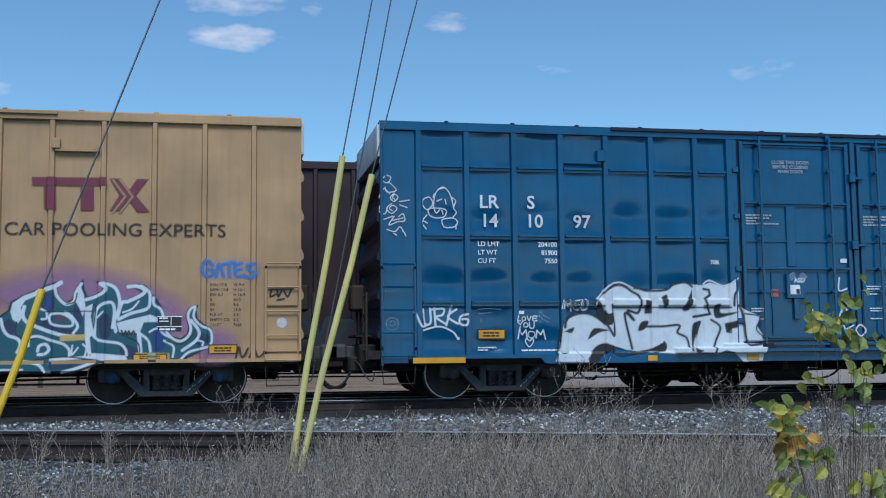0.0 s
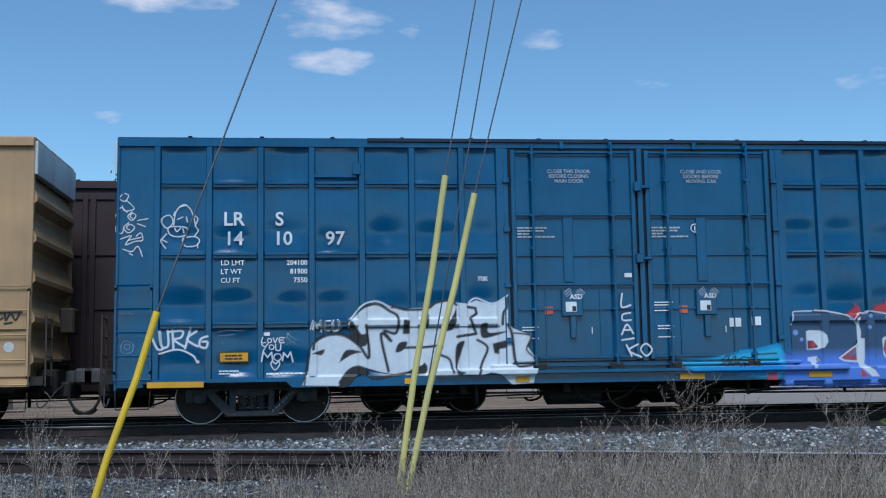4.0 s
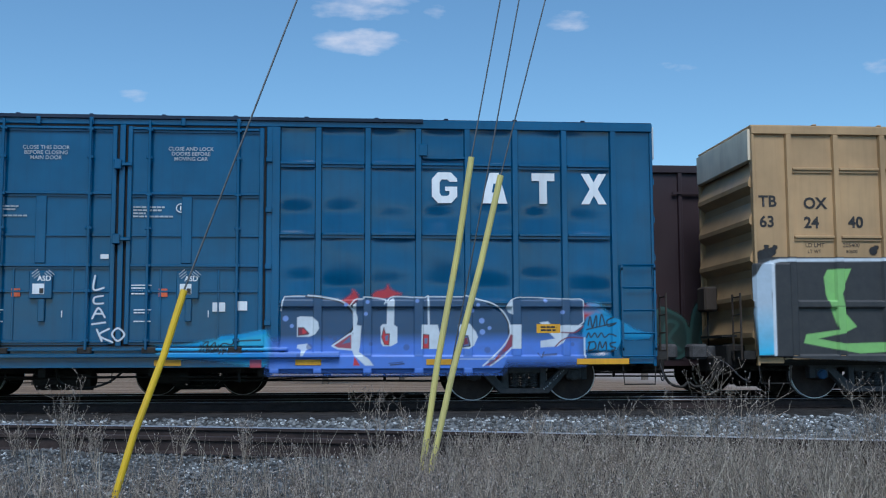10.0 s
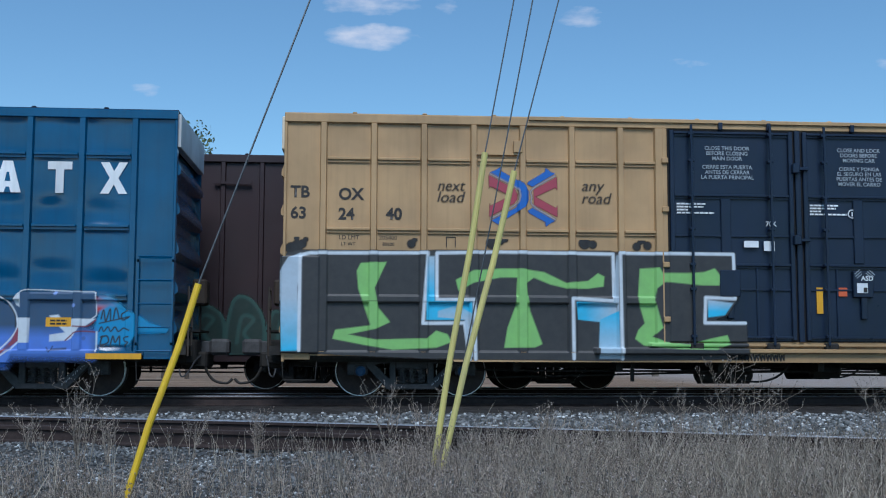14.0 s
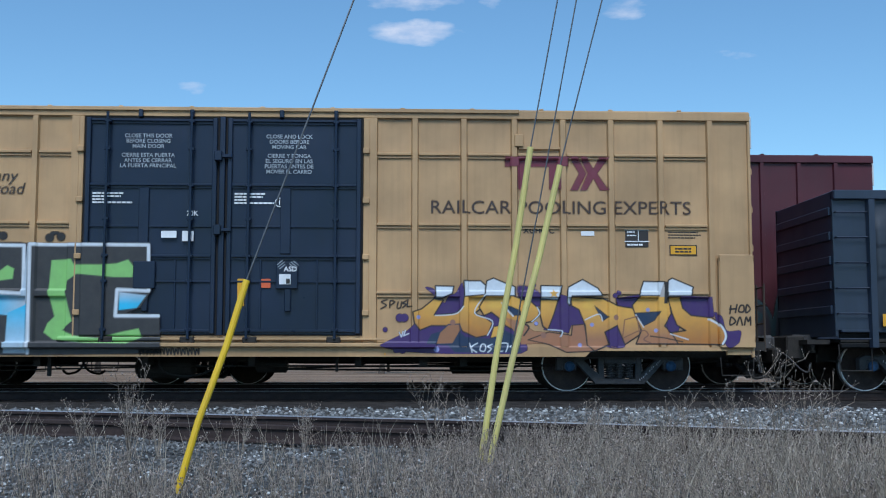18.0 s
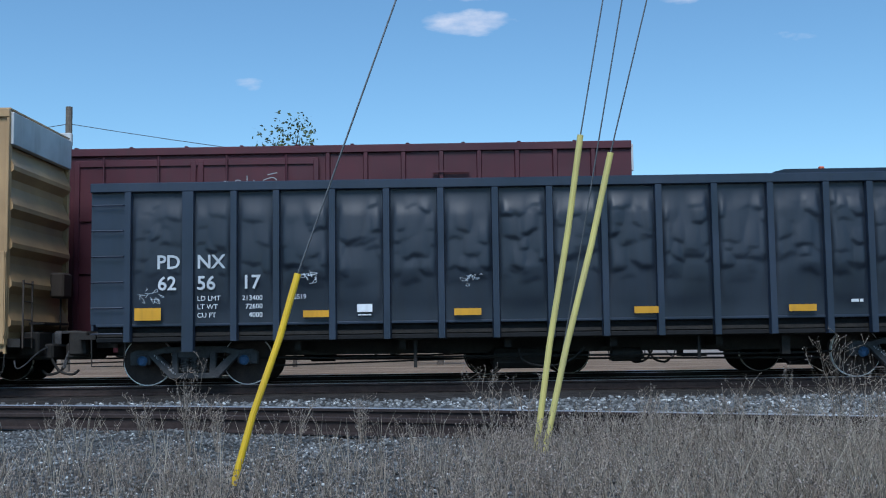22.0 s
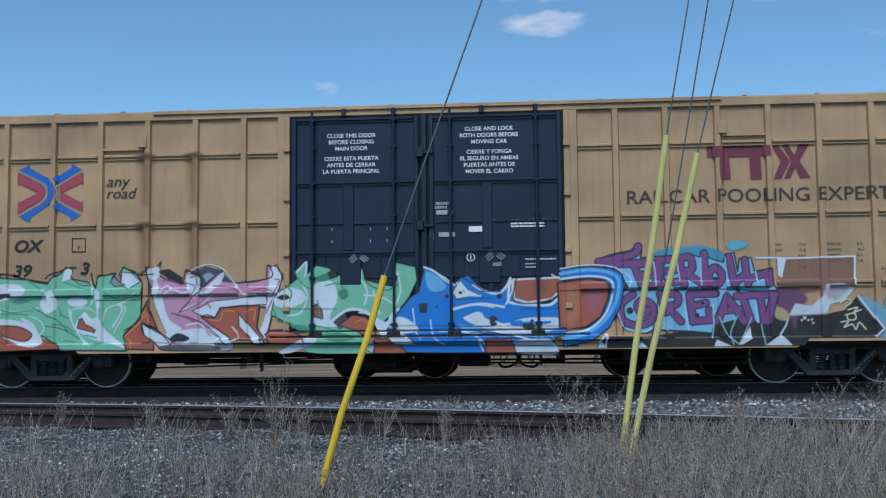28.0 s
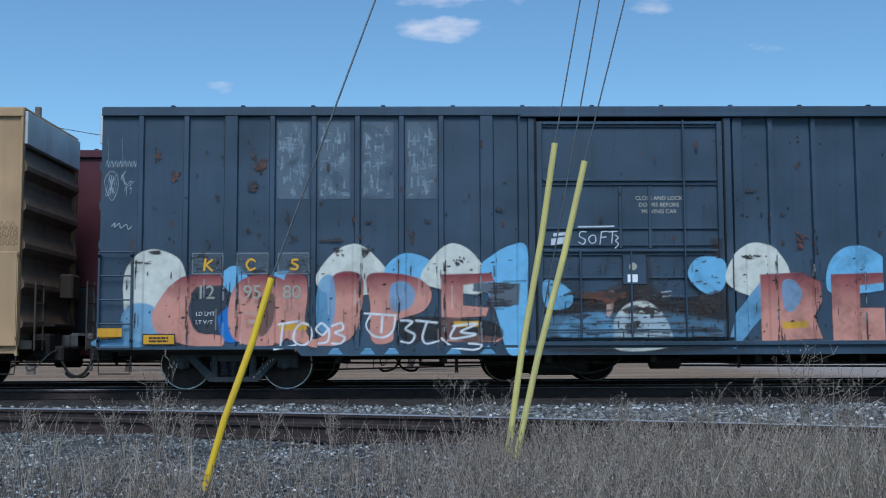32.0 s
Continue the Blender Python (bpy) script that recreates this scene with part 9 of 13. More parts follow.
    p.fill([(10.97, 1.87), (11.82, 1.9), (11.86, 1.72), (11.65, 1.52), (11.23, 1.46), (10.99, 1.53)], RUSTY, edge=SNOW, edge_w=0.034)
    p.fill([(11.32, 1.82), (11.61, 1.83), (11.56, 1.62), (11.33, 1.6)], (0.20,0.075,0.05), alpha=0.8)
    p.fill([(10.48, 0.81), (10.92, 0.84), (11.02, 0.56), (10.47, 0.57)], RUSTY, edge=COAL, edge_w=0.024)
    p.line([(9.94, 0.83), (10.33, 0.96), (10.62, 0.94), (11.09, 0.83)], 0.016, COAL)
    # four dark lines paint in the shade below the belt rails
    p.line([(0.68, 1.69), (2.3, 1.68)], 0.02, COAL, curve=False)
    p.line([(2.51, 1.67), (3.23, 1.67)], 0.02, COAL, curve=False)
    p.line([(3.37, 1.6), (4.19, 1.6)], 0.02, COAL, curve=False)
    p.line([(4.25, 1.67), (6.63, 1.64)], 0.02, COAL, curve=False)
    p.line([(6.83, 1.4), (7.82, 1.39)], 0.016, COAL, curve=False, alpha=0.9)
    p.line([(6.91, 0.9), (12.12, 0.82)], 0.022, COAL, curve=False, alpha=0.85)
    p.line([(4.27, 0.82), (12.12, 0.69)], 0.026, COAL, curve=False, alpha=0.85)
    p.line([(8.79, 1.08), (11.95, 1.04)], 0.016, COAL, curve=False, alpha=0.7)
    p.line([(1.14, 1.71), (1.32, 1.99), (1.58, 2.11), (2.01, 2.01), (2.46, 1.93)], 0.024, COAL)
    p.line([(2.37, 2.02), (2.46, 2.07), (2.81, 2.21), (2.95, 2.21)], 0.024, COAL)
    p.line([(3.24, 2.11), (3.29, 1.9), (3.37, 1.83)], 0.024, COAL)
    p.line([(3.41, 2.03), (3.69, 2.1), (3.63, 2)], 0.024, COAL)
    p.line([(3.84, 2.21), (4.17, 2.06), (4.41, 2.07)], 0.024, COAL)
    p.line([(0.94, 1.7), (0.91, 1.47), (1.16, 1.26), (1.45, 1.14)], 0.024, COAL)
    p.line([(0, 1.67), (0.02, 1.82), (0.18, 1.9)], 0.024, COAL)
    p.line([(-0.14, 1.39), (-0.05, 1.27), (0.19, 1.24), (0.22, 1.1), (0.11, 0.8)], 0.024, COAL)
    p.line([(0.57, 1.41), (0.96, 1.23), (1.35, 1.01), (1.61, 0.97)], 0.024, COAL)
    p.line([(2.01, 2), (2.26, 1.83), (2.38, 1.71)], 0.022, (0.05, 0.24, 0.13))
    p.line([(1.5, 1.46), (1.79, 1.4), (2.15, 1.44)], 0.022, (0.05, 0.24, 0.13))
    p.line([(1.5, 1.37), (1.86, 1.37), (2.11, 1.34)], 0.022, (0.05, 0.24, 0.13))
    p.line([(2.65, 1.35), (2.83, 1.28)], 0.022, (0.05, 0.24, 0.13))
    p.line([(2.73, 1.95), (3.02, 1.84), (3.24, 1.8)], 0.022, (0.05, 0.24, 0.13))
    p.line([(3.51, 1.74), (3.79, 1.61), (4.12, 1.7)], 0.022, (0.05, 0.24, 0.13))
    p.line([(2.62, 1.5), (2.69, 1.36), (2.8, 1.28)], 0.022, (0.05, 0.24, 0.13))
    p.line([(2.33, 0.94), (2.54, 0.95)], 0.022, (0.05, 0.24, 0.13))
    p.line([(2.74, 0.87), (2.95, 0.85)], 0.022, (0.05, 0.24, 0.13))
    p.line([(3.15, 0.97), (3.39, 0.92)], 0.022, (0.05, 0.24, 0.13))
    p.line([(2.54, 1.17), (2.76, 1.14), (2.93, 1.02)], 0.022, (0.05, 0.24, 0.13))
    p.line([(2.88, 1.35), (2.9, 1.44), (3.15, 1.47), (3.36, 1.38)], 0.018, SNOW)
    p.line([(3.69, 1.02), (3.89, 1.43), (3.76, 1.52), (3.54, 1.44), (3.48, 1.23)], 0.018, SNOW)
    p.line([(3.02, 1), (3.13, 0.86), (3.25, 0.77)], 0.018, SNOW)
    p.line([(2.08, 1.34), (2.29, 1.24), (2.36, 1.08), (2.25, 0.95)], 0.018, SNOW)
    p.line([(1.93, 1.29), (2.08, 1.16)], 0.018, SNOW)
    p.line([(2.3, 1.79), (2.44, 1.72), (2.4, 1.54)], 0.018, SNOW)
    p.line([(1.38, 1.81), (1.54, 1.88), (1.8, 1.88)], 0.018, SNOW)
    p.line([(0.85, 1.64), (0.89, 1.44), (1, 1.36)], 0.018, (0.62, 0.26, 0.06))
    p.line([(3.9, 0.95), (4.04, 1.08), (4.29, 1.31)], 0.018, (0.62, 0.26, 0.06))
    p.line([(-0.03, 1.23), (0.15, 1.21), (0.13, 1.03)], 0.018, (0.62, 0.26, 0.06))
    p.line([(4.59, 1.93), (4.7, 1.97), (4.94, 1.86)], 0.022, (0.24, 0.05, 0.12))
    p.line([(4.9, 1.37), (5.18, 1.47), (5.39, 1.6)], 0.022, (0.24, 0.05, 0.12))
    p.line([(4.86, 1.31), (5.07, 1.27), (5.27, 1.15), (5.48, 0.94)], 0.022, (0.24, 0.05, 0.12))
    p.line([(5.53, 1.84), (5.84, 1.81), (6.11, 1.7)], 0.022, (0.24, 0.05, 0.12))
    p.line([(6.29, 1.75), (6.46, 1.78), (6.63, 1.73)], 0.022, (0.24, 0.05, 0.12))
    p.line([(6.67, 1.94), (6.77, 1.91), (6.63, 1.66)], 0.022, (0.24, 0.05, 0.12))
    p.line([(5.1, 1.99), (5.22, 2), (5.25, 1.85)], 0.022, (0.24, 0.05, 0.12))
    p.line([(5.4, 1.55), (5.49, 1.44)], 0.022, (0.24, 0.05, 0.12))
    p.line([(6.51, 1.33), (6.62, 1.57)], 0.022, (0.24, 0.05, 0.12))
    p.line([(4.56, 1.73), (4.66, 1.86), (4.77, 1.79), (4.94, 1.73), (5.15, 1.75)], 0.026, SNOW)
    p.line([(4.45, 1.66), (4.6, 1.28), (4.72, 1.14)], 0.026, SNOW)
    p.line([(5.43, 1.81), (5.71, 2.07), (5.67, 1.92)], 0.026, SNOW)
    p.line([(5.95, 1.86), (6.11, 1.69), (6.32, 1.68)], 0.026, SNOW)
    p.line([(5.03, 1.13), (5.27, 1.16), (5.41, 1.02)], 0.026, SNOW)
    p.line([(5.89, 1.09), (6.02, 0.9), (5.82, 0.8)], 0.026, SNOW)
    p.line([(4.52, 2.11), (4.74, 2), (5.01, 1.88)], 0.024, COAL)
    p.line([(5.02, 2.15), (5.29, 2.02), (5.31, 1.77)], 0.024, COAL)
    p.line([(6.05, 1.89), (6.6, 1.98), (6.56, 2.2)], 0.024, COAL)
    p.line([(6.82, 2.04), (6.84, 1.93)], 0.024, COAL)
    p.line([(6.54, 1.02), (7.08, 0.96), (7.23, 0.8)], 0.024, COAL)
    p.line([(4.34, 1.59), (4.09, 1.19), (3.88, 1.05)], 0.024, COAL)
    p.line([(5.3, 1.74), (5.15, 1.63), (4.9, 1.37)], 0.024, COAL)
    p.line([(4.23, 1.18), (4.51, 1.04), (4.71, 0.83)], 0.024, COAL)
    p.line([(3.9, 2.18), (4.11, 2.07), (4.28, 2.12)], 0.024, COAL)
    p.line([(6.87, 1.83), (7, 1.7), (6.96, 1.54)], 0.024, (0.05, 0.24, 0.13))
    p.line([(7.47, 1.55), (7.53, 1.21)], 0.024, (0.05, 0.24, 0.13))
    p.line([(7.04, 2.07), (7.21, 1.83), (7.37, 1.75)], 0.024, (0.05, 0.24, 0.13))
    p.line([(7.61, 1.81), (7.85, 1.84), (8.01, 1.67)], 0.024, (0.05, 0.24, 0.13))
    p.line([(7.39, 1.11), (7.69, 1.03), (7.99, 0.89)], 0.024, (0.05, 0.24, 0.13))
    p.line([(6.65, 1.4), (6.75, 1.19), (6.98, 1.15)], 0.024, (0.05, 0.24, 0.13))
    p.line([(9.9, 1.37), (10.25, 1.44), (10.63, 1.39)], 0.026, SNOW)
    p.line([(10.27, 1.05), (10.59, 1.15), (10.86, 1.03), (11.14, 0.92)], 0.026, SNOW)
    p.line([(8.68, 1.09), (8.9, 1.01), (9.17, 0.78)], 0.026, SNOW)
    p.line([(8.82, 0.91), (9.04, 1.01), (9.28, 1)], 0.026, SNOW)
    p.line([(9.39, 2.12), (9.57, 2.04), (9.88, 1.85)], 0.026, SNOW)
    p.line([(9.98, 1.83), (10.12, 1.63), (10.4, 1.59)], 0.026, SNOW)
    p.line([(10.93, 1.91), (10.96, 1.68), (10.84, 1.43)], 0.026, SNOW)
    p.line([(10.1, 1.2), (10.35, 1.3), (10.38, 1.19)], 0.026, SNOW)
    p.line([(10.72, 0.97), (11.27, 0.81), (11.61, 0.78)], 0.026, SNOW)
    p.line([(11.66, 1.95), (11.87, 1.87), (12.35, 1.92)], 0.026, SNOW)
    p.line([(10.36, 0.8), (10.43, 0.62)], 0.026, SNOW)
    p.line([(11.14, 1.14), (11.73, 1.15)], 0.026, SNOW)
    p.line([(8.22, 1.32), (8.44, 1.26), (8.61, 0.98)], 0.026, SNOW)
    p.line([(10.4, 1.67), (10.76, 1.66)], 0.022, (0.008, 0.06, 0.24))
    p.line([(9.88, 1.06), (10.55, 1.05)], 0.022, (0.008, 0.06, 0.24))
    p.line([(10.58, 0.9), (10.99, 0.72)], 0.022, (0.008, 0.06, 0.24))
    p.line([(9.28, 0.9), (10.37, 0.91)], 0.022, (0.008, 0.06, 0.24))
    p.line([(9.97, 1.53), (10.6, 1.55)], 0.022, (0.008, 0.06, 0.24))
    p.line([(11.12, 1.35), (11.81, 1.35)], 0.022, (0.008, 0.06, 0.24))
    p.line([(10.06, 1.94), (10.26, 1.81), (10.47, 1.68)], 0.020, COAL)
    p.line([(10.34, 0.96), (10.65, 0.87)], 0.020, COAL)
    p.line([(11.04, 1.89), (11, 1.48), (11.5, 1.47), (11.78, 1.59)], 0.020, COAL)
    p.line([(12.1, 1.75), (12.04, 1.29), (11.96, 1.05)], 0.020, COAL)
    p.line([(9.14, 0.94), (9.2, 0.79)], 0.020, COAL)
    p.line([(11.29, 0.99), (11.4, 0.81), (11.58, 0.95), (11.68, 0.81)], 0.022, (0.10, 0.30, 0.34))
    p.line([(11.37, 0.88), (11.62, 0.91)], 0.022, (0.10, 0.30, 0.34))
    p.line([(11.32, 0.94), (11.48, 0.97), (11.65, 0.86)], 0.022, (0.10, 0.30, 0.34))
    p.disc(10.61, 1.18, 0.06, (0.012, 0.02, 0.04))
    p.disc(9.37, 1.4, 0.06, (0.012, 0.02, 0.04))
    p.disc(11.89, 1.38, 0.06, (0.012, 0.02, 0.04))
    p.disc(11.18, 1.05, 0.05, (0.012, 0.02, 0.04))
    p.disc(10.73, 1.58, 0.05, (0.012, 0.02, 0.04))
    p.disc(11.3, 1.14, 0.03, (0.012, 0.02, 0.04))
    p.disc(9.62, 1.41, 0.02, (0.012, 0.02, 0.04))
    return p.put(car, depth, 'graffiti', 'long green, pink and blue flowing wildstyle graffiti', 0.004)


def paint_e2(car, depth):
    p = Paint(11.73, 12.99, 0.5, 2.2, 0.0135)
    p.fill([(11.81, 2.03), (12.29, 2.09), (12.7, 2.05), (12.88, 1.95), (12.93, 1.73), (12.85, 1.38), (12.65, 1.01), (12.33, 0.77), (11.85, 0.68), (11.85, 0.89), (12.25, 0.99), (12.52, 1.19), (12.67, 1.54), (12.69, 1.77), (12.58, 1.85), (12.3, 1.89), (11.82, 1.84)], ROYAL, edge=COAL, edge_w=0.02)
    p.fill([(11.76, 1.8), (12.3, 1.87), (12.6, 1.83), (12.67, 1.72), (12.64, 1.52), (12.51, 1.2), (12.24, 1.02), (11.79, 0.96)], RUSTY, edge=COAL, edge_w=0.03)
    p.fill([(11.9, 1.7), (12.06, 1.72), (12.15, 1.37), (12.04, 1.09), (11.88, 1.13)], (0.42, 0.20, 0.08), curve=True, alpha=0.55, soft=0.14)
    p.fill([(12.31, 1.66), (12.47, 1.7), (12.51, 1.42), (12.4, 1.25), (12.27, 1.37)], (0.30, 0.10, 0.22), curve=True, alpha=0.5, soft=0.14)
    p.line([(11.81, 1.96), (12.29, 2.03), (12.66, 1.98), (12.82, 1.86), (12.82, 1.62), (12.72, 1.34), (12.52, 1.08), (12.21, 0.89), (11.85, 0.82)], 0.06, SKY_P, alpha=0.8)
    p.line([(11.82, 1.87), (12.3, 1.92), (12.62, 1.88), (12.73, 1.77), (12.71, 1.54), (12.58, 1.23), (12.29, 0.98), (11.85, 0.91)], 0.035, SNOW)
    p.line([(11.81, 2.05), (12.29, 2.12), (12.72, 2.08), (12.92, 1.95)], 0.025, SNOW)
    p.line([(12.47, 0.75), (12.61, 0.89), (12.58, 0.69)], 0.04, SNOW)
    # belt rail's shade painted across the curl
    p.line([(11.76, 1.66), (12.67, 1.67)], 0.022, COAL, curve=False)
    return p.put(car, depth, 'graffiti', 'blue curl with a rust-red core', 0.010)


def paint_e3(car, depth):
    p = Paint(12.38, 18.01, 0.55, 2.56, 0.0125)
    p.fill([(12.69, 0.85), (13.3, 0.84), (13.82, 0.91), (14.46, 1.18), (14.83, 1.2), (15.52, 1.18), (16.34, 1.19), (16.71, 1.27), (16.94, 1.53), (17.34, 0.94), (17.25, 0.79), (16.08, 0.79), (15.99, 0.66), (12.42, 0.65), (12.49, 0.81)], COAL, alpha=0.95)
    p.fill([(13.4, 2.3), (13.75, 2.39), (14.32, 2.43), (14.65, 2.29), (14.65, 2.16), (13.79, 2.2)], AQUA, curve=True, alpha=0.75, soft=0.05)
    p.fill([(14.71, 2.41), (14.85, 2.51), (15.07, 2.48), (15.05, 2.39), (14.85, 2.33)], (0.14, 0.42, 0.52), curve=True, alpha=0.9, soft=0.03)
    p.fill([(16.94, 1.47), (17.22, 1.41), (17.48, 1.19), (17.43, 1.06), (17.87, 0.82), (17.21, 0.8), (17.34, 0.94)], (0.20, 0.42, 0.55), curve=True, alpha=0.8, soft=0.05)
    p.fill([(15.59, 2.17), (16.89, 2.19), (16.88, 1.69), (15.97, 1.56), (15.6, 1.66)], (0.26, 0.12, 0.095), alpha=0.55, soft=0.03)
    p.fill([(15.48, 1.64), (15.85, 1.66), (16.07, 1.49), (15.95, 1.27), (15.85, 0.96), (15.75, 1.18), (15.56, 1.35)], (0.15, 0.05, 0.14), curve=True, alpha=0.75, soft=0.06)
    p.fill([(15.5, 1.33), (15.65, 1.31), (15.75, 1.21), (15.73, 1.1), (15.52, 1.14)], (0.50, 0.40, 0.22), curve=True, alpha=0.8, soft=0.03)
    p.fill([(15.75, 1.18), (15.87, 1.39), (16.14, 1.35), (16.32, 1.5), (16.4, 1.72), (16.67, 1.73), (16.9, 1.65), (16.71, 1.43), (16.45, 1.36), (16.39, 1.21)], SNOW, alpha=0.85, soft=0.03)
    p.fill([(16.38, 1.66), (16.65, 1.72), (16.79, 1.64), (16.55, 1.44), (16.38, 1.52)], (0.24, 0.13, 0.15), curve=True, alpha=0.5, soft=0.05)
    p.fill([(15.58, 2.22), (15.74, 2.18), (15.66, 1.84), (15.59, 1.88)], SNOW, alpha=0.95)
    p.line([(15.22, 2.2), (15.72, 2.18), (16.91, 2.2), (16.89, 1.7)], 0.034, SNOW, curve=False)
    p.fill([(12.47, 2.2), (12.65, 2.28), (13.05, 2.36), (13.21, 2.48), (13.25, 2.36), (13.22, 2.23), (13.79, 2.26), (13.87, 2.25), (14.03, 2.3), (14.27, 2.22), (14.35, 2.36), (14.41, 2.21), (14.65, 2.12), (14.69, 2.27), (14.85, 2.29), (14.9, 1.96), (14.94, 2.19), (15.14, 2.2), (15.19, 1.96), (15.48, 2.01), (15.48, 1.75), (15.57, 1.6), (15.45, 1.07), (15.22, 1.05), (15.08, 1.17), (14.47, 1.02), (14.43, 0.89), (14.02, 0.93), (13.43, 0.96), (13.29, 0.9), (12.95, 0.96), (12.81, 1.23), (12.83, 1.58), (12.99, 1.71), (12.86, 1.98), (12.5, 2.13)], (0.20, 0.42, 0.62), edge=COAL, edge_w=0.025)
    p.line([(12.49, 2.17), (12.73, 2.21), (13.12, 2.3), (13.19, 2.43)], 0.15, (0.02, 0.015, 0.04), curve=True)
    p.line([(12.66, 2.11), (13.41, 2.15)], 0.15, (0.02, 0.015, 0.04), curve=False)
    p.line([(13.11, 2.11), (13.24, 1.73)], 0.15, (0.02, 0.015, 0.04), curve=False)
    p.line([(13.09, 2.1), (13.42, 2.12), (13.45, 1.96), (13.22, 1.93)], 0.15, (0.02, 0.015, 0.04), curve=True)
    p.line([(13.22, 1.93), (13.47, 1.9), (13.45, 1.74), (13.25, 1.73)], 0.15, (0.02, 0.015, 0.04), curve=True)
    p.line([(13.54, 2.17), (13.57, 1.76)], 0.15, (0.02, 0.015, 0.04), curve=False)
    p.line([(13.54, 2.19), (13.8, 2.18)], 0.15, (0.02, 0.015, 0.04), curve=False)
    p.line([(13.58, 1.97), (13.82, 2)], 0.15, (0.02, 0.015, 0.04), curve=False)
    p.line([(13.58, 1.77), (13.9, 1.8)], 0.15, (0.02, 0.015, 0.04), curve=False)
    p.line([(13.9, 2.22), (13.97, 1.74)], 0.15, (0.02, 0.015, 0.04), curve=False)
    p.line([(13.92, 2.2), (14.08, 2.23), (14.12, 2.02), (14.01, 1.96), (14.26, 1.77)], 0.15, (0.02, 0.015, 0.04), curve=True)
    p.line([(14.33, 2.29), (14.34, 1.71)], 0.15, (0.02, 0.015, 0.04), curve=False)
    p.line([(14.5, 2.04), (14.4, 1.88), (14.51, 1.72), (14.63, 1.88), (14.5, 2.04)], 0.15, (0.02, 0.015, 0.04), curve=True)
    p.line([(14.76, 2.22), (14.84, 1.73)], 0.15, (0.02, 0.015, 0.04), curve=False)
    p.line([(14.84, 1.76), (15.05, 1.93)], 0.15, (0.02, 0.015, 0.04), curve=False)
    p.line([(15.03, 2.16), (15.07, 1.74)], 0.15, (0.02, 0.015, 0.04), curve=False)
    p.line([(15.09, 1.82), (15.42, 1.94), (15.43, 1.74)], 0.15, (0.02, 0.015, 0.04), curve=False)
    p.line([(13.08, 1.58), (12.87, 1.41), (12.89, 1.15), (13.13, 1.04), (13.4, 1.13), (13.42, 1.37), (13.25, 1.48), (13.15, 1.38), (13.25, 1.22), (13.33, 1.31)], 0.15, (0.02, 0.015, 0.04), curve=True)
    p.line([(13.55, 1.58), (13.64, 1.26)], 0.15, (0.02, 0.015, 0.04), curve=False)
    p.line([(13.56, 1.57), (13.84, 1.57), (13.84, 1.41), (13.66, 1.37)], 0.15, (0.02, 0.015, 0.04), curve=True)
    p.line([(13.66, 1.37), (13.9, 1.1)], 0.15, (0.02, 0.015, 0.04), curve=False)
    p.line([(14.06, 1.56), (14.11, 1.09)], 0.15, (0.02, 0.015, 0.04), curve=False)
    p.line([(14.06, 1.57), (14.5, 1.58)], 0.15, (0.02, 0.015, 0.04), curve=False)
    p.line([(14.12, 1.37), (14.34, 1.42)], 0.15, (0.02, 0.015, 0.04), curve=False)
    p.line([(14.11, 1.1), (14.42, 1.12), (14.39, 1.29)], 0.15, (0.02, 0.015, 0.04), curve=False)
    p.line([(14.53, 1.1), (14.7, 1.53), (14.99, 1.09)], 0.15, (0.02, 0.015, 0.04), curve=False)
    p.line([(14.61, 1.28), (14.91, 1.3)], 0.15, (0.02, 0.015, 0.04), curve=False)
    p.line([(14.87, 1.53), (15.52, 1.56)], 0.15, (0.02, 0.015, 0.04), curve=False)
    p.line([(15, 1.45), (15.1, 1.11)], 0.15, (0.02, 0.015, 0.04), curve=False)
    p.line([(15.28, 1.48), (15.33, 1.09)], 0.15, (0.02, 0.015, 0.04), curve=False)
    p.line([(15.49, 1.5), (15.39, 1.09)], 0.15, (0.02, 0.015, 0.04), curve=False)
    p.line([(12.49, 2.17), (12.73, 2.21), (13.12, 2.3), (13.19, 2.43)], 0.105, (0.17, 0.055, 0.19), curve=True)
    p.line([(12.66, 2.11), (13.41, 2.15)], 0.105, (0.17, 0.055, 0.19), curve=False)
    p.line([(13.11, 2.11), (13.24, 1.73)], 0.105, (0.17, 0.055, 0.19), curve=False)
    p.line([(13.09, 2.1), (13.42, 2.12), (13.45, 1.96), (13.22, 1.93)], 0.105, (0.17, 0.055, 0.19), curve=True)
    p.line([(13.22, 1.93), (13.47, 1.9), (13.45, 1.74), (13.25, 1.73)], 0.105, (0.17, 0.055, 0.19), curve=True)
    p.line([(13.54, 2.17), (13.57, 1.76)], 0.105, (0.17, 0.055, 0.19), curve=False)
    p.line([(13.54, 2.19), (13.8, 2.18)], 0.105, (0.17, 0.055, 0.19), curve=False)
    p.line([(13.58, 1.97), (13.82, 2)], 0.105, (0.17, 0.055, 0.19), curve=False)
    p.line([(13.58, 1.77), (13.9, 1.8)], 0.105, (0.17, 0.055, 0.19), curve=False)
    p.line([(13.9, 2.22), (13.97, 1.74)], 0.105, (0.17, 0.055, 0.19), curve=False)
    p.line([(13.92, 2.2), (14.08, 2.23), (14.12, 2.02), (14.01, 1.96), (14.26, 1.77)], 0.105, (0.17, 0.055, 0.19), curve=True)
    p.line([(14.33, 2.29), (14.34, 1.71)], 0.105, (0.17, 0.055, 0.19), curve=False)
    p.line([(14.5, 2.04), (14.4, 1.88), (14.51, 1.72), (14.63, 1.88), (14.5, 2.04)], 0.105, (0.17, 0.055, 0.19), curve=True)
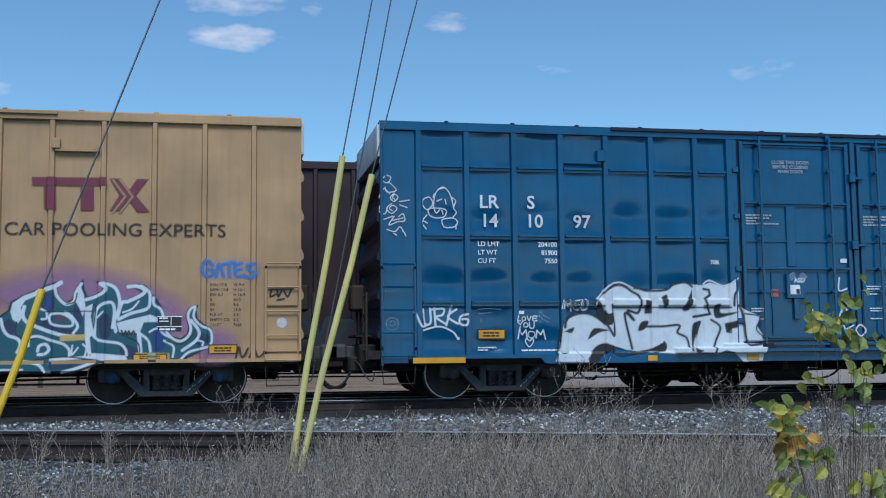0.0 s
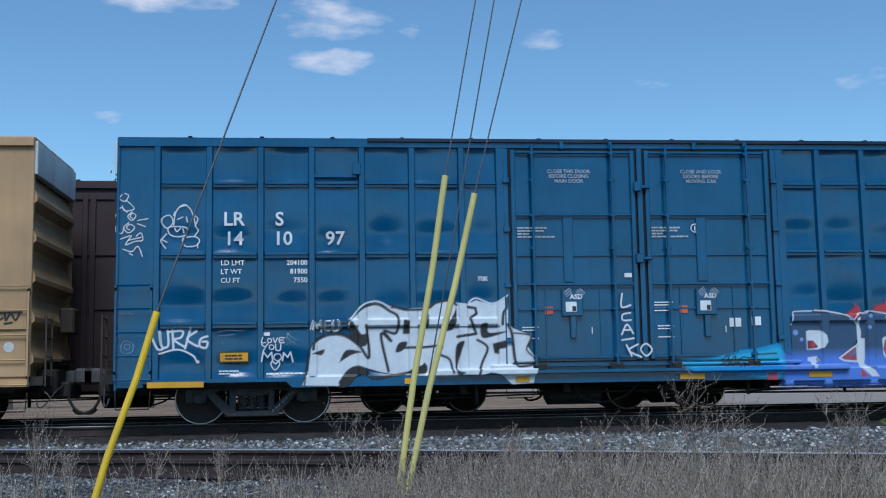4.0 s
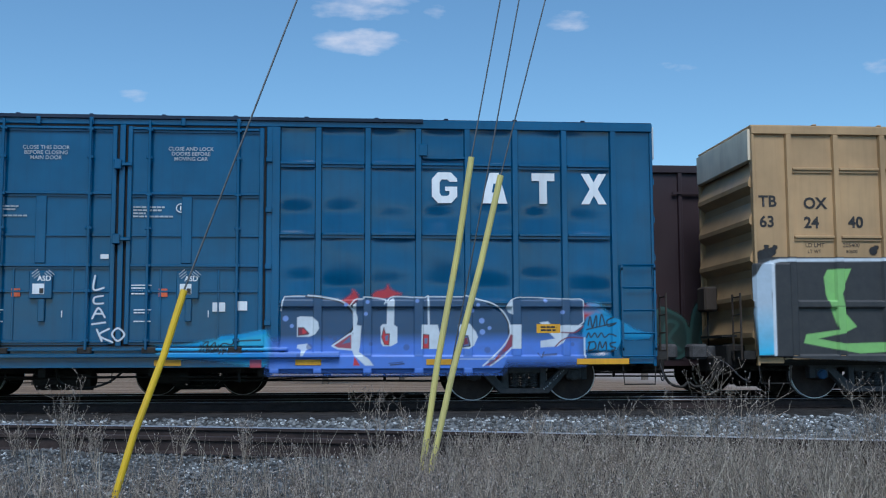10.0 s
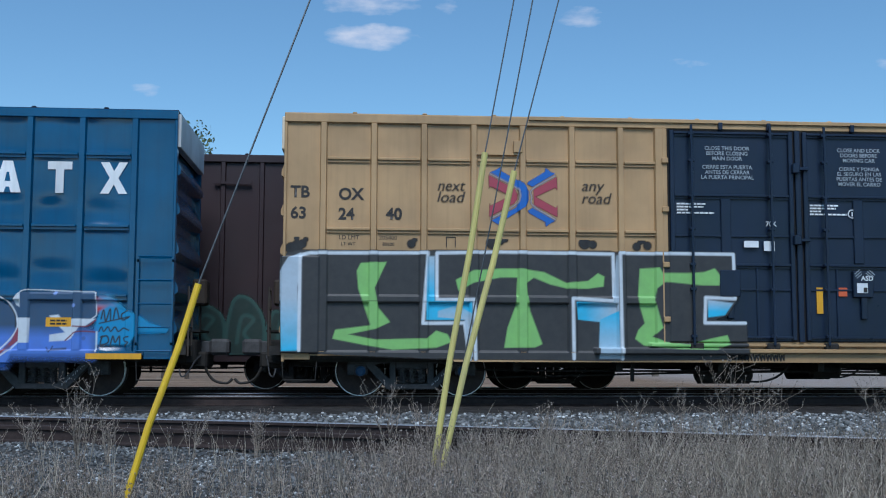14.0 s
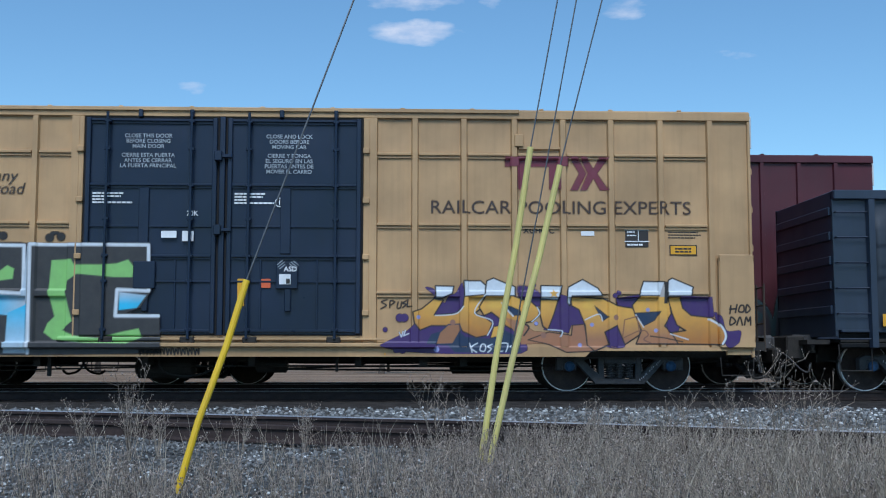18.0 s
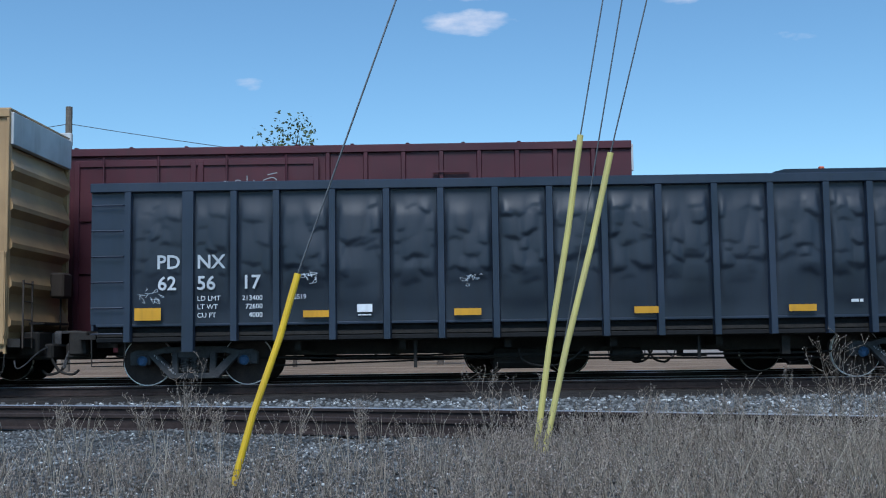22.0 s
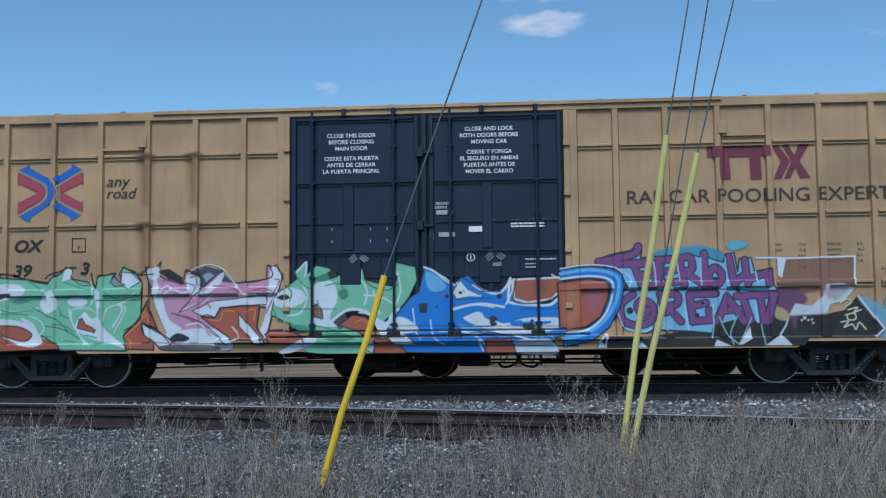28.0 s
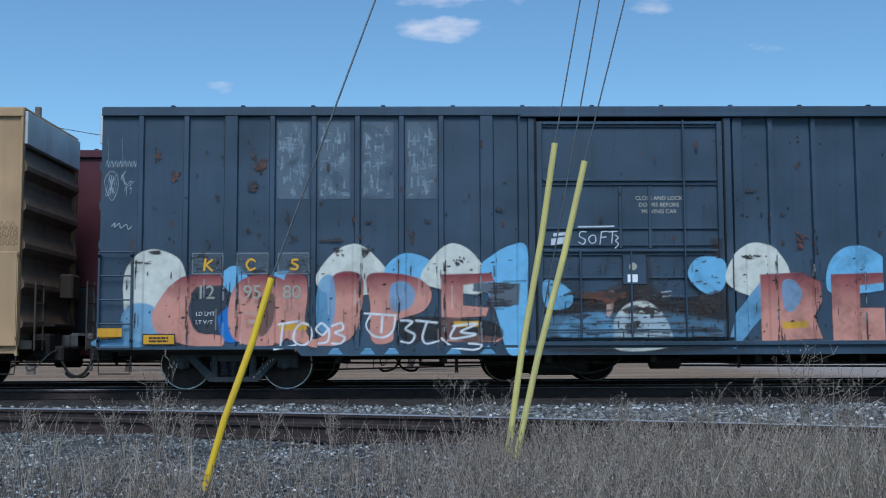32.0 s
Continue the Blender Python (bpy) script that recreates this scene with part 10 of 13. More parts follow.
    p.line([(14.76, 2.22), (14.84, 1.73)], 0.105, (0.17, 0.055, 0.19), curve=False)
    p.line([(14.84, 1.76), (15.05, 1.93)], 0.105, (0.17, 0.055, 0.19), curve=False)
    p.line([(15.03, 2.16), (15.07, 1.74)], 0.105, (0.17, 0.055, 0.19), curve=False)
    p.line([(15.09, 1.82), (15.42, 1.94), (15.43, 1.74)], 0.105, (0.17, 0.055, 0.19), curve=False)
    p.line([(13.08, 1.58), (12.87, 1.41), (12.89, 1.15), (13.13, 1.04), (13.4, 1.13), (13.42, 1.37), (13.25, 1.48), (13.15, 1.38), (13.25, 1.22), (13.33, 1.31)], 0.105, (0.17, 0.055, 0.19), curve=True)
    p.line([(13.55, 1.58), (13.64, 1.26)], 0.105, (0.17, 0.055, 0.19), curve=False)
    p.line([(13.56, 1.57), (13.84, 1.57), (13.84, 1.41), (13.66, 1.37)], 0.105, (0.17, 0.055, 0.19), curve=True)
    p.line([(13.66, 1.37), (13.9, 1.1)], 0.105, (0.17, 0.055, 0.19), curve=False)
    p.line([(14.06, 1.56), (14.11, 1.09)], 0.105, (0.17, 0.055, 0.19), curve=False)
    p.line([(14.06, 1.57), (14.5, 1.58)], 0.105, (0.17, 0.055, 0.19), curve=False)
    p.line([(14.12, 1.37), (14.34, 1.42)], 0.105, (0.17, 0.055, 0.19), curve=False)
    p.line([(14.11, 1.1), (14.42, 1.12), (14.39, 1.29)], 0.105, (0.17, 0.055, 0.19), curve=False)
    p.line([(14.53, 1.1), (14.7, 1.53), (14.99, 1.09)], 0.105, (0.17, 0.055, 0.19), curve=False)
    p.line([(14.61, 1.28), (14.91, 1.3)], 0.105, (0.17, 0.055, 0.19), curve=False)
    p.line([(14.87, 1.53), (15.52, 1.56)], 0.105, (0.17, 0.055, 0.19), curve=False)
    p.line([(15, 1.45), (15.1, 1.11)], 0.105, (0.17, 0.055, 0.19), curve=False)
    p.line([(15.28, 1.48), (15.33, 1.09)], 0.105, (0.17, 0.055, 0.19), curve=False)
    p.line([(15.49, 1.5), (15.39, 1.09)], 0.105, (0.17, 0.055, 0.19), curve=False)
    p.disc(14.51, 1.85, 0.03, COAL)
    p.disc(13.25, 1.26, 0.03, COAL)
    p.disc(14.28, 1.42, 0.03, COAL)
    p.disc(13.02, 1.3, 0.06, COAL)
    p.disc(14.18, 1.21, 0.04, COAL)
    p.disc(14.9, 1.64, 0.04, COAL)
    # dark line painted for the shade below the belt rail
    p.line([(12.81, 1.66), (13.68, 1.66), (14.66, 1.65), (15.57, 1.6)], 0.022, COAL)
    p.line([(12.88, 2.03), (13.05, 1.87), (13.01, 1.71)], 0.022, (0.42, 0.62, 0.74), alpha=0.9)
    p.line([(13.45, 2.16), (13.48, 1.93), (13.48, 1.74)], 0.022, (0.42, 0.62, 0.74), alpha=0.9)
    p.line([(13.85, 2.2), (13.9, 1.83)], 0.022, (0.42, 0.62, 0.74), alpha=0.9)
    p.line([(14.27, 2.21), (14.27, 1.73)], 0.022, (0.42, 0.62, 0.74), alpha=0.9)
    p.line([(14.69, 2.21), (14.72, 1.69)], 0.022, (0.42, 0.62, 0.74), alpha=0.9)
    p.line([(15.21, 1.96), (15.24, 1.74)], 0.022, (0.42, 0.62, 0.74), alpha=0.9)
    p.line([(12.81, 1.25), (12.93, 0.99), (13.29, 0.93), (13.49, 1.09)], 0.022, (0.42, 0.62, 0.74), alpha=0.9)
    p.line([(13.97, 1.38), (14.03, 0.95)], 0.022, (0.42, 0.62, 0.74), alpha=0.9)
    p.line([(14.46, 1.38), (14.47, 1.06)], 0.022, (0.42, 0.62, 0.74), alpha=0.9)
    p.line([(15.19, 1.43), (15.22, 1.07)], 0.022, (0.42, 0.62, 0.74), alpha=0.9)
    p.fill([(15.09, 1), (15.11, 0.79), (14.94, 0.69), (14.88, 0.69)], SNOW, alpha=0.9)
    p.line([(14.55, 1.18), (14.67, 0.89), (14.88, 0.69)], 0.018, (0.30, 0.50, 0.55))
    p.line([(14.87, 1.18), (14.75, 0.89), (14.79, 0.69)], 0.018, (0.30, 0.50, 0.55))
    p.line([(15.12, 1.16), (15, 0.9), (14.88, 0.7)], 0.018, (0.30, 0.50, 0.55))
    p.line([(15.28, 1.04), (15.33, 0.69)], 0.018, (0.30, 0.50, 0.55))
    p.line([(14.47, 1.02), (14.43, 0.81)], 0.018, (0.30, 0.50, 0.55))
    p.line([(13.53, 1.14), (13.7, 0.99)], 0.018, (0.30, 0.50, 0.55))
    p.line([(13.59, 1.09), (13.66, 0.93)], 0.018, (0.30, 0.50, 0.55))
    p.fill([(13.08, 0.65), (13.19, 0.76), (13.31, 0.65)], SNOW, alpha=0.9)
    p.fill([(14.45, 0.66), (14.5, 0.78), (14.76, 0.66)], SNOW, alpha=0.9)
    p.fill([(15.33, 0.67), (15.6, 0.86), (15.79, 0.67)], SNOW, alpha=0.9)
    p.fill([(12.44, 0.65), (12.49, 0.78), (12.62, 0.65)], SNOW, alpha=0.9)
    p.line([(15.6, 0.86), (15.69, 1), (15.73, 1.1)], 0.03, SNOW, alpha=0.85)
    p.line([(16.94, 1.51), (17.15, 1.21), (17.34, 0.94), (17.2, 0.81)], 0.03, SNOW, curve=False)
    p.line([(16.63, 1.39), (16.75, 1.46), (16.82, 1.4), (16.71, 1.33)], 0.022, (0.62, 0.62, 0.42))
    p.line([(16.76, 1.27), (16.92, 1.31), (16.86, 1.23), (16.98, 1.27)], 0.022, (0.62, 0.62, 0.42))
    p.line([(16.71, 1.18), (16.86, 1.21), (16.88, 1.11), (16.76, 1.1), (16.74, 1.18)], 0.022, (0.62, 0.62, 0.42))
    p.line([(16.63, 1.06), (16.76, 1.07), (16.68, 0.97), (16.82, 1.02), (16.88, 0.93), (16.94, 1.05), (17.05, 0.93)], 0.022, (0.62, 0.62, 0.42))
    p.fill([(17.68, 1.6), (17.99, 1.57), (18, 1.19), (17.71, 1.18)], (0.44, 0.25, 0.06), curve=True, alpha=0.6, soft=0.06)
    p.line([(17.37, 1.4), (17.46, 1.56), (17.64, 1.57), (17.73, 1.44), (17.66, 1.27), (17.48, 1.25), (17.38, 1.38)], 0.03, (0.10, 0.34, 0.26), alpha=0.8)
    p.line([(17.44, 1.36), (17.56, 1.48), (17.7, 1.5)], 0.03, (0.10, 0.34, 0.26), alpha=0.8)
    p.line([(17.46, 1.23), (17.58, 1.3), (17.73, 1.21)], 0.03, (0.10, 0.34, 0.26), alpha=0.8)
    p.line([(17.5, 1.52), (17.54, 1.4), (17.68, 1.4)], 0.03, (0.10, 0.34, 0.26), alpha=0.8)
    p.line([(17.43, 1.88), (17.45, 2.04), (17.56, 1.95), (17.64, 2.07), (17.68, 1.93)], 0.022, COAL)
    p.line([(17.72, 2.03), (17.69, 1.97), (17.74, 1.93), (17.78, 1.99), (17.72, 2.03)], 0.022, COAL)
    p.line([(17.84, 2.06), (17.79, 2.04), (17.82, 1.95), (17.87, 1.96)], 0.022, COAL)
    p.line([(17.79, 2), (17.84, 2)], 0.022, COAL)
    p.line([(17.94, 2.06), (17.89, 2.04), (17.94, 1.99), (17.89, 1.95)], 0.022, COAL)
    p.line([(17.67, 1.89), (17.75, 1.89)], 0.022, COAL)
    p.line([(17.37, 1.98), (17.39, 1.98)], 0.022, COAL)
    p.line([(17.98, 2.01), (17.99, 2.02)], 0.022, COAL)
    p.disc(16.02, 1.14, 0.03, SNOW, alpha=0.8)
    p.disc(16.08, 1.1, 0.02, SNOW, alpha=0.8)
    p.disc(16.14, 1.11, 0.02, SNOW, alpha=0.8)
    p.disc(16.16, 1.05, 0.02, SNOW, alpha=0.8)
    p.disc(15.97, 1.1, 0.02, SNOW, alpha=0.8)
    p.disc(16.49, 1.46, 0.02, SNOW, alpha=0.8)
    return p.put(car, depth, 'graffiti', 'violet and blue lettered graffiti over a black ground', 0.007)


def paint_f1(car, depth):
    p = Paint(-0.12, 7.89, 0.55, 2.6)
    p.fill([(0.43, 1.71), (0.48, 2.17), (0.73, 2.44), (1.03, 2.5), (1.44, 2.31), (1.56, 1.91), (1.5, 1.46), (1.06, 1.01), (0.56, 0.91)], CREAM, curve=True)
    p.fill([(0.4, 1.31), (0.6, 1.53), (1, 1.46), (1.16, 0.91), (1.07, 0.77), (-0.03, 0.78), (-0.03, 0.91), (0.4, 0.93)], POWDER, curve=True, alpha=0.9)
    p.fill([(2.14, 2.01), (2.34, 2.19), (2.54, 2.15), (2.65, 1.91), (2.45, 1.71), (2.2, 1.81)], SKY_P, curve=True)
    p.fill([(3.85, 2), (4.15, 2.43), (4.5, 2.59), (4.81, 2.46), (5.16, 2), (4.86, 1.7), (4.05, 1.7)], CREAM, curve=True)
    p.fill([(5.06, 2.1), (5.26, 2.35), (5.56, 2.42), (5.92, 2.25), (5.86, 1.9), (5.26, 1.8)], SKY_P, curve=True)
    p.fill([(5.71, 2), (5.97, 2.4), (6.27, 2.6), (6.62, 2.45), (6.87, 2.05), (6.77, 1.69), (5.96, 1.8)], CREAM, curve=True)
    p.fill([(6.77, 2.1), (7.02, 2.4), (7.32, 2.56), (7.60, 2.54), (7.62, 1.89), (7.57, 0.79), (7.60, 0.66), (7.26, 0.63), (7.07, 1.29)], SKY_P, curve=True)
    p.fill([(2.06, 1.26), (2.45, 1.51), (2.66, 1.2), (2.56, 0.91), (2.26, 0.86)], ROYAL, curve=True, alpha=0.9)
    p.fill([(3.05, 2.01), (3.45, 2.11), (3.6, 1.9), (3.56, 1.3), (3.26, 1.3)], SKY_P, curve=True)
    p.fill([(1, 1.07), (0.95, 1.35), (1.09, 1.63), (1.3, 1.89), (1.59, 2.03), (2.16, 2.03), (2.18, 1.84), (1.87, 1.85), (1.67, 1.71), (1.6, 1.41), (1.66, 1.16), (1.8, 1.01), (2.19, 0.96), (2.19, 0.77), (1.71, 0.78), (1.38, 0.85), (1.18, 0.97)], CORAL, curve=True, to=WINE, along=("z", 1.62, 2.02))
    p.fill([(1.63, 1.71), (1.72, 1.83), (2.2, 1.86), (2.33, 1.73), (2.25, 1.46), (2.11, 1.29), (2.16, 0.98), (1.8, 1.01), (1.66, 1.19)], (0.02,0.03,0.045), alpha=0.95)
    p.fill([(2.3, 1.31), (2.4, 1.81), (2.7, 2.03), (3.15, 2.01), (3.4, 1.8), (3.46, 1.3), (3.26, 0.85), (2.76, 0.78), (2.41, 0.91)], CORAL, curve=True, to=WINE, along=("z", 1.62, 2.02))
    p.fill([(2.85, 1.6), (3.1, 1.7), (3.1, 1.2), (2.88, 0.94), (2.81, 1.2)], COAL, curve=True, alpha=0.75)
    p.fill([(3.3, 2.03), (3.65, 2.02), (3.7, 1.7), (3.66, 1.1), (3.86, 0.9), (4.11, 1.2), (4.13, 2), (4.66, 2.02), (4.64, 1.3), (4.46, 0.9), (3.96, 0.74), (3.56, 0.84), (3.26, 1.05)], CORAL, curve=True, to=WINE, along=("z", 1.62, 2.02))
    p.fill([(3.9, 1.9), (4.15, 2), (4.18, 1.3), (4.01, 1), (3.86, 1.2)], POWDER, curve=True, alpha=0.85)
    p.fill([(4.76, 2.02), (5.26, 2.06), (5.71, 1.95), (5.91, 1.7), (5.76, 1.39), (5.26, 1.2), (5.21, 0.86), (4.84, 0.86), (4.81, 1.5)], CORAL, curve=True, to=WINE, along=("z", 1.62, 2.02))
    p.fill([(5.18, 1.85), (5.46, 1.9), (5.61, 1.7), (5.51, 1.45), (5.21, 1.4)], POWDER, curve=True, alpha=0.85)
    p.fill([(6.07, 2.04), (6.97, 2.06), (7.02, 1.91), (6.47, 1.85), (6.47, 1.49), (6.92, 1.44), (6.87, 1.29), (6.42, 1.27), (6.44, 0.99), (7.17, 0.91), (7.07, 0.83), (6.08, 0.85)], CORAL, to=WINE, along=("z", 1.55, 2.02))
    p.fill([(6.65, 1.89), (7.48, 1.87), (7.45, 1.49), (6.97, 1.44), (6.93, 1.69), (6.65, 1.74)], (0.10,0.12,0.15))
    p.fill([(5.26, 1.2), (5.86, 1.29), (6.97, 1.19), (7.17, 0.93), (6.76, 0.83), (6.06, 0.89), (5.46, 0.87)], COAL, curve=True, alpha=0.8)
    for x in (4.05, 4.62, 5.05, 6.15, 6.75):
        p.fill([(x, 0.62), (x + 0.16, 0.80), (x + 0.30, 0.62)], POWDER, alpha=0.9)
    p.fill([(3.20, 1.05), (3.69, 1.06), (3.69, 1.17), (3.20, 1.16)], SIGN)
    p.fill([(6.30, 1.10), (6.74, 1.11), (6.74, 1.21), (6.30, 1.20)], SIGN)
    rw = random.Random(31)
    # bare horizontal scrapes beside the door
    for k in range(26):
        x, z = rw.uniform(6.85, 7.2), rw.uniform(1.42, 1.92)
        p.line([(x, z), (x + rw.uniform(0.1, 0.4), z + rw.uniform(-0.01, 0.01))], rw.uniform(0.012, 0.035), (0.014, 0.013, 0.016), curve=False, alpha=0.9)
    # pale and dark runs down the letters
    for k in range(70):
        x, z = rw.uniform(1.0, 7.0), rw.uniform(0.95, 2.0)
        p.line([(x, z), (x + rw.uniform(-0.012, 0.012), z - rw.uniform(0.08, 0.4))], rw.uniform(0.010, 0.022), rw.choice(((0.62, 0.40, 0.36), (0.10, 0.03, 0.035), (0.03, 0.025, 0.03), (0.55, 0.55, 0.58))), curve=False, alpha=rw.uniform(0.3, 0.75))
    p.line([(3.19, 1.16), (3.56, 1.22)], 0.036, (0.74, 0.77, 0.80))
    p.line([(3.27, 1.18), (3.22, 0.74)], 0.036, (0.74, 0.77, 0.80))
    p.line([(3.12, 0.72), (3.49, 0.79)], 0.036, (0.74, 0.77, 0.80))
    p.line([(3.60, 1.18), (3.48, 1.05), (3.47, 0.86), (3.64, 0.79), (3.78, 0.93), (3.75, 1.12), (3.60, 1.18)], 0.036, (0.74, 0.77, 0.80))
    p.line([(4.07, 1.08), (3.95, 1.18), (3.86, 1.07), (3.97, 0.97), (4.08, 1.07), (4.06, 0.86), (3.90, 0.82)], 0.036, (0.74, 0.77, 0.80))
    p.line([(4.14, 1.13), (4.30, 1.18), (4.33, 1.07), (4.19, 1.01), (4.36, 0.93), (4.29, 0.82), (4.14, 0.82)], 0.036, (0.74, 0.77, 0.80))
    p.line([(4.71, 1.35), (5.27, 1.31)], 0.036, (0.74, 0.77, 0.80))
    p.line([(4.81, 1.31), (4.74, 1.13), (4.86, 0.96), (5.07, 0.93), (5.22, 1.05), (5.26, 1.31)], 0.036, (0.74, 0.77, 0.80))
    p.line([(5.03, 1.29), (5.01, 1.01)], 0.036, (0.74, 0.77, 0.80))
    p.line([(5.36, 1.22), (5.56, 1.20), (5.44, 1.07), (5.60, 0.97), (5.53, 0.83), (5.36, 0.85)], 0.036, (0.74, 0.77, 0.80))
    p.line([(5.63, 1.22), (6.00, 1.18)], 0.036, (0.74, 0.77, 0.80))
    p.line([(5.82, 1.19), (5.74, 0.93), (5.81, 0.81), (6.03, 0.86)], 0.036, (0.74, 0.77, 0.80))
    p.line([(6.29, 1.12), (6.71, 1.16), (6.42, 1.02), (6.69, 0.97), (6.25, 0.90), (6.32, 1.11)], 0.036, (0.74, 0.77, 0.80))
    p.line([(6.08, 0.90), (6.29, 0.75), (6.66, 0.70), (6.79, 0.78), (6.56, 0.81)], 0.036, (0.74, 0.77, 0.80))
    p.fill([(0.85, 2.46), (1.08, 2.48), (1.01, 2.42)], COAL, curve=True, alpha=0.8)
    p.fill([(4.15, 2.51), (4.27, 2.53), (4.21, 2.41)], COAL, curve=True, alpha=0.8)
    p.fill([(4.66, 2.51), (4.8, 2.47), (4.7, 2.34)], COAL, curve=True, alpha=0.8)
    p.fill([(0, 1.05), (0.41, 1.07), (0.41, 0.95), (0.01, 0.91)], SIGN)
    p.wear(0.22)
    return p.put(car, depth, 'graffiti', 'coral, wine and blue bubble-letter graffiti, flaking and scribbled over in white', 0.004)


def paint_f2(car, depth):
    p = Paint(7.84, 13.99, 0.54, 2.65)
    p.fill([(7.89, 1.29), (8.18, 1.54), (8.89, 1.58), (9.3, 1.89), (9.7, 1.89), (10.3, 1.58), (11.06, 1.68), (11.07, 0.87), (10.68, 0.69), (7.92, 0.71)], (0.020,0.012,0.010), curve=True, alpha=0.75, soft=0.12)
    p.fill([(9.66, 2.39), (9.81, 2.09), (9.74, 1.48), (9.49, 1.48)], (0.025,0.014,0.012), curve=True, alpha=0.6, soft=0.1)
    p.fill([(10.89, 2.8), (11.09, 2.85), (11.07, 1.48), (10.88, 1.48)], (0.022,0.014,0.012), alpha=0.6, soft=0.08)
    p.fill([(7.88, 1.89), (8.13, 1.91), (8.4, 1.69), (8.33, 1.44), (7.93, 1.44)], SKY_P, curve=True, alpha=0.9)
    p.fill([(10.46, 1.98), (10.57, 2.27), (10.82, 2.34), (11.13, 2.24), (11.09, 1.78), (10.76, 1.68)], SKY_P, curve=True, alpha=0.95)
    p.fill([(9.1, 0.88), (9.14, 1.23), (9.35, 1.48), (9.67, 1.55), (9.95, 1.38), (10.12, 1.08), (10.14, 0.76), (9.58, 0.66), (9.17, 0.7)], CREAM, curve=True, alpha=0.9)
    p.fill([(8.12, 0.98), (8.38, 1.28), (8.88, 1.36), (9.1, 1.18), (9.08, 0.88), (8.47, 0.82)], POWDER, curve=True, alpha=0.7, soft=0.05)
    p.fill([(7.87, 1.29), (10.09, 1.33), (11.1, 1.17), (11.09, 0.87), (7.87, 0.79)], POWDER, alpha=0.45, soft=0.1)
    p.fill([(11.14, 1.88), (11.28, 2.34), (11.64, 2.59), (12.05, 2.49), (12.32, 2.08), (12.23, 1.67), (11.62, 1.63)], CREAM, curve=True)
    p.fill([(12.96, 1.87), (13.06, 2.28), (13.37, 2.52), (13.78, 2.48), (14.12, 2.18), (14.11, 1.77), (13.14, 1.67)], SKY_P, curve=True)
    p.fill([(11.14, 0.77), (11.31, 1.33), (11.78, 1.88), (11.81, 1.27), (11.29, 0.69)], POWDER)
    p.fill([(11.78, 2.02), (12.54, 2.06), (12.84, 1.88), (12.88, 1.57), (12.72, 1.27), (12.86, 0.87), (11.78, 0.83)], CORAL, to=WINE, along=("z", 1.3, 2.05))
    p.fill([(12.18, 1.88), (12.39, 1.91), (12.53, 1.67), (12.37, 1.37), (12.2, 1.42)], POWDER, curve=True, alpha=0.8)
    p.fill([(13.05, 2.02), (14.07, 2.05), (14.06, 1.87), (13.55, 1.82), (13.54, 1.42), (14.02, 1.42), (14, 0.82), (13.06, 0.83)], CORAL, to=WINE, along=("z", 1.3, 2.05))
    p.fill([(12.16, 1.17), (12.62, 1.19), (12.61, 1.07), (12.16, 1.05)], SIGN)
    p.fill([(7.57, 2.65), (7.63, 2.66), (7.66, 2.36), (7.6, 2.36)], SNOW, alpha=0.8)
    p.fill([(9.03, 1.69), (9.13, 1.71), (9.1, 1.36), (9, 1.28)], (0.55,0.36,0.30), curve=True, alpha=0.85)
    p.line([(7.93, 1.37), (10.09, 1.4)], 0.03, (0.012,0.010,0.010), curve=False, alpha=0.85)
    p.line([(7.92, 0.99), (11.04, 1.01)], 0.035, (0.012,0.010,0.010), curve=False, alpha=0.85)
    p.line([(7.92, 0.87), (11.04, 0.89)], 0.035, (0.012,0.010,0.010), curve=False, alpha=0.85)
    p.line([(7.92, 0.76), (11.04, 0.77)], 0.04, (0.012,0.010,0.010), curve=False, alpha=0.85)
    p.line([(7.92, 1.14), (10.29, 1.16)], 0.02, (0.012,0.010,0.010), curve=False, alpha=0.85)
    p.fill([(9.29, 1.4), (9.54, 1.48), (9.59, 1.36), (9.37, 1.32)], (0.02,0.012,0.012), curve=True, alpha=0.9)
    p.fill([(9.33, 1.13), (9.59, 1.2), (9.52, 1.04), (9.38, 1)], (0.035,0.018,0.016), curve=True, alpha=0.9)
    p.fill([(8.38, 1.28), (8.68, 1.33), (8.58, 1.22)], (0.02,0.012,0.012), curve=True, alpha=0.85)
    p.fill([(10.44, 0.88), (10.69, 0.92), (10.65, 0.82)], (0.16,0.05,0.03), curve=True, alpha=0.8)
    p.line([(9.98, 1.7), (10.15, 1.72)], 0.02, SNOW, alpha=0.8)
    p.line([(10, 1.63), (10.14, 1.64)], 0.02, SNOW, alpha=0.8)
    tag = Paint(7.95, 9.4, 2.4, 2.95, 0.011)
    tag.line([(8.66, 2.78), (8.56, 2.78), (8.54, 2.7), (8.64, 2.64), (8.6, 2.56), (8.52, 2.6)], 0.018, SNOW)
    tag.line([(8.76, 2.72), (8.7, 2.66), (8.74, 2.58), (8.82, 2.6), (8.82, 2.7), (8.76, 2.72)], 0.018, SNOW)
    tag.line([(8.9, 2.56), (8.93, 2.78), (9.03, 2.79)], 0.018, SNOW, curve=False)
    tag.line([(8.92, 2.68), (9.01, 2.69)], 0.018, SNOW, curve=False)
    tag.line([(9.05, 2.78), (9.21, 2.79)], 0.018, SNOW, curve=False)
    tag.line([(9.13, 2.78), (9.11, 2.58)], 0.018, SNOW, curve=False)
    tag.line([(8.52, 2.87), (9.15, 2.88)], 0.026, SNOW, curve=False)
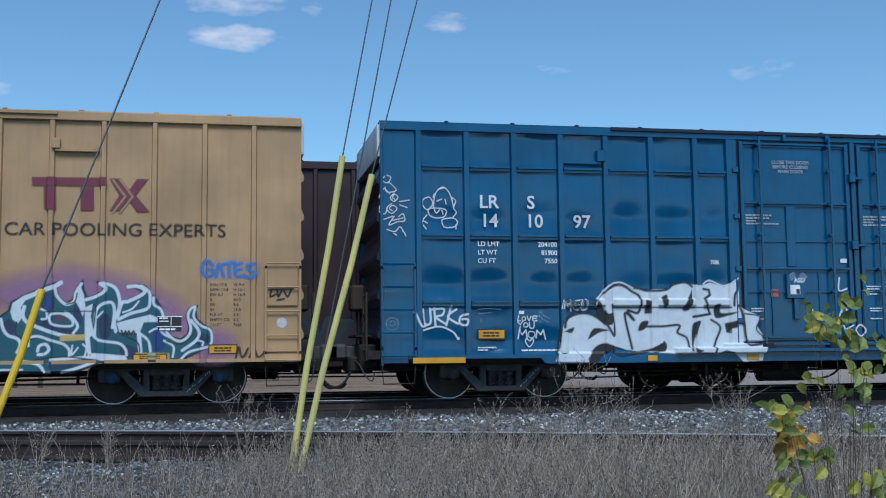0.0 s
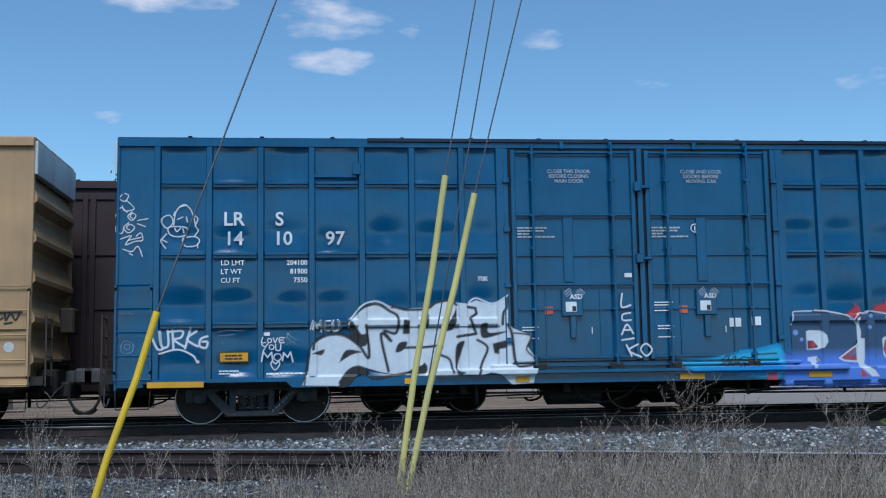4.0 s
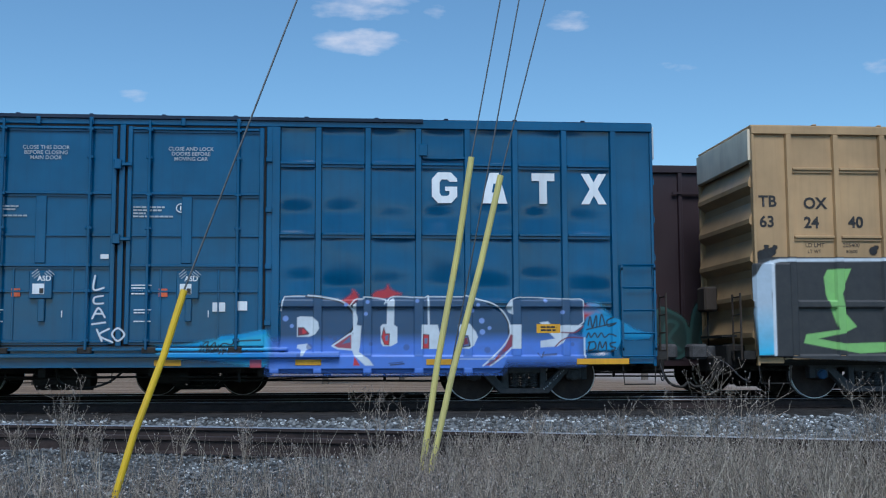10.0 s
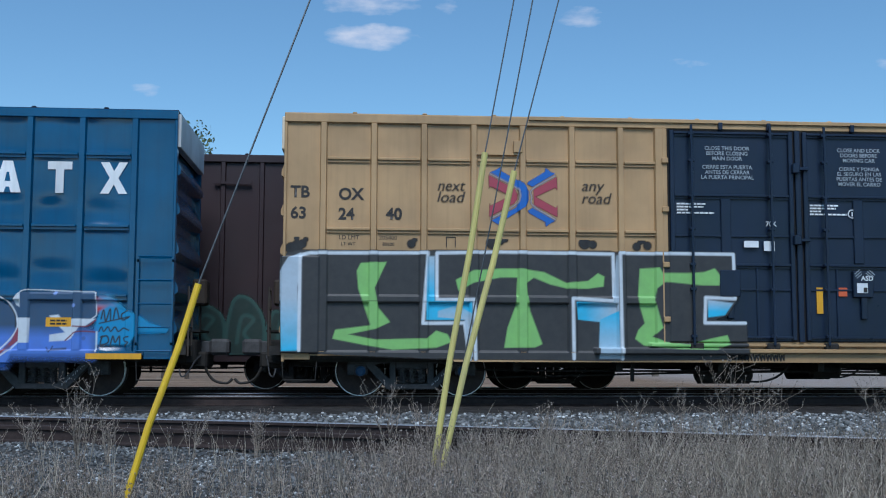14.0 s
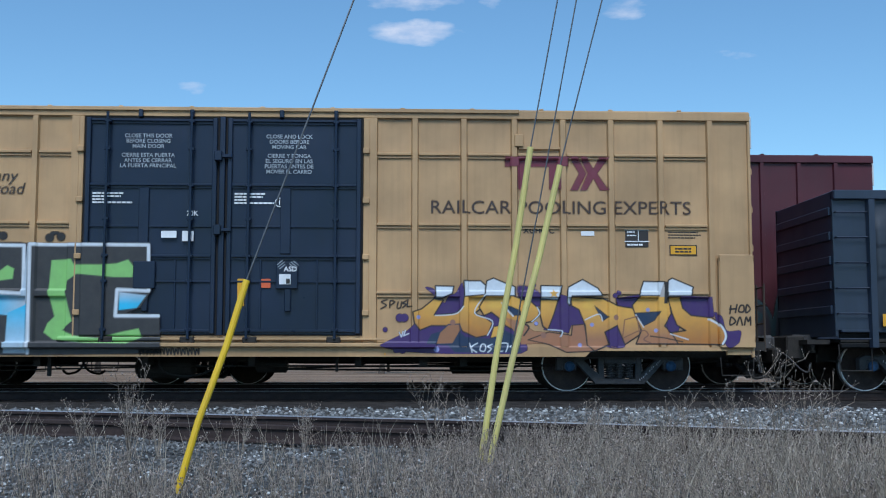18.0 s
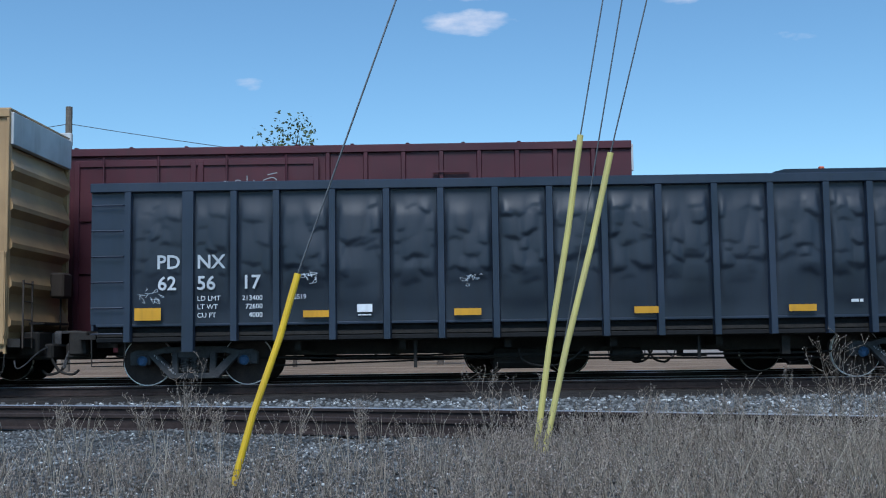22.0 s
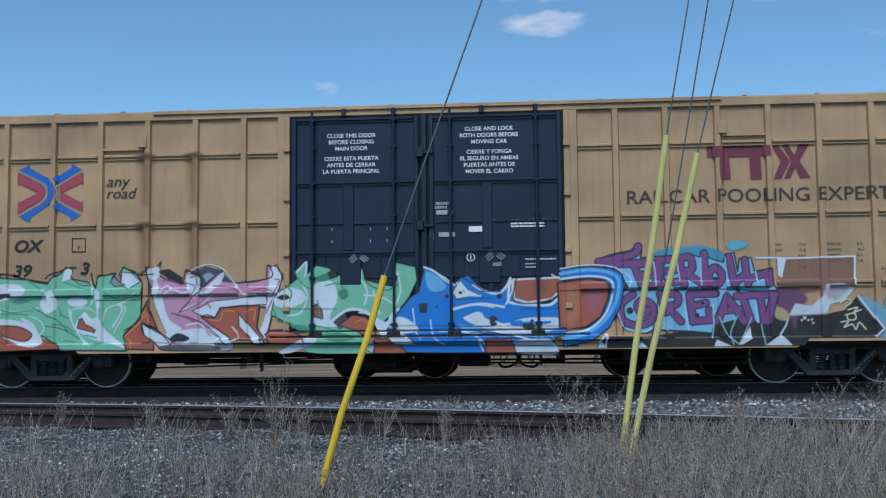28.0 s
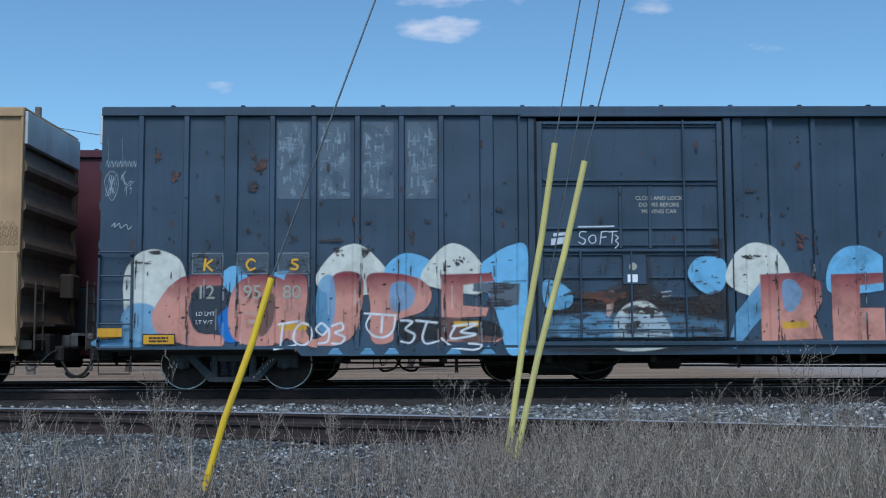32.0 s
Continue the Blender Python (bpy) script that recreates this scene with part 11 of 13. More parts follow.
    tag.line([(9.17, 2.72), (9.23, 2.68), (9.18, 2.62), (9.23, 2.56), (9.17, 2.49)], 0.018, SNOW)
    tag.fill([(8.07, 2.76), (8.3, 2.78), (8.3, 2.72), (8.07, 2.7)], SNOW, alpha=0.9)
    tag.fill([(8.03, 2.66), (8.32, 2.7), (8.33, 2.58), (8.03, 2.54)], SNOW, alpha=0.9)
    tag.put(car, depth, 'graffiti', 'small white scribble on the sliding door', 0.02)
    rw = random.Random(37)
    # scraped and flaked lower door
    for k in range(150):
        x, z = rw.uniform(7.95, 11.0), 0.8 + 1.15 * rw.random() ** 1.4
        w = rw.uniform(0.04, 0.3)
        p.line([(x, z), (min(x + w, 11.05), z + rw.uniform(-0.015, 0.015))], rw.uniform(0.010, 0.034), rw.choice(((0.014, 0.012, 0.013), (0.022, 0.016, 0.016), (0.035, 0.018, 0.014))), curve=False, alpha=0.9)
    p.wear(0.35)
    return p.put(car, depth, 'graffiti', 'flaking cream and coral bubble graffiti on the door and beyond it', 0.008)

HI_DEPTH = relief([(x - 0.065, x + 0.065) for x in RIBS_L + RIBS_R], BELTS, 0.075, 0.062, (6.96, 11.90, 1.0, 4.90), 0.102,
                  ((0.5, L60 - 0.5, 0.60, 0.80, 0.07), (6.86, 6.95, 0.8, 4.9, 0.07), (11.91, 12.02, 0.8, 4.9, 0.07), (5.6, 13.2, 0.80, 0.87, 0.16), (6.6, 12.3, 0.92, 0.955, 0.13)))
PLATE_DEPTH = relief([(x - 0.065, x + 0.065) for x in RIBS_L + RIBS_R], BELTS, 0.075, 0.062, (6.96, 11.90, 1.0, 4.90), 0.102,
                     ((0.5, L60 - 0.5, 0.60, 0.80, 0.07), (6.86, 6.95, 0.8, 4.9, 0.07), (11.91, 12.02, 0.8, 4.9, 0.07), (5.6, 13.2, 0.80, 0.87, 0.16), (6.6, 12.3, 0.92, 0.955, 0.13),
                      (0.0, 0.63, 0.80, 2.46, 0.118), (L60 - 0.63, L60, 0.80, 2.46, 0.118)))
A_DEPTH = relief([(12.1 + 0.855 * k - 0.055, 12.1 + 0.855 * k + 0.055) for k in range(8)], [], 0.06, 0.0, None, 0.0, ((0, L60, 0.60, 0.72, 0.05),))
F_DEPTH = relief([(0.65, 0.77), (1.46, 1.58), (2.19, 2.45), (3.0, 3.12), (3.74, 3.86), (4.52, 4.64), (5.31, 5.43), (6.02, 6.14), (6.77, 7.03), (7.45, 7.65), (11.32, 11.52),
                  (11.96, 12.08), (12.74, 12.86), (13.54, 13.66)], [], 0.06, 0.0, (7.72, 11.25, 0.9, 4.86), 0.128, ((0, L60, 0.60, 0.72, 0.05),))


def sign(car, x, z, w, h, y=-0.006, plate=YELLOW, ink=INK):
    """A small framed plate with two lines of bars."""
    s = part("notice_plate", boxed(x, x + w, y, y + 0.004, z, z + h), ink, car, "yellow notice plate with a black border")
    part("plate_face", boxed(x + 0.02, x + w - 0.02, y - 0.003, y, z + 0.02, z + h - 0.02), plate, s)
    bars(s, x + w * 0.2, z + h * 0.80, [(w * 0.6, h * 0.16, h * 0.25), (w * 0.6, h * 0.16, h * 0.28)], ink, y - 0.006)


def strip(car, x0, x1, z0, z1, y=-0.088):
    part("reflector_strip", boxed(x0, x1, y, y + 0.004, z0, z1), YELLOW, car)


def stack(car, lines, x, z, h, step, mat, y, width=None, centre=False):
    for i, t in enumerate(lines):
        if t:
            lettering(car, t, x, z - i * step, h, mat, y=y, align="CENTER" if centre else "LEFT", bold=h * 0.02)


def tilted_note(c, x, z, y, turn):
    """A small door notice of short white lines, set aslant."""
    bm = bmesh.new()
    for k in range(3):
        box(bm, -0.075 + 0.02 * (k == 2), 0.075 - 0.02 * (k == 0), -0.003, 0.0, -0.050 + 0.042 * k, -0.036 + 0.042 * k)
    bm.transform(Matrix.Translation((x, y, z)) @ Matrix.Rotation(radians(turn), 4, "Y"))
    part("door_notice", bm, WORN_WHITE, c)


def dress_blue(c):
    tag_b(c, HI_DEPTH)
    paint_b1(c, HI_DEPTH)
    paint_b2(c, HI_DEPTH)
    for t, x, z in (("LR", 1.84, 3.50), ("S", 2.75, 3.50), ("14", 1.86, 3.15), ("10", 2.72, 3.15), ("97", 3.64, 3.15)):
        lettering(c, t, x, z, 0.235, STENCIL, squeeze=1.0, bold=0.006)
    stack(c, ["LD LMT", "LT WT", "CU FT"], 1.80, 2.79, 0.085, 0.155, WHITE, -0.005)
    for i, t in enumerate(("204100", "81900", "7550")):
        lettering(c, t, 3.32, 2.79 - 0.155 * i, 0.085, WHITE, align="RIGHT", bold=0.002)
    lettering(c, "70K", 6.36, 2.48, 0.08, WHITE, bold=0.002)
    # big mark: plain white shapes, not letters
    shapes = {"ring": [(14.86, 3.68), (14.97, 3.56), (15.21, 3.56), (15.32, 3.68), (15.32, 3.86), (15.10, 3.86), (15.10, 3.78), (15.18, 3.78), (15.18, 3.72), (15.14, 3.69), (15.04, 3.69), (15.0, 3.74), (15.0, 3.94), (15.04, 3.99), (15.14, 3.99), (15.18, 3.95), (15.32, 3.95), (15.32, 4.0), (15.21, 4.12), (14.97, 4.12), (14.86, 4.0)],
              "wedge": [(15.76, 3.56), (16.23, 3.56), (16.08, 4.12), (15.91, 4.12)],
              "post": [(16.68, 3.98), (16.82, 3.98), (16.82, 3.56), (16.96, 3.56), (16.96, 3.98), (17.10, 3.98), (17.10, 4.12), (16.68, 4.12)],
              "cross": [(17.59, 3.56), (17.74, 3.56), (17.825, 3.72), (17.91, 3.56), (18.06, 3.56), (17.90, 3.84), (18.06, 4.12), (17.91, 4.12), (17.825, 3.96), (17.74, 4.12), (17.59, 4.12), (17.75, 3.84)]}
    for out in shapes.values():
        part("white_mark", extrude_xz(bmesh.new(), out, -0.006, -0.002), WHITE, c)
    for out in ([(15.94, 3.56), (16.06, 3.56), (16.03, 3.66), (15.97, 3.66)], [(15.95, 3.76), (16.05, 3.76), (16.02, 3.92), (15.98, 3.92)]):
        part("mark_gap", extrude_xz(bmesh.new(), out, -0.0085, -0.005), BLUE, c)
    for x0, x1 in ((0.57, 1.53), (5.02, 5.2), (7.0, 7.25), (10.02, 10.48), (12.45, 12.9), (14.75, 15.2), (17.45, 18.4)):
        strip(c, x0, x1, 0.66, 0.76)
    sign(c, 1.78, 1.08, 0.52, 0.19)
    sign(c, 16.72, 1.20, 0.47, 0.2)
    bars(c, 1.78, 0.92, [(0.35, 0.025, 0), (0.2, 0.025, 0.045)], WHITE)
    bars(c, 2.6, 0.86, [(0.72, 0.03, 0)], WHITE)
    part("stencil_tab", boxed(2.52, 2.66, -0.006, -0.002, 1.54, 1.60), WHITE, c)
    for a, t in ((7.0, ("CLOSE THIS DOOR", "BEFORE CLOSING", "MAIN DOOR")), (9.5, ("CLOSE AND LOCK", "DOORS BEFORE", "MOVING CAR"))):
        stack(c, t, a + 1.08, 4.45, 0.065, 0.09, WORN_WHITE, -0.05, centre=True)
        bars(c, a + 0.1, 3.42, [(0.55, 0.03, 0), (0.5, 0.03, 0.055), (0.22, 0.03, 0.055), (0.7, 0.03, 0.055)], WORN_WHITE, -0.05)
        lettering(c, "ASD", a + 1.02, 2.13, 0.085, WHITE, y=-0.124, bold=0.003)
        tilted_note(c, a + 0.99, 2.25, -0.121, -40)
        tilted_note(c, a + 1.22, 2.25, -0.121, 40)
        part("paper_card", boxed(a + 0.94, a + 1.14, -0.127, -0.121, 1.90, 2.08), WHITE, c)
        part("card_print", boxed(a + 1.06, a + 1.13, -0.131, -0.126, 1.91, 2.0), INK, c)
        part("orange_placard", boxed(a + 0.57, a + 0.72, -0.056, -0.05, 1.86, 2.0), ORANGE, c)
        bars(c, a + 1.42, 1.5, [(0.02, 0.12, 0)], WHITE, -0.056)
        bars(c, a + 0.15, 1.62, [(0.3, 0.02, 0), (0.25, 0.02, 0.05), (0.3, 0.02, 0.15)], WHITE, -0.056)
    bars(c, 9.6, 2.05, [(0.35, 0.02, 0), (0.28, 0.02, 0.05), (0.32, 0.02, 0.05), (0.3, 0.02, 0.05)], WHITE, -0.056)
    ring = bmesh.new()
    tube(ring, [(10.42 + 0.075 * math.cos(k * 0.5236), -0.056, 3.42 + 0.075 * math.sin(k * 0.5236)) for k in range(13)], 0.011, 4)
    box(ring, 10.41, 10.43, -0.062, -0.05, 3.38, 3.46)
    part("inspection_mark", ring, WHITE, c)
    part("paper_card", boxed(9.06, 9.2, -0.056, -0.05, 2.52, 2.6), WHITE, c)
    part("paper_card", boxed(11.0, 11.22, -0.056, -0.05, 1.60, 1.76), WHITE, c)
    part("paper_card", boxed(11.42, 11.6, -0.056, -0.05, 1.62, 1.78), WHITE, c)
    tall = Paint(8.86, 9.61, 0.97, 2.32, 0.013)
    for pts in ([(8.99, 2.22), (8.97, 1.98), (9.14, 2.01)], [(9.13, 1.87), (8.99, 1.84), (8.99, 1.74), (9.14, 1.74)], [(8.96, 1.48), (9.06, 1.66), (9.17, 1.5)], [(9.01, 1.56), (9.13, 1.56)], [(8.96, 1.38), (9.18, 1.41)], [(9.04, 1.29), (9.13, 1.09)], [(9.25, 1.3), (9.08, 1.19), (9.31, 1.07)], [(9.4, 1.31), (9.3, 1.21), (9.4, 1.09), (9.51, 1.2), (9.4, 1.31)]):
        tall.line(pts, 0.034, SNOW)
    tall.put(c, HI_DEPTH, "graffiti", "white upright tag on the door")


def dress_tan_doors(c, upper, paint, first, second, step=0.095, size=0.068):
    for a, t in ((7.0, first), (9.5, second)):
        z = upper - (0.07 if step > 0.1 and a < 8 else 0.0)
        stack(c, t[0], a + 1.08, z, size, step, paint, -0.05, centre=True)
        stack(c, t[1], a + 1.08, z - 0.06 - step * 3.05, size, step, paint, -0.05, centre=True)


def dress_c(c):
    logo_c(c, PLATE_DEPTH)
    logo_c2(c, PLATE_DEPTH)
    paint_c1(c, PLATE_DEPTH)
    paint_c2(c, PLATE_DEPTH)
    for t, x, z in (("TB", 0.12, 3.55), ("OX", 0.97, 3.52), ("63", 0.12, 3.17), ("24", 0.97, 3.16), ("40", 1.82, 3.17)):
        lettering(c, t, x, z, 0.20, INK, bold=0.008)
    lettering(c, "LD LMT", 0.98, 2.80, 0.075, INK)
    lettering(c, "205400", 1.70, 2.80, 0.075, INK)
    lettering(c, "LT WT", 1.02, 2.69, 0.06, INK)
    lettering(c, "80600", 1.76, 2.69, 0.06, INK)
    part("plate_mark", box(box(boxed(2.9, 2.915, -0.006, -0.002, 2.68, 2.86), 3.06, 3.075, -0.006, -0.002, 2.68, 2.86), 2.9, 3.075, -0.006, -0.002, 2.85, 2.865), INK, c)
    lettering(c, "XGH61C", 14.78, 2.84, 0.10, INK, bold=0.003)
    part("stencil_tab", boxed(15.82, 16.06, -0.006, -0.002, 2.80, 2.88), WHITE, c)
    stencil(c, 16.62, 2.60, 0.42, 0.30)
    sign(c, 17.42, 2.45, 0.5, 0.19)
    bars(c, 17.4, 2.86, [(0.55, 0.02, 0), (0.6, 0.02, 0.05), (0.5, 0.02, 0.05)], INK)
    dress_tan_doors(c, 4.52, WORN_WHITE, (("CLOSE THIS DOOR", "BEFORE CLOSING", "MAIN DOOR"), ("CIERRE ESTA PUERTA", "ANTES DE CERRAR", "LA PUERTA PRINCIPAL")),
                    (("CLOSE AND LOCK", "DOORS BEFORE", "MOVING CAR"), ("CIERRE Y PONGA", "EL SEGURO EN LAS", "PUERTAS ANTES DE", "MOVER EL CARRO")))
    for a in (7.0, 9.5):
        bars(c, a + 0.12, 3.50, [(0.55, 0.03, 0), (0.5, 0.03, 0.055), (0.22, 0.03, 0.055), (0.7, 0.03, 0.055)], WHITE, -0.05)
    lettering(c, "70K", 8.78, 3.12, 0.085, WHITE, y=-0.05, bold=0.002)
    lettering(c, "ASD", 10.52, 2.13, 0.085, WHITE, y=-0.124, bold=0.003)
    tilted_note(c, 10.47, 2.25, -0.121, -40)
    tilted_note(c, 10.70, 2.25, -0.121, 40)
    part("paper_card", boxed(10.44, 10.64, -0.127, -0.121, 1.90, 2.08), WHITE, c)
    part("card_print", boxed(10.56, 10.63, -0.131, -0.126, 1.91, 2.0), INK, c)
    part("orange_placard", boxed(10.12, 10.28, -0.056, -0.05, 1.84, 2.0), ORANGE, c)
    part("yellow_placard", boxed(9.70, 9.82, -0.056, -0.05, 1.52, 2.0), YELLOW, c)
    part("paper_card", boxed(8.72, 8.92, -0.095, -0.089, 2.66, 2.84), WHITE, c)
    part("paper_card", boxed(8.35, 8.62, -0.095, -0.089, 2.72, 2.84), WHITE, c)
    ring = bmesh.new()
    tube(ring, [(10.42 + 0.075 * math.cos(k * 0.5236), -0.056, 3.36 + 0.075 * math.sin(k * 0.5236)) for k in range(13)], 0.011, 4)
    part("inspection_mark", box(ring, 10.41, 10.43, -0.062, -0.05, 3.32, 3.40), WHITE, c)
    scrawl = Paint(7.9, 9.9, 0.62, 0.82, 0.012)
    for k in range(9):
        x = 8.0 + k * 0.12
        scrawl.line([(x, 0.78), (x + 0.03, 0.66), (x + 0.05, 0.76), (x + 0.09, 0.67), (x + 0.09, 0.78)], 0.022, COAL)
    scrawl.put(c, PLATE_DEPTH, "graffiti", "black marker tag along the sill")
    strip(c, 12.3, 12.32, 0.66, 0.70)


def stencil(c, x, z, w, h):
    """A consolidated stencil: black panel with white bars."""
    s = part("data_stencil", boxed(x, x + w, -0.006, -0.002, z, z + h), INK, c, "black data panel with white lines")
    part("stencil_border", box(box(boxed(x - 0.015, x + w + 0.015, -0.009, -0.005, z + h, z + h + 0.012), x - 0.015, x + w + 0.015, -0.009, -0.005, z + h * 0.3, z + h * 0.36), x + w * 0.55, x + w * 0.58, -0.009, -0.005, z + h * 0.3, z + h), WHITE, s)
    bars(s, x + 0.03, z + h * 0.86, [(w * 0.35, 0.025, 0), (w * 0.4, 0.02, h * 0.2)], WHITE, -0.009)
    bars(s, x + 0.03, z + h * 0.08, [(w * 0.7, 0.03, 0)], WHITE, -0.009)


def dress_e(c):
    tag = Paint(18.22, 18.98, 2.5, 3.08, 0.011)
    rt = random.Random(43)
    for row, z in ((0, 2.86), (1, 2.71), (2, 2.57)):
        for k in range(6):
            x = 18.26 + 0.10 * k + 0.02 * row
            tag.line([(x, z + 0.02), (x + 0.02, z + 0.14), (x + 0.07, z + rt.uniform(0.04, 0.13)), (x + rt.uniform(0.02, 0.08), z + rt.uniform(0.0, 0.06)), (x + 0.09, z + 0.02)], 0.012, (0.17, 0.105, 0.05), alpha=0.55)
    tag.put(c, HI_DEPTH, "graffiti", "brown felt-pen scribble", 0.006)
    logo_e(c, PLATE_DEPTH)
    logo_e2(c, PLATE_DEPTH)
    paint_e1(c, PLATE_DEPTH)
    paint_e3(c, PLATE_DEPTH)
    paint_e2(c, PLATE_DEPTH)
    for t, x, z in (("TB", 0.86, 2.52), ("OX", 1.74, 2.52), ("66", 0.86, 2.06), ("39", 1.74, 2.06), ("3", 3.02, 2.09)):
        lettering(c, t, x, z, 0.21, INK, bold=0.010, lean=0.22, squeeze=1.12)
    part("plate_mark", box(box(box(boxed(2.86, 2.875, -0.006, -0.002, 2.50, 2.76), 3.11, 3.125, -0.006, -0.002, 2.50, 2.76), 2.86, 3.125, -0.006, -0.002, 2.745, 2.76), 2.86, 3.125, -0.006, -0.002, 2.50, 2.515), INK, c)
    lettering(c, "F", 2.97, 2.55, 0.07, INK)
    dress_tan_doors(c, 4.57, WHITE, (("CLOSE THIS DOOR", "BEFORE CLOSING", "MAIN DOOR"), ("CIERRE ESTA PUERTA", "ANTES DE CERRAR", "LA PUERTA PRINCIPAL")),
                    (("CLOSE AND LOCK", "BOTH DOORS BEFORE", "MOVING CAR"), ("CIERRE Y PONGA", "EL SEGURO EN AMBAS", "PUERTAS ANTES DE", "MOVER EL CARRO")), 0.118, 0.072)
    for a, z in ((9.62, 3.22), (9.66, 2.82)):
        bars(c, a, z - 0.16, [(0.3, 0.08, 0)], WORN_WHITE, -0.05)
    bars(c, 10.2, 2.74, [(0.3, 0.1, 0)], WHITE, -0.05)
    bars(c, 10.95, 2.92, [(0.65, 0.03, 0), (0.6, 0.03, 0.06), (0.6, 0.03, 0.05)], WHITE, -0.05)
    part("paper_card", boxed(9.5, 9.57, -0.096, -0.089, 2.60, 2.88), WHITE, c)
    for a in (8.05, 10.5):
        tilted_note(c, a + 0.07, 2.29, -0.121, -40)
        tilted_note(c, a + 0.27, 2.29, -0.121, 40)
    lettering(c, "ASD", 10.62, 2.12, 0.06, WHITE, y=-0.124)
    lettering(c, "SECURITY", 9.60, 3.24, 0.045, WHITE, y=-0.05)
    lettering(c, "DEVICE", 9.60, 3.17, 0.045, WHITE, y=-0.05)
    for x in (7.72, 8.02, 8.42, 8.72):
        bars(c, x, 2.80, [(0.02, 0.05, 0), (0.02, 0.05, 0.22)], WORN_WHITE, -0.066)
    ring = bmesh.new()
    tube(ring, [(10.23 + 0.07 * math.cos(k * 0.5236), -0.056, 2.28 + 0.07 * math.sin(k * 0.5236)) for k in range(13)], 0.011, 4)
    part("inspection_mark", box(ring, 10.22, 10.24, -0.062, -0.05, 2.24, 2.32), WHITE, c)
    bars(c, 11.2, 2.22, [(0.55, 0.03, 0), (0.25, 0.025, 0.08), (0.2, 0.025, 0.06)], WORN_WHITE, -0.05)
    for i, (t, u) in enumerate((("EXH", "17-0"), ("EXW", "10-8"), ("IL", "60-9"), ("IW", "9-6"), ("CU FT", "7538"))):
        lettering(c, t, 15.52, 2.40 - 0.1 * i, 0.05, INK)
        lettering(c, u, 15.95, 2.40 - 0.1 * i, 0.05, INK)
    for i, (t, u) in enumerate((("EXH W", "8-2"), ("EXW H", "16-2"), ("EMPTY", "8-2"), ("FLR HT", "3-8"))):
        lettering(c, t, 16.45, 2.40 - 0.1 * i, 0.05, INK)
        lettering(c, u, 16.95, 2.40 - 0.1 * i, 0.05, INK)
    sign(c, 17.36, 0.86, 0.58, 0.2)
    sign(c, 0.95, 0.82, 0.48, 0.14)
    for x in (4.25, 5.15):
        stain(c, x)


def stain(c, x):
    """Rust running down from a joint."""
    p = Paint(x - 0.25, x + 0.25, 1.9, 4.35, 0.03)
    for z in (4.24, 2.97):
        p.disc(x, z, 0.16, (0.05, 0.025, 0.015), soft=0.16, alpha=0.7, rz=0.05)
        p.fill([(x - 0.12, z), (x + 0.12, z), (x + 0.05, z - 0.9), (x - 0.05, z - 0.9)], (0.20, 0.085, 0.03), soft=0.2, alpha=0.4)
    p.put(c, PLATE_DEPTH, "rust_stain", "brown rust run below a belt rail")


def dress_a(c):
    paint_a(c, A_DEPTH)
    tag_a(c, A_DEPTH)
    for i, (t, u) in enumerate((("EXH 17-0", "W 9-4"), ("EXW 10-8", "H 15-1"), ("EW 9-7", "H 16-9"), ("IL", "60-5"), ("IW", "9-6"), ("IH", "13-0"), ("FLR HT", "3-9"), ("EMPTY CG", "5-2"), ("CU FT", "7538"))):
        lettering(c, t, 17.34, 2.05 - 0.088 * i, 0.05, INK)
        lettering(c, u, 17.74, 2.05 - 0.088 * i, 0.05, INK)
    sign(c, 17.32, 0.86, 0.50, 0.17)
    sign(c, 16.05, 0.76, 0.58, 0.12, y=-0.012)
    stencil(c, 16.46, 1.26, 0.40, 0.25)
    for z in (2.05, 1.24):
        part("ladder_plate", boxed(18.32, 18.86, -0.03, -0.02, z - 0.35, z + 0.36, 0.006), TAN_DULL, c)
    part("round_decal", lathe_disc(18.58, -0.034, 1.40, 0.09), STENCIL_GREY, c)
    sc = Paint(17.7, 18.95, 0.74, 2.2, 0.013)
    for pts in ([(18.4, 1.98), (18.38, 1.86), (18.47, 1.9)], [(18.5, 1.98), (18.52, 1.86), (18.58, 1.97)], [(18.62, 1.96), (18.68, 1.86), (18.74, 1.97)], [(18.36, 1.99), (18.78, 2.0)], [(18.5, 1.80), (18.62, 1.82)],
                [(17.78, 0.76), (17.84, 0.98), (17.9, 0.8), (18.0, 0.96)], [(18.02, 0.8), (18.1, 0.96), (18.18, 0.8), (18.3, 0.92)]):
        sc.line(pts, 0.03, COAL)
    sc.put(c, lambda X, Z, g=0: np.full(X.shape, 0.034), "graffiti", "black marker tags on the ladder plates")


def lathe_disc(x, y, z, r):
    bm = bmesh.new()
    lathe(bm, [(r * 0.2, 0.0), (r, 0.0), (r, 0.003), (r * 0.2, 0.003)], 20)
    bm.transform(Matrix.Translation((x, y, z)))
    return bm


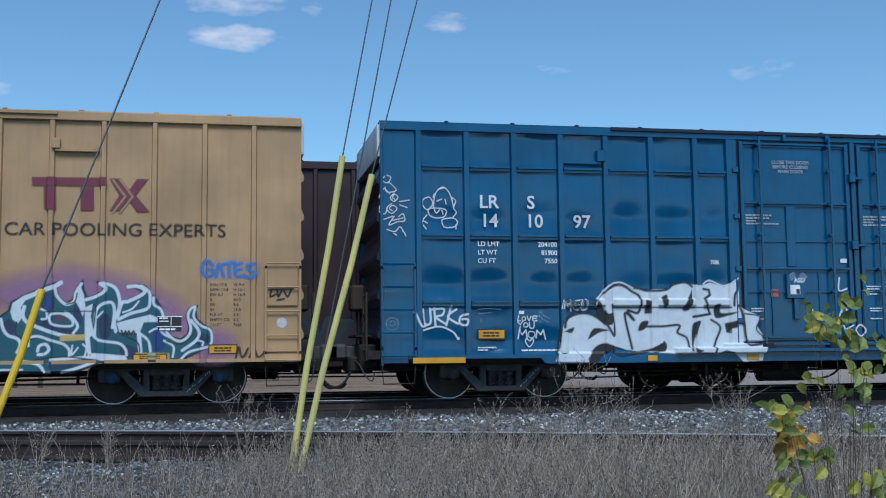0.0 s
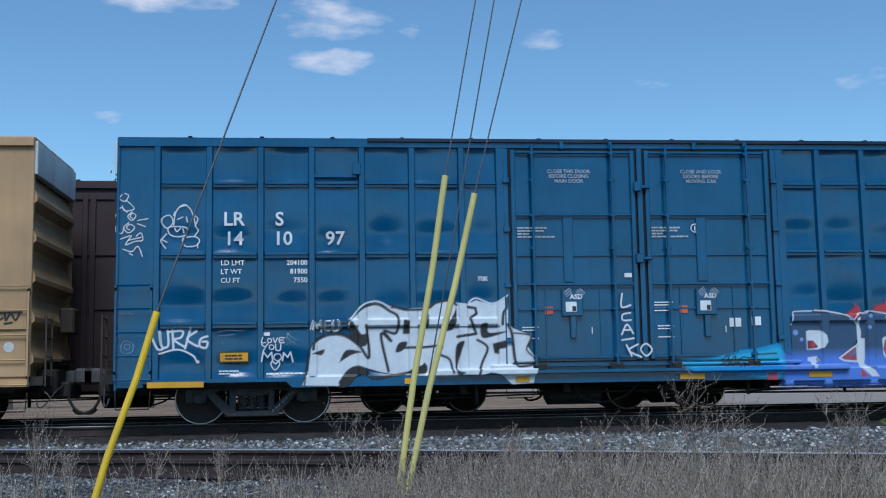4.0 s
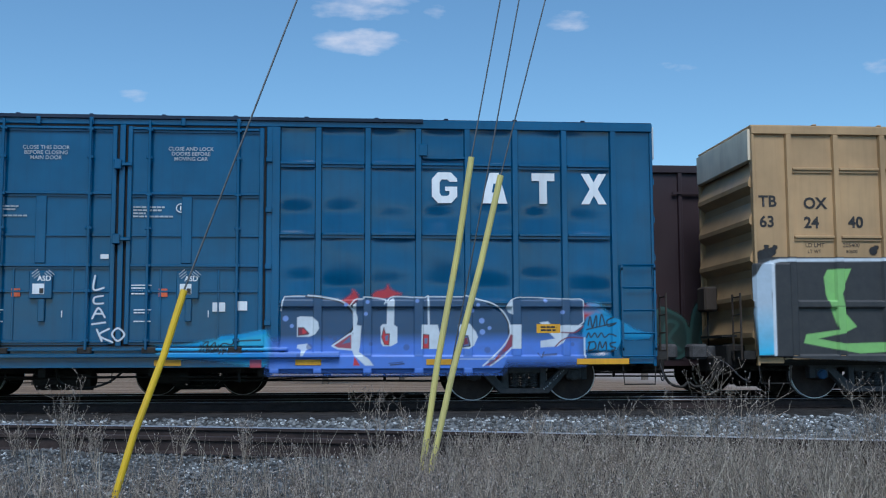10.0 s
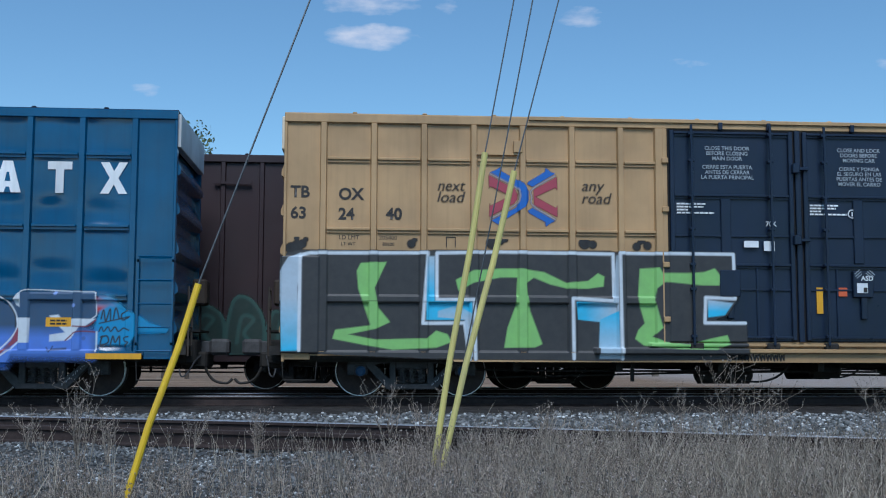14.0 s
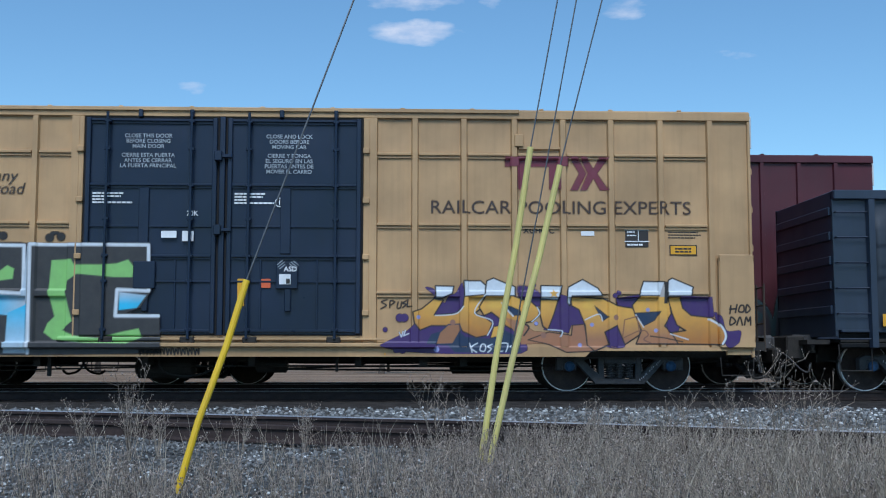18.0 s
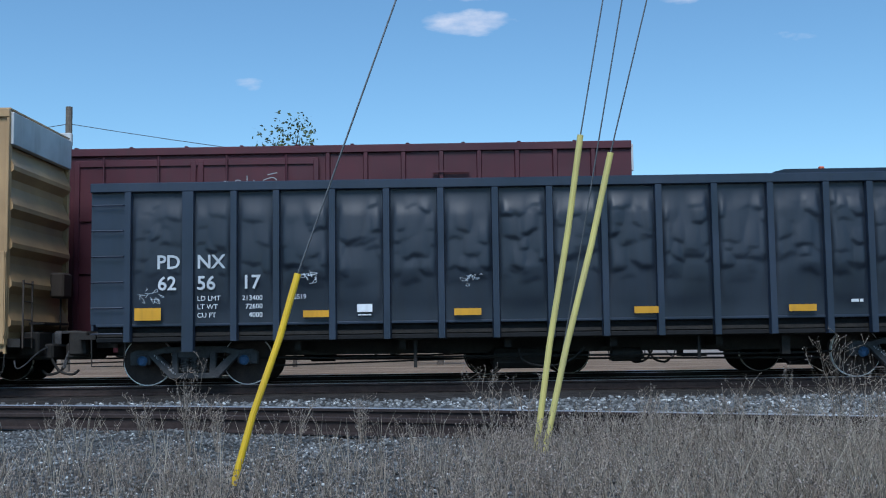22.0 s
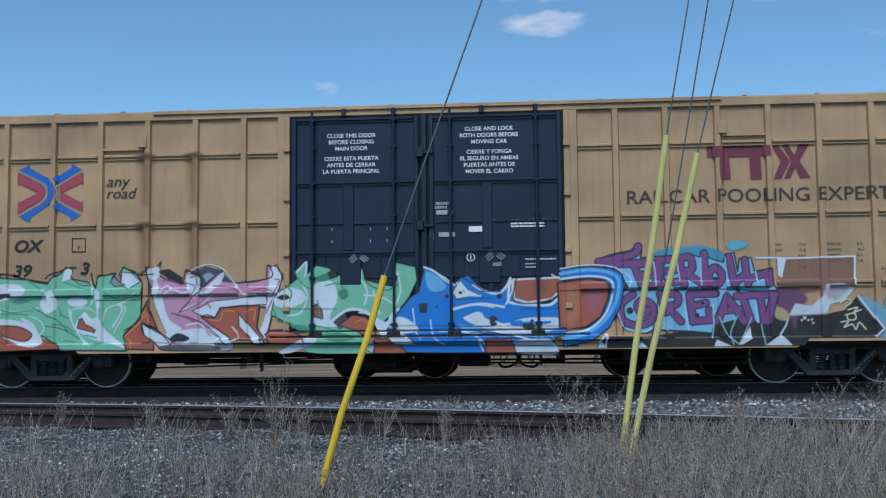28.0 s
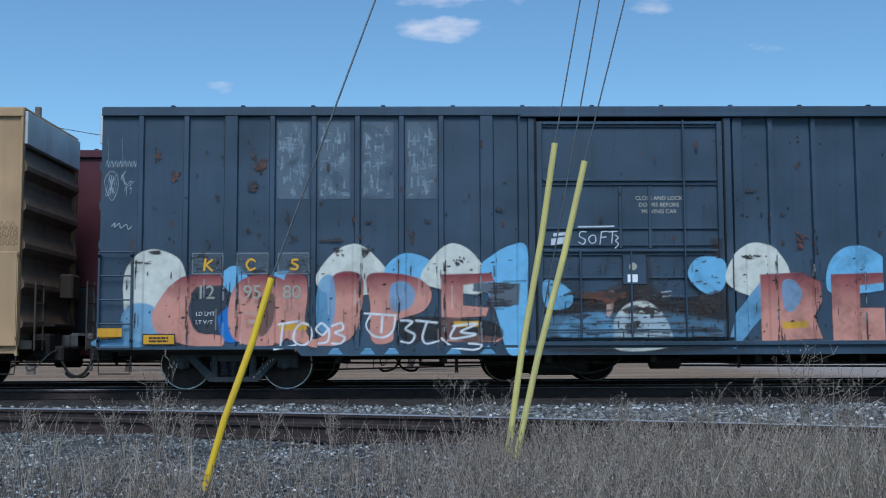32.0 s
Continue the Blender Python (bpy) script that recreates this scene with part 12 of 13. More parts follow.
def dress_d(c):
    for t, x, z in (("PD", 1.20, 2.10), ("NX", 1.92, 2.10), ("62", 1.22, 1.72), ("56", 1.92, 1.72), ("17", 2.72, 1.73)):
        lettering(c, t, x, z, 0.235, STENCIL, bold=0.006, y=-0.086)
    for i, (t, u) in enumerate((("LD LMT", "213400"), ("LT WT", "72600"), ("CU FT", "4000"))):
        lettering(c, t, 1.93, 1.52 - 0.15 * i, 0.085, WHITE, y=-0.086)
        lettering(c, u, 3.10, 1.52 - 0.15 * i, 0.085, WHITE, y=-0.086, align="RIGHT")
    lettering(c, "G519", 3.62, 1.53, 0.08, WHITE, y=-0.086)
    for x0, x1, z0, z1 in ((0.82, 1.29, 1.18, 1.40), (3.82, 4.28, 1.20, 1.32), (6.5, 6.98, 1.20, 1.32), (9.68, 10.16, 1.19, 1.31), (12.4, 12.88, 1.19, 1.31), (15.02, 15.48, 1.20, 1.42)):
        strip(c, x0, x1, z0, z1, -0.106)
    part("paper_card", boxed(4.78, 5.05, -0.09, -0.084, 1.28, 1.42), WHITE, c)
    bars(c, 4.8, 1.22, [(0.24, 0.02, 0)], WHITE, -0.088)
    bars(c, 13.5, 1.34, [(0.22, 0.05, 0)], WHITE, -0.088)
    bars(c, 14.98, 1.6, [(0.2, 0.02, 0), (0.15, 0.02, 0.04)], WHITE, -0.088)
    rk = random.Random(5)
    for x, z, al in ((0.85, 1.45, 0.8), (3.62, 1.72, 0.9), (6.55, 1.66, 0.6)):
        p = Paint(x, x + 0.6, z, z + 0.36, 0.009)
        for _ in range(9):
            u, w = x + rk.uniform(0.06, 0.42), z + rk.uniform(0.06, 0.26)
            p.line([(u, w), (u + rk.uniform(-0.03, 0.1), w + rk.uniform(-0.05, 0.08)), (u + rk.uniform(0.0, 0.12), w + rk.uniform(-0.08, 0.04)), (u + rk.uniform(-0.06, 0.06), w + rk.uniform(-0.06, 0.06))], 0.009, SNOW, alpha=al)
        p.put(c, lambda X, Z, g=0: np.full(X.shape, 0.100), "graffiti", "small silver scribble")


def f_door(c):
    """The wide sliding door with belts, rods and a lower ribbed half."""
    leaf = part("sliding_door", boxed(7.78, 11.15, -0.07, 0.0, 0.86, 4.80, 0.008), SLATE, c, "wide slate sliding door with rusty seams")
    for x in (7.84, 11.08):
        part("door_frame", boxed(x - 0.05, x + 0.05, -0.13, -0.07, 0.9, 4.76, 0.01), SLATE, leaf)
    # shade between leaf and jamb, laid on as black strips
    for x in (7.77, 11.16):
        part("door_edge_shade", boxed(x - 0.015, x + 0.015, -0.11, -0.05, 0.86, 4.84), SHADE_BLACK, leaf, "dark shade strip round the door leaf")
    for z, h in ((4.72, 0.04), (3.69, 0.06), (2.42, 0.05), (1.02, 0.04)):
        part("door_belt", box(boxed(7.9, 11.02, -0.14, -0.07, z, z + h, 0.01), 7.9, 11.02, -0.10, -0.07, z - h, z), SLATE, leaf)
    for z in (2.85, 2.55, 1.97):
        part("door_belt", boxed(7.9, 11.02, -0.105, -0.07, z - 0.018, z + 0.018, 0.005), SLATE, leaf)
    for z in (1.62, 1.5, 1.38, 1.26, 1.14):
        part("door_slat", boxed(7.9, 11.02, -0.122, -0.07, z - 0.022, z + 0.022, 0.008), SLATE, leaf)
    for x in (9.25, 9.78):
        part("door_stiffener", boxed(x, x + 0.06, -0.11, -0.07, 2.48, 3.6, 0.008), SLATE, leaf)
    for x in (8.55, 9.45, 10.42):
        part("lock_rod", tubed([(x, -0.15, 0.9), (x, -0.15, 2.45 if x < 10 else 4.8)], 0.02, 6), SLATE, leaf)
    part("lock_box", boxed(9.30, 9.72, -0.15, -0.07, 1.84, 2.36, 0.01), SLATE, leaf)
    part("door_track", box(boxed(7.5, 14.6, -0.14, -0.05, 4.86, 4.93, 0.01), 7.5, 14.6, -0.10, -0.05, 0.76, 0.84, 0.01), SLATE, c)
    part("door_jamb", box(boxed(7.64, 7.76, -0.09, 0.02, 0.8, 4.86, 0.01), 11.17, 11.30, -0.09, 0.02, 0.8, 4.86, 0.01), SLATE, c)
    stack(leaf, ("CLOSE AND LOCK", "DOORS BEFORE", "MOVING CAR"), 9.98, 3.36, 0.07, 0.12, INKPALE, -0.075, centre=True)
    part("inspection_mark", lathe_disc(9.48, -0.155, 2.16, 0.07), INKPALE, leaf)
    part("paper_card", boxed(9.38, 9.56, -0.156, -0.15, 1.88, 2.02), WHITE, leaf)


def dress_f(c):
    f_door(c)
    paint_f1(c, F_DEPTH)
    paint_f2(c, F_DEPTH)
    # three yellow strokes where the road's mark stood, over scratched patches
    p = Paint(1.6, 3.9, 2.0, 2.5, 0.0125)
    rk = random.Random(9)
    for x in (1.66, 2.46, 3.26):
        for _ in range(22):
            a, b = x + rk.uniform(0, 0.42), rk.uniform(2.08, 2.36)
            p.line([(a, b), (a + rk.uniform(0.05, 0.14), b + rk.uniform(-0.04, 0.06))], 0.016, rk.choice(((0.16, 0.2, 0.24), (0.02, 0.025, 0.03))), alpha=0.6)
    p.line([(1.88, 2.32), (1.86, 2.13)], 0.045, SIGN)
    p.line([(2.0, 2.31), (1.89, 2.22), (2.0, 2.12)], 0.04, SIGN, curve=False)
    p.line([(2.76, 2.29), (2.68, 2.32), (2.61, 2.23), (2.67, 2.13), (2.76, 2.16)], 0.04, SIGN)
    p.line([(3.52, 2.31), (3.44, 2.31), (3.42, 2.26), (3.52, 2.20), (3.49, 2.14), (3.40, 2.15)], 0.04, SIGN)
    p.put(c, F_DEPTH, "faded_mark", "scratched patches with yellow strokes", 0.010)
    for t, x in (("12", 1.72), ("95", 2.56), ("80", 3.25)):
        lettering(c, t, x, 1.62, 0.235, INKPALE, y=-0.069 if t == "95" else -0.012, bold=0.003)
    for i, t in enumerate(("LD LMT", "LT WT")):
        lettering(c, t, 1.72, 1.32 - 0.15 * i, 0.07, WHITE, y=-0.012)
        lettering(c, ("214200", "71800")[i], 2.58, 1.32 - 0.15 * i, 0.07, INKPALE, y=-0.069)
    sign(c, 0.80, 0.80, 0.58, 0.2, y=-0.066)
    strip(c, 0.02, 0.45, 0.95, 1.10, -0.112)
    # bleached rectangles of old lettering
    for k, x in enumerate((3.14, 3.88, 4.66, 5.45)):
        p = Paint(x, x + 0.58, 3.35, 4.82, 0.016)
        p.fill([(x, 3.4), (x + 0.57, 3.4), (x + 0.57, 4.8), (x, 4.8)], (0.16, 0.22, 0.28), alpha=0.55, soft=0.03)
        r3 = random.Random(k)
        for _ in range(60):
            a, b = x + r3.uniform(0.03, 0.46), r3.uniform(3.45, 4.6)
            w_, h_ = (r3.uniform(0.012, 0.035), r3.uniform(0.06, 0.22)) if r3.random() < 0.7 else (r3.uniform(0.05, 0.16), r3.uniform(0.012, 0.03))
            p.fill([(a, b), (a + w_, b + 0.01), (a + w_ * 0.8, b + h_), (a + 0.005, b + h_)], (0.30, 0.37, 0.43), alpha=0.55)
        p.wear(0.75, 5.0, k)
        p.put(c, F_DEPTH, "ghost_lettering", "bleached patches of old lettering")
    rs = random.Random(3)
    p = Paint(0.7, 18.0, 2.4, 4.6, 0.014)
    for _ in range(150):
        x, z, r_ = rs.uniform(0.8, 17.8), rs.uniform(2.45, 4.55), rs.choice((0.008, 0.010, 0.013, 0.018, 0.028))
        p.disc(x, z, r_, rs.choice(((0.07, 0.024, 0.014), (0.022, 0.013, 0.011))), rz=r_ * rs.choice((0.5, 0.8, 1.4, 2.6)), alpha=0.9)
    p.put(c, F_DEPTH, "rust_spots", "scattered rust spots where enamel has flaked", 0.008)
    rf = random.Random(17)
    for x0, x1, count in ((0.2, 7.5, 210), (7.8, 11.2, 150), (11.4, 14.2, 90)):
        p = Paint(x0, x1, 0.72, 2.45, 0.013)
        for _ in range(count):
            x, z = rf.uniform(x0 + 0.05, x1 - 0.2), rf.uniform(0.8, 2.35)
            near = min((abs(x - q) for q in (0.71, 1.52, 2.32, 3.06, 3.80, 4.58, 5.37, 6.08, 6.90, 7.55, 11.42, 12.02, 12.8, 13.6)))
            if near > 0.16 and rf.random() < 0.6 and not 7.8 < x < 11.2:
                continue
            w, h = rf.uniform(0.01, 0.09), rf.uniform(0.008, 0.03)
            if rf.random() < 0.35:
                w, h = h, w * 2.2
            p.fill([(x, z), (x + w * 0.5, z - h * 0.3), (x + w, z + h * 0.2), (x + w * 0.8, z + h), (x + w * 0.2, z + h * 0.8)], rf.choice(((0.018, 0.016, 0.018), (0.035, 0.02, 0.016), (0.03, 0.045, 0.06))), alpha=0.9)
        p.put(c, F_DEPTH, "flaked_paint", "dark flakes and scratches through the paint", 0.012)
    tag = Paint(0.02, 0.66, 2.7, 4.7, 0.012)
    rc = random.Random(41)
    for x, z in ((0.10, 4.55), (0.36, 4.5)):
        tag.line([(x, z), (x + 0.02, z - 0.45)], 0.012, (0.17, 0.23, 0.28), curve=False)
    for k in range(7):
        x = 0.07 + 0.08 * k
        tag.line([(x, 3.98), (x + 0.03, 4.10), (x + 0.05, 3.98), (x + 0.07, 4.08)], 0.013, (0.24, 0.30, 0.35))
    tag.line([(0.10, 3.55), (0.06, 3.75), (0.16, 3.90), (0.28, 3.84), (0.30, 3.60), (0.20, 3.38), (0.10, 3.55)], 0.014, (0.26, 0.32, 0.37))
    for k in range(5):
        tag.line([(0.07 + 0.045 * k, 3.45 + 0.02 * k), (0.16 + 0.03 * k, 3.86 - 0.03 * k)], 0.011, (0.24, 0.30, 0.35), curve=False)
        tag.line([(0.26 - 0.04 * k, 3.46), (0.10 + 0.04 * k, 3.84)], 0.011, (0.24, 0.30, 0.35), curve=False)
    for k in range(9):
        x, z = rc.uniform(0.34, 0.54), rc.uniform(3.46, 3.86)
        tag.line([(x, z), (x + rc.uniform(0.02, 0.1), z + rc.uniform(-0.1, 0.1)), (x + rc.uniform(-0.03, 0.08), z - 0.08)], 0.013, (0.24, 0.30, 0.35))
    tag.line([(0.20, 2.92), (0.26, 2.98), (0.25, 2.90), (0.34, 2.97), (0.36, 2.88), (0.46, 2.95), (0.50, 2.86), (0.56, 2.92)], 0.016, (0.34, 0.40, 0.44))
    tag.put(c, F_DEPTH, "graffiti", "pale chalk scribble")


def rust_patch(p, x, z, w, h, dark, r):
    """A ragged patch of flaked enamel: chips close together, rust or bare dark steel."""
    cols = ((0.020, 0.014, 0.013), (0.035, 0.022, 0.018)) if dark else ((0.13, 0.045, 0.022), (0.085, 0.028, 0.016), (0.03, 0.017, 0.013))
    for _ in range(6 + int(220 * w * h ** 0.5)):
        a, b = x + r.gauss(0, 0.45) * w, z + r.gauss(0, 0.45) * h
        u, v = r.uniform(0.12, 0.5) * w + 0.006, r.uniform(0.08, 0.35) * h + 0.006
        p.fill([(a - u, b + r.uniform(-v, v)), (a + r.uniform(-u, 0), b + v), (a + r.uniform(0, u), b + r.uniform(0, v)), (a + u, b + r.uniform(-v, v)), (a + r.uniform(-u, u), b - v)], r.choice(cols), alpha=r.uniform(0.6, 0.95))


# flaked places on the slate car: along, height, half width, half height, bare steel or rust
FLAKES = [
    (1.01, 4.23, 0.05, 0.16, 0), (1.32, 3.83, 0.07, 0.18, 0), (2.86, 4.03, 0.14, 0.15, 0), (2.7, 3.63, 0.14, 0.09, 1), (2.16, 4.16, 0.03, 0.03, 1), (2.08, 3.4, 0.04, 0.08, 1),
    (0.97, 3.24, 0.04, 0.02, 1), (3.33, 3.09, 0.03, 0.19, 1), (3.43, 2.71, 0.07, 0.09, 1), (4.15, 2.65, 0.23, 0.03, 1), (5.55, 2.67, 0.04, 0.19, 0), (5.85, 2.99, 0.07, 0.03, 1),
    (4.8, 2.97, 0.08, 0.04, 1), (2.84, 2.76, 0.05, 0.03, 1), (1.02, 2.44, 0.12, 0.03, 1), (4.26, 2.44, 0.06, 0.07, 1), (4.75, 2.44, 0.08, 0.08, 1), (6.4, 2.27, 0.08, 0.09, 1)]
MORE_FLAKES = [
    (1.93, 2.58, 0.04, 0.09, 1), (2.74, 3.17, 0.02, 0.03, 1), (1.83, 2.38, 0.1, 0.05, 1), (0.73, 2.26, 0.2, 0.02, 1), (12.49, 3.99, 0.04, 0.04, 0), (11.63, 3.51, 0.1, 0.05, 1),
    (12.54, 2.67, 0.1, 0.19, 0), (12.22, 3.09, 0.07, 0.02, 1), (11.96, 2.97, 0.01, 0.28, 1), (12.78, 2.57, 0.03, 0.22, 1), (11.59, 2.33, 0.15, 0.05, 1), (10.77, 1.43, 0.14, 0.2, 1),
    (10, 1.67, 0.08, 0.04, 1), (8.97, 1.61, 0.4, 0.12, 0), (9.73, 1.37, 0.19, 0.1, 1), (11.62, 0.83, 0.13, 0.03, 1), (7.12, 3.19, 0.08, 0.05, 1)]


def weather_f(c):
    """Flaked patches, chipped post edges and run-down streaks."""
    r = random.Random(23)
    for x, z, w, h, dark in FLAKES + MORE_FLAKES:
        p = Paint(x - 2.2 * w - 0.05, x + 2.2 * w + 0.05, z - 2.2 * h - 0.05, z + 2.2 * h + 0.05, 0.011)
        rust_patch(p, x, z, w, h, dark, r)
        p.put(c, F_DEPTH, "flaked_paint", "ragged flaked patch in the slate enamel", 0.016)
    for x in (0.65, 1.58, 2.19, 2.45, 3.0, 3.74, 4.64, 5.31, 6.14, 6.77, 7.03, 12.08, 12.74, 13.66):
        p = Paint(x - 0.1, x + 0.1, 0.74, 2.5, 0.011)
        for _ in range(16):
            z, q = r.uniform(0.8, 2.2), x + r.uniform(-0.02, 0.02)
            p.line([(q, z), (q + r.uniform(-0.012, 0.012), z + r.uniform(0.03, 0.22))], r.uniform(0.012, 0.024), r.choice(((0.014, 0.012, 0.013), (0.03, 0.02, 0.018), (0.22, 0.25, 0.27))), curve=False, alpha=0.85)
        p.put(c, F_DEPTH, "chipped_edge", "paint chipped off along a post's edge", 0.014)
    # old numbers' panels
    for x in (1.62, 2.42, 3.14):
        p = Paint(x, x + 0.62, 2.03, 2.47, 0.012)
        p.fill([(x + 0.03, 2.06), (x + 0.58, 2.06), (x + 0.58, 2.43), (x + 0.03, 2.43)], (0.16, 0.20, 0.24), alpha=0.35, edge=(0.26, 0.30, 0.33), edge_w=0.014)
        p.put(c, F_DEPTH, "faded_panel", "faded square behind a road mark", 0.006)


INKPALE = car_paint("cream_stencil_paint", (0.36, 0.35, 0.29), 0.5, (0.2, 0.2, 0.2), 0.3, 0.0)
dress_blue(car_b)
dress_c(car_c)
dress_e(car_e)
dress_a(car_a)
dress_d(car_d)
dress_f(car_f)
weather_f(car_f)

# ---- far train ----
FAR_X = {}
for k, off in enumerate((-17.1, -35.1, -53.1)):
    red = plain_box("boxcar", "dark oxide-red boxcar with outside posts on the far track" if k == 0 else "dark maroon boxcar with outside posts on the far track", RED if k == 0 else MAROON_RED, RED if k == 0 else MAROON_RED, [(0.75 + 0.80 * j, 0.06) for j in range(5)] + [(10.45 + 0.83 * j, 0.06) for j in range(8)],
                    (4.75, 10.45), L=17.1, y=24.4, group="cars of the far train", seed=10 + k)
    FAR_X[red] = off


def red_details(c, k):
    """Doors, lettering and paint on a far red car."""
    skin = RED if k == 0 else MAROON_RED
    leaf = part("sliding_door", boxed(6.75, 12.1, -0.07, 0.0, 0.86, 4.80, 0.008), skin, c, "wide ribbed red door")
    fr = bmesh.new()
    for x in (6.8, 9.36, 9.52, 12.05):
        box(fr, x - 0.06, x + 0.06, -0.12, -0.07, 0.9, 4.76, 0.01)
    for z in (4.70, 3.5, 2.35, 1.0):
        box(fr, 6.86, 11.99, -0.11, -0.07, z - 0.04, z + 0.04)
    part("door_frame", fr, skin, leaf)
    for x in (7.4, 8.6, 10.1, 11.4):
        part("lock_rod", tubed([(x, -0.15, 0.9), (x, -0.15, 4.86)], 0.022, 5), skin, leaf)
    stack(leaf, ("CLOSE AND LOCK", "DOORS BEFORE", "MOVING CAR"), 10.7, 3.9, 0.07, 0.13, WORN_WHITE, -0.075, centre=True)
    part("placard_holder", boxed(14.6, 15.4, -0.10, -0.05, 4.42, 4.47), skin, c)
    part("reflector_strip", boxed(18.15, 18.27, -0.125, -0.120, 1.1, 1.75), YELLOW, c)
    bars(c, 17.1, 2.2, [(0.35, 0.03, 0), (0.3, 0.03, 0.07), (0.35, 0.03, 0.07), (0.3, 0.03, 0.07), (0.35, 0.03, 0.07)], WHITE, -0.065)
    depth = lambda X, Z, g=0: np.full(X.shape, 0.075)
    p = Paint(12.4, 18.8, 0.75, 2.1, 0.03)
    r = random.Random(k)
    cols = ((0.012, 0.035, 0.030), (0.03, 0.085, 0.075)) if k == 1 else ((0.035, 0.030, 0.040), (0.02, 0.05, 0.06))
    for j in range(7):
        x = 12.7 + j * 0.85
        p.fill([(x - 0.3, 0.8), (x - 0.2, 1.6 + r.uniform(0, 0.4)), (x + 0.15, 1.75 + r.uniform(-0.2, 0.3)), (x + 0.45, 1.5), (x + 0.4, 0.85)], cols[0], curve=True, edge=cols[1], edge_w=0.08)
        p.line([(x - 0.1, 1.0), (x, 1.55), (x + 0.25, 1.5), (x + 0.05, 1.2), (x + 0.3, 0.95)], 0.08, cols[1])
    p.put(c, depth, "graffiti", "dull green block graffiti" if k == 1 else "white-outlined block graffiti")
    if k == 0:
        q = Paint(9.9, 11.4, 4.05, 4.5, 0.014)
        for pts in ([(10.05, 4.1), (10.0, 4.25), (10.12, 4.28), (10.2, 4.12)], [(10.25, 4.12), (10.3, 4.3), (10.42, 4.28), (10.4, 4.14), (10.3, 4.2)], [(10.55, 4.4), (10.55, 4.12)], [(10.7, 4.3), (10.72, 4.15)], [(10.9, 4.3), (11.1, 4.36), (11.2, 4.3)], [(11.0, 4.42), (11.2, 4.46)]):
            q.line(pts, 0.022, (0.36, 0.36, 0.38))
        q.put(c, lambda X, Z, g=0: np.full(X.shape, 0.16), "graffiti", "white scrawl high on the door")


for k, c in enumerate(list(FAR_X)):
    before = set(c.children)
    red_details(c, k)
    for o in set(c.children) - before:
        o.location.x -= 1.85


# ---- locomotive coupled behind the last red car ----
def locomotive():
    e = tagged(empty("locomotive", y=24.5), "dark blue diesel locomotive with a gold nose and handrails", "locomotive", "cars of the far train")
    part("frame", box(boxed(0.2, 19.5, 0.0, 3.0, 1.15, 1.45, 0.02), 0.2, 0.5, 0.1, 2.9, 0.5, 1.2), STEEL_DARK, e)
    part("side_frame", boxed(1.6, 18.0, 0.35, 2.7, 0.42, 1.15, 0.05), STEEL_DARK, e)
    part("fuel_tank", boxed(7.2, 12.2, 0.2, 2.8, 0.35, 1.15, 0.12), STEEL_DARK, e)
    part("pilot_steps", box(box(boxed(0.25, 0.75, -0.02, 0.45, 0.35, 0.42), 0.25, 0.75, -0.02, 0.45, 0.75, 0.82), 0.2, 0.25, -0.02, 0.5, 0.35, 1.2), STEEL_DARK, e)
    nose = bmesh.new()
    extrude_xz(nose, [(1.15, 1.45), (1.15, 3.2), (1.35, 3.42), (2.4, 3.42), (2.4, 1.45)], 0.75, 2.25)
    bmesh.ops.bevel(nose, geom=[ed for ed in nose.edges], offset=0.05, segments=2, affect="EDGES")
    part("nose", nose, GOLD, e, "gold low nose")
    part("nose_side", boxed(1.42, 2.45, 0.55, 2.45, 1.45, 3.40, 0.05), ENGINE, e)
    cab = bmesh.new()
    extrude_xz(cab, [(2.4, 1.45), (2.4, 4.2), (4.9, 4.2), (4.9, 1.45)], 0.08, 2.92)
    bmesh.ops.bevel(cab, geom=list(cab.edges), offset=0.03, segments=1, affect="EDGES")
    cb = part("cab", cab, ENGINE, e)
    part("cab_roof", extrude_xz(bmesh.new(), [(2.3, 4.2), (2.35, 4.34), (2.6, 4.40), (4.8, 4.40), (5.0, 4.2)], 0.05, 2.95), ENGINE, cb)
    part("window_frame", box(box(boxed(3.25, 4.4, 0.05, 0.08, 2.85, 2.9), 3.25, 4.4, 0.05, 0.08, 3.55, 3.6), 3.85, 3.9, 0.05, 0.08, 2.9, 3.55), STEEL_DARK, cb)
    part("window_pane", boxed(3.3, 4.35, 0.066, 0.074, 2.9, 3.55), GLASS, cb)
    lettering(e, "201", 3.15, 2.28, 0.34, GHOST, y=0.07, bold=0.01, name="cab_number")
    part("beacon", box(boxed(3.81, 3.91, 1.45, 1.55, 4.38, 4.56, 0.02), 3.80, 3.92, 1.44, 1.56, 4.55, 4.66, 0.02), ORANGE, e, "orange cab beacon")
    for x in (4.2, 4.4, 4.9):
        part("roof_stub", tubed([(x, 1.5, 4.46), (x, 1.5, 4.62)], 0.02, 6), STEEL_DARK, e)
    part("horn", box(tubed([(6.0, 1.5, 4.3), (6.0, 1.5, 4.75)], 0.015, 5), 5.8, 6.3, 1.4, 1.6, 4.52, 4.58, 0.01), STEEL_DARK, e)
    hood = part("long_hood", boxed(4.9, 19.0, 0.6, 2.4, 1.45, 4.15, 0.05), ENGINE, e)
    for x in np.arange(6.2, 18.6, 1.1):
        part("hood_door", boxed(x, x + 0.98, 0.585, 0.6, 1.7, 3.6, 0.006), ENGINE, hood)
    part("roof_dome", extrude_xz(bmesh.new(), [(1.9, 4.1), (2.0, 4.34), (2.2, 4.36), (2.4, 4.2)], 1.2, 1.8), STEEL_DARK, e)
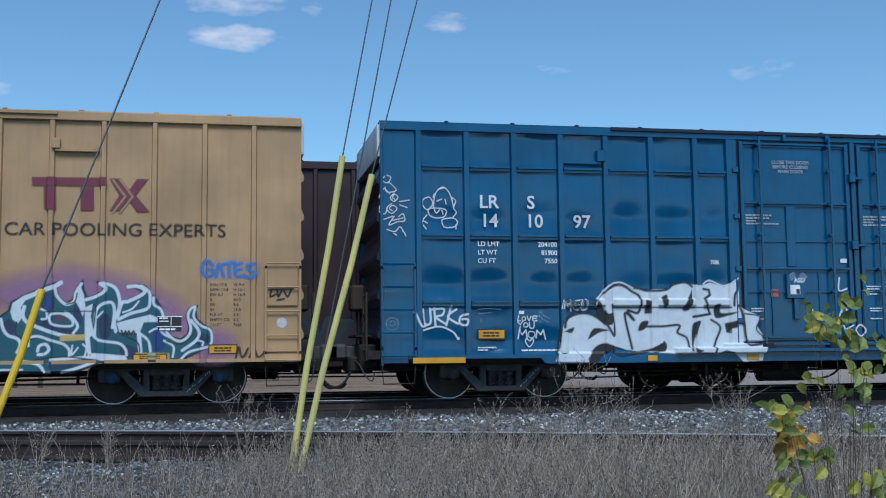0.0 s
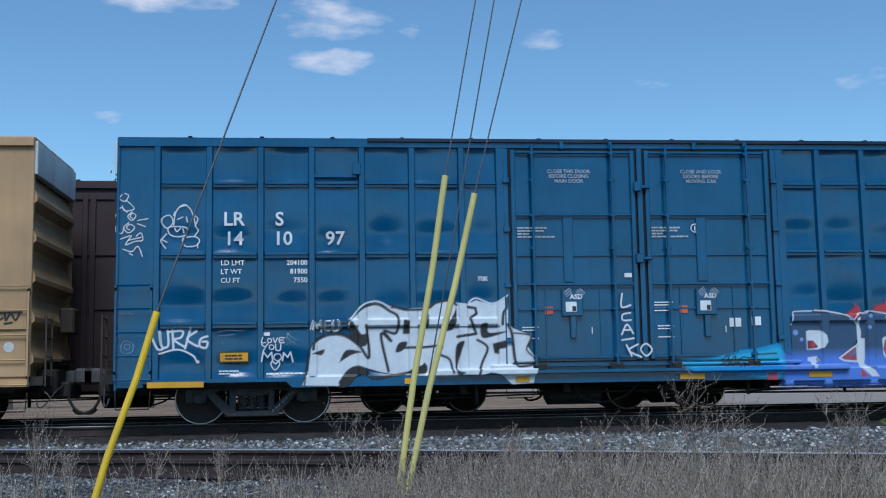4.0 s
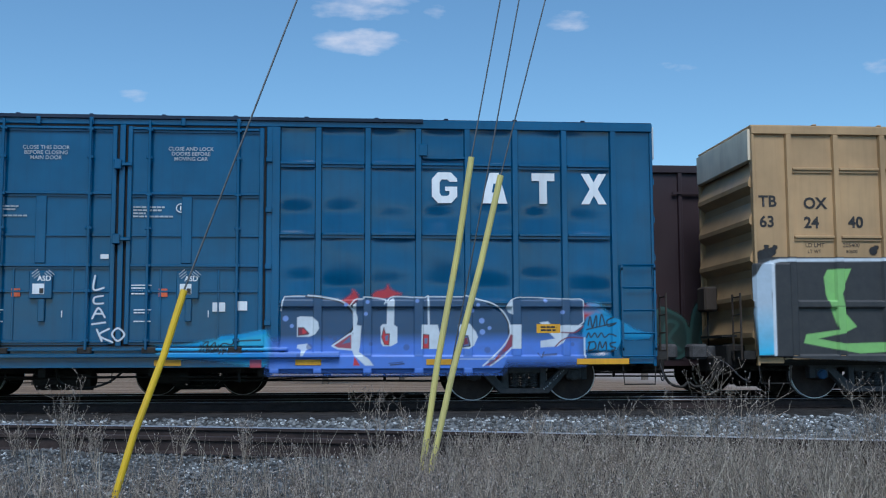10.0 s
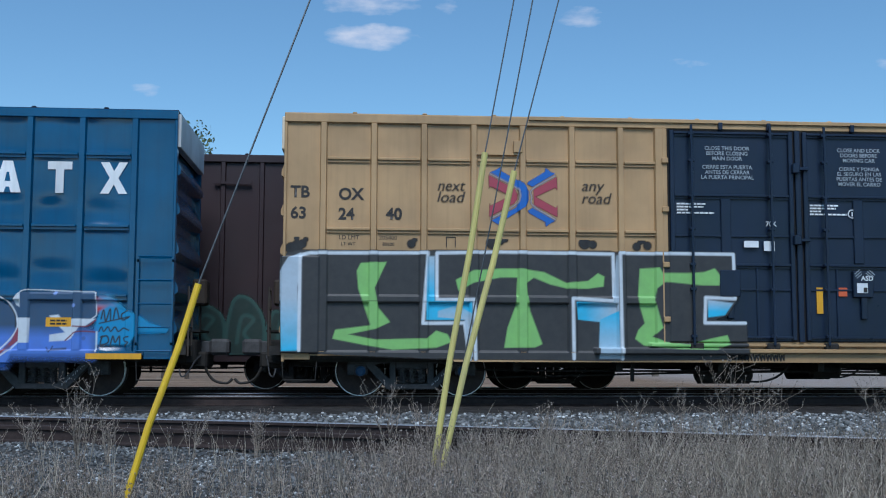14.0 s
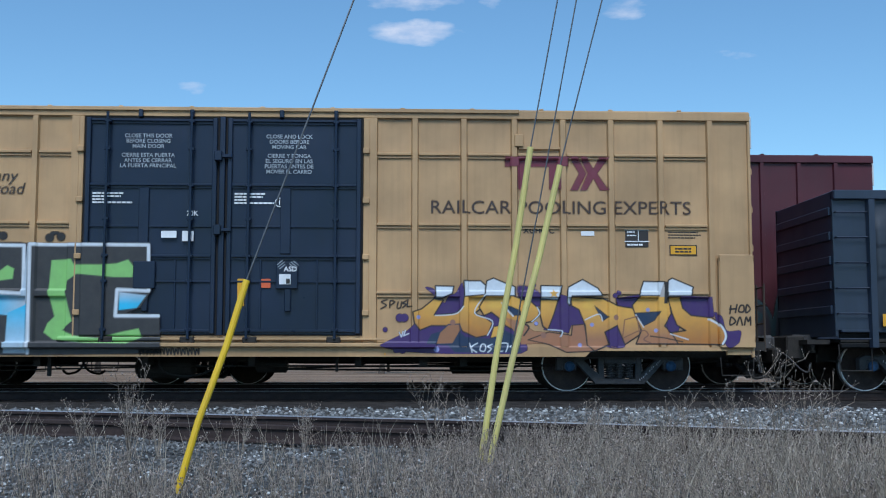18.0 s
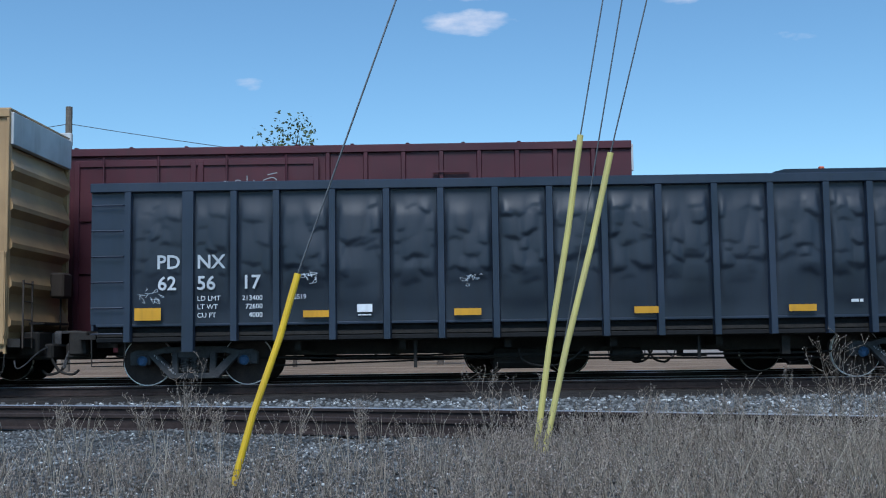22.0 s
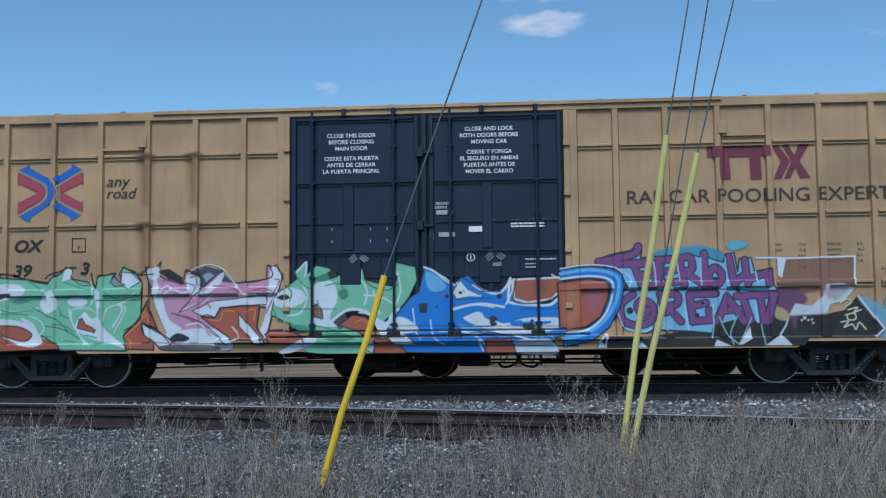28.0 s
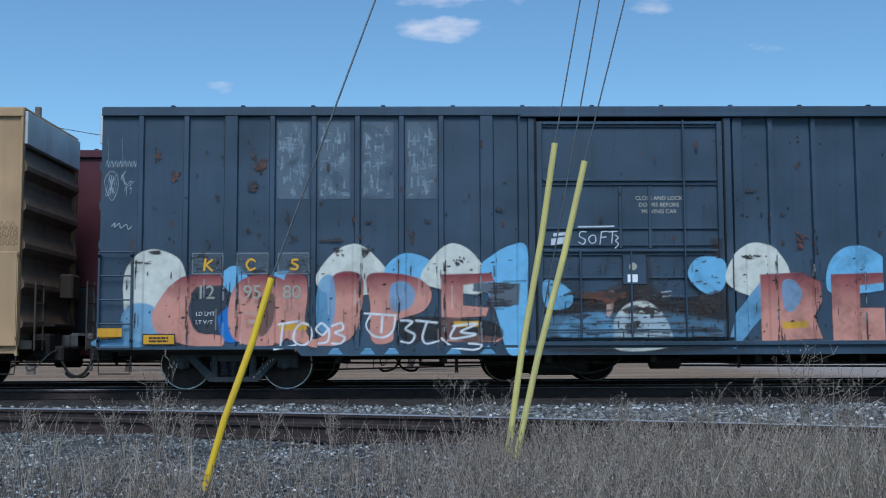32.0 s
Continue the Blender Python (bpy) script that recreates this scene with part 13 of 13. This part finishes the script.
    for pts in ([(0.35, 0.15, 1.4), (0.35, 0.15, 2.3), (0.6, 0.15, 2.42), (0.85, 0.15, 2.3), (0.85, 0.15, 1.4)], [(0.35, 0.5, 1.4), (0.35, 0.5, 2.35), (0.35, 1.1, 2.42), (0.35, 1.1, 1.4)], [(0.95, 0.15, 1.4), (0.95, 0.15, 2.25), (1.15, 0.15, 2.42), (1.35, 0.15, 2.25), (1.35, 0.15, 1.4)], [(1.0, 0.05, 1.4), (1.0, 0.05, 2.3), (2.4, 0.05, 2.3)],
                [(5.6, 0.03, 2.35), (19.2, 0.03, 2.35)], [(8.0, 0.03, 1.4), (8.0, 0.03, 2.35)], [(11.0, 0.03, 1.4), (11.0, 0.03, 2.35)], [(14.0, 0.03, 1.4), (14.0, 0.03, 2.35)], [(17.0, 0.03, 1.4), (17.0, 0.03, 2.35)]):
        part("handrail", tubed(smooth3(pts, 3) if len(pts) > 3 else pts, 0.03, 6), STEEL_DARK, e)
    part("brake_stand", boxed(0.75, 1.05, 0.9, 1.3, 1.45, 2.2, 0.03), STEEL_DARK, e)
    end_gear(e, 0.2, -1)
    trucks(e, (3.1, 16.3), 1.0, marks=False)
    FAR_X[e] = 0.75


GHOST = car_paint("faded_grey_number", (0.045, 0.055, 0.075), 0.5, (0.05, 0.05, 0.05), 0.3, 0.0)
GLASS, gn, gl, gb = shader("cab_glass", 0.08)
gb.inputs["Base Color"].default_value = (0.02, 0.025, 0.03, 1)
gb.inputs["Specular IOR Level"].default_value = 0.7
locomotive()


# ---- guy wires with their guards ----
def guy(base, top, far, mat, label, guard=True, radius=0.0265):
    """A guy strand from its anchor, with a half-round plastic guard over the lower part."""
    g = tagged(empty("guy_wire", *base), label, "guy wire", "guy wires in the verge")
    b, t, f = Vector(base), Vector(top), Vector(far)
    o = Vector(base)
    part("strand", tubed([b - o, t - o, f - o], 0.0065, 5), WIRE, g)
    part("anchor_rod", tubed([b - o + (b - t).normalized() * 0.25, b - o + (t - b) * 0.12], 0.011, 6), WIRE, g)
    if guard:
        d = (t - b).normalized()
        s = d.cross(Vector((0, 1, 0))).normalized()
        bm = tubed([b - o + d * 0.05, b - o + (t - b) * 0.35 + s * 0.012, b - o + (t - b) * 0.7 - s * 0.008, t - o], radius, 10)
        part("guard", bm, mat, g)
    return g


def at(u, w, y):
    """A place seen along sideways slope u and upward slope w, y metres ahead."""
    return (EYE[0] + u * y, EYE[1] + y, EYE[2] + w * y)


guy(at(0.066, -0.105, 9.2), at(0.1128, 0.1838, 9.2), at(0.234, 0.83, 9.6), GUARD, "guy wire with a pale yellow plastic guard, leaning from the gravel")
guy(at(0.073, -0.105, 9.1), at(0.1395, 0.1674, 9.1), at(0.312, 0.83, 9.5), GUARD, "guy wire with a sun-bleached yellow guard, slightly bent")
guy(at(0.075, -0.10, 9.25), at(0.118, 0.12, 9.25), at(0.252, 0.83, 9.6), GUARD, "bare steel guy wire between two guarded ones", guard=False)
guy(at(-0.201, -0.130, 7.05), at(-0.1415, 0.0627, 7.15), at(0.137, 0.83, 8.0), GUARD_DEEP, "guy wire with a deep yellow plastic guard, leaning", radius=0.0225)


# ---- distance: poles, wires, trees ----
def power_pole(x, y, h, arm=True, r=0.16):
    p = tagged(empty("utility_pole", x, y, -0.2), "weathered timber utility pole carrying wires beyond the yard", "utility pole", "utility poles")
    part("pole", tubed([(0, 0, 0), (0, 0, h)], r, 10, r * 0.75), TIMBER_POLE, p)
    if arm:
        part("crossarm", boxed(-1.2, 1.2, -0.08, 0.08, h - 0.75, h - 0.6, 0.01), TIMBER_POLE, p)
        for k in (-1.1, -0.5, 0.5, 1.1):
            part("insulator", tubed([(k, 0, h - 0.6), (k, 0, h - 0.4)], 0.05, 6, 0.03), PALE, p)
    else:
        part("transformer_bracket", boxed(-0.32, 0.2, -0.3, -0.1, h - 1.55, h - 1.05, 0.03), PALE, p)
    return p


def span_wire(a, b, sag, label="black overhead wire between utility poles"):
    pts = [Vector(a).lerp(Vector(b), k / 16) - Vector((0, 0, sag * 4 * (k / 16) * (1 - k / 16))) for k in range(17)]
    tagged(part("overhead_wire", tubed(pts, 0.014, 5), WIRE), label, "wire", "overhead wires")


power_pole(-14.75, 42.0, 10.05, arm=False, r=0.17)
power_pole(-0.6, 80.0, 9.3)
power_pole(14.0, 52.0, 8.0, arm=False, r=0.17)
span_wire((-14.75, 42, 9.2), (14, 52, 7.6), 0.55)
span_wire((-14.75, 42, 9.2), (-60, 42, 8.6), 1.6)
for x in (-70, 70):
    power_pole(x, 64.0, 9.9)
for z in (9.3, 9.05, 8.8):
    span_wire((-70, 64, z), (70, 64, z + 0.3), 0.7)


def tree(x, y, h, crown, n, seed, mat=None, trunk=0.16):
    """A small broadleaf tree: forked trunk, limbs, loose leaves in clumps."""
    r = random.Random(seed)
    t = tagged(empty("tree", x, y, -0.2), "ragged small broadleaf tree beyond the tracks", "tree", "trees beyond the yard")
    bm = tubed([(0, 0, 0), (0.1, 0, h * 0.3), (-0.05, 0.1, h * 0.6), (0.1, 0, h * 0.9)], trunk, 7, 0.03)
    tips = []
    for k in range(15):
        z = h * r.uniform(0.25, 0.85)
        an = r.uniform(0, 6.283)
        le = crown * r.uniform(0.5, 1.0) * (1.15 - z / h)
        q = Vector((math.cos(an) * le, math.sin(an) * le, min(z + h * r.uniform(0.05, 0.22), h * 0.97)))
        tube(bm, [(0, 0, z), (q.x * 0.5, q.y * 0.5, (z + q.z) / 2 + 0.1), q], 0.05, 5, 0.012)
        tips.append(q)
    tips += [Vector((0.1, 0, h * 0.95)), Vector((0.5, 0, h * 0.9)), Vector((-0.45, 0.2, h * 0.97))]
    part("trunk", bm, BARK, t)
    rr = np.random.default_rng(seed)
    c = np.array([tips[i % len(tips)] for i in range(n)]) + np.clip(rr.normal(0, 1, (n, 3)), -1.5, 1.5) * (crown * 0.16, crown * 0.16, h * 0.055)
    d = rr.normal(0, 1, (n, 3))
    d /= np.linalg.norm(d, axis=1, keepdims=True)
    s = np.cross(d, rr.normal(0, 1, (n, 3)))
    s /= np.linalg.norm(s, axis=1, keepdims=True)
    ln = rr.uniform(0.06, 0.12, (n, 1))
    co = np.stack([c - d * ln, c + s * ln * 0.55, c + d * ln, c - s * ln * 0.55], 1)
    me = quads("crown", co.reshape(-1, 3), np.arange(4 * n).reshape(n, 4), smooth=False)
    tagged(link_mesh("crown", me, mat or LEAF, t), kind="stuff")


tree(-6.6, 45.0, 9.9, 1.9, 700, 1, trunk=0.1)
tree(-7.6, 45.5, 9.5, 1.5, 240, 2, trunk=0.09)
tree(-0.8, 46.0, 4.7, 2.2, 5200, 3)
tree(-12.5, 47.0, 6.0, 2.4, 3000, 5)
tree(2.6, 52.0, 4.0, 2.2, 3200, 4)


# ---- what moves ----
def motions():
    dense = [i / 10 for i in range(321)]
    spans = ((CAR_X, [(t, s) for t, s in ROLL], 20.0), (FAR_X, [(t, x) for t, x in FAR_ROLL], 24.4))
    for cars, rows, y in spans:
        way = [(t, glide(rows, t)) for t in [i / 2 for i in range(65)]]
        for ob, x0 in cars.items():
            walk(ob, [(t, pose(x0 + s, y, 0)) for t, s in way])
        path = [(t, glide(rows, t)) for t in dense]
        keep = [path[0]]
        for a, b in zip(path[1:], path[2:]):
            if abs(b[1] - keep[-1][1]) > 0.60 or b[0] - keep[-1][0] > 0.8:
                keep.append(a)
        keep.append(path[-1])
        for ax, cx in WHEELS:
            if ax.parent in cars:
                walk(ax, [(t, pose(cx, 0.8, 0.457, 0, math.degrees((s - rows[0][1]) / 0.457), 0)) for t, s in keep])


motions()
